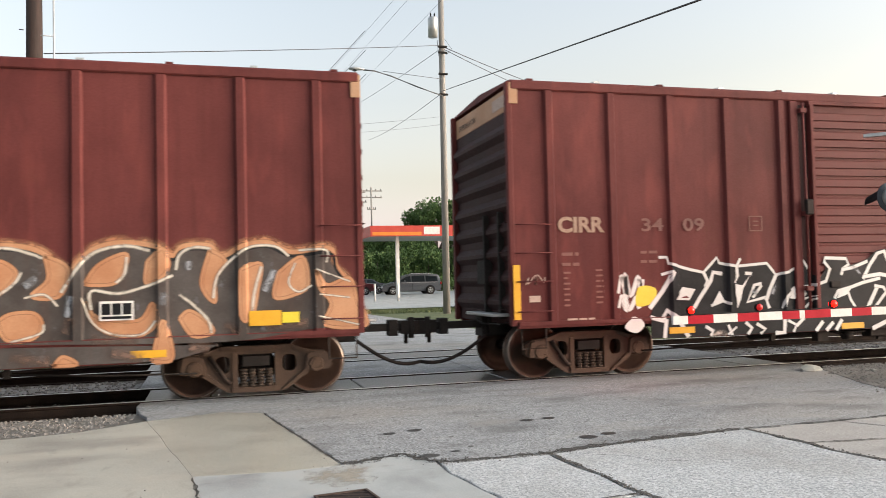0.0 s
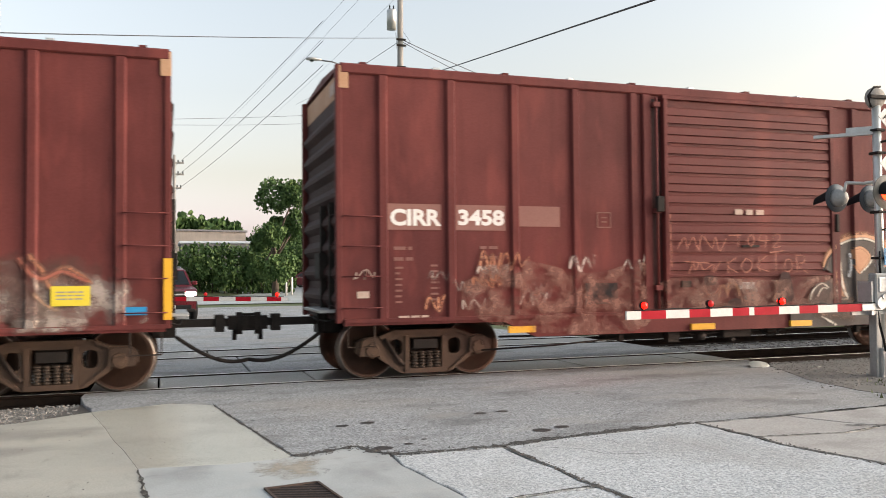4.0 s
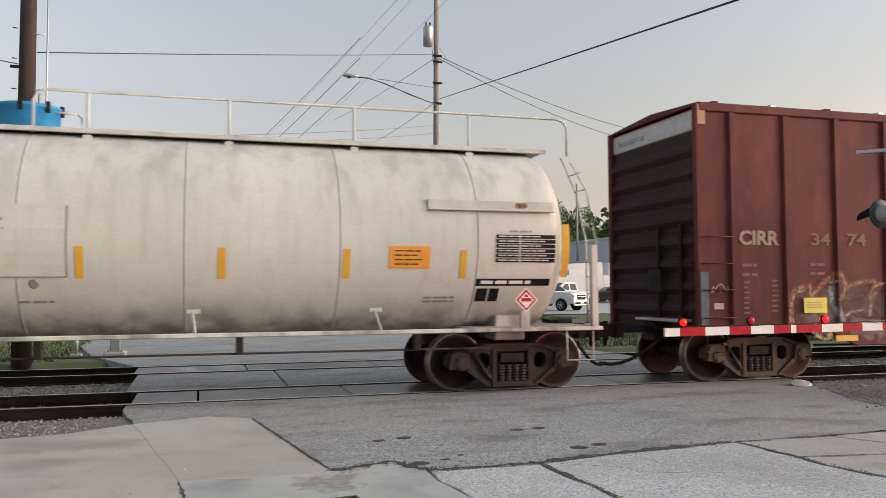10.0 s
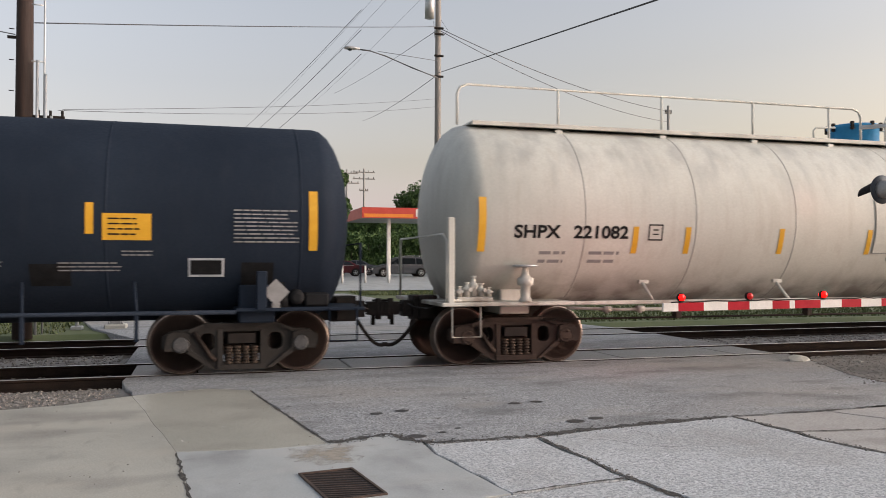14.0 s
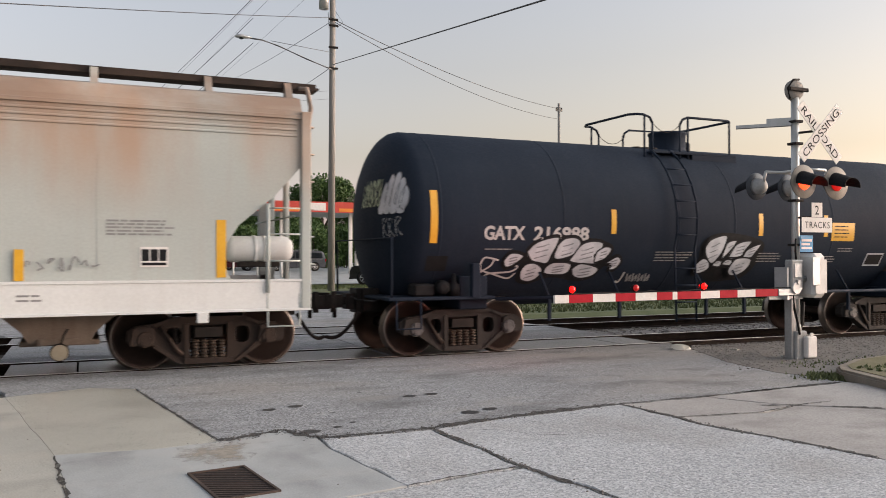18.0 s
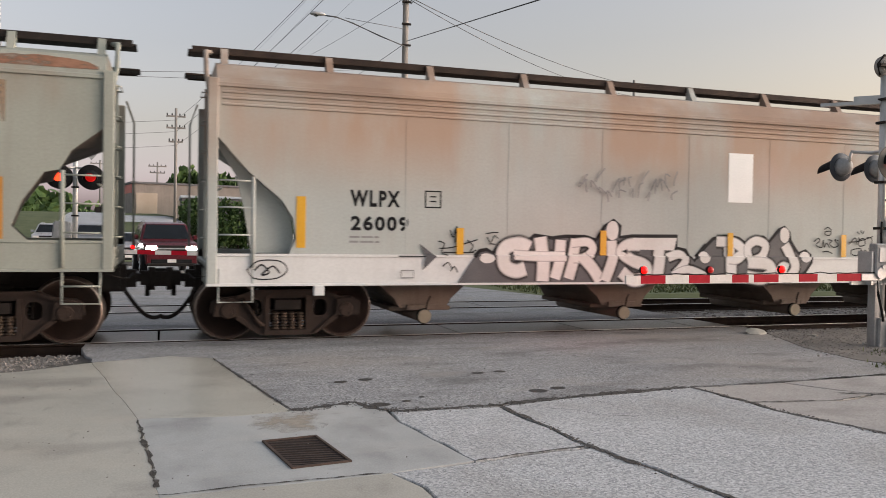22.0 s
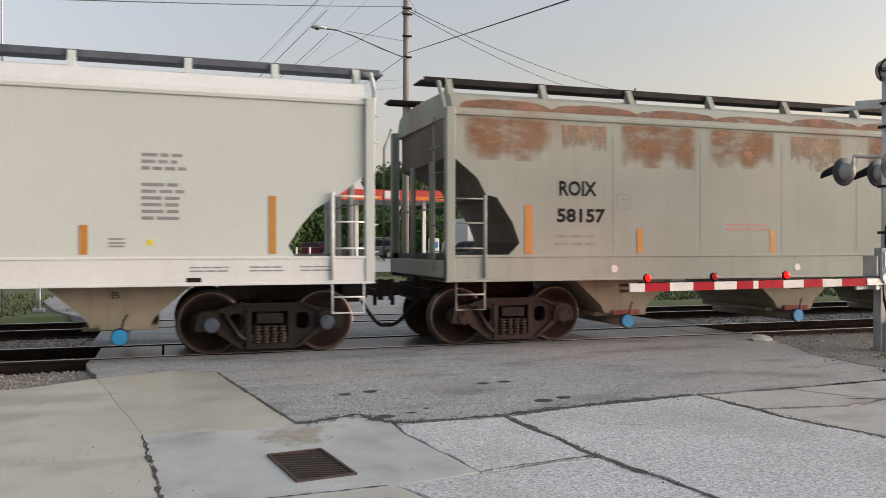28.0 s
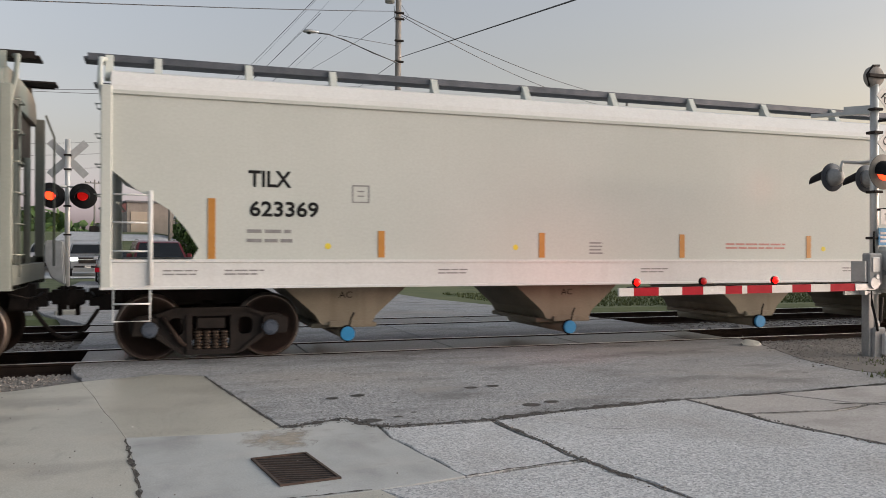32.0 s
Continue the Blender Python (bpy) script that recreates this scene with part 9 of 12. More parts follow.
pt.blob([(-4.38, 1.54), (-4.28, 1.66), (-4.11, 1.66), (-4.03, 1.6), (-4.2, 1.46), (-4.32, 1.44)], SPRAY_SILVER)
pt.stroke([(-4.38, 1.54), (-4.28, 1.66), (-4.11, 1.66), (-4.03, 1.6), (-4.2, 1.46), (-4.32, 1.44), (-4.38, 1.54)], 0.026, SPRAY_BLACK)
pt.stroke([(-4.28, 1.57), (-4.21, 1.59), (-4.13, 1.6)], 0.022, WORN_SLATE)
pt.stroke([(-4.27, 1.53), (-4.21, 1.54), (-4.13, 1.56)], 0.022, WORN_SLATE)
pt.stroke([(-4.27, 1.48), (-4.2, 1.5), (-4.13, 1.52)], 0.022, WORN_SLATE)
pt.blob([(-2.37, 1.49), (-2.17, 1.61), (-2.06, 1.53), (-2.13, 1.4), (-2.26, 1.38), (-2.23, 1.47)], SPRAY_SILVER)
pt.stroke([(-2.37, 1.49), (-2.17, 1.61), (-2.06, 1.53), (-2.13, 1.4), (-2.26, 1.38), (-2.23, 1.47), (-2.37, 1.49)], 0.026, SPRAY_BLACK)
pt.stroke([(-2.28, 1.51), (-2.22, 1.53), (-2.15, 1.55)], 0.022, WORN_SLATE)
pt.stroke([(-2.28, 1.47), (-2.21, 1.48), (-2.14, 1.5)], 0.022, WORN_SLATE)
pt.stroke([(-2.28, 1.43), (-2.21, 1.44), (-2.14, 1.46)], 0.022, WORN_SLATE)
pt.stroke([(-0.28, 1.77), (-0.17, 1.92), (0.17, 2.0), (0.17, 1.81), (0.1, 1.62), (-0.03, 1.48), (-0.21, 1.62), (-0.28, 1.77)], 0.07, BLACKPAINT)
pt.stroke([(0.17, 1.65), (0.22, 1.86), (0.43, 1.91), (0.37, 1.78), (0.19, 1.57), (0.17, 1.65)], 0.07, BLACKPAINT)
pt.stroke([(0.32, 1.59), (0.45, 1.84), (0.78, 1.9), (0.67, 1.72), (0.6, 1.61), (0.32, 1.59)], 0.07, BLACKPAINT)
pt.stroke([(0.67, 1.59), (0.73, 1.74), (1.03, 1.85), (0.94, 1.69), (0.86, 1.59), (0.67, 1.59)], 0.07, BLACKPAINT)
pt.stroke([(-0.39, 1.46), (-0.28, 1.57), (-0.14, 1.54), (-0.05, 1.4), (-0.21, 1.3), (-0.37, 1.32), (-0.39, 1.46)], 0.07, BLACKPAINT)
pt.stroke([(-0.01, 1.44), (0.06, 1.53), (0.19, 1.52), (0.17, 1.42), (-0.01, 1.44)], 0.07, BLACKPAINT)
pt.stroke([(0.21, 1.46), (0.28, 1.55), (0.43, 1.54), (0.41, 1.44), (0.21, 1.46)], 0.07, BLACKPAINT)
pt.stroke([(0.43, 1.4), (0.52, 1.57), (0.86, 1.57), (0.88, 1.4), (0.75, 1.27), (0.56, 1.25), (0.45, 1.32), (0.43, 1.4)], 0.07, BLACKPAINT)
pt.blob([(-0.28, 1.77), (-0.17, 1.92), (0.17, 2.0), (0.17, 1.81), (0.1, 1.62), (-0.03, 1.48), (-0.21, 1.62)], SPRAY_SILVER)
pt.stroke([(-0.28, 1.77), (-0.17, 1.92), (0.17, 2.0), (0.17, 1.81), (0.1, 1.62), (-0.03, 1.48), (-0.21, 1.62), (-0.28, 1.77)], 0.026, SPRAY_BLACK)
pt.stroke([(-0.15, 1.78), (-0.06, 1.81), (0.04, 1.86)], 0.022, WORN_SLATE)
pt.stroke([(-0.15, 1.68), (-0.06, 1.71), (0.04, 1.75)], 0.022, WORN_SLATE)
pt.stroke([(-0.15, 1.57), (-0.06, 1.61), (0.04, 1.65)], 0.022, WORN_SLATE)
pt.blob([(0.17, 1.65), (0.22, 1.86), (0.43, 1.91), (0.37, 1.78), (0.19, 1.57)], SPRAY_SILVER)
pt.stroke([(0.17, 1.65), (0.22, 1.86), (0.43, 1.91), (0.37, 1.78), (0.19, 1.57), (0.17, 1.65)], 0.026, SPRAY_BLACK)
pt.stroke([(0.25, 1.77), (0.3, 1.79), (0.36, 1.82)], 0.022, WORN_SLATE)
pt.blob([(0.32, 1.59), (0.45, 1.84), (0.78, 1.9), (0.67, 1.72), (0.6, 1.61)], SPRAY_SILVER)
pt.stroke([(0.32, 1.59), (0.45, 1.84), (0.78, 1.9), (0.67, 1.72), (0.6, 1.61), (0.32, 1.59)], 0.026, SPRAY_BLACK)
pt.stroke([(0.46, 1.77), (0.55, 1.79), (0.65, 1.81)], 0.022, WORN_SLATE)
pt.stroke([(0.46, 1.71), (0.55, 1.73), (0.65, 1.75)], 0.022, WORN_SLATE)
pt.stroke([(0.46, 1.65), (0.55, 1.67), (0.65, 1.69)], 0.022, WORN_SLATE)
pt.blob([(0.67, 1.59), (0.73, 1.74), (1.03, 1.85), (0.94, 1.69), (0.86, 1.59)], SPRAY_SILVER)
pt.stroke([(0.67, 1.59), (0.73, 1.74), (1.03, 1.85), (0.94, 1.69), (0.86, 1.59), (0.67, 1.59)], 0.026, SPRAY_BLACK)
pt.stroke([(0.78, 1.74), (0.85, 1.76), (0.93, 1.78)], 0.022, WORN_SLATE)
pt.stroke([(0.78, 1.69), (0.85, 1.71), (0.93, 1.73)], 0.022, WORN_SLATE)
pt.stroke([(0.78, 1.64), (0.85, 1.66), (0.93, 1.68)], 0.022, WORN_SLATE)
pt.blob([(-0.39, 1.46), (-0.28, 1.57), (-0.14, 1.54), (-0.05, 1.4), (-0.21, 1.3), (-0.37, 1.32)], SPRAY_SILVER)
pt.stroke([(-0.39, 1.46), (-0.28, 1.57), (-0.14, 1.54), (-0.05, 1.4), (-0.21, 1.3), (-0.37, 1.32), (-0.39, 1.46)], 0.026, SPRAY_BLACK)
pt.stroke([(-0.29, 1.46), (-0.22, 1.48), (-0.14, 1.5)], 0.022, WORN_SLATE)
pt.stroke([(-0.29, 1.41), (-0.22, 1.42), (-0.14, 1.45)], 0.022, WORN_SLATE)
pt.stroke([(-0.29, 1.35), (-0.22, 1.37), (-0.14, 1.39)], 0.022, WORN_SLATE)
pt.blob([(-0.01, 1.44), (0.06, 1.53), (0.19, 1.52), (0.17, 1.42)], SPRAY_SILVER)
pt.stroke([(-0.01, 1.44), (0.06, 1.53), (0.19, 1.52), (0.17, 1.42), (-0.01, 1.44)], 0.026, SPRAY_BLACK)
pt.stroke([(0.05, 1.49), (0.09, 1.49), (0.13, 1.5)], 0.022, WORN_SLATE)
pt.blob([(0.21, 1.46), (0.28, 1.55), (0.43, 1.54), (0.41, 1.44)], SPRAY_SILVER)
pt.stroke([(0.21, 1.46), (0.28, 1.55), (0.43, 1.54), (0.41, 1.44), (0.21, 1.46)], 0.026, SPRAY_BLACK)
pt.stroke([(0.27, 1.5), (0.32, 1.51), (0.37, 1.52)], 0.022, WORN_SLATE)
pt.blob([(0.43, 1.4), (0.52, 1.57), (0.86, 1.57), (0.88, 1.4), (0.75, 1.27), (0.56, 1.25), (0.45, 1.32)], SPRAY_SILVER)
pt.stroke([(0.43, 1.4), (0.52, 1.57), (0.86, 1.57), (0.88, 1.4), (0.75, 1.27), (0.56, 1.25), (0.45, 1.32), (0.43, 1.4)], 0.026, SPRAY_BLACK)
pt.stroke([(0.56, 1.44), (0.65, 1.46), (0.75, 1.49)], 0.022, WORN_SLATE)
pt.stroke([(0.56, 1.38), (0.65, 1.4), (0.75, 1.42)], 0.022, WORN_SLATE)
pt.stroke([(0.56, 1.31), (0.65, 1.33), (0.75, 1.36)], 0.022, WORN_SLATE)
pt.stroke([(-4.8, 1.48), (-4.75, 1.59), (-4.61, 1.58), (-4.48, 1.55)], 0.022, FADEDW)
pt.stroke([(-4.56, 1.58), (-4.61, 1.46), (-4.75, 1.36), (-4.81, 1.27), (-4.69, 1.24), (-4.61, 1.33), (-4.22, 1.36), (-4.1, 1.43), (-4.14, 1.46)], 0.022, FADEDW)
pt.stroke([(-4.79, 1.48), (-4.75, 1.39), (-4.5, 1.32), (-4.22, 1.25), (-4.11, 1.34)], 0.02, FADEDW)
pt.stroke([(-2.02, 1.18), (-1.94, 1.16), (-1.91, 1.34)], 0.025, FADEDW)
pt.stroke([(-1.83, 1.31), (-1.78, 1.17), (-1.75, 1.28), (-1.71, 1.17)], 0.022, GREYPAINT)
pt.stroke([(-1.7, 1.31), (-1.65, 1.17), (-1.62, 1.28), (-1.58, 1.17)], 0.022, GREYPAINT)
pt.stroke([(-1.57, 1.31), (-1.52, 1.17), (-1.48, 1.28), (-1.45, 1.17)], 0.022, GREYPAINT)
pt.stroke([(-1.43, 1.31), (-1.38, 1.17), (-1.35, 1.28), (-1.32, 1.17)], 0.022, GREYPAINT)
# spray on the round head
hp = Painter(tank2, "head", "head_spray")
for k, (y0, z0, y1, z1) in enumerate(((-0.80, 2.42, -0.86, 2.80), (-0.94, 2.44, -0.98, 2.92), (-1.06, 2.42, -1.10, 2.95), (-1.17, 2.44, -1.20, 2.86), (-1.27, 2.42, -1.28, 2.72))):
    q = [(y0 + 0.075, z0 + 0.02), (y1 + 0.06, z1 - 0.1), (y1, z1), (y1 - 0.06, z1 - 0.12), (y0 - 0.07, z0 + 0.02), (y0, z0 - 0.07)]
    hp.blob(q, SPRAY_SILVER)
    hp.stroke(q + q[:1], 0.022, WORN_SLATE)
for k in range(4):
    x = -0.78 - 0.15 * k
    hp.blob([(x + 0.06, 2.30), (x + 0.07, 2.40), (x, 2.45), (x - 0.07, 2.39), (x - 0.05, 2.30)], SPRAY_SILVER)
for x, z in ((-0.90, 2.07), (-1.05, 2.06), (-1.20, 2.08)):
    hp.stroke([(x + 0.05, z - 0.15), (x + 0.06, z + 0.12), (x - 0.04, z + 0.14), (x + 0.04, z), (x - 0.05, z - 0.13)], 0.035, WORN_SLATE)
for k in range(5):
    x = -0.08 - 0.13 * k
    hp.stroke([(x, 2.42 + 0.03 * k), (x - 0.05, 2.78 + 0.02 * k), (x - 0.10, 2.60), (x - 0.02, 2.52), (x - 0.12, 2.45), (x - 0.14, 2.86)], 0.045, PALE_GREEN)
# top platform, rails, manway and ladder
part("top_platform", bbox(-1.0, 0.98, -0.90, 0.90, 3.54, 3.585, 0.006), BLACK, tank2)
part("platform_skirt", bbox(-0.1, 0.98, -0.90, -0.87, 3.36, 3.54, 0.006), BLACK, tank2)
bm = bmesh.new()
lathe(bm, [(3.60, 0.40), (3.64, 0.40), (3.66, 0.36), (4.02, 0.36), (4.04, 0.38), (4.08, 0.38), (4.10, 0.1)], "z", 28)
part("manway_dome", bm, BLACK, tank2, "black manway dome", (0.04, 0, 0))
part("dome_hinge", bbox(0.40, 0.55, -0.12, 0.12, 3.62, 3.92, 0.04), DARK, tank2)
bm = bmesh.new()
for px in (-0.95, -0.75, -0.55):
    tube(bm, (px, -0.3, 3.58), (px, -0.3, 3.72), 0.09, 12)
    tube(bm, (px, 0.2, 3.58), (px, 0.2, 3.78), 0.07, 12)
box(bm, -1.05, -0.5, -0.4, -0.1, 3.58, 3.64)
part("valve_group", bm, DARK, tank2)
W = 0.865
bm = bmesh.new()
pipe(bm, [(-1.0, W, 4.10), (-1.06, W, 4.20), (-1.2, W, 4.26), (-1.33, W, 4.26), (-1.42, W * 0.8, 4.26), (-1.42, -W * 0.8, 4.25), (-1.34, -W, 4.24), (-1.2, -W, 4.24), (-1.06, -W, 4.20), (-1.0, -W, 4.10)], 0.024, 8)
rail = part("platform_rail", bm, BLACK, tank2, "black bent platform rail")
bm = bmesh.new()
pipe(bm, [(-0.36, -W, 4.10), (-0.30, -W, 4.20), (-0.18, -W, 4.25), (0.80, -W, 4.25), (0.92, -W * 0.9, 4.25), (0.96, 0.0, 4.26), (0.92, W * 0.9, 4.26), (0.80, W, 4.26), (-0.25, W, 4.25), (-0.36, W, 4.18), (-0.40, W, 4.08)], 0.024, 8)
rail2 = part("platform_rail", bm, BLACK, tank2, "black bent platform rail")
for px, yy, rr in ((-1.18, -W, rail), (-1.0, -W, rail), (-1.18, W, rail), (-1.0, W, rail), (-0.36, -W, rail2), (-0.17, -W, rail2), (0.84, -W, rail2), (0.84, W, rail2), (-0.40, W, rail2)):
    part("post", shape(pipe, [(px, yy, 3.30), (px, yy, 4.12 if abs(px) in (1.0, 0.36, 0.40) else 4.24)], 0.02, 8), BLACK, rr)
for yy in (-W, W):
    part("gap_chain", shape(pipe, [(-1.0 + 0.64 * k / 8, yy, 4.10 - 0.16 * 4 * (k / 8) * (1 - k / 8)) for k in range(9)], 0.008, 5), DARK, tank2, "thin safety chain")
bm = bmesh.new()
sides = []
for k in range(12):
    a = math.radians(-62 + k * 11)
    z = C2 + (R2 + 0.10) * math.sin(a)
    sides.append((-(R2 + 0.10) * math.cos(a), z))
for px in (-1.03, -0.58):
    pipe(bm, [(px, -1.56, 0.45)] + [(px, min(y_, -0.4), z_) for y_, z_ in sides if z_ > 1.6], 0.022, 6)
for z in (0.5, 0.8, 1.1, 1.4, 1.7, 2.0, 2.3, 2.6, 2.9, 3.2):
    yy = -1.56 if z < 1.7 else -math.sqrt(max(0.1, (R2 + 0.10) ** 2 - (z - C2) ** 2))
    pipe(bm, [(-1.03, yy, z), (-0.58, yy, z)], 0.013, 6)
part("side_ladder", bm, BLACK, tank2, "black side ladder")
part("side_pipe", shape(pipe, [(-4.6, -1.50, 0.93), (4.6, -1.50, 0.93)], 0.03, 8), BLACK, tank2)
for px in (-3.6, -2.2, -0.3, 0.6, 1.9, 3.3):
    part("pipe_hanger", bbox(px - 0.025, px + 0.025, -1.52, -1.46, 0.55, 0.95, 0.004), BLACK, tank2)
    bm = bmesh.new()
    pipe(bm, [(px, -1.48, 0.95), (px - 0.05, -1.25, 1.35)], 0.02, 6)
    part("pipe_stay", bm, BLACK, tank2)
for sx in (-1, 1):
    bm = bmesh.new()
    pipe(bm, [(sx * 6.36, -1.45, 0.98), (sx * 6.36, -1.45, 1.9), (sx * 6.38, 1.45, 1.9), (sx * 6.36, 1.45, 0.98)], 0.02, 6)
    pipe(bm, [(sx * 5.9, -1.5, 0.96), (sx * 5.9, -1.52, 0.5), (sx * 6.3, -1.52, 0.5), (sx * 6.3, -1.5, 0.96)], 0.016, 6)
    part("end_handrail", bm, BLACK, tank2)
    part("corner_stand", bbox(sx * 4.95 - 0.07, sx * 4.95 + 0.07, -1.52, -1.40, 0.95, 1.5, 0.01), BLACK, tank2)
    part("equipment_box", bbox(sx * 5.75 - 0.18, sx * 5.75 + 0.18, -1.3, -1.0, 0.98, 1.18, 0.03), BLACKPAINT, tank2)
    part("brake_valve", shape(lathe, [(-1.38, 0.05), (-1.36, 0.11), (-1.24, 0.12), (-1.2, 0.05)], "y", 16, (sx * 5.45, 0, 1.12)), BLACKPAINT, tank2)
    part("brake_valve", shape(lathe, [(0.98, 0.09), (1.16, 0.09), (1.2, 0.04), (1.34, 0.03)], "z", 14, (sx * 5.25, -1.3, 0)), BLACKPAINT, tank2)

# ---- hopper markings ----
for px, a, b in ((-7.30, 1.38, 2.11), (7.33, 1.32, 2.12)):
    end_reflector(hop1, px, a, b, -1.574)
for px in (-4.90, -2.45, 0.0, 2.45, 4.83):
    end_reflector(hop1, px, 1.30, 1.70, -1.602, 0.11)
lettering("WLPX", -6.58, 2.00, -1.5735, 0.23, BLACKPAINT, hop1, space=1.25, width=0.75, offset=0.012)
lettering("26009", -6.58, 1.65, -1.5735, 0.20, BLACKPAINT, hop1, space=1.2, width=0.87, offset=0.010)
stencil_box(hop1, -5.33, 2.12, -1.5735).data.materials[0] = BLACKPAINT
bars(-6.6, 1.56, -1.5735, 2, 0.45, 0.03, 0.07, GREYPAINT, hop1, seed=70, words=2)
ph = Painter(hop1, "low_sill")
ph.blob([(-4.95, 0.85), (-4.67, 1.26), (-4.57, 1.36), (-4.46, 1.38), (-4.35, 1.33), (-4.24, 1.48), (-4.01, 1.55), (-3.77, 1.51), (-3.66, 1.61), (-3.35, 1.57), (-3.12, 1.6), (-2.78, 1.6), (-2.57, 1.55), (-2.42, 1.77), (-2.25, 1.87), (-2.13, 1.78), (-2.14, 1.6), (-1.92, 1.62), (-1.04, 1.63), (-1.06, 1.44), (-0.88, 1.4), (-0.74, 1.22), (-0.48, 1.5), (-0.47, 0.85), (-2.35, 0.85), (-3.6, 0.85)], SPRAY_SLATE, smooth=False)
ph.blob([(-0.69, 1.27), (-0.33, 1.6), (-0.12, 1.64), (0.19, 1.61), (0.34, 1.52), (0.47, 1.61), (0.71, 1.64), (0.83, 1.56), (1.03, 1.77), (1.15, 1.82), (1.26, 1.72), (1.28, 1.59), (1.38, 1.45), (1.47, 1.36), (1.62, 1.41), (1.73, 1.33), (1.71, 1.2), (1.6, 1.06), (1.4, 0.86), (0.47, 0.85), (-0.68, 0.85)], SPRAY_SLATE, smooth=False)
ph.stroke([(-4.67, 1.26), (-4.57, 1.36), (-4.46, 1.38), (-4.35, 1.33), (-4.24, 1.48), (-4.01, 1.55), (-3.77, 1.51), (-3.66, 1.61), (-3.35, 1.57), (-3.12, 1.6), (-2.78, 1.6), (-2.57, 1.55), (-2.42, 1.77), (-2.25, 1.87), (-2.13, 1.78), (-2.14, 1.6), (-1.92, 1.62), (-1.04, 1.63), (-1.06, 1.44), (-0.88, 1.4), (-0.74, 1.22), (-0.48, 1.5)], 0.05, SPRAY_BLACK, smooth=False)
ph.stroke([(-0.69, 1.27), (-0.33, 1.6), (-0.12, 1.64), (0.19, 1.61), (0.34, 1.52), (0.47, 1.61), (0.71, 1.64), (0.83, 1.56), (1.03, 1.77), (1.15, 1.82), (1.26, 1.72), (1.28, 1.59), (1.38, 1.45), (1.47, 1.36), (1.62, 1.41), (1.73, 1.33), (1.71, 1.2), (1.6, 1.06), (1.4, 0.86)], 0.05, SPRAY_BLACK, smooth=False)
ph.stroke([(-3.74, 1.41), (-3.91, 1.47), (-4.13, 1.42), (-4.2, 1.28), (-4.16, 1.12), (-3.99, 1.05), (-3.83, 1.09)], 0.25, SPRAY_BLACK)
ph.stroke([(-3.56, 1.58), (-3.52, 1.28), (-3.53, 0.89)], 0.25, SPRAY_BLACK)
ph.stroke([(-3.2, 1.54), (-3.23, 1.24), (-3.32, 0.93)], 0.22000000000000003, SPRAY_BLACK)
ph.stroke([(-4.01, 1.3), (-3.61, 1.28), (-3.12, 1.28)], 0.19, SPRAY_BLACK)
ph.stroke([(-2.93, 1.56), (-2.99, 1.24), (-3.08, 0.93)], 0.22000000000000003, SPRAY_BLACK)
ph.stroke([(-3.01, 1.49), (-2.72, 1.51), (-2.63, 1.39), (-2.78, 1.26), (-2.99, 1.25)], 0.18, SPRAY_BLACK)
ph.stroke([(-2.84, 1.28), (-2.65, 1.09), (-2.51, 0.89)], 0.22999999999999998, SPRAY_BLACK)
ph.stroke([(-2.29, 1.54), (-2.29, 1.26), (-2.43, 0.89)], 0.22000000000000003, SPRAY_BLACK)
ph.stroke([(-1.76, 1.48), (-1.98, 1.47), (-2.11, 1.35), (-1.91, 1.22), (-1.68, 1.13), (-1.68, 0.96), (-1.91, 0.9), (-2.13, 1.04)], 0.24, SPRAY_BLACK)
ph.stroke([(-1.39, 1.43), (-1.42, 1.17), (-1.46, 0.9)], 0.24, SPRAY_BLACK)
ph.stroke([(-1.25, 1.27), (-1.02, 1.33), (-0.91, 1.22), (-1.13, 0.99)], 0.18, SPRAY_BLACK)
ph.stroke([(-1.16, 0.98), (-0.86, 1.08), (-0.48, 0.95)], 0.16999999999999998, SPRAY_BLACK)
ph.stroke([(-0.01, 1.55), (0.0, 1.26), (0.01, 0.93)], 0.25, SPRAY_BLACK)
ph.stroke([(-0.27, 1.55), (0.09, 1.53), (0.26, 1.4), (0.13, 1.26), (-0.04, 1.26)], 0.21000000000000002, SPRAY_BLACK)
ph.stroke([(0.42, 1.21), (0.37, 1.45), (0.54, 1.57), (0.74, 1.5), (0.68, 1.31), (0.47, 1.22)], 0.19, SPRAY_BLACK)
ph.stroke([(0.35, 1.2), (0.75, 1.17), (0.84, 1.03), (0.65, 0.92), (0.32, 0.96)], 0.24, SPRAY_BLACK)
ph.stroke([(1.16, 1.51), (1.29, 1.3), (1.35, 1.1), (1.2, 0.93), (1.04, 1.02), (1.08, 1.12), (1.19, 1.09)], 0.22000000000000003, SPRAY_BLACK)
ph.stroke([(-3.74, 1.41), (-3.91, 1.47), (-4.13, 1.42), (-4.2, 1.28), (-4.16, 1.12), (-3.99, 1.05), (-3.83, 1.09)], 0.2, SPRAY_WHITE)
ph.stroke([(-3.56, 1.58), (-3.52, 1.28), (-3.53, 0.89)], 0.2, SPRAY_WHITE)
ph.stroke([(-3.2, 1.54), (-3.23, 1.24), (-3.32, 0.93)], 0.17, SPRAY_WHITE)
ph.stroke([(-4.01, 1.3), (-3.61, 1.28), (-3.12, 1.28)], 0.14, SPRAY_WHITE)
ph.stroke([(-2.93, 1.56), (-2.99, 1.24), (-3.08, 0.93)], 0.17, SPRAY_WHITE)
ph.stroke([(-3.01, 1.49), (-2.72, 1.51), (-2.63, 1.39), (-2.78, 1.26), (-2.99, 1.25)], 0.13, SPRAY_WHITE)
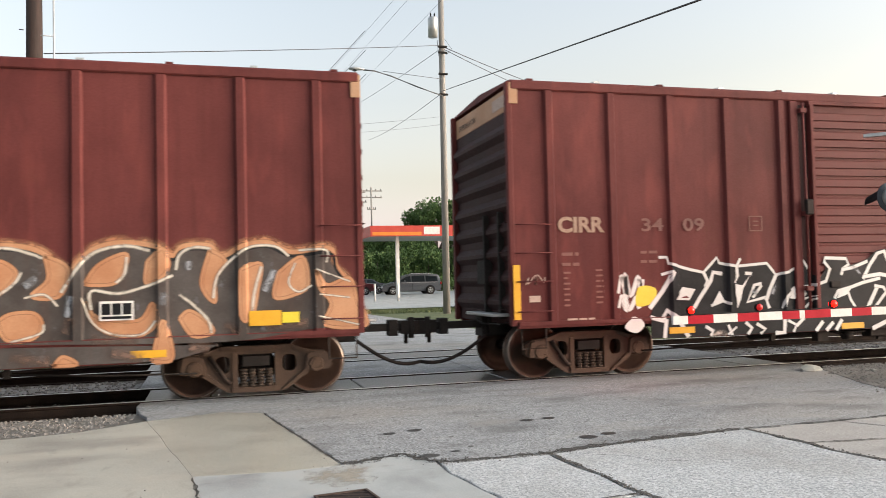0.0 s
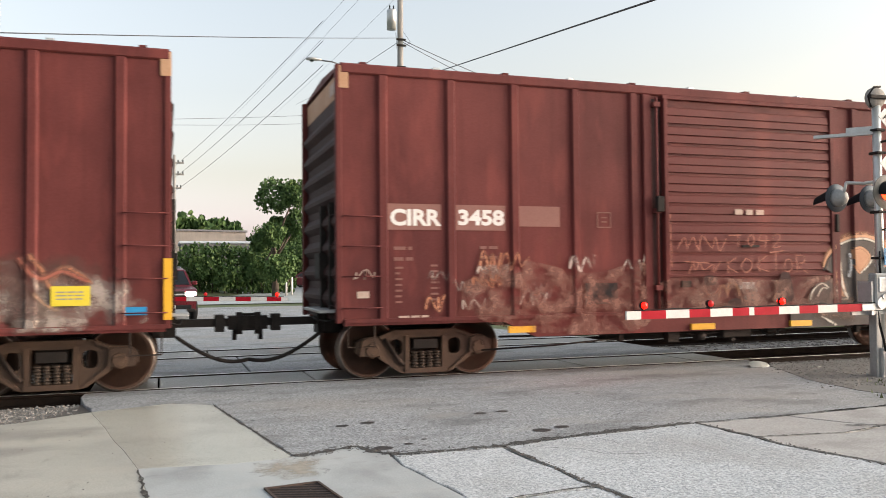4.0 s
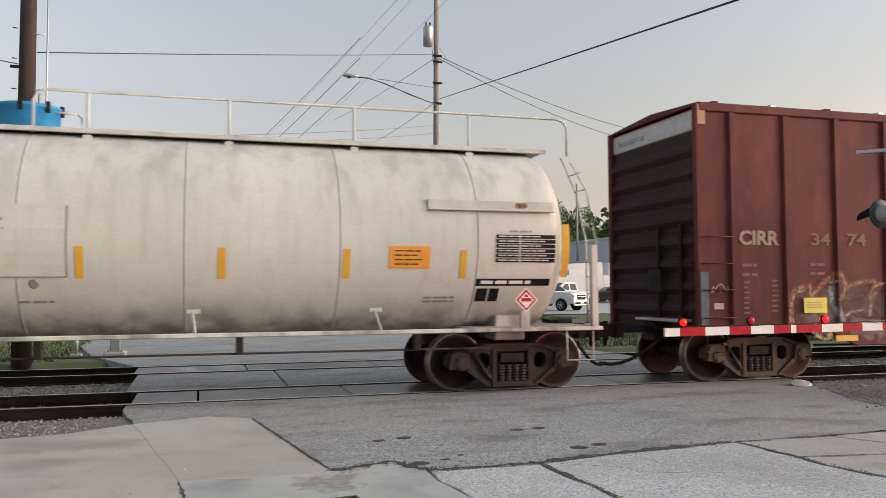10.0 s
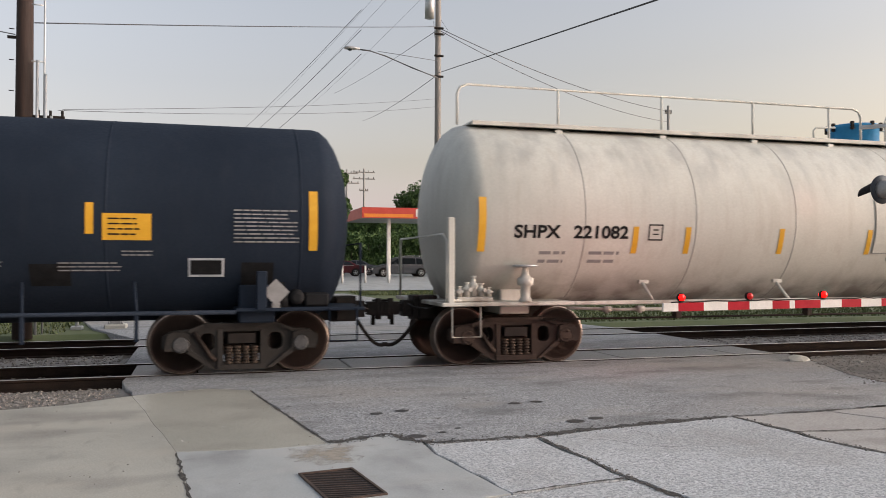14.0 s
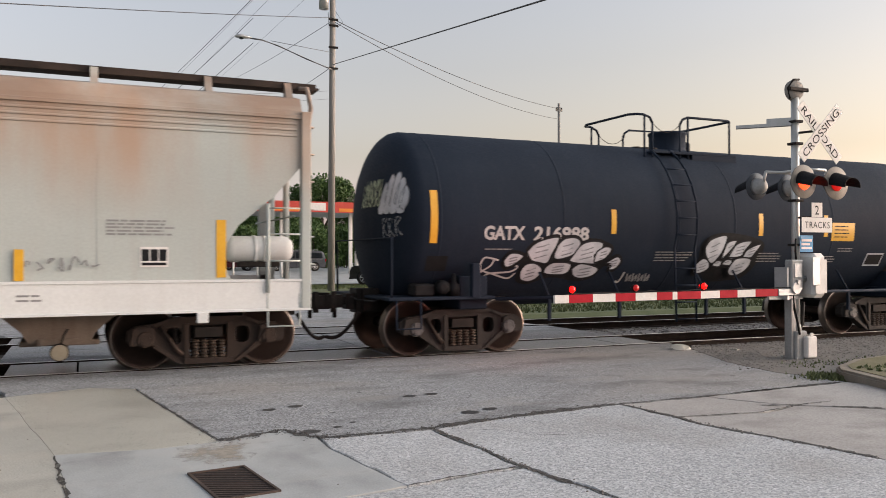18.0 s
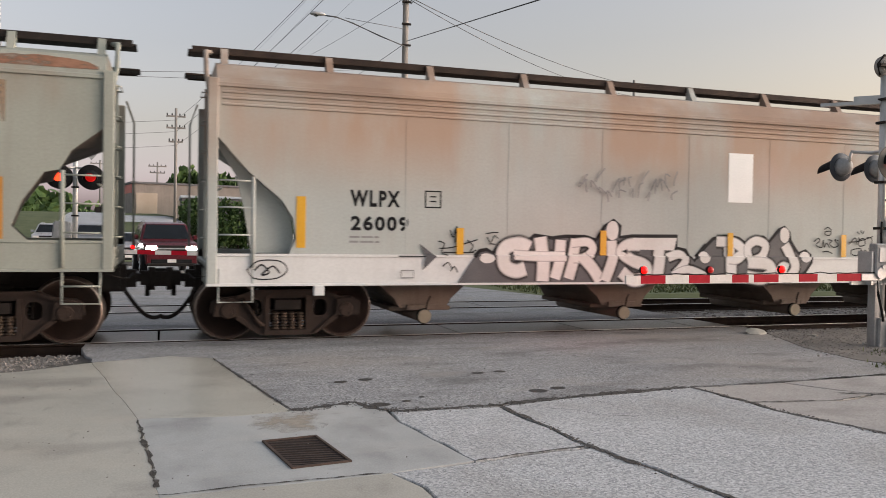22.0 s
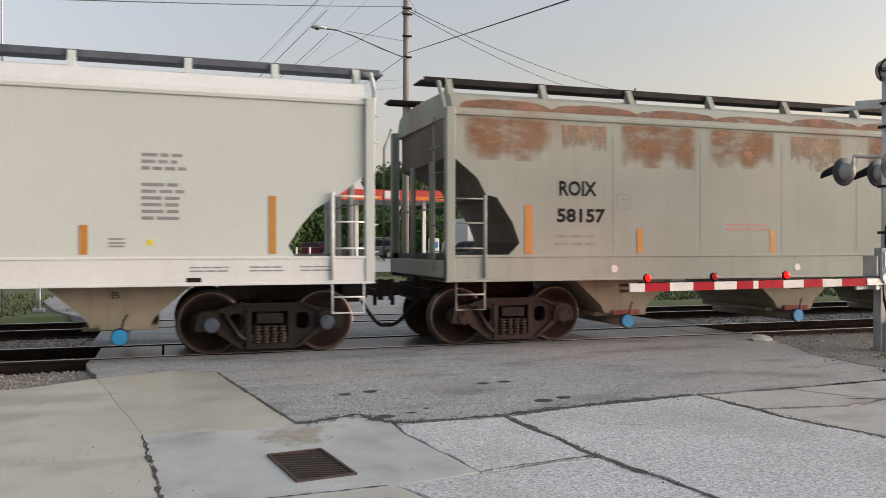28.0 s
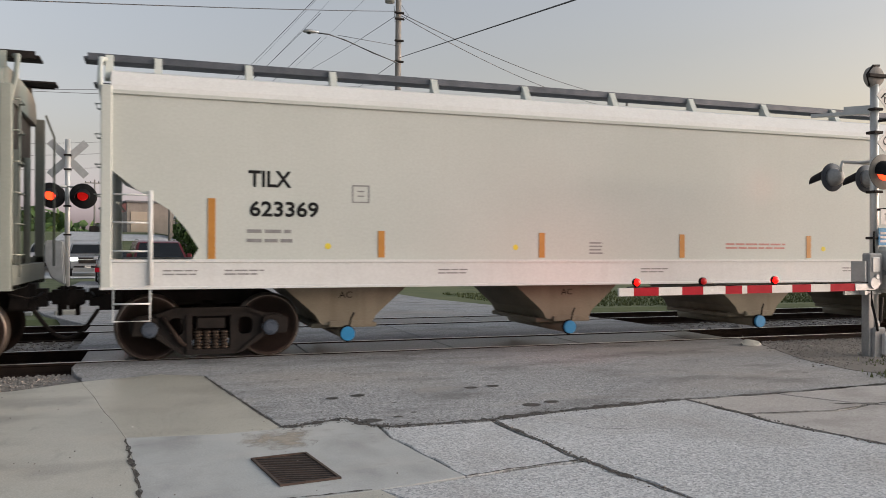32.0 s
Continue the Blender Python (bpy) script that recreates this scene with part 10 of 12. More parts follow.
ph.stroke([(-2.84, 1.28), (-2.65, 1.09), (-2.51, 0.89)], 0.18, SPRAY_WHITE)
ph.stroke([(-2.29, 1.54), (-2.29, 1.26), (-2.43, 0.89)], 0.17, SPRAY_WHITE)
ph.stroke([(-1.76, 1.48), (-1.98, 1.47), (-2.11, 1.35), (-1.91, 1.22), (-1.68, 1.13), (-1.68, 0.96), (-1.91, 0.9), (-2.13, 1.04)], 0.19, SPRAY_WHITE)
ph.stroke([(-1.39, 1.43), (-1.42, 1.17), (-1.46, 0.9)], 0.19, SPRAY_WHITE)
ph.stroke([(-1.25, 1.27), (-1.02, 1.33), (-0.91, 1.22), (-1.13, 0.99)], 0.13, SPRAY_WHITE)
ph.stroke([(-1.16, 0.98), (-0.86, 1.08), (-0.48, 0.95)], 0.12, SPRAY_WHITE)
ph.stroke([(-0.01, 1.55), (0.0, 1.26), (0.01, 0.93)], 0.2, SPRAY_WHITE)
ph.stroke([(-0.27, 1.55), (0.09, 1.53), (0.26, 1.4), (0.13, 1.26), (-0.04, 1.26)], 0.16, SPRAY_WHITE)
ph.stroke([(0.42, 1.21), (0.37, 1.45), (0.54, 1.57), (0.74, 1.5), (0.68, 1.31), (0.47, 1.22)], 0.14, SPRAY_WHITE)
ph.stroke([(0.35, 1.2), (0.75, 1.17), (0.84, 1.03), (0.65, 0.92), (0.32, 0.96)], 0.19, SPRAY_WHITE)
ph.stroke([(1.16, 1.51), (1.29, 1.3), (1.35, 1.1), (1.2, 0.93), (1.04, 1.02), (1.08, 1.12), (1.19, 1.09)], 0.17, SPRAY_WHITE)
ph.blob([(-1.9, 1.59), (-1.06, 1.6), (-1.11, 1.39), (-1.81, 1.4)], SPRAY_WHITE, smooth=False)
ph.blob([(-4.34, 1.24), (-4.38, 1.19), (-4.47, 1.17), (-4.55, 1.19), (-4.59, 1.24), (-4.55, 1.3), (-4.47, 1.32), (-4.38, 1.3)], SPRAY_WHITE)
ph.blob([(-2.17, 1.71), (-2.2, 1.59), (-2.28, 1.55), (-2.36, 1.59), (-2.39, 1.7), (-2.36, 1.81), (-2.28, 1.86), (-2.2, 1.82)], SPRAY_WHITE)
ph.blob([(-0.42, 1.28), (-0.45, 1.21), (-0.52, 1.18), (-0.6, 1.21), (-0.63, 1.28), (-0.6, 1.35), (-0.53, 1.38), (-0.45, 1.35)], SPRAY_WHITE)
ph.blob([(1.25, 1.68), (1.22, 1.58), (1.15, 1.54), (1.08, 1.58), (1.05, 1.67), (1.07, 1.77), (1.14, 1.81), (1.22, 1.77)], SPRAY_WHITE)
ph.blob([(1.71, 1.29), (1.67, 1.23), (1.59, 1.2), (1.51, 1.23), (1.48, 1.29), (1.51, 1.36), (1.59, 1.39), (1.67, 1.36)], SPRAY_WHITE)
ph.stroke([(-5.87, 1.27), (-5.63, 1.27), (-5.34, 1.27)], 0.016, SPRAY_BLACK)
ph.blob([(-5.54, 1.46), (-5.28, 1.27), (-5.49, 1.07), (-5.45, 1.26)], SPRAY_SLATE, smooth=False)
ph.stroke([(-5.83, 1.06), (-5.64, 1.06), (-5.64, 0.95), (-5.83, 0.95), (-5.83, 1.06)], 0.014, GREYPAINT, smooth=False)
ph.stroke([(1.79, 1.57), (1.88, 1.63), (1.92, 1.59), (1.84, 1.51), (1.97, 1.47), (1.99, 1.59)], 0.018, SPRAY_BLACK)
ph.stroke([(2.0, 1.61), (2.02, 1.47), (2.07, 1.55), (2.14, 1.47)], 0.018, SPRAY_BLACK)
ph.stroke([(2.1, 1.61), (2.19, 1.59), (2.14, 1.53), (2.23, 1.47)], 0.018, SPRAY_BLACK)
ph.stroke([(2.34, 1.59), (2.25, 1.61), (2.34, 1.51), (2.24, 1.47)], 0.018, SPRAY_BLACK)
ph.stroke([(1.99, 1.39), (2.1, 1.4), (2.21, 1.36)], 0.018, SPRAY_BLACK)
ph.stroke([(2.02, 1.79), (2.09, 1.83), (2.18, 1.78)], 0.018, SPRAY_BLACK)
ph.stroke([(2.03, 1.75), (2.16, 1.76), (2.14, 1.69), (2.04, 1.7), (2.03, 1.75)], 0.018, SPRAY_BLACK)
ph.stroke([(2.58, 1.57), (2.81, 1.59), (3.13, 1.68)], 0.018, SPRAY_BLACK)
ph.stroke([(2.58, 1.53), (2.72, 1.65), (2.77, 1.53)], 0.018, SPRAY_BLACK)
ph.stroke([(2.81, 1.66), (2.81, 1.51), (2.95, 1.53), (2.92, 1.64), (2.81, 1.61)], 0.018, SPRAY_BLACK)
ph.stroke([(2.99, 1.66), (3.11, 1.64), (3.09, 1.51)], 0.018, SPRAY_BLACK)
ph.stroke([(2.63, 1.35), (2.65, 1.43), (2.86, 1.45), (2.77, 1.33), (2.65, 1.35)], 0.018, SPRAY_BLACK)
ph.stroke([(2.88, 1.43), (2.9, 1.33), (2.95, 1.43), (3.02, 1.35)], 0.018, SPRAY_BLACK)
ph.stroke([(3.04, 1.47), (3.1, 1.35)], 0.018, SPRAY_BLACK)
ph.stroke([(2.76, 1.76), (2.81, 1.72)], 0.018, SPRAY_BLACK)
ph.stroke([(2.85, 1.8), (2.86, 1.74)], 0.018, SPRAY_BLACK)
ph.stroke([(2.92, 1.78), (2.89, 1.72)], 0.018, SPRAY_BLACK)
ph.stroke([(-5.25, 1.5), (-5.15, 1.46), (-5.19, 1.33), (-5.1, 1.29)], 0.016, SPRAY_BLACK)
ph.stroke([(-5.06, 1.67), (-5.01, 1.56), (-4.95, 1.73), (-4.98, 1.48)], 0.016, SPRAY_BLACK)
ph.stroke([(-5.23, 1.39), (-5.01, 1.41), (-4.61, 1.53)], 0.016, SPRAY_BLACK)
ph.stroke([(-5.17, 1.33), (-5.04, 1.33), (-4.67, 1.33)], 0.016, SPRAY_BLACK)
ph.stroke([(-4.78, 1.52), (-4.69, 1.43), (-4.74, 1.33), (-4.63, 1.37)], 0.016, SPRAY_BLACK)
ph.stroke([(-5.19, 1.12), (-5.1, 1.18), (-5.04, 1.08)], 0.016, SPRAY_BLACK)
ph.stroke([(-5.06, 1.05), (-5.0, 1.12), (-4.95, 1.03)], 0.016, SPRAY_BLACK)
ph.stroke([(-4.48, 1.62), (-4.36, 1.64), (-4.27, 1.64)], 0.016, SPRAY_BLACK)
ph.stroke([(-4.46, 1.57), (-4.4, 1.49), (-4.34, 1.59), (-4.28, 1.55)], 0.016, SPRAY_BLACK)
ph.stroke([(-4.42, 1.47), (-4.32, 1.46)], 0.016, SPRAY_BLACK)
for i, (x0, x1, z0, z1) in enumerate(((4.9, 5.8, 1.46, 1.55),)):
    rr = random.Random(90 + i)
    for k in range(7):
        x = x0 + (x1 - x0) * k / 7
        ph.stroke([(x, rr.uniform(z0, z1)), (x + rr.uniform(0, 0.08), rr.uniform(z0 - 0.04, z1 + 0.06)), (x + rr.uniform(-0.03, 0.1), rr.uniform(z0 - 0.04, z1 + 0.06)), (x + rr.uniform(0, 0.12), rr.uniform(z0, z1))], 0.016, GREYPAINT)
r_ = random.Random(12)
for i in range(22):
    x, z = -2.9 + 0.085 * i + r_.uniform(-0.05, 0.05), r_.uniform(2.15, 2.5)
    ph.stroke([(x, z), (x + r_.uniform(-0.05, 0.1), z + r_.uniform(0.05, 0.2)), (x + r_.uniform(0.0, 0.16), z + r_.uniform(-0.05, 0.25))], 0.018, GREYPAINT)
ph.stroke([(-8.05, 1.06), (-7.9, 1.19), (-7.6, 1.19), (-7.5, 1.06), (-7.65, 0.95), (-7.95, 0.95), (-8.05, 1.08)], 0.016, SPRAY_BLACK)
ph.stroke([(-7.95, 1.06), (-7.85, 1.14), (-7.75, 1.03), (-7.85, 1.0), (-7.7, 1.12), (-7.6, 1.02)], 0.022, SPRAY_BLACK)
part("white_patch", bbox(-0.04, 0.46, -1.5745, -1.571, 2.22, 3.06, 0.0), FRESH_WHITE, hop1, "plain white repaint patch")
bars(5.85, 2.10, -1.5735, 5, 0.9, 0.025, 0.045, GREYPAINT, hop1, seed=71, words=5)
data_panel(hop1, 6.45, 1.47, 0.36, 0.27, -1.5735)
part("jacking_pad", bbox(7.0, 7.15, -1.66, -1.60, 0.70, 0.845, 0.01), SILL_WHITE, hop1)
part("jacking_pad", bbox(-7.12, -6.97, -1.66, -1.60, 0.70, 0.845, 0.01), SILL_WHITE, hop1)
bars(4.8, 1.12, -1.613, 2, 0.35, 0.025, 0.06, GREYPAINT, hop1, seed=72, words=2)

for px, a, b in ((-7.32, 1.46, 2.22), (7.31, 1.46, 2.25)):
    end_reflector(hop2, px, a, b, -1.574, 0.13, AMBER)
for px in (-5.33, -2.69, -0.2, 2.3, 4.88):
    end_reflector(hop2, px, 1.47, 1.86, -1.574, 0.11, AMBER)
lettering("ROIX", -6.81, 2.39, -1.5735, 0.23, BLACKPAINT, hop2, width=0.67, offset=0.010)
lettering("58157", -6.84, 1.97, -1.5735, 0.21, BLACKPAINT, hop2, width=0.86, offset=0.010)
stencil_box(hop2, -5.64, 2.30, -1.5735).data.materials[0] = GREYPAINT
bars(-6.88, 1.76, -1.5735, 2, 0.85, 0.045, 0.12, GREYPAINT, hop2, seed=73, words=3)
bars(-3.65, 1.96, -1.5735, 2, 0.9, 0.032, 0.075, RED_TEXT, hop2, seed=74, words=4)
bars(2.6, 1.96, -1.5735, 2, 0.9, 0.032, 0.075, RED_TEXT, hop2, seed=75, words=4)
bars(6.2, 1.90, -1.5735, 2, 0.45, 0.04, 0.08, GREYPAINT, hop2, seed=76, words=3)
part("white_plate", bbox(4.97, 5.14, -1.5735, -1.571, 1.62, 1.80, 0.0), WHITE, hop2)
data_panel(hop2, 5.43, 1.56, 0.46, 0.31, -1.5735, GREYPAINT)
for px in (5.27, 1.77, -5.83, -2.2):
    part("round_badge", shape(tube, (px, -1.618, 1.22), (px, -1.611, 1.22), 0.06, 16), WHITE, hop2)
bars(6.3, 1.13, -1.613, 2, 0.26, 0.03, 0.05, BLACKPAINT, hop2, seed=77, words=1)
p2 = Painter(hop2, "hopper")
for i, (x0, x1) in enumerate(((1.9, 3.2), (3.25, 4.6))):
    n = int((x1 - x0) / 0.22)
    for k in range(n):
        x, rr = x0 + 0.22 * k, random.Random(110 + 20 * i + k)
        p2.stroke([(x, 1.18 + rr.uniform(-0.05, 0.05)), (x + 0.06, 1.33 + rr.uniform(-0.05, 0.03)), (x + 0.17, 1.30 + rr.uniform(-0.05, 0.05)), (x + 0.12, 1.16 + rr.uniform(-0.04, 0.04)), (x + 0.24, 1.20 + rr.uniform(-0.06, 0.08))], rr.uniform(0.024, 0.040), SPRAY_SLATE)
r_ = random.Random(23)
for a, b, z0, z1, m in ((-8.42, -6.90, 2.90, 3.56, RUST_BLOCK), (-6.75, -5.95, 3.1, 3.50, RUST_FAINT), (-5.72, -4.25, 2.86, 3.56, RUST_BLOCK), (-4.02, -2.64, 2.90, 3.56, RUST_BLOCK), (-2.3, -1.2, 2.90, 3.5, RUST_FAINT),
                         (-0.62, 0.76, 2.92, 3.57, RUST_BLOCK), (0.92, 2.1, 2.90, 3.55, RUST_BLOCK), (2.12, 2.62, 2.98, 3.55, RUST_FAINT), (2.68, 4.22, 2.90, 3.56, RUST_BLOCK), (4.26, 5.82, 2.88, 3.55, RUST_BLOCK), (6.0, 7.4, 2.95, 3.48, RUST_FAINT)):
    part("rust_patch", bbox(a, b, -1.5745, -1.572, z0, z1, 0.0), m, hop2, "orange rust patch")
for i in range(11):
    a, w = -8.45 + i * 1.54, 1.54
    bm = bmesh.new()
    top = r_.uniform(0.35, 0.62)
    arc = [(0.0, 0.02)] + [(k / 12, 0.26 + (top + r_.uniform(-0.05, 0.05)) * math.sin(math.pi * k / 12) ** 0.5) for k in range(13)] + [(1.0, 0.02)]
    vs = [bm.verts.new((a + w * u, -1.562 + 0.11 * v, 3.685 + 0.20 * v)) for u, v in arc]
    bm.faces.new(vs)
    part("roof_rust", bm, RUST_ROOF, hop2, "rust arc on the roof slope")

for px, a, b in ((-7.67, 1.45, 2.28), (7.62, 1.47, 2.29)):
    end_reflector(hop3, px, a, b, -1.574, 0.10, AMBER)
for px in (-5.27, -2.67, -0.08, 2.57, 5.18):
    end_reflector(hop3, px, 1.47, 1.86, -1.574, 0.10, AMBER)
lettering("TILX", -7.18, 2.46, -1.5735, 0.23, BLACKPAINT, hop3, width=0.60, offset=0.008)
lettering("623369", -7.17, 2.05, -1.5735, 0.21, BLACKPAINT, hop3, width=0.97, offset=0.008)
stencil_box(hop3, -5.58, 2.39, -1.5735).data.materials[0] = GREYPAINT
bars(-7.2, 1.86, -1.5735, 2, 0.75, 0.05, 0.13, GREYPAINT, hop3, seed=80, words=3)
for px in (-6.06, -3.12, 2.9, 6.0):
    part("yellow_dot", shape(tube, (px, -1.5745, 1.63), (px, -1.5705, 1.63), 0.045, 12), GREEN_Y, hop3)
for px, z, k, w in ((-1.83, 1.72, 4, 0.28), (5.48, 1.69, 2, 0.25), (5.48, 1.59, 1, 0.25)):
    bars(px, z, -1.5735, k, w, 0.025, 0.055, GREYPAINT, hop3, seed=81, words=1)
bars(0.8, 1.72, -1.5735, 2, 1.6, 0.03, 0.065, RED_TEXT, hop3, seed=82, words=7)
bars(5.89, 2.83, -1.5735, 3, 0.6, 0.045, 0.09, GREYPAINT, hop3, seed=83, words=3)
bars(5.89, 2.43, -1.5735, 6, 0.55, 0.045, 0.09, GREYPAINT, hop3, seed=84, words=2)
for px in (-8.3, -7.5, -4.4, -0.9, 3.3, 6.5, 7.3, 8.0):
    bars(px, 1.30, -1.613, 2, 0.55, 0.02, 0.05, GREYPAINT, hop3, seed=int(px * 10) + 200, words=3)
for px, word in ((-5.68, "AC"), (-1.97, "AC"), (1.84, "BC"), (5.6, "B")):
    lettering(word, px - 0.12, 0.86, -1.108, 0.10, BLACKPAINT, hop3, width=0.10 * len(word))
part("black_badge", bbox(6.46, 6.66, -1.614, -1.611, 1.09, 1.15, 0.0), BLACKPAINT, hop3)
for car, xs_, zz in ((hop2, (-5.33, -1.80, 1.74, 5.3), 0.95),):
    for k, px in enumerate(xs_):
        bars(px - 0.1, zz, -1.105, 2, 0.3, 0.05, 0.1, STEEL, car, seed=300 + k, words=1, name="bay_stencil")


# ---- crossing signals and gates ----
def crossbuck(sig, z, y, mat_letter, lettered, x=0.0):
    for ang, words in ((-45, "RAILROAD"), (45, "CROSSING")):
        blade = part("crossbuck_blade", bbox(-0.585, 0.585, -0.006, 0.006, -0.093, 0.093, 0.004), WHITE if lettered else CHROME_W, sig, "white crossbuck blade" if lettered else "grey back of a crossbuck blade", pose(x, y - (0.014 if ang > 0 else 0), z, 0, -ang, 0))
        if lettered:
            me = text_mesh(words, 0.122 / 0.73, mat_letter, width=1.02)
            xs = [v.co.x for v in me.vertices]
            part("lettering", me, None, blade, "", (-(max(xs) + min(xs)) / 2, -0.010, -0.061))


def flasher(sig, x, z, s, lit, ahead=0.12, board=None, size=1.0):
    """A lamp on its round dark backboard under a hood; s is -1 when it looks towards -y."""
    bm = bmesh.new()
    lathe(bm, [(0.0, 0.02), (0.0, 0.29 * size), (s * 0.015, 0.30 * size), (s * 0.02, 0.29 * size), (s * 0.02, 0.02)], "y", 32)
    disc = part("backboard", bm, board or BACKBOARD, sig, "round dark backboard", (x, s * ahead, z))
    bm = bmesh.new()
    lathe(bm, [(s * 0.02, 0.02), (s * 0.03, 0.125), (s * 0.055, 0.10), (s * 0.065, 0.02)], "y", 24)
    part("red_lens", bm, LAMP_ON if lit else LAMP_OFF, disc, "red warning lens")
    bm = bmesh.new()
    n = 12
    a = [(0.165 * math.cos(math.radians(-10 + 200 * i / n)), 0.165 * math.sin(math.radians(-10 + 200 * i / n))) for i in range(n + 1)]
    for (ax, az), (bx, bz) in zip(a, a[1:]):
        vs = [bm.verts.new(p) for p in ((ax, s * 0.02, az), (bx, s * 0.02, bz), (bx, s * 0.32, bz * 0.8 - 0.07), (ax, s * 0.32, az * 0.8 - 0.07))]
        bm.faces.new(vs)
    bmesh.ops.remove_doubles(bm, verts=bm.verts, dist=0.0005)
    bmesh.ops.solidify(bm, geom=list(bm.faces), thickness=0.006)
    part("hood", bm, BLACKPAINT, disc, "black lamp hood")
    bm = bmesh.new()
    lathe(bm, [(0.0, 0.19 * size), (-s * 0.05, 0.185 * size), (-s * 0.12, 0.15 * size), (-s * 0.16, 0.09 * size), (-s * 0.175, 0.005)], "y", 20)
    bmesh.ops.recalc_face_normals(bm, faces=bm.faces)
    part("lamp_housing", bm, DULL_ALU if board is REAR_DISC else BLACKPAINT, disc)


def signal(name, x, y, facing, bell, lettered, lit, label, turn=0, ahead=0.12, half=0.36, cx=0.0, cy=-0.10):
    """A mast with crossbuck, flashers, sign plates and the gate machine. facing -1: its front looks towards -y."""
    m = Matrix.Translation((x, y, -0.06 if facing < 0 else 0.08)) @ pose(0, 0, 0, 0, 0, turn)
    sig = thing(name, label, "crossing signal", "crossing signals", m)
    part("mast", shape(tube, (0, 0, 0.45), (0, 0, 4.18), 0.062, 20), ALU, sig, "aluminium mast")
    bm = bbox(-0.12, 0.12, -0.12, 0.12, 0.02, 0.50, 0.02)
    for sx in (-1, 1):
        for sy in (-1, 1):
            tube(bm, (sx * 0.15, sy * 0.15, 0.0), (sx * 0.15, sy * 0.15, 0.10), 0.016, 6)
    box(bm, -0.18, 0.18, -0.18, 0.18, 0.02, 0.05)
    tube(bm, (0, 0, 0.5), (0, 0, 0.60), 0.085, 16, 0.07)
    part("junction_base", bm, DULL_ALU, sig, "dull cast aluminium junction base with anchor bolts")
    part("foundation", bbox(-0.26, 0.26, -0.26, 0.26, -0.25, 0.02, 0.03), CONCRETE, sig, "concrete foundation")
    if bell:
        bm = bmesh.new()
        lathe(bm, [(-0.06, 0.03), (-0.05, 0.14), (0.0, 0.17), (0.06, 0.16), (0.11, 0.10), (0.13, 0.03)], "y", 28, (0, 0, 4.30))
        bell_ = part("bell", bm, POLEWOOD, sig, "weathered grey crossing bell")
        part("clapper_box", bbox(-0.20, 0.20, -0.10, -0.06, 4.27, 4.33, 0.01), DARK, bell_)
        part("bell_yoke", shape(pipe, [(-0.10, 0.0, 4.16), (-0.17, -0.02, 4.32), (-0.06, -0.03, 4.46), (0.06, -0.03, 4.47)], 0.018, 6), DARK, bell_)
    crossbuck(sig, 3.585 if facing < 0 else 3.72, cy, BLACKPAINT, lettered, cx)
    for z in (3.45, 3.8, 2.55, 1.85):
        part("clamp", bbox(-0.085, 0.085, -0.09, 0.085, z - 0.02, z + 0.02, 0.006), DARK, sig)
    for f in (-1, 1):
        bm = bmesh.new()
        pipe(bm, [(0, 0, 3.02), (0, f * ahead * 0.6, 3.02), (-half, f * ahead * 0.6, 3.02)], 0.024, 8)
        pipe(bm, [(0, f * ahead * 0.6, 3.02), (half, f * ahead * 0.6, 3.02)], 0.024, 8)
        for s in (-1, 1):
            pipe(bm, [(s * half, f * ahead * 0.6, 3.02), (s * half, f * ahead * 0.7, 2.85)], 0.022, 8)
        part("cross_arm", bm, ALU, sig)
        for s in (-1, 1):
            # near fronts take the glare-grey, the far signal's shaded discs plain black
            flasher(sig, s * half, 2.80, f, lit[0] if s > 0 else lit[1], ahead, BLACKPAINT if facing > 0 else (BACKBOARD if f < 0 else REAR_DISC), (0.74 if f > 0 else 0.86) if facing < 0 else 1.0)
    return sig


near_sig = signal("crossing_signal", 10.32, 9.66, -1, True, True, (False, True), "railroad crossing signal mast with crossbuck, bell and red flashers", 0, 0.46, 0.34, 0.13, -0.36)
part("sign_bracket", shape(pipe, [(0, 0, 3.62), (0.13, -0.34, 3.62)], 0.02, 6), DARK, near_sig)
part("support_column", bbox(-0.175, -0.07, -0.07, 0.07, 0.02, 1.02, 0.008), DULL_ALU, near_sig, "grey steel support column")
jb = part("cable_box", bbox(0.03, 0.245, -0.20, -0.06, 0.08, 0.42, 0.02), WHITE, near_sig, "white bolted cable box")
part("box_tab", shape(tube, (0.135, -0.19, 0.44), (0.135, -0.17, 0.44), 0.035, 12), WHITE, jb)
for k in range(3):
    part("anchor_bolt", shape(tube, (0.05 + 0.085 * k, -0.19, -0.02), (0.05 + 0.085 * k, -0.19, 0.07), 0.014, 8), DARK, jb)
plate = part("track_count_plate", bbox(-0.26, 0.38, -0.365, -0.355, 2.04, 2.27, 0.004), WHITE, near_sig, "white two-tracks plate")
lettering("TRACKS", -0.20, 2.105, -0.368, 0.105, BLACKPAINT, plate, width=0.52, space=1.15)
plate2 = part("track_number_plate", bbox(-0.055, 0.175, -0.365, -0.355, 2.275, 2.50, 0.004), WHITE, near_sig, "white number plate of the tracks")
lettering("2", 0.005, 2.315, -0.368, 0.145, BLACKPAINT, plate2)
part("sign_bracket", shape(pipe, [(0, 0, 2.28), (0.06, -0.35, 2.28)], 0.02, 6), DARK, near_sig)
part("notice_plate", bbox(-0.02, 0.26, -0.105, -0.095, 1.74, 2.00, 0.004), BLUE, near_sig, "small blue emergency notice plate")
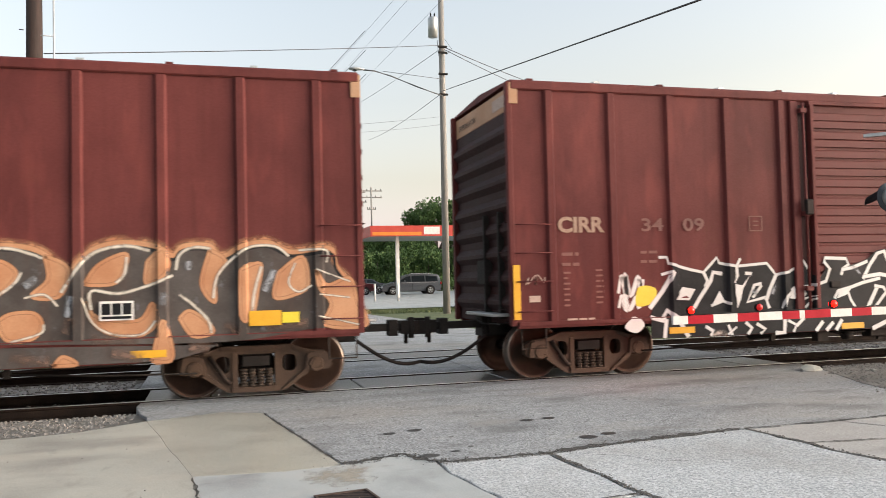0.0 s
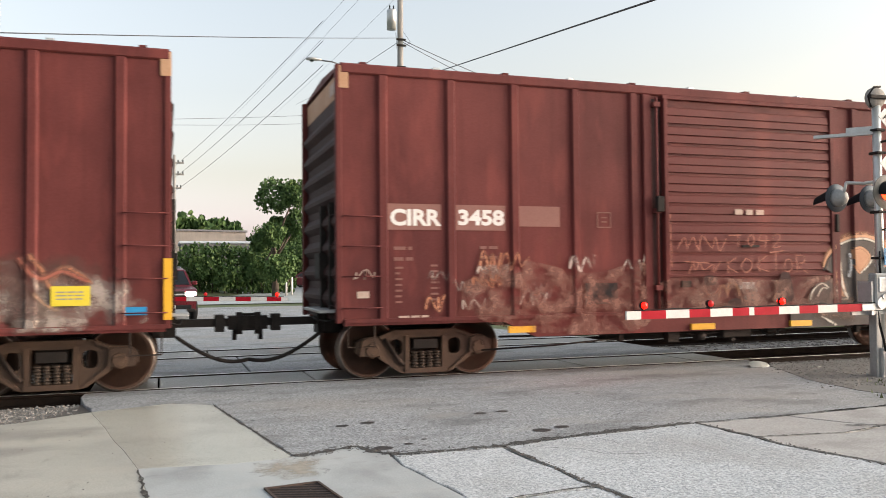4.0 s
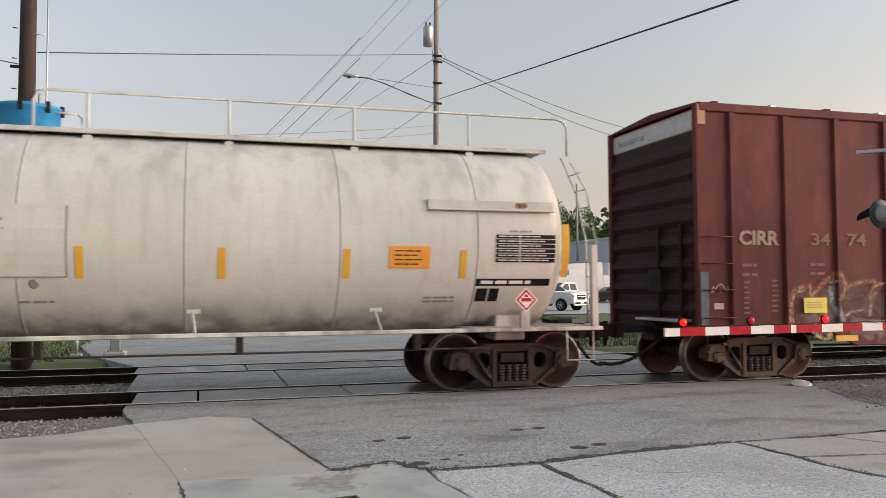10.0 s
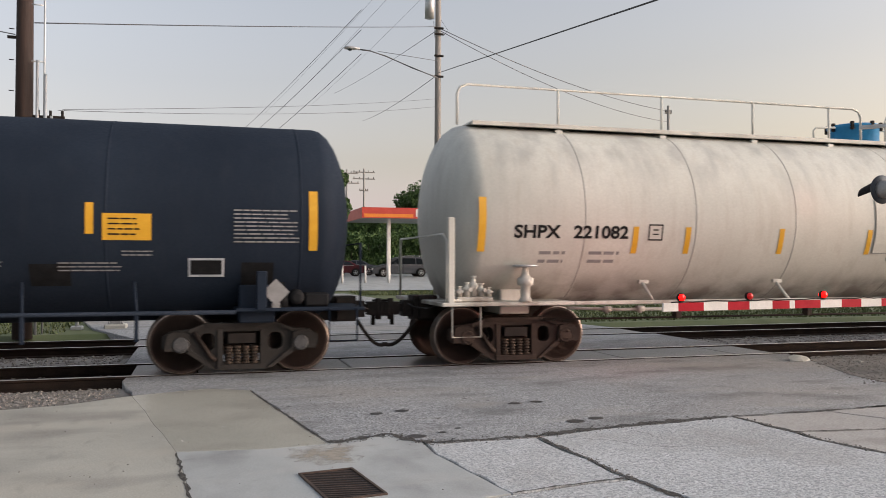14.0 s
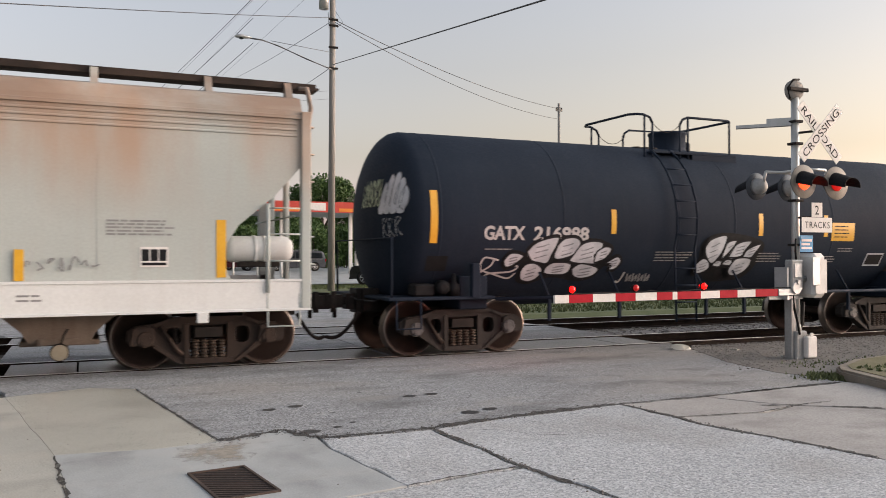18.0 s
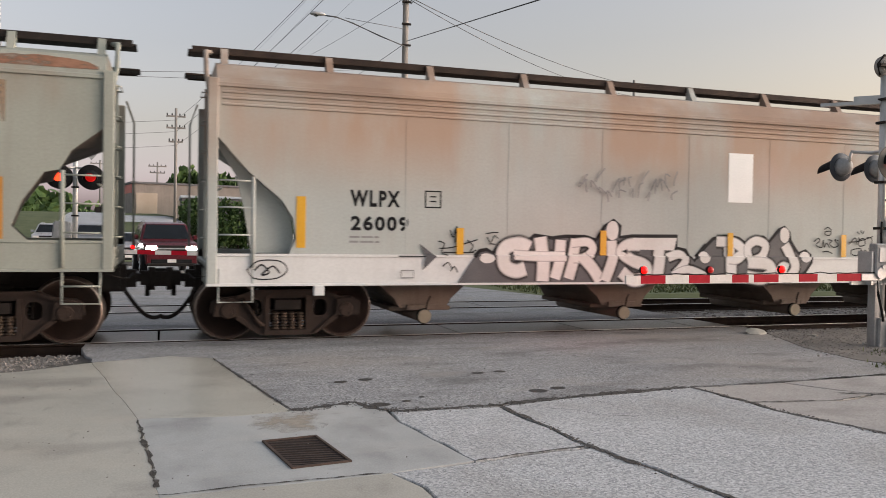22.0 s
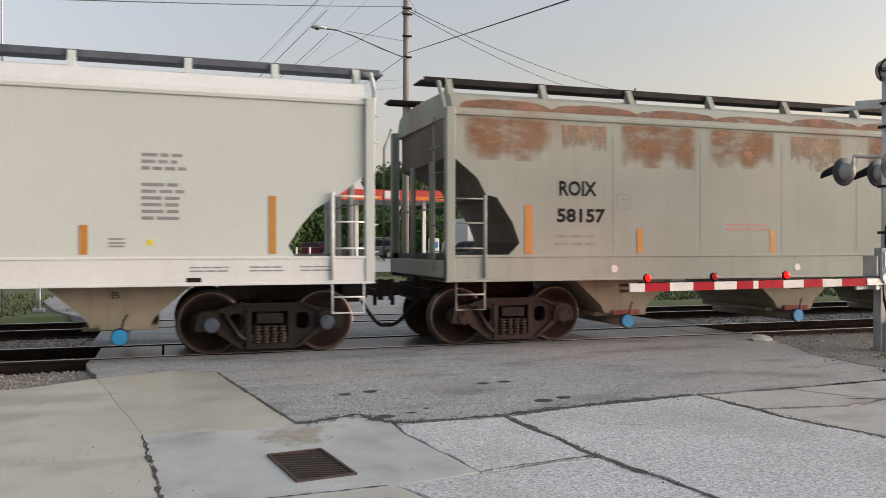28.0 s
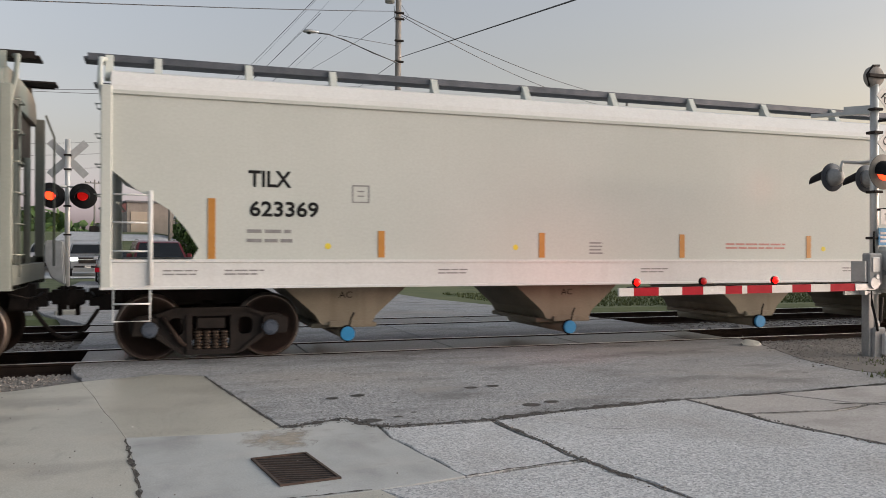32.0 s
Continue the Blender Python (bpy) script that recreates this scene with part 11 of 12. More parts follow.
for k in range(3):
    part("notice_text", bbox(0.01, 0.23 - 0.04 * (k % 2), -0.109, -0.106, 1.785 + 0.06 * k, 1.82 + 0.06 * k, 0.0), WHITE, near_sig)
bm = bbox(0.08, 0.36, -0.28, 0.20, 1.02, 1.72, 0.06)
box(bm, 0.10, 0.34, -0.295, -0.28, 1.10, 1.62)
gm = part("gate_machine", bm, WHITE, near_sig, "white gate machine housing")
for k in range(3):
    part("case_latch", bbox(0.345, 0.375, -0.10 + 0.02 * k, -0.06 + 0.02 * k, 1.15 + 0.20 * k, 1.21 + 0.20 * k, 0.004), DULL_ALU, gm)
bm = bbox(-0.30, -0.04, -0.20, -0.05, 1.15, 1.62, 0.02)
mb = part("gate_motor_box", bm, DULL_ALU, near_sig, "grey motor box")
part("inspection_cover", bbox(-0.25, -0.10, -0.215, -0.20, 1.34, 1.56, 0.008), CHROME_W, mb, "pale inspection cover")
part("box_knob", shape(tube, (-0.17, -0.235, 1.27), (-0.17, -0.20, 1.27), 0.035, 12), CHROME_W, mb)
bm = bmesh.new()
pipe(bm, [(-0.07, -0.07, 1.95), (-0.09, -0.08, 1.75), (-0.10, -0.10, 1.62)], 0.016, 8)
pipe(bm, [(-0.17, -0.10, 1.15), (-0.16, -0.12, 0.85), (-0.10, -0.13, 0.62), (-0.06, -0.13, 0.45)], 0.018, 8)
part("conduit", bm, RUBBER, near_sig, "black cable conduit")
bm = bmesh.new()
pipe(bm, [(0.15, 0.0, 0.95), (0.15, 0.02, 0.6), (0.06, 0.02, 0.5)], 0.03, 8)
part("conduit", bm, DARK, near_sig)
bm = bmesh.new()
box(bm, -0.88, -0.05, -0.05, 0.05, 3.74, 3.79)
box(bm, -0.42, 0.0, -0.03, 0.03, 3.79, 3.87)
part("raised_bracket", bm, CHROME_W, near_sig, "pale bracket arm", pose(0, 0.0, 0, 0, 0, -47))
part("machine_cover", bbox(0.0, 0.16, -0.33, -0.303, 1.22, 1.66, 0.01), CHROME_W, near_sig, "grey access cover")
bm = bmesh.new()
tube(bm, (-0.24, -0.1, 1.32), (0.1, -0.1, 1.32), 0.05, 12)
tube(bm, (-0.2, -0.22, 1.18), (-0.2, 0.05, 1.18), 0.09, 14)
box(bm, -0.62, 0.08, -0.06, -0.02, 1.00, 1.05)
box(bm, -0.345, -0.305, -0.16, 0.1, 1.0, 1.50)
part("arm_hub", bm, CHROME_W, near_sig, "galvanised arm pivot")
far_sig = signal("crossing_signal", -2.06, 22.0, 1, False, False, (True, False), "far crossing signal mast seen from behind with crossbuck and red flashers", 180, 0.20, 0.36)

bm = bmesh.new()
prism(bm, [(0.02, 0.62), (0.10, 1.70), (0.46, 1.72), (0.50, 1.30), (0.34, 0.80)], "y", -0.28, 0.22)
part("gate_machine", bevel(bm, 0.03, 2), CHROME_W, far_sig, "pale grey gate machine housing")


def gate(name, x, y, z, cuts, s, lamps, drop, label):
    """A lowered striped gate arm; cuts are the stripe ends from the tip inwards, lamps (distance, lit)."""
    g = thing(name, label, "crossing gate", "crossing gates", pose(x, y, z, 0, drop, 0))
    for i, (p, q) in enumerate(zip(cuts, cuts[1:])):
        a, b = sorted((s * p, s * q))
        part("red_stripe" if i % 2 else "white_stripe", bbox(a, b, -0.02, 0.02, -0.055, 0.055, 0.0), REDPAINT if i % 2 else WHITE, g)
    a, b = sorted((0.0, s * cuts[-1]))
    part("arm_root", bbox(a, b, -0.03, 0.03, -0.05, 0.05, 0.005), CHROME_W, g)
    # the lamp cable runs along the arm's top edge in slack bows
    bm = bmesh.new()
    n = 26
    reach = cuts[0] - 0.12
    pipe(bm, [(s * reach * k / n, -0.012, 0.062 + (0.014 if k % 5 == 2 else 0.0) + 0.006 * (k % 2)) for k in range(n + 1)], 0.009, 6)
    part("lamp_cable", bm, RUBBER, g, "black lamp cable")
    for d, lit in lamps:
        bm = bmesh.new()
        box(bm, s * d - 0.022, s * d + 0.022, -0.024, 0.024, 0.055, 0.085)
        lathe(bm, [(-0.022, 0.03), (-0.022, 0.054), (0.022, 0.054), (0.022, 0.03)], "y", 18, (s * d, 0, 0.125))
        lamp = part("arm_lamp", bm, BLACKPAINT, g, "small red gate lamp")
        bm = bmesh.new()
        lathe(bm, [(-0.060, 0.004), (-0.055, 0.024), (-0.042, 0.040), (-0.022, 0.047), (0.022, 0.047), (0.042, 0.040), (0.055, 0.024), (0.060, 0.004)], "y", 16, (s * d, 0, 0.125))
        part("lamp_lens", bm, GATE_LAMP if lit else GATE_DIM, lamp, "lit red lens" if lit else "dim red lens")
    return g


gate("crossing_gate", 10.15, 9.5, 1.06, (4.36, 4.14, 3.755, 3.385, 3.045, 2.68, 2.40, 2.315, 1.887, 1.532, 1.194, 0.843, 0.385), -1, ((4.09, True), (3.04, False), (1.83, True)), -0.35, "lowered red and white striped gate arm with red lamps")
gate("crossing_gate", -1.95, 22.2, 1.07, (5.14, 4.95, 4.57, 4.15, 3.76, 3.34, 2.95, 2.53, 2.14, 1.75, 1.32, 0.91, 0.50), 1, ((4.84, True), (3.0, False), (1.21, True)), 1.1, "lowered far gate arm with red and white stripes")

def lamp_light(name, x, y, z, target, power, cone):
    """The red beam of a warning lamp that faces the track."""
    li = new(name, bpy.data.lights.new(name, "SPOT"))
    li.data.energy, li.data.color, li.data.spot_size, li.data.spot_blend, li.data.shadow_soft_size = power, (1.0, 0.12, 0.05), radians(cone), 1.0, 0.04
    li.matrix_world = look((x, y, z), target)
    return li


lamp_light("gate_tip_light", 6.06, 9.62, 1.13, (5.4, 13.0, 1.05), 21.0, 140)
lamp_light("gate_middle_light", 7.10, 9.62, 1.13, (7.1, 13.0, 1.25), 4.5, 150)
lamp_light("flasher_light", 10.0, 10.32, 2.74, (9.9, 13.0, 2.65), 5.5, 30)

# ---- poles ----
def pole(name, x, y, h, r, mat, label, lean=0.0):
    p = thing(name, label, "utility pole", "utility poles", pose(x, y, far_rise(y) - 0.1, 0, lean, 0))
    part("shaft", shape(tube, (0, 0, 0), (0, 0, h), r, 18, r * 0.72), mat, p)
    return p


main_pole = pole("utility_pole", 11.35, 39.8, 18.5, 0.185, POLEWOOD, "weathered wooden utility pole with transformer and street lamp", 0.25)
bm = bmesh.new()
lathe(bm, [(14.05, 0.10), (14.08, 0.24), (15.0, 0.25), (15.08, 0.22), (15.12, 0.06)], "z", 20, (-0.48, -0.1, 0))
tr = part("transformer", bm, CHROME_W, main_pole, "grey pole-mounted transformer can")
for k in (-0.1, 0.1):
    bm = bmesh.new()
    lathe(bm, [(15.1, 0.03), (15.15, 0.05), (15.2, 0.03), (15.25, 0.045), (15.32, 0.02)], "z", 10, (-0.48 + k, -0.1, 0))
    part("bushing", bm, BLACKPAINT, tr)
for z in (13.6, 13.3, 12.2, 11.15):
    part("insulator", bbox(-0.24, 0.24, -0.22, -0.12, z - 0.05, z + 0.05, 0.02), DARK, main_pole)
bm = bmesh.new()
pipe(bm, [(0.0, -0.15, 13.4), (-0.25, -0.25, 13.1), (-0.3, -0.25, 13.9)], 0.015, 6)
pipe(bm, [(0.1, -0.2, 14.0), (0.45, -0.25, 13.5), (0.2, -0.2, 13.2)], 0.012, 6)
part("drop_wire", bm, WIRE, main_pole)
bm = bmesh.new()
pipe(bm, [(-0.1, -0.3, 11.05), (-1.5, -0.7, 11.35), (-2.9, -1.0, 11.75), (-3.75, -1.15, 11.92), (-4.3, -1.22, 11.92)], 0.035, 8)
pipe(bm, [(-0.1, -0.3, 11.9), (-3.3, -1.05, 11.95)], 0.012, 6)
arm = part("lamp_arm", bm, CAPGREY, main_pole, "long dark grey lamp arm")
bm = bmesh.new()
lathe(bm, [(-0.42, 0.03), (-0.36, 0.12), (-0.1, 0.17), (0.18, 0.11), (0.35, 0.06)], "x", 16)
bmesh.ops.scale(bm, vec=(1, 1, 0.6), verts=bm.verts)
head = part("lamp_head", bm, CHROME_W, arm, "grey cobra-head street lamp", (-4.6, -1.25, 11.95))
part("refractor", shape(lathe, [(-0.16, 0.05), (-0.12, 0.12), (-0.04, 0.15)], "z", 16, (-0.12, 0, 0)), GLASS, arm, "", (-4.6, -1.25, 11.98))

dark_pole = pole("utility_pole", -3.9, 20.5, 12.0, 0.215, POLEDARK, "dark creosoted utility pole with conduit beside the tracks")
bm = bmesh.new()
pipe(bm, [(0.42, -0.05, 0.1), (0.42, -0.05, 11.5)], 0.022, 6)
for z in (3.0, 5.0, 6.3, 7.6, 9.2):
    pipe(bm, [(0.0, -0.1, z), (0.42, -0.05, z)], 0.014, 6)
part("conduit", bm, CHROME_W, dark_pole)
for px, top in ((0.30, 6.3), (0.47, 6.0), (0.60, 5.05)):
    part("conduit", shape(tube, (px, -0.2, 1.9 if px > 0.4 else 0.1), (px, -0.2, top), 0.032, 8), CHROME_W, dark_pole, "grey conduit pipe")
meter = part("meter_box", bbox(0.40, 0.70, -0.32, -0.12, 1.26, 1.98, 0.015), WHITE, dark_pole, "white electric meter box")
part("meter_lid", bbox(0.44, 0.66, -0.332, -0.318, 1.55, 1.90, 0.006), CHROME_W, meter)
part("stand_off", bbox(0.0, 0.66, -0.19, -0.14, 2.05, 2.09, 0.0), DARK, dark_pole)
part("stand_off", bbox(0.0, 0.66, -0.19, -0.14, 1.22, 1.26, 0.0), DARK, dark_pole)
bm = bmesh.new()
box(bm, 0.15, 0.85, -0.06, 0.0, 5.02, 5.08)
for k in (0.3, 0.55, 0.8):
    tube(bm, (k, -0.03, 5.05), (k, -0.03, 5.2), 0.03, 8)
box(bm, -0.35, -0.15, -0.06, 0.0, 6.80, 6.86)
part("bracket", bm, DARK, dark_pole)
for i in range(6):
    part("pole_step", shape(pipe, [(-0.2, -0.1, 4.2 + i * 0.7), (-0.3, -0.12, 4.2 + i * 0.7)], 0.012, 6), DARK, dark_pole)


def line_pole(x, y, h, arms, label):
    p = pole("utility_pole", x, y, h, 0.15, POLEWOOD, label)
    for z, w in arms:
        a = part("cross_arm", bbox(-w / 2, w / 2, -0.07, 0.07, z - 0.07, z + 0.07, 0.01), POLEWOOD, p)
        for k in (-0.45, -0.2, 0.2, 0.45):
            part("insulator", shape(tube, (k * w, 0, z + 0.07), (k * w, 0, z + 0.26), 0.05, 8), BLACKPAINT, a)
    return p


line_pole(0.95, 75.0, 11.9, ((11.2, 1.6), (10.2, 1.6), (9.0, 1.2)), "tall wooden line pole with short cross arms")
line_pole(-0.85, 120.0, 10.2, ((9.6, 2.4), (8.7, 2.0)), "distant wooden pole with cross arms")
line_pole(-8.5, 125.0, 10.5, ((10.0, 2.6),), "distant wooden pole with cross arms")
line_pole(18.3, 108.0, 13.4, ((12.9, 3.0), (11.6, 3.4)), "wooden pole with wide cross arms behind the station")
line_pole(21.0, 110.0, 13.8, ((13.3, 3.0), (12.4, 3.0), (10.8, 1.2)), "wooden pole with wide cross arms behind the station")
line_pole(37.1, 60.0, 14.6, ((14.0, 0.6),), "slim wooden pole beyond the tracks")
line_pole(29.6, 104.0, 15.5, (), "bare slim pole behind the station")
line_pole(40.5, 84.0, 13.0, (), "tall slim white mast")


def wire(a, b, sag, r=0.016, label="thin black overhead utility cable", n=16):
    a, b = Vector(a), Vector(b)
    pts = []
    for i in range(n + 1):
        u = i / n
        p = a.lerp(b, u)
        p.z -= sag * 4 * u * (1 - u)
        pts.append(p)
    bm = bmesh.new()
    pipe(bm, pts, r, 5)
    ob = new("overhead_wire", mesh_of("overhead_wire", bm, WIRE))
    return tagged(ob, label, "wire", "overhead wires")


# heavy cable from the pole towards the near side of the street
d0 = Vector((7.33, 12.0, 6.03)) - Vector((11.4, 39.6, 11.24))
wire((11.4, 39.6, 11.24), tuple(Vector((11.4, 39.6, 11.24)) + d0 * 1.6), 0.0, 0.018, "heavy black overhead cable")
wire((11.4, 39.6, 13.5), (37.1, 60.0, 14.3), 0.55, 0.02)
wire((11.5, 39.6, 13.35), (37.1, 60.0, 13.4), 0.75, 0.018)
wire((-3.7, 20.5, 7.1), (11.2, 39.6, 13.55), 0.05, 0.014)
wire((-4.1, 20.5, 6.8), (-14.0, 12.0, 6.9), 0.15, 0.012)
wire((-3.1, 20.5, 5.15), (11.2, 39.6, 9.9), 0.12, 0.006)
wire((-3.2, 20.5, 5.12), (11.2, 39.6, 9.5), 0.2, 0.006)
for a, b in (((8.06, 40.0, 14.89), (7.11, 100.0, 19.66)), ((8.78, 40.0, 14.96), (8.58, 100.0, 19.74)), ((10.54, 40.0, 15.11), (12.65, 100.0, 20.97))):
    a, b = Vector(a), Vector(b)
    wire(a - (b - a) * 0.25, b, 0.2, 0.007)
wire((11.3, 39.8, 13.4), (15.42, 100.0, 22.5), 0.2, 0.014)
wire((11.35, 39.8, 11.15), (18.94, 100.0, 19.3), 0.3, 0.016)
for dz in (11.2, 10.2, 9.0):
    wire((0.95, 75.0, dz), (7.5, 40.0, dz + 3.0), 0.3, 0.014)
    wire((0.95, 75.0, dz), (-28.0, 80.0, dz - 0.6), 0.5, 0.014)


# ---- island with kerb and grass beside the near signal, shoulders ----
bm = bmesh.new()
isl = [(12.0, 8.95), (10.3, 8.6), (9.5, 8.2), (9.2, 7.9), (9.0, 7.35), (8.87, 6.95), (8.72, 6.3), (8.65, 5.2), (18.0, 5.0), (18.0, 9.0)]
prism(bm, isl, "z", -0.28, 0.11)
bmesh.ops.bevel(bm, geom=[e for e in bm.edges if min(v.co.z for v in e.verts) > 0.1], offset=0.03, segments=2, affect="EDGES")
tagged(new("kerb", mesh_of("kerb", bm, KERB)), "low stained brown concrete kerb round a grass island", "kerb", "", "structure")
bm = bmesh.new()
prism(bm, [(12.0, 8.85), (10.35, 8.5), (9.62, 8.12), (9.36, 7.84), (9.17, 7.3), (9.04, 6.9), (8.90, 6.3), (8.83, 5.35), (17.8, 5.2), (17.8, 8.9)], "z", 0.09, 0.118)
tagged(new("island_grass", mesh_of("island_grass", bm, DRYGRASS)), "patchy dry grass on the kerbed island", "grass", "", "structure")
SHOULDER = material("gravel_and_dust", (0.125, 0.116, 0.104), (0.18, 0.168, 0.152), 1.2, (0.85, 0.95), 0, 0.6, 28, speckle=0.6, speckle_color=(0.34, 0.32, 0.29), spots=0.4, spot_color=(0.10, 0.09, 0.07), spot_scale=2.0)
DARK_BALLAST = material("dark_ballast_stone", (0.030, 0.025, 0.021), (0.055, 0.047, 0.040), 5.0, (0.8, 0.95), 0, 0.6, 30, speckle=0.3, speckle_color=(0.13, 0.12, 0.11))
bm = bmesh.new()
prism(bm, [(9.78, 11.5), (9.0, 9.75), (8.8, 8.6), (8.95, 8.0), (9.19, 7.92), (9.49, 8.21), (10.3, 8.61), (12.0, 8.96), (18.0, 9.01), (40, 9.1), (40, 11.6), (10.0, 11.6)], "z", -0.28, 0.006)
prism(bm, [(-0.98, 11.5), (-0.95, 10.95), (-0.85, 10.68), (-1.51, 10.19), (-2.05, 10.06), (-8.05, 9.05), (-40, 8.9), (-40, 11.5)], "z", -0.28, -0.045)
tagged(new("shoulder", mesh_of("shoulder", bm, SHOULDER)), "dusty gravel shoulder between pavement and track", "gravel", "", "structure")
# darker ballast strips between the rails on both sides of the crossing
bm = bmesh.new()
for yc in (TRACK_Y, SECOND_Y):
    for a, b in ((-60, -1.03), (10.12, 90)):
        box(bm, a, b, yc - 0.68, yc + 0.68, -0.20, -0.168)
tagged(new("dark_ballast", mesh_of("dark_ballast", bm, DARK_BALLAST)), "dark ballast between the rails", "ballast", "", "structure")
stones("shoulder_stones", 3600, lambda r: (r.uniform(-7, -1.0), r.uniform(10.3, 11.6)), 0.022, BALLAST, -0.05, "loose stones scattered on the gravel shoulder")


def gravel_area(r):
    """Gravel that thins out from the rails towards the pavement's edge."""
    y = 11.75 - 2.9 * r.random() ** 1.35
    return (max(9.85 - (11.5 - y) * 0.42, 8.85) + r.random() ** 1.2 * 9.0 + r.gauss(0.0, 0.12), y)


stones("verge_stones", 5200, gravel_area, 0.021, BALLAST, -0.001, "loose grey gravel round the crossing signal")
bm = shape(lathe, [(-0.07, 0.05), (-0.03, 0.16), (0.03, 0.15), (0.06, 0.10), (0.08, 0.03)], "z", 11, smooth=False)
for v in bm.verts:
    v.co *= 1.0 + 0.35 * noise.noise(v.co * 9.0)
rock = new("stone", mesh_of("stone", bm, CONCRETE))
rock.matrix_basis = pose(9.52, 11.42, 0.03, 8, -6, 30) @ Matrix.Diagonal((1.6, 0.9, 0.5, 1))
tagged(rock, "pale lump of broken concrete by the crossing edge", "stone")
rock2 = copy_thing(rock, pose(10.3, 11.0, 0.0, 5, 9, 80) @ Matrix.Diagonal((0.5, 0.5, 0.4, 1)))
post_ = thing("marker_post", "short grey utility marker post in the grass", "post", "", (-3.0, 22.3, -0.06))
part("stub", shape(tube, (0, 0, 0), (0, 0, 0.65), 0.05, 10), CHROME_W, post_)
part("foot", bbox(-0.14, 0.14, -0.14, 0.14, 0.0, 0.1, 0.02), CHROME_W, post_)

# grass blades by the far side of the tracks
def blades(name, n, area, h, mat, label, zf):
    r = random.Random(11)
    verts, faces = [], []
    for _ in range(n):
        x, y = area(r)
        z = zf(x, y)
        a = r.uniform(0, math.pi)
        hh = h * r.uniform(0.5, 1.4)
        w = 0.03
        b = len(verts)
        verts += [(x - w * math.cos(a), y - w * math.sin(a), z), (x + w * math.cos(a), y + w * math.sin(a), z), (x + r.uniform(-0.05, 0.05), y + r.uniform(-0.05, 0.05), z + hh)]
        faces.append((b, b + 1, b + 2))
    me = bpy.data.meshes.new(name)
    me.from_pydata(verts, [], faces)
    me.materials.append(mat)
    return tagged(new(name, me), label, "grass", "", "stuff")


blades("grass_blades", 26000, lambda r: (r.uniform(10, 40), r.uniform(21.2, 29)) if r.random() < 0.6 else ((r.uniform(-16, -3.2), r.uniform(21, 30)) if r.random() < 0.5 else (r.uniform(7.8, 20), r.uniform(41.3, 46))), 0.08, GRASS, "rough grass along the far side of the tracks", lambda x, y: -0.05 + far_rise(y))
blades("island_blades", 3000, lambda r: (r.uniform(9.45, 15), r.uniform(5.6, 7.9)), 0.035, GRASS, "short patchy grass on the island", lambda x, y: 0.115)
blades("kerb_weeds", 420, lambda r: (9.05 + r.gauss(0.0, 0.16), 7.98 + r.gauss(0.0, 0.12)), 0.07, GRASS, "tuft of weeds at the end of the kerb", lambda x, y: -0.02)
blades("shoulder_weeds", 500, lambda r: (r.uniform(9.4, 13), 8.95 + r.gauss(0.0, 0.18)), 0.06, GRASS, "sparse weeds in the gravel", lambda x, y: -0.03)


# ---- vehicles ----
CAR_SHAPES = {
    "suv": (0.63, [(-1, .18), (-1, .52), (-.975, .62), (-.93, .94), (-.82, 1), (.02, 1), (.15, .965), (.40, .65), (.88, .60), (.975, .54), (1, .42), (1, .18)],
            [[(-.87, .66), (-.83, .91), (-.46, .93), (-.46, .66)], [(-.42, .66), (-.42, .93), (-.04, .93), (-.04, .66)], [(0, .66), (0, .93), (.10, .925), (.30, .67)]], 6, 2),
    "van": (0.58, [(-1, .16), (-1, .48), (-.985, .60), (-.94, .90), (-.86, .975), (-.1, 1), (.08, .985), (.26, .90), (.60, .60), (.92, .47), (.99, .38), (1, .16)],
            [[(-.88, .62), (-.85, .87), (-.47, .91), (-.47, .62)], [(-.43, .62), (-.43, .91), (.0, .91), (.0, .62)], [(.04, .62), (.04, .91), (.18, .87), (.45, .64)]], 7, 2),
    "sedan": (0.68, [(-1, .2), (-1, .55), (-.97, .66), (-.66, .71), (-.38, .96), (-.1, 1), (.08, .98), (.40, .69), (.88, .60), (.98, .50), (1, .2)],
              [[(-.54, .72), (-.36, .92), (-.14, .94), (-.14, .72)], [(-.10, .72), (-.10, .94), (.06, .93), (.30, .72)]], 6, 3),
    "pickup": (0.63, [(-1, .24), (-1, .6), (-.36, .6), (-.34, .95), (-.26, 1), (.04, 1), (.12, .97), (.36, .66), (.9, .63), (.985, .56), (1, .24)],
               [[(-.30, .66), (-.28, .92), (-.08, .93), (-.08, .66)], [(-.04, .66), (-.04, .93), (.07, .92), (.26, .68)]], 6, 2)}


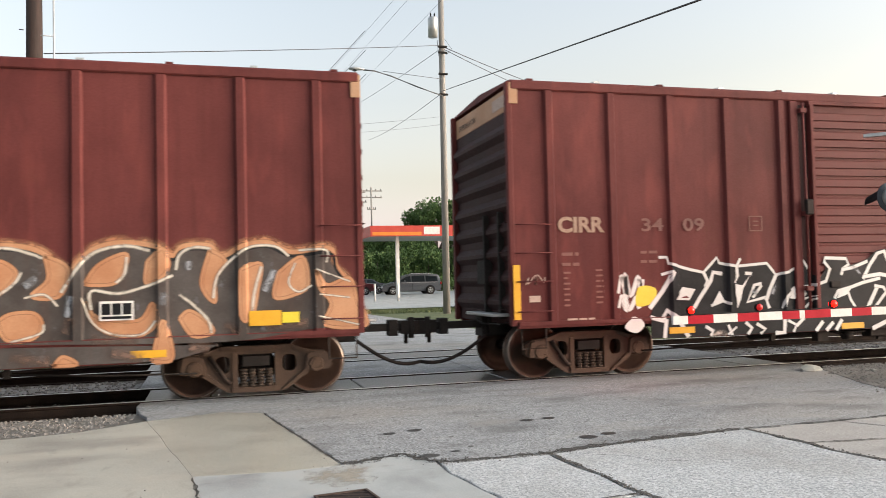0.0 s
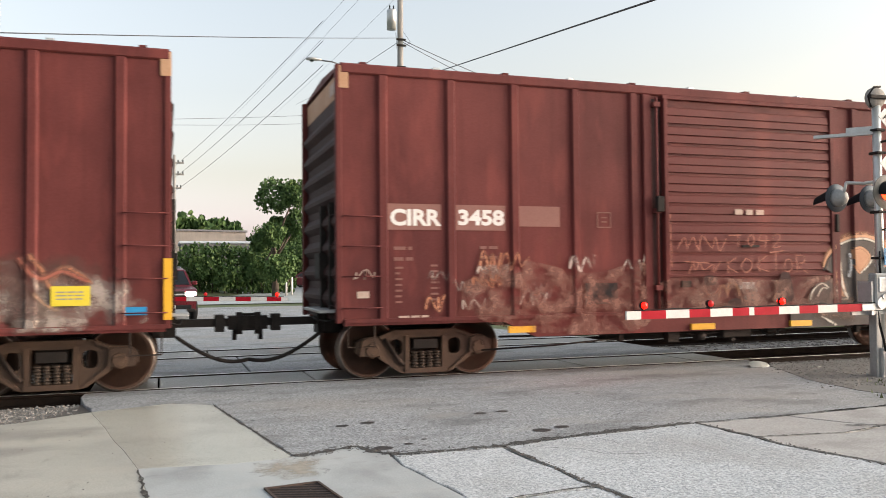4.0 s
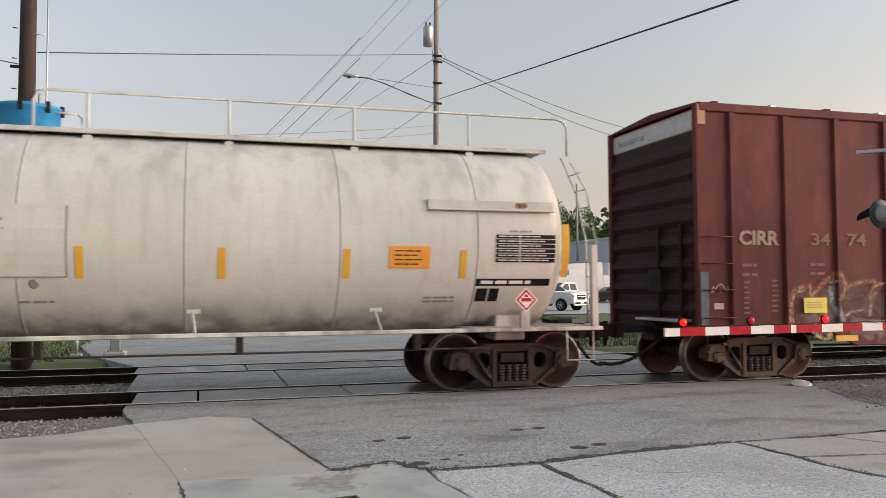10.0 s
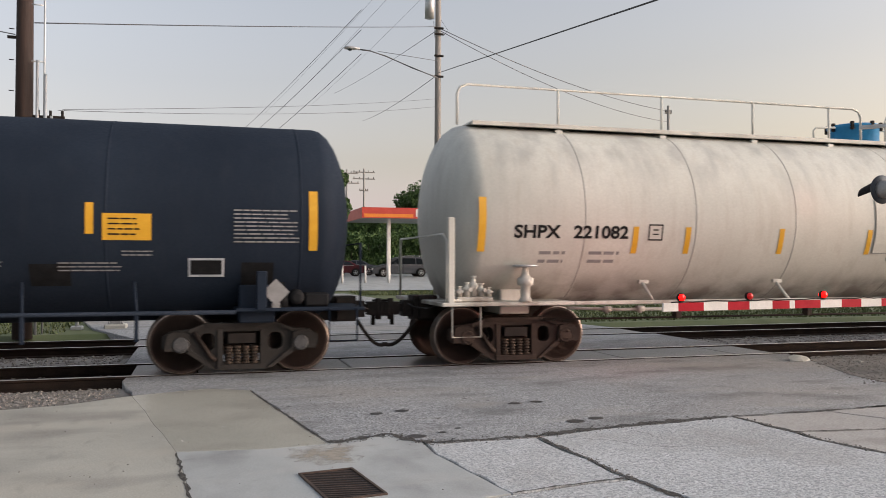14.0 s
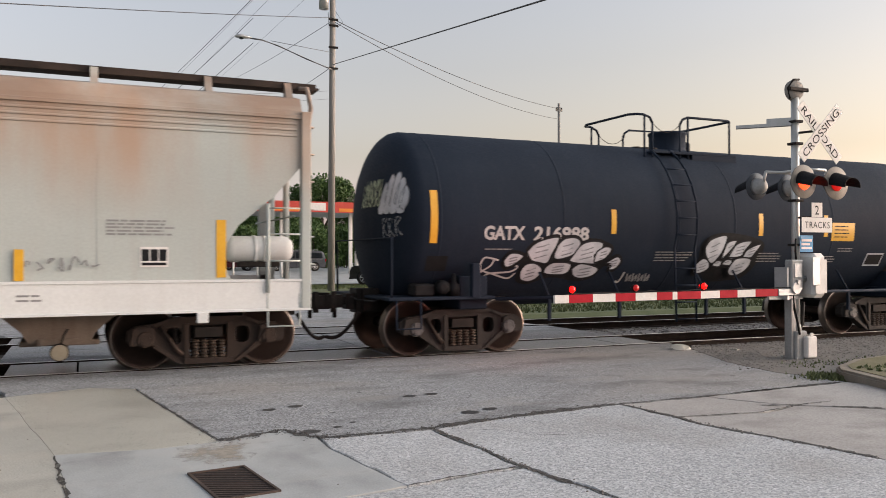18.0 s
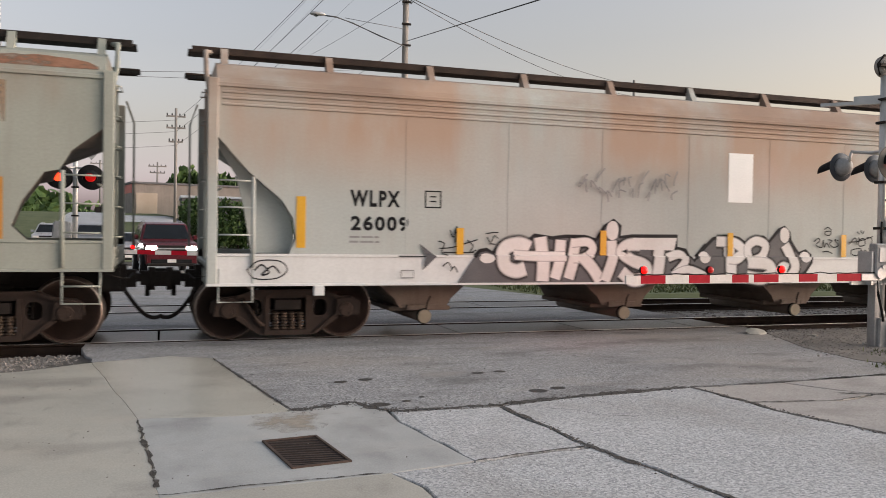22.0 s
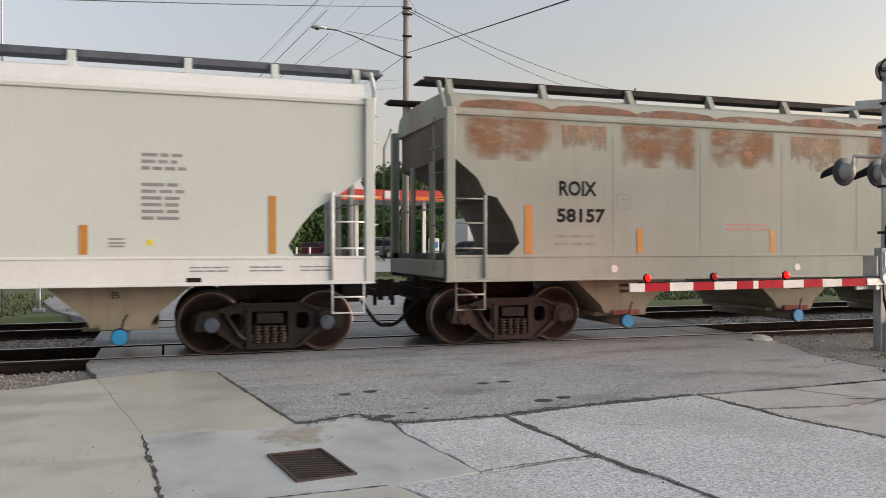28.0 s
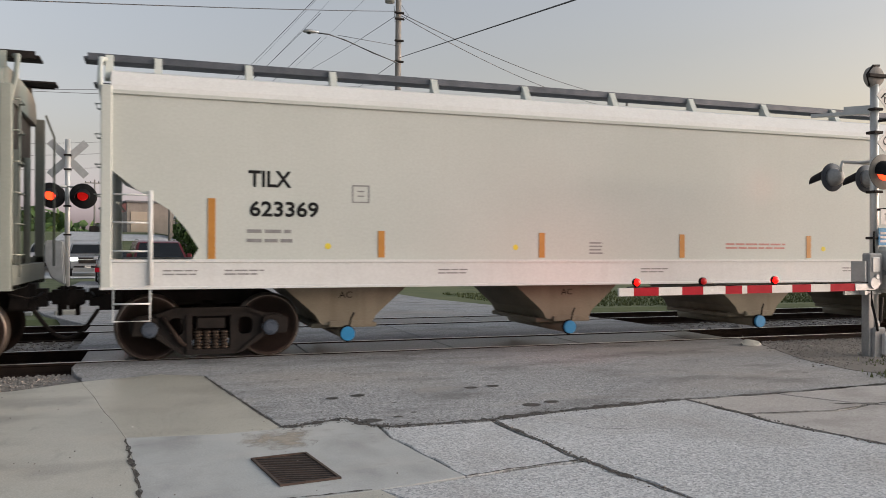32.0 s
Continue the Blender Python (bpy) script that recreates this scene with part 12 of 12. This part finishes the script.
def vehicle(name, label, x, y, heading, kind, paint, lights=False, tail=False, dims=(4.9, 1.95, 1.8)):
    """A car with its front towards local +x: shell with sloping upper sides, panes, wheels in dark arches, lamps."""
    L, W, H = dims
    v = thing(name, label, "car", "cars beyond the crossing", pose(x, y, far_rise(y), 0, 0, heading))
    h, w = L / 2, W / 2
    belt, prof, panes, front, back = CAR_SHAPES[kind]

    def inset(z):
        return 0.22 * max(0.0, z / H - belt) / (1 - belt) + 0.05 * max(0.0, 0.35 - z / H)

    bm = bmesh.new()
    prism(bm, [(px * h, pz * H) for px, pz in prof], "y", -w, w)
    for z in (0.35 * H, belt * H):
        bmesh.ops.bisect_plane(bm, geom=list(bm.verts) + list(bm.edges) + list(bm.faces), plane_co=(0, 0, z), plane_no=(0, 0, 1))
    for q in bm.verts:
        nose = 0.10 * max(0.0, abs(q.co.x) / h - 0.86) / 0.14
        q.co.y = math.copysign(w - inset(q.co.z) - nose, q.co.y)
    bmesh.ops.triangulate(bm, faces=[f for f in bm.faces if len(f.verts) > 4])
    bmesh.ops.bevel(bm, geom=[e for e in bm.edges if e.is_manifold and e.calc_face_angle(0) > 0.6], offset=0.045, segments=2, affect="EDGES")
    body = part("body", bm, paint, v)
    for s in (-1, 1):
        for poly in panes:
            bm = bmesh.new()
            vs = [bm.verts.new((px * h, s * (w - inset(pz * H) + 0.006), pz * H)) for px, pz in poly]
            f = bm.faces.new(vs if s < 0 else vs[::-1])
            bmesh.ops.solidify(bm, geom=[f], thickness=0.01)
            part("side_window", bm, GLASS, body, "dark tinted side window")
    for (xa, za), (xb, zb), name_ in ((prof[front], prof[front + 1], "windscreen"), (prof[back], prof[back + 1], "rear_window")):
        d = 1 if name_ == "windscreen" else -1
        bm = bmesh.new()
        rows = []
        for u in (0.06, 0.94):
            px, pz = (xa + (xb - xa) * u) * h, (za + (zb - za) * u) * H
            k = w - inset(pz) - 0.10
            rows += [(px + d * 0.012, -k, pz + 0.008), (px + d * 0.012, k, pz + 0.008)]
        f = bm.faces.new([bm.verts.new(rows[i]) for i in (0, 1, 3, 2)])
        bmesh.ops.solidify(bm, geom=[f], thickness=0.008)
        part(name_, bm, GLASS, body, "dark windscreen" if d > 0 else "dark rear window")
    tyre_r = 0.37 if kind != "sedan" else 0.33
    for fx in (-0.62, 0.64):
        for s in (-1, 1):
            part("wheel_arch", shape(tube, (fx * h, s * (w - 0.20), tyre_r + 0.02), (fx * h, s * (w - 0.012), tyre_r + 0.02), tyre_r + 0.06, 24), BLACKPAINT, body)
            t = part("wheel", shape(lathe, [(-0.11, tyre_r * 0.66), (-0.11, tyre_r * 0.95), (-0.07, tyre_r), (0.07, tyre_r), (0.11, tyre_r * 0.95), (0.11, tyre_r * 0.66)], "y", 24), DARK, v, "", (fx * h, s * (w - 0.08), tyre_r))
            bm = shape(lathe, [(s * 0.06, tyre_r * 0.56), (s * 0.112, tyre_r * 0.60), (s * 0.112, tyre_r * 0.66), (s * 0.05, tyre_r * 0.66)], "y", 20)
            for k in range(5):
                a = math.radians(72 * k + 18)
                tube(bm, (0.05 * math.cos(a), s * 0.10, 0.05 * math.sin(a)), (tyre_r * 0.6 * math.cos(a), s * 0.105, tyre_r * 0.6 * math.sin(a)), 0.032, 6)
            tube(bm, (0, s * 0.08, 0), (0, s * 0.115, 0), 0.07, 10)
            part("rim", bm, CHROME_W, t, "five-spoke alloy rim")
    nose_z, tail_z = (0.60 if kind != "van" else 0.47) * H, 0.60 * H
    for s in (-1, 1):
        bm = bbox(h - 0.16, h + 0.015, min(s * (w - 0.10), s * (w - 0.48)), max(s * (w - 0.10), s * (w - 0.48)), nose_z - 0.26, nose_z - 0.10, 0.04)
        part("headlight", bm, BULB if lights else WHITE, v, "lit headlight" if lights else "headlight")
        part("tail_light", bbox(-h - 0.012, -h + 0.10, min(s * (w - 0.02), s * (w - 0.26)), max(s * (w - 0.02), s * (w - 0.26)), tail_z - 0.26, tail_z - 0.02, 0.03), TAIL if tail else REDPAINT, v, "red tail light")
        part("mirror", bbox(0.22 * h, 0.22 * h + 0.13, min(s * w, s * (w + 0.2)), max(s * w, s * (w + 0.2)), belt * H + 0.06, belt * H + 0.22, 0.03), paint, v)
        part("belt_line", bbox(-0.88 * h if kind != "sedan" else -0.55 * h, 0.34 * h, min(s * (w - 0.004), s * (w + 0.006)), max(s * (w - 0.004), s * (w + 0.006)), belt * H - 0.012, belt * H + 0.008, 0.0), CHROME_W, body, "bright belt line")
        part("door_seam", bbox(-0.025 * h, -0.015 * h, min(s * (w - 0.004), s * (w + 0.003)), max(s * (w - 0.004), s * (w + 0.003)), 0.22 * H, belt * H, 0.0), BLACKPAINT, body)
    part("grille", bbox(h - 0.08, h + 0.010, -w * 0.48, w * 0.48, nose_z - 0.42, nose_z - 0.08, 0.02), DARK, v, "dark grille")
    part("grille_bar", bbox(h + 0.004, h + 0.022, -w * 0.50, w * 0.50, nose_z - 0.22, nose_z - 0.17, 0.006), CHROME_W, v, "chrome grille bar")
    part("lower_intake", bbox(h - 0.06, h + 0.02, -w * 0.72, w * 0.72, 0.22 * H, 0.30 * H, 0.02), BLACKPAINT, v)
    part("front_bumper", bbox(h - 0.1, h + 0.05, -w + 0.14, w - 0.14, 0.17 * H, 0.23 * H, 0.03), CHROME_W if kind == "pickup" else DARK, v)
    if kind in ("suv", "van"):
        for s in (-1, 1):
            part("roof_rail", shape(pipe, [(-0.74 * h, s * (w - 0.30), H), (-0.70 * h, s * (w - 0.30), H + 0.05), (-0.12 * h, s * (w - 0.30), H + 0.05), (-0.06 * h, s * (w - 0.30), H)], 0.02, 6), CHROME_W, v)
    part("number_plate", bbox(h + 0.03, h + 0.05, -0.15, 0.15, 0.24 * H, 0.24 * H + 0.12, 0.0), WHITE, v, "plain number plate")
    part("rear_bumper", bbox(-h - 0.06, -h + 0.1, -w + 0.10, w - 0.10, 0.20 * H, 0.30 * H, 0.03), DARK, v)
    return v


def car_paint(name, c):
    m = material(name, c, tuple(min(1, 1.1 * k) for k in c), 1.0, (0.25, 0.35), 0.0, 0.0, 20)
    m.node_tree.nodes["Principled BSDF"].inputs["Coat Weight"].default_value = 0.35
    return m


CAR_SLATE = car_paint("slate_grey_car_paint", (0.16, 0.17, 0.18))
CAR_RED, CAR_GREY, CAR_BLACK, CAR_WHITE, CAR_SILVER, CAR_BLUE = car_paint("dark_red_car_paint", (0.075, 0.006, 0.010)), car_paint("graphite_car_paint", (0.06, 0.065, 0.075)), car_paint("black_car_paint", (0.012, 0.012, 0.014)), car_paint("white_car_paint", (0.6, 0.6, 0.6)), car_paint("silver_car_paint", (0.33, 0.34, 0.36)), car_paint("blue_car_paint", (0.03, 0.08, 0.2))
vehicle("suv", "dark red sport utility vehicle waiting with headlights on", 0.02, 33.4, -84, "suv", CAR_RED, True, False, (5.1, 1.95, 1.92))
vehicle("sedan", "silver sedan waiting behind with headlights on", -1.72, 41.5, -84, "sedan", CAR_SILVER, True, False, (4.8, 1.85, 1.48))
vehicle("suv", "grey sport utility vehicle waiting with headlights on", -3.85, 51.0, -84, "suv", CAR_SLATE, True, False, (4.8, 1.95, 1.8))
vehicle("suv", "silver car waiting in the queue", -6.75, 58.0, -90, "suv", CAR_SILVER, False, False, (4.8, 1.95, 1.75))
vehicle("minivan", "graphite minivan parked on the forecourt", 17.55, 74.0, 180, "van", CAR_GREY, False, False, (5.6, 2.05, 1.86))
vehicle("suv", "black sport utility vehicle parked by the grass strip", 16.6, 45.0, 150, "suv", CAR_BLACK, False, False, (4.9, 1.95, 1.78))
vehicle("pickup", "white pickup truck parked on the lot", 23.2, 53.0, -60, "pickup", CAR_WHITE, False, False, (5.7, 2.0, 1.9))
vehicle("sedan", "dark red sedan parked on the forecourt", 12.3, 76.5, 175, "sedan", CAR_RED, False, True, (4.7, 1.85, 1.48))
vehicle("sedan", "graphite sedan parked on the forecourt", 14.2, 79.5, 170, "sedan", CAR_GREY, False, False, (4.7, 1.85, 1.48))
vehicle("suv", "black sport utility vehicle in the lot", 6.4, 70.0, 10, "suv", CAR_BLACK, False, False, (4.8, 1.95, 1.75))
vehicle("pickup", "white pickup truck beside the box trucks", 28.4, 62.0, 190, "pickup", CAR_WHITE, False, False, (5.7, 2.0, 1.9))
vehicle("sedan", "dark sedan parked by the warehouse", 36.0, 68.0, 170, "sedan", CAR_BLACK, False, False, (4.7, 1.85, 1.48))
for px in (8.2, 8.6, 9.54, 11.2, 12.9):
    b = thing("bollard", "white steel bollard on the forecourt edge", "bollard", "bollards", (px, 58.0, far_rise(58)))
    part("tube", shape(tube, (0, 0, 0), (0, 0, 1.25), 0.075, 10), WHITE, b)


def box_truck(x, y, heading, label):
    v = thing("box_truck", label, "truck", "box trucks", pose(x, y, far_rise(y), 0, 0, heading))
    part("cargo_box", bbox(-3.6, 2.2, -1.2, 1.2, 0.95, 3.7, 0.04), CAR_WHITE, v)
    part("blue_stripe", bbox(-3.3, 1.6, -1.212, -1.203, 2.5, 2.95, 0.0), BLUE, v, "blue stripe")
    part("logo_panel", bbox(-1.2, 0.9, -1.218, -1.213, 2.42, 3.03, 0.0), WHITE, v)
    bm = bmesh.new()
    prism(bm, [(2.3, 0.5), (2.3, 2.5), (3.1, 2.5), (3.5, 1.7), (4.3, 1.45), (4.35, 0.5)], "y", -1.05, 1.05)
    part("cab", bevel(bm, 0.05, 2), CAR_WHITE, v)
    part("windscreen", bbox(3.05, 3.4, -0.95, 0.95, 1.75, 2.4, 0.03), GLASS, v)
    for fx in (-2.2, 3.3):
        for s in (-1, 1):
            part("wheel", shape(tube, (fx, s * 1.1, 0.45), (fx, s * 0.85, 0.45), 0.45, 18), DARK, v)
    return v


box_truck(33.5, 70.0, 0, "white box truck with a blue side stripe")
box_truck(41.5, 73.0, 0, "white box truck with a blue side stripe")
box_truck(27.2, 74.0, 90, "white box truck seen from its rear")


# ---- filling station canopy ----
FASCIA_RED = material("red_fascia", (0.42, 0.045, 0.03), (0.48, 0.06, 0.04), 2.0, (0.4, 0.5), 0, 0.02, 30)
FASCIA_ORANGE = material("orange_fascia", (0.62, 0.19, 0.02), (0.66, 0.23, 0.03), 2.0, (0.4, 0.5), 0, 0.02, 30)
can = thing("station_canopy", "filling station canopy with a red and orange fascia", "canopy", "", (16.6, 66.0, far_rise(66)))
part("roof_slab", bbox(-4.6, 5.1, -3.0, 6.0, 4.92, 5.42, 0.03), CHROME_W, can)
part("fascia", bbox(-4.65, 5.15, -3.06, -3.0, 4.86, 5.70, 0.01), FASCIA_RED, can, "red fascia band")
part("fascia", bbox(-4.71, -4.65, -3.06, 6.0, 4.86, 5.70, 0.01), FASCIA_RED, can, "red fascia band")
part("orange_stripe", bbox(-4.55, -0.6, -3.075, -3.062, 4.94, 5.20, 0.0), FASCIA_ORANGE, can, "orange stripe")
part("orange_stripe", bbox(2.0, 5.1, -3.075, -3.062, 4.94, 5.20, 0.0), FASCIA_ORANGE, can, "orange stripe")
part("logo_panel", bbox(-0.4, 0.9, -3.075, -3.062, 5.0, 5.6, 0.0), WHITE, can)
for px, py in ((-2.25, -1.5), (3.4, -1.5)):
    part("column", bbox(px - 0.14, px + 0.14, py - 0.14, py + 0.14, 0.0, 4.92, 0.02), WHITE, can)
for px in (4.4,):
    pump = thing("fuel_pump", "white fuel pump under the canopy", "fuel pump", "fuel pumps", (16.6 + px, 65.0, far_rise(65)))
    part("cabinet", bbox(-0.4, 0.4, -0.3, 0.3, 0.15, 1.9, 0.04), WHITE, pump)
    part("display", bbox(-0.28, 0.28, -0.32, -0.305, 1.1, 1.6, 0.0), BLUE, pump)
    part("island", bbox(-0.9, 0.9, -0.5, 0.5, 0.0, 0.15, 0.02), CONCRETE, pump)


# ---- buildings ----
def building(name, label, x0, x1, y0, y1, h, wall_mat, roof_mat, doors=(), wins=(), base=None, turn=0):
    z = far_rise(y0) if base is None else base
    b = thing(name, label, "building", "buildings beyond the crossing", pose((x0 + x1) / 2, y0, z, 0, 0, turn))
    w = (x1 - x0) / 2
    part("wall", bbox(-w, w, 0, y1 - y0, -0.5, h, 0.03), wall_mat, b)
    part("roof", bbox(-w - 0.15, w + 0.15, -0.15, y1 - y0 + 0.15, h, h + 0.22, 0.03), roof_mat, b)
    for a, c, d, mat in doors:
        dr = part("door", bbox(a, c, -0.06, 0.0, 0.0, d, 0.01), mat, b, "pale roller door")
        for k in range(1, 5):
            part("slat", bbox(a + 0.05, c - 0.05, -0.075, -0.06, d * k / 5 - 0.03, d * k / 5 + 0.03, 0.0), mat, dr)
    for a, c, d, e in wins:
        wn_ = part("window", bbox(a, c, -0.05, 0.0, d, e, 0.01), GLASS, b)
        part("frame", bbox(a - 0.06, c + 0.06, -0.04, -0.001, d - 0.06, e + 0.06, 0.0), WHITE, wn_)
    return b


BEIGE = material("beige_block_wall", (0.20, 0.18, 0.16), (0.25, 0.225, 0.20), 1.0, (0.75, 0.9), 0, 0.1, 20, streak=0.2)
DKWALL = material("grey_metal_wall", (0.11, 0.11, 0.115), (0.14, 0.14, 0.145), 1.0, (0.6, 0.8), 0, 0.1, 20, streak=0.2)
PALEWALL = material("pale_blue_metal_wall", (0.42, 0.47, 0.52), (0.48, 0.53, 0.58), 0.5, (0.5, 0.7), 0, 0.05, 20, streak=0.15)
DOORTAN = material("tan_roller_door", (0.34, 0.29, 0.23), (0.38, 0.33, 0.27), 1.0, (0.6, 0.8), 0, 0.05, 20)
wh = building("warehouse", "low beige block building with a red corner and roller door", -3.25, 9.0, 93.2, 111.0, 3.5, BEIGE, DKWALL, ((-5.75, -3.6, 2.55, DOORTAN),), (), 3.0, 12)
part("red_band", bbox(-6.14, -6.125, 0.3, 9.0, 2.55, 3.45, 0.0), FASCIA_RED, wh, "dull red wall band")
building("shed", "low grey metal shed with a pale roof", 1.6, 9.5, 80.0, 88.0, 4.2, DKWALL, PALEWALL)


def mound(x, y):
    """Height of the bank that the street climbs beyond the waiting cars."""
    u = min(1.0, max(0.0, (y - 56.0) / 34.0))
    v = min(1.0, max(0.0, (6.0 - x) / 6.0))
    return far_rise(y) - 0.06 + 2.75 * u * u * (3 - 2 * u) * v * v * (3 - 2 * v)


def bank(name, x0, x1, y0, y1, lift, mat, label, nx=40, ny=36):
    verts = [(x0 + (x1 - x0) * i / nx, y0 + (y1 - y0) * j / ny) for j in range(ny + 1) for i in range(nx + 1)]
    faces = [(j * (nx + 1) + i, j * (nx + 1) + i + 1, (j + 1) * (nx + 1) + i + 1, (j + 1) * (nx + 1) + i) for j in range(ny) for i in range(nx)]
    me = bpy.data.meshes.new(name)
    me.from_pydata([(x, y, mound(x, y) + lift) for x, y in verts], [], faces)
    me.materials.append(mat)
    return tagged(new(name, me), label, "ground", "", "structure")


bank("bank", -60.0, 6.0, 56.0, 125.0, 0.05, GRASS, "grassy bank rising beyond the street")
bank("bank_road", -8.5, -3.6, 56.2, 92.0, 0.075, OLDSLAB, "pale street climbing the bank", 6, 36)
bank("bank_lot", -8.0, 1.5, 77.0, 83.0, 0.10, OLDSLAB, "pale strip of paved lot on the bank", 20, 6)
dump = thing("skip", "dark green steel refuse skip with a raised lid", "skip", "", (-5.6, 88.0, mound(-5.6, 88.0)))
bm = bmesh.new()
prism(bm, [(-0.75, 0.0), (-0.8, 0.6), (0.1, 0.7), (0.72, 1.35), (0.8, 1.3), (0.7, 0.0)], "y", -0.6, 0.6)
part("body", bevel(bm, 0.02), DARK, dump)
building("warehouse", "pale blue metal warehouse", 43.0, 60.0, 78.0, 95.0, 6.6, PALEWALL, PALEWALL, (), ((-7.5, -6.3, 2.2, 3.2),))
building("house", "low grey house among trees", -26.0, -16.0, 96.0, 106.0, 4.5, DKWALL, BEIGE, (), ((-3, -1.4, 1, 2.4), (1.4, 3, 1, 2.4)))


# ---- trees and hedges: tapered trunks, limbs and crowns of many leaf clumps ----
def foliage(blobs, per, size, seed, flat=0.9):
    r = random.Random(seed)
    verts, faces = [], []
    for cx, cy, cz, rad in blobs:
        for _ in range(per):
            a, b = r.uniform(0, 2 * math.pi), math.acos(r.uniform(-1, 1))
            q = rad * (0.55 + 0.5 * r.random() ** 0.6) * (1 + 0.25 * math.sin(3 * a + seed) * math.sin(2 * b))
            p = Vector((cx + q * math.sin(b) * math.cos(a), cy + q * math.sin(b) * math.sin(a), cz + flat * q * math.cos(b)))
            m = Euler((r.uniform(0, 6.3), r.uniform(0, 6.3), r.uniform(0, 6.3))).to_matrix()
            s = size * r.uniform(0.6, 1.4)
            k = len(verts)
            for u, v in ((-1, -0.45), (0.0, -0.75), (1, -0.1), (0.3, 0.7), (-0.7, 0.6)):
                w = m @ Vector((u * s, v * s, 0.15 * s * u * u))
                verts.append((p.x + w.x, p.y + w.y, p.z + w.z))
            faces.append((k, k + 1, k + 2, k + 3, k + 4))
    me = bpy.data.meshes.new("crown")
    me.from_pydata(verts, [], faces)
    me.materials.append(LEAF)
    return me


def tree(x, y, h, spread, seed, per=170, size=0.32, label="leafy deciduous tree with an uneven crown", trunk_h=0.3):
    r = random.Random(seed)
    t = thing("tree", label, "tree", "trees", (x, y, far_rise(y) - 0.1))
    bm = bmesh.new()
    tube(bm, (0, 0, 0), (r.uniform(-0.2, 0.2), 0, h * 0.55), 0.03 * h, 10, 0.012 * h)
    blobs = [(0, 0, h * 0.80, spread * 0.55)]
    for i in range(9):
        a = 2 * math.pi * i / 9 + r.uniform(-0.3, 0.3)
        zz = h * r.uniform(trunk_h + 0.1, 0.82)
        rr = spread * r.uniform(0.45, 0.85) * (1.15 - 0.7 * abs(zz / h - 0.55))
        tip = (rr * math.cos(a), rr * math.sin(a), zz)
        tube(bm, (0, 0, h * r.uniform(0.25, 0.5)), tip, 0.011 * h, 6, 0.004 * h)
        blobs.append((*tip, spread * r.uniform(0.28, 0.46)))
    part("trunk", bm, BARK, t)
    part("crown", foliage(blobs, per, size, seed), None, t)
    return t


tree(7.4, 57.5, 8.8, 2.3, 21, 1500, 0.10, "dense roadside tree with an upright crown", 0.1)
for i, (x, y, h, s) in enumerate(((13.5, 100, 6.5, 3.4), (19.5, 102, 7.6, 3.2), (24.0, 100, 7.4, 3.4), (28.6, 104, 12.2, 4.2), (35.5, 102, 9.5, 4.2), (16.5, 108, 6.8, 3.5), (22.0, 98, 7.0, 3.4), (32, 97, 7.0, 3.5), (11.5, 97, 6.5, 3.2), (40, 108, 12.5, 5.5), (47, 106, 13, 5.5))):
    tree(x, y, h, s, 40 + i, 1500, 0.13)
for i, (x, y, h, s) in enumerate(((3.8, 128, 10.2, 4.2), (8.6, 130, 9.6, 4.0), (-14, 150, 3.4, 2.6), (-20, 125, 5.0, 3.6), (-28, 128, 5.4, 4), (60, 112, 12, 6), (72, 118, 12, 6))):
    tree(x, y, h, s, 70 + i, 150, 0.5)


def hedge(x0, x1, y, h, depth, seed, label):
    r = random.Random(seed)
    blobs = []
    n = int((x1 - x0) / 0.9)
    for i in range(n):
        for k in range(3):
            blobs.append((x0 + (x1 - x0) * (i + 0.5) / n + r.uniform(-0.3, 0.3), y + r.uniform(-depth / 2, depth / 2), h * (0.22 + 0.28 * k) + r.uniform(-0.2, 0.25), r.uniform(0.7, 1.1)))
    t = thing("hedge", label, "hedge", "", (0, 0, far_rise(y) - 0.1))
    for i in range(n):
        px = x0 + (x1 - x0) * (i + 0.5) / n
        part("stem", shape(tube, (px, y, 0), (px + r.uniform(-0.3, 0.3), y, h * 0.7), 0.06, 6, 0.02), BARK, t)
    part("crown", foliage(blobs, 330, 0.12, seed), None, t)


hedge(1.2, 9.4, 63.0, 3.6, 2.0, 91, "overgrown dark green hedge by the street")
hedge(9.0, 36.0, 84.0, 4.6, 3.0, 92, "dense dark shrubs behind the filling station")

# far woods on the horizon
def far_woods():
    r = random.Random(17)
    blobs = []
    for i in range(150):
        a = math.radians(-50 + i * 150 / 150)
        d = r.uniform(190, 260)
        for k in range(2):
            blobs.append((d * math.sin(a) + r.uniform(-4, 4), d * math.cos(a), r.uniform(0.0, 7.4 if a < 0.05 else 4.5), r.uniform(3.0, 4.5)))
    me = foliage(blobs, 45, 1.6, 18)
    me.name = "far_woods"
    return tagged(new("far_woods", me), "low dark woods along the horizon", "woods", "", "stuff")


far_woods()


# ---- what moves: the cars along the rails, the axles under them ----
def motions():
    whole = [i * 1.0 for i in range(33)]
    fine = [i * 0.125 for i in range(257)]
    for ob, kind, x in MOVERS:
        if kind == "car":
            walk(ob, [(t, pose(x + train_shift(t), TRACK_Y, 0)) for t in whole])
        else:
            s0 = train_shift(0)
            walk(ob, [(t, pose(x, 0, WHEEL_R, 0, math.degrees((train_shift(t) - s0) / WHEEL_R), 0)) for t in fine])


motions()
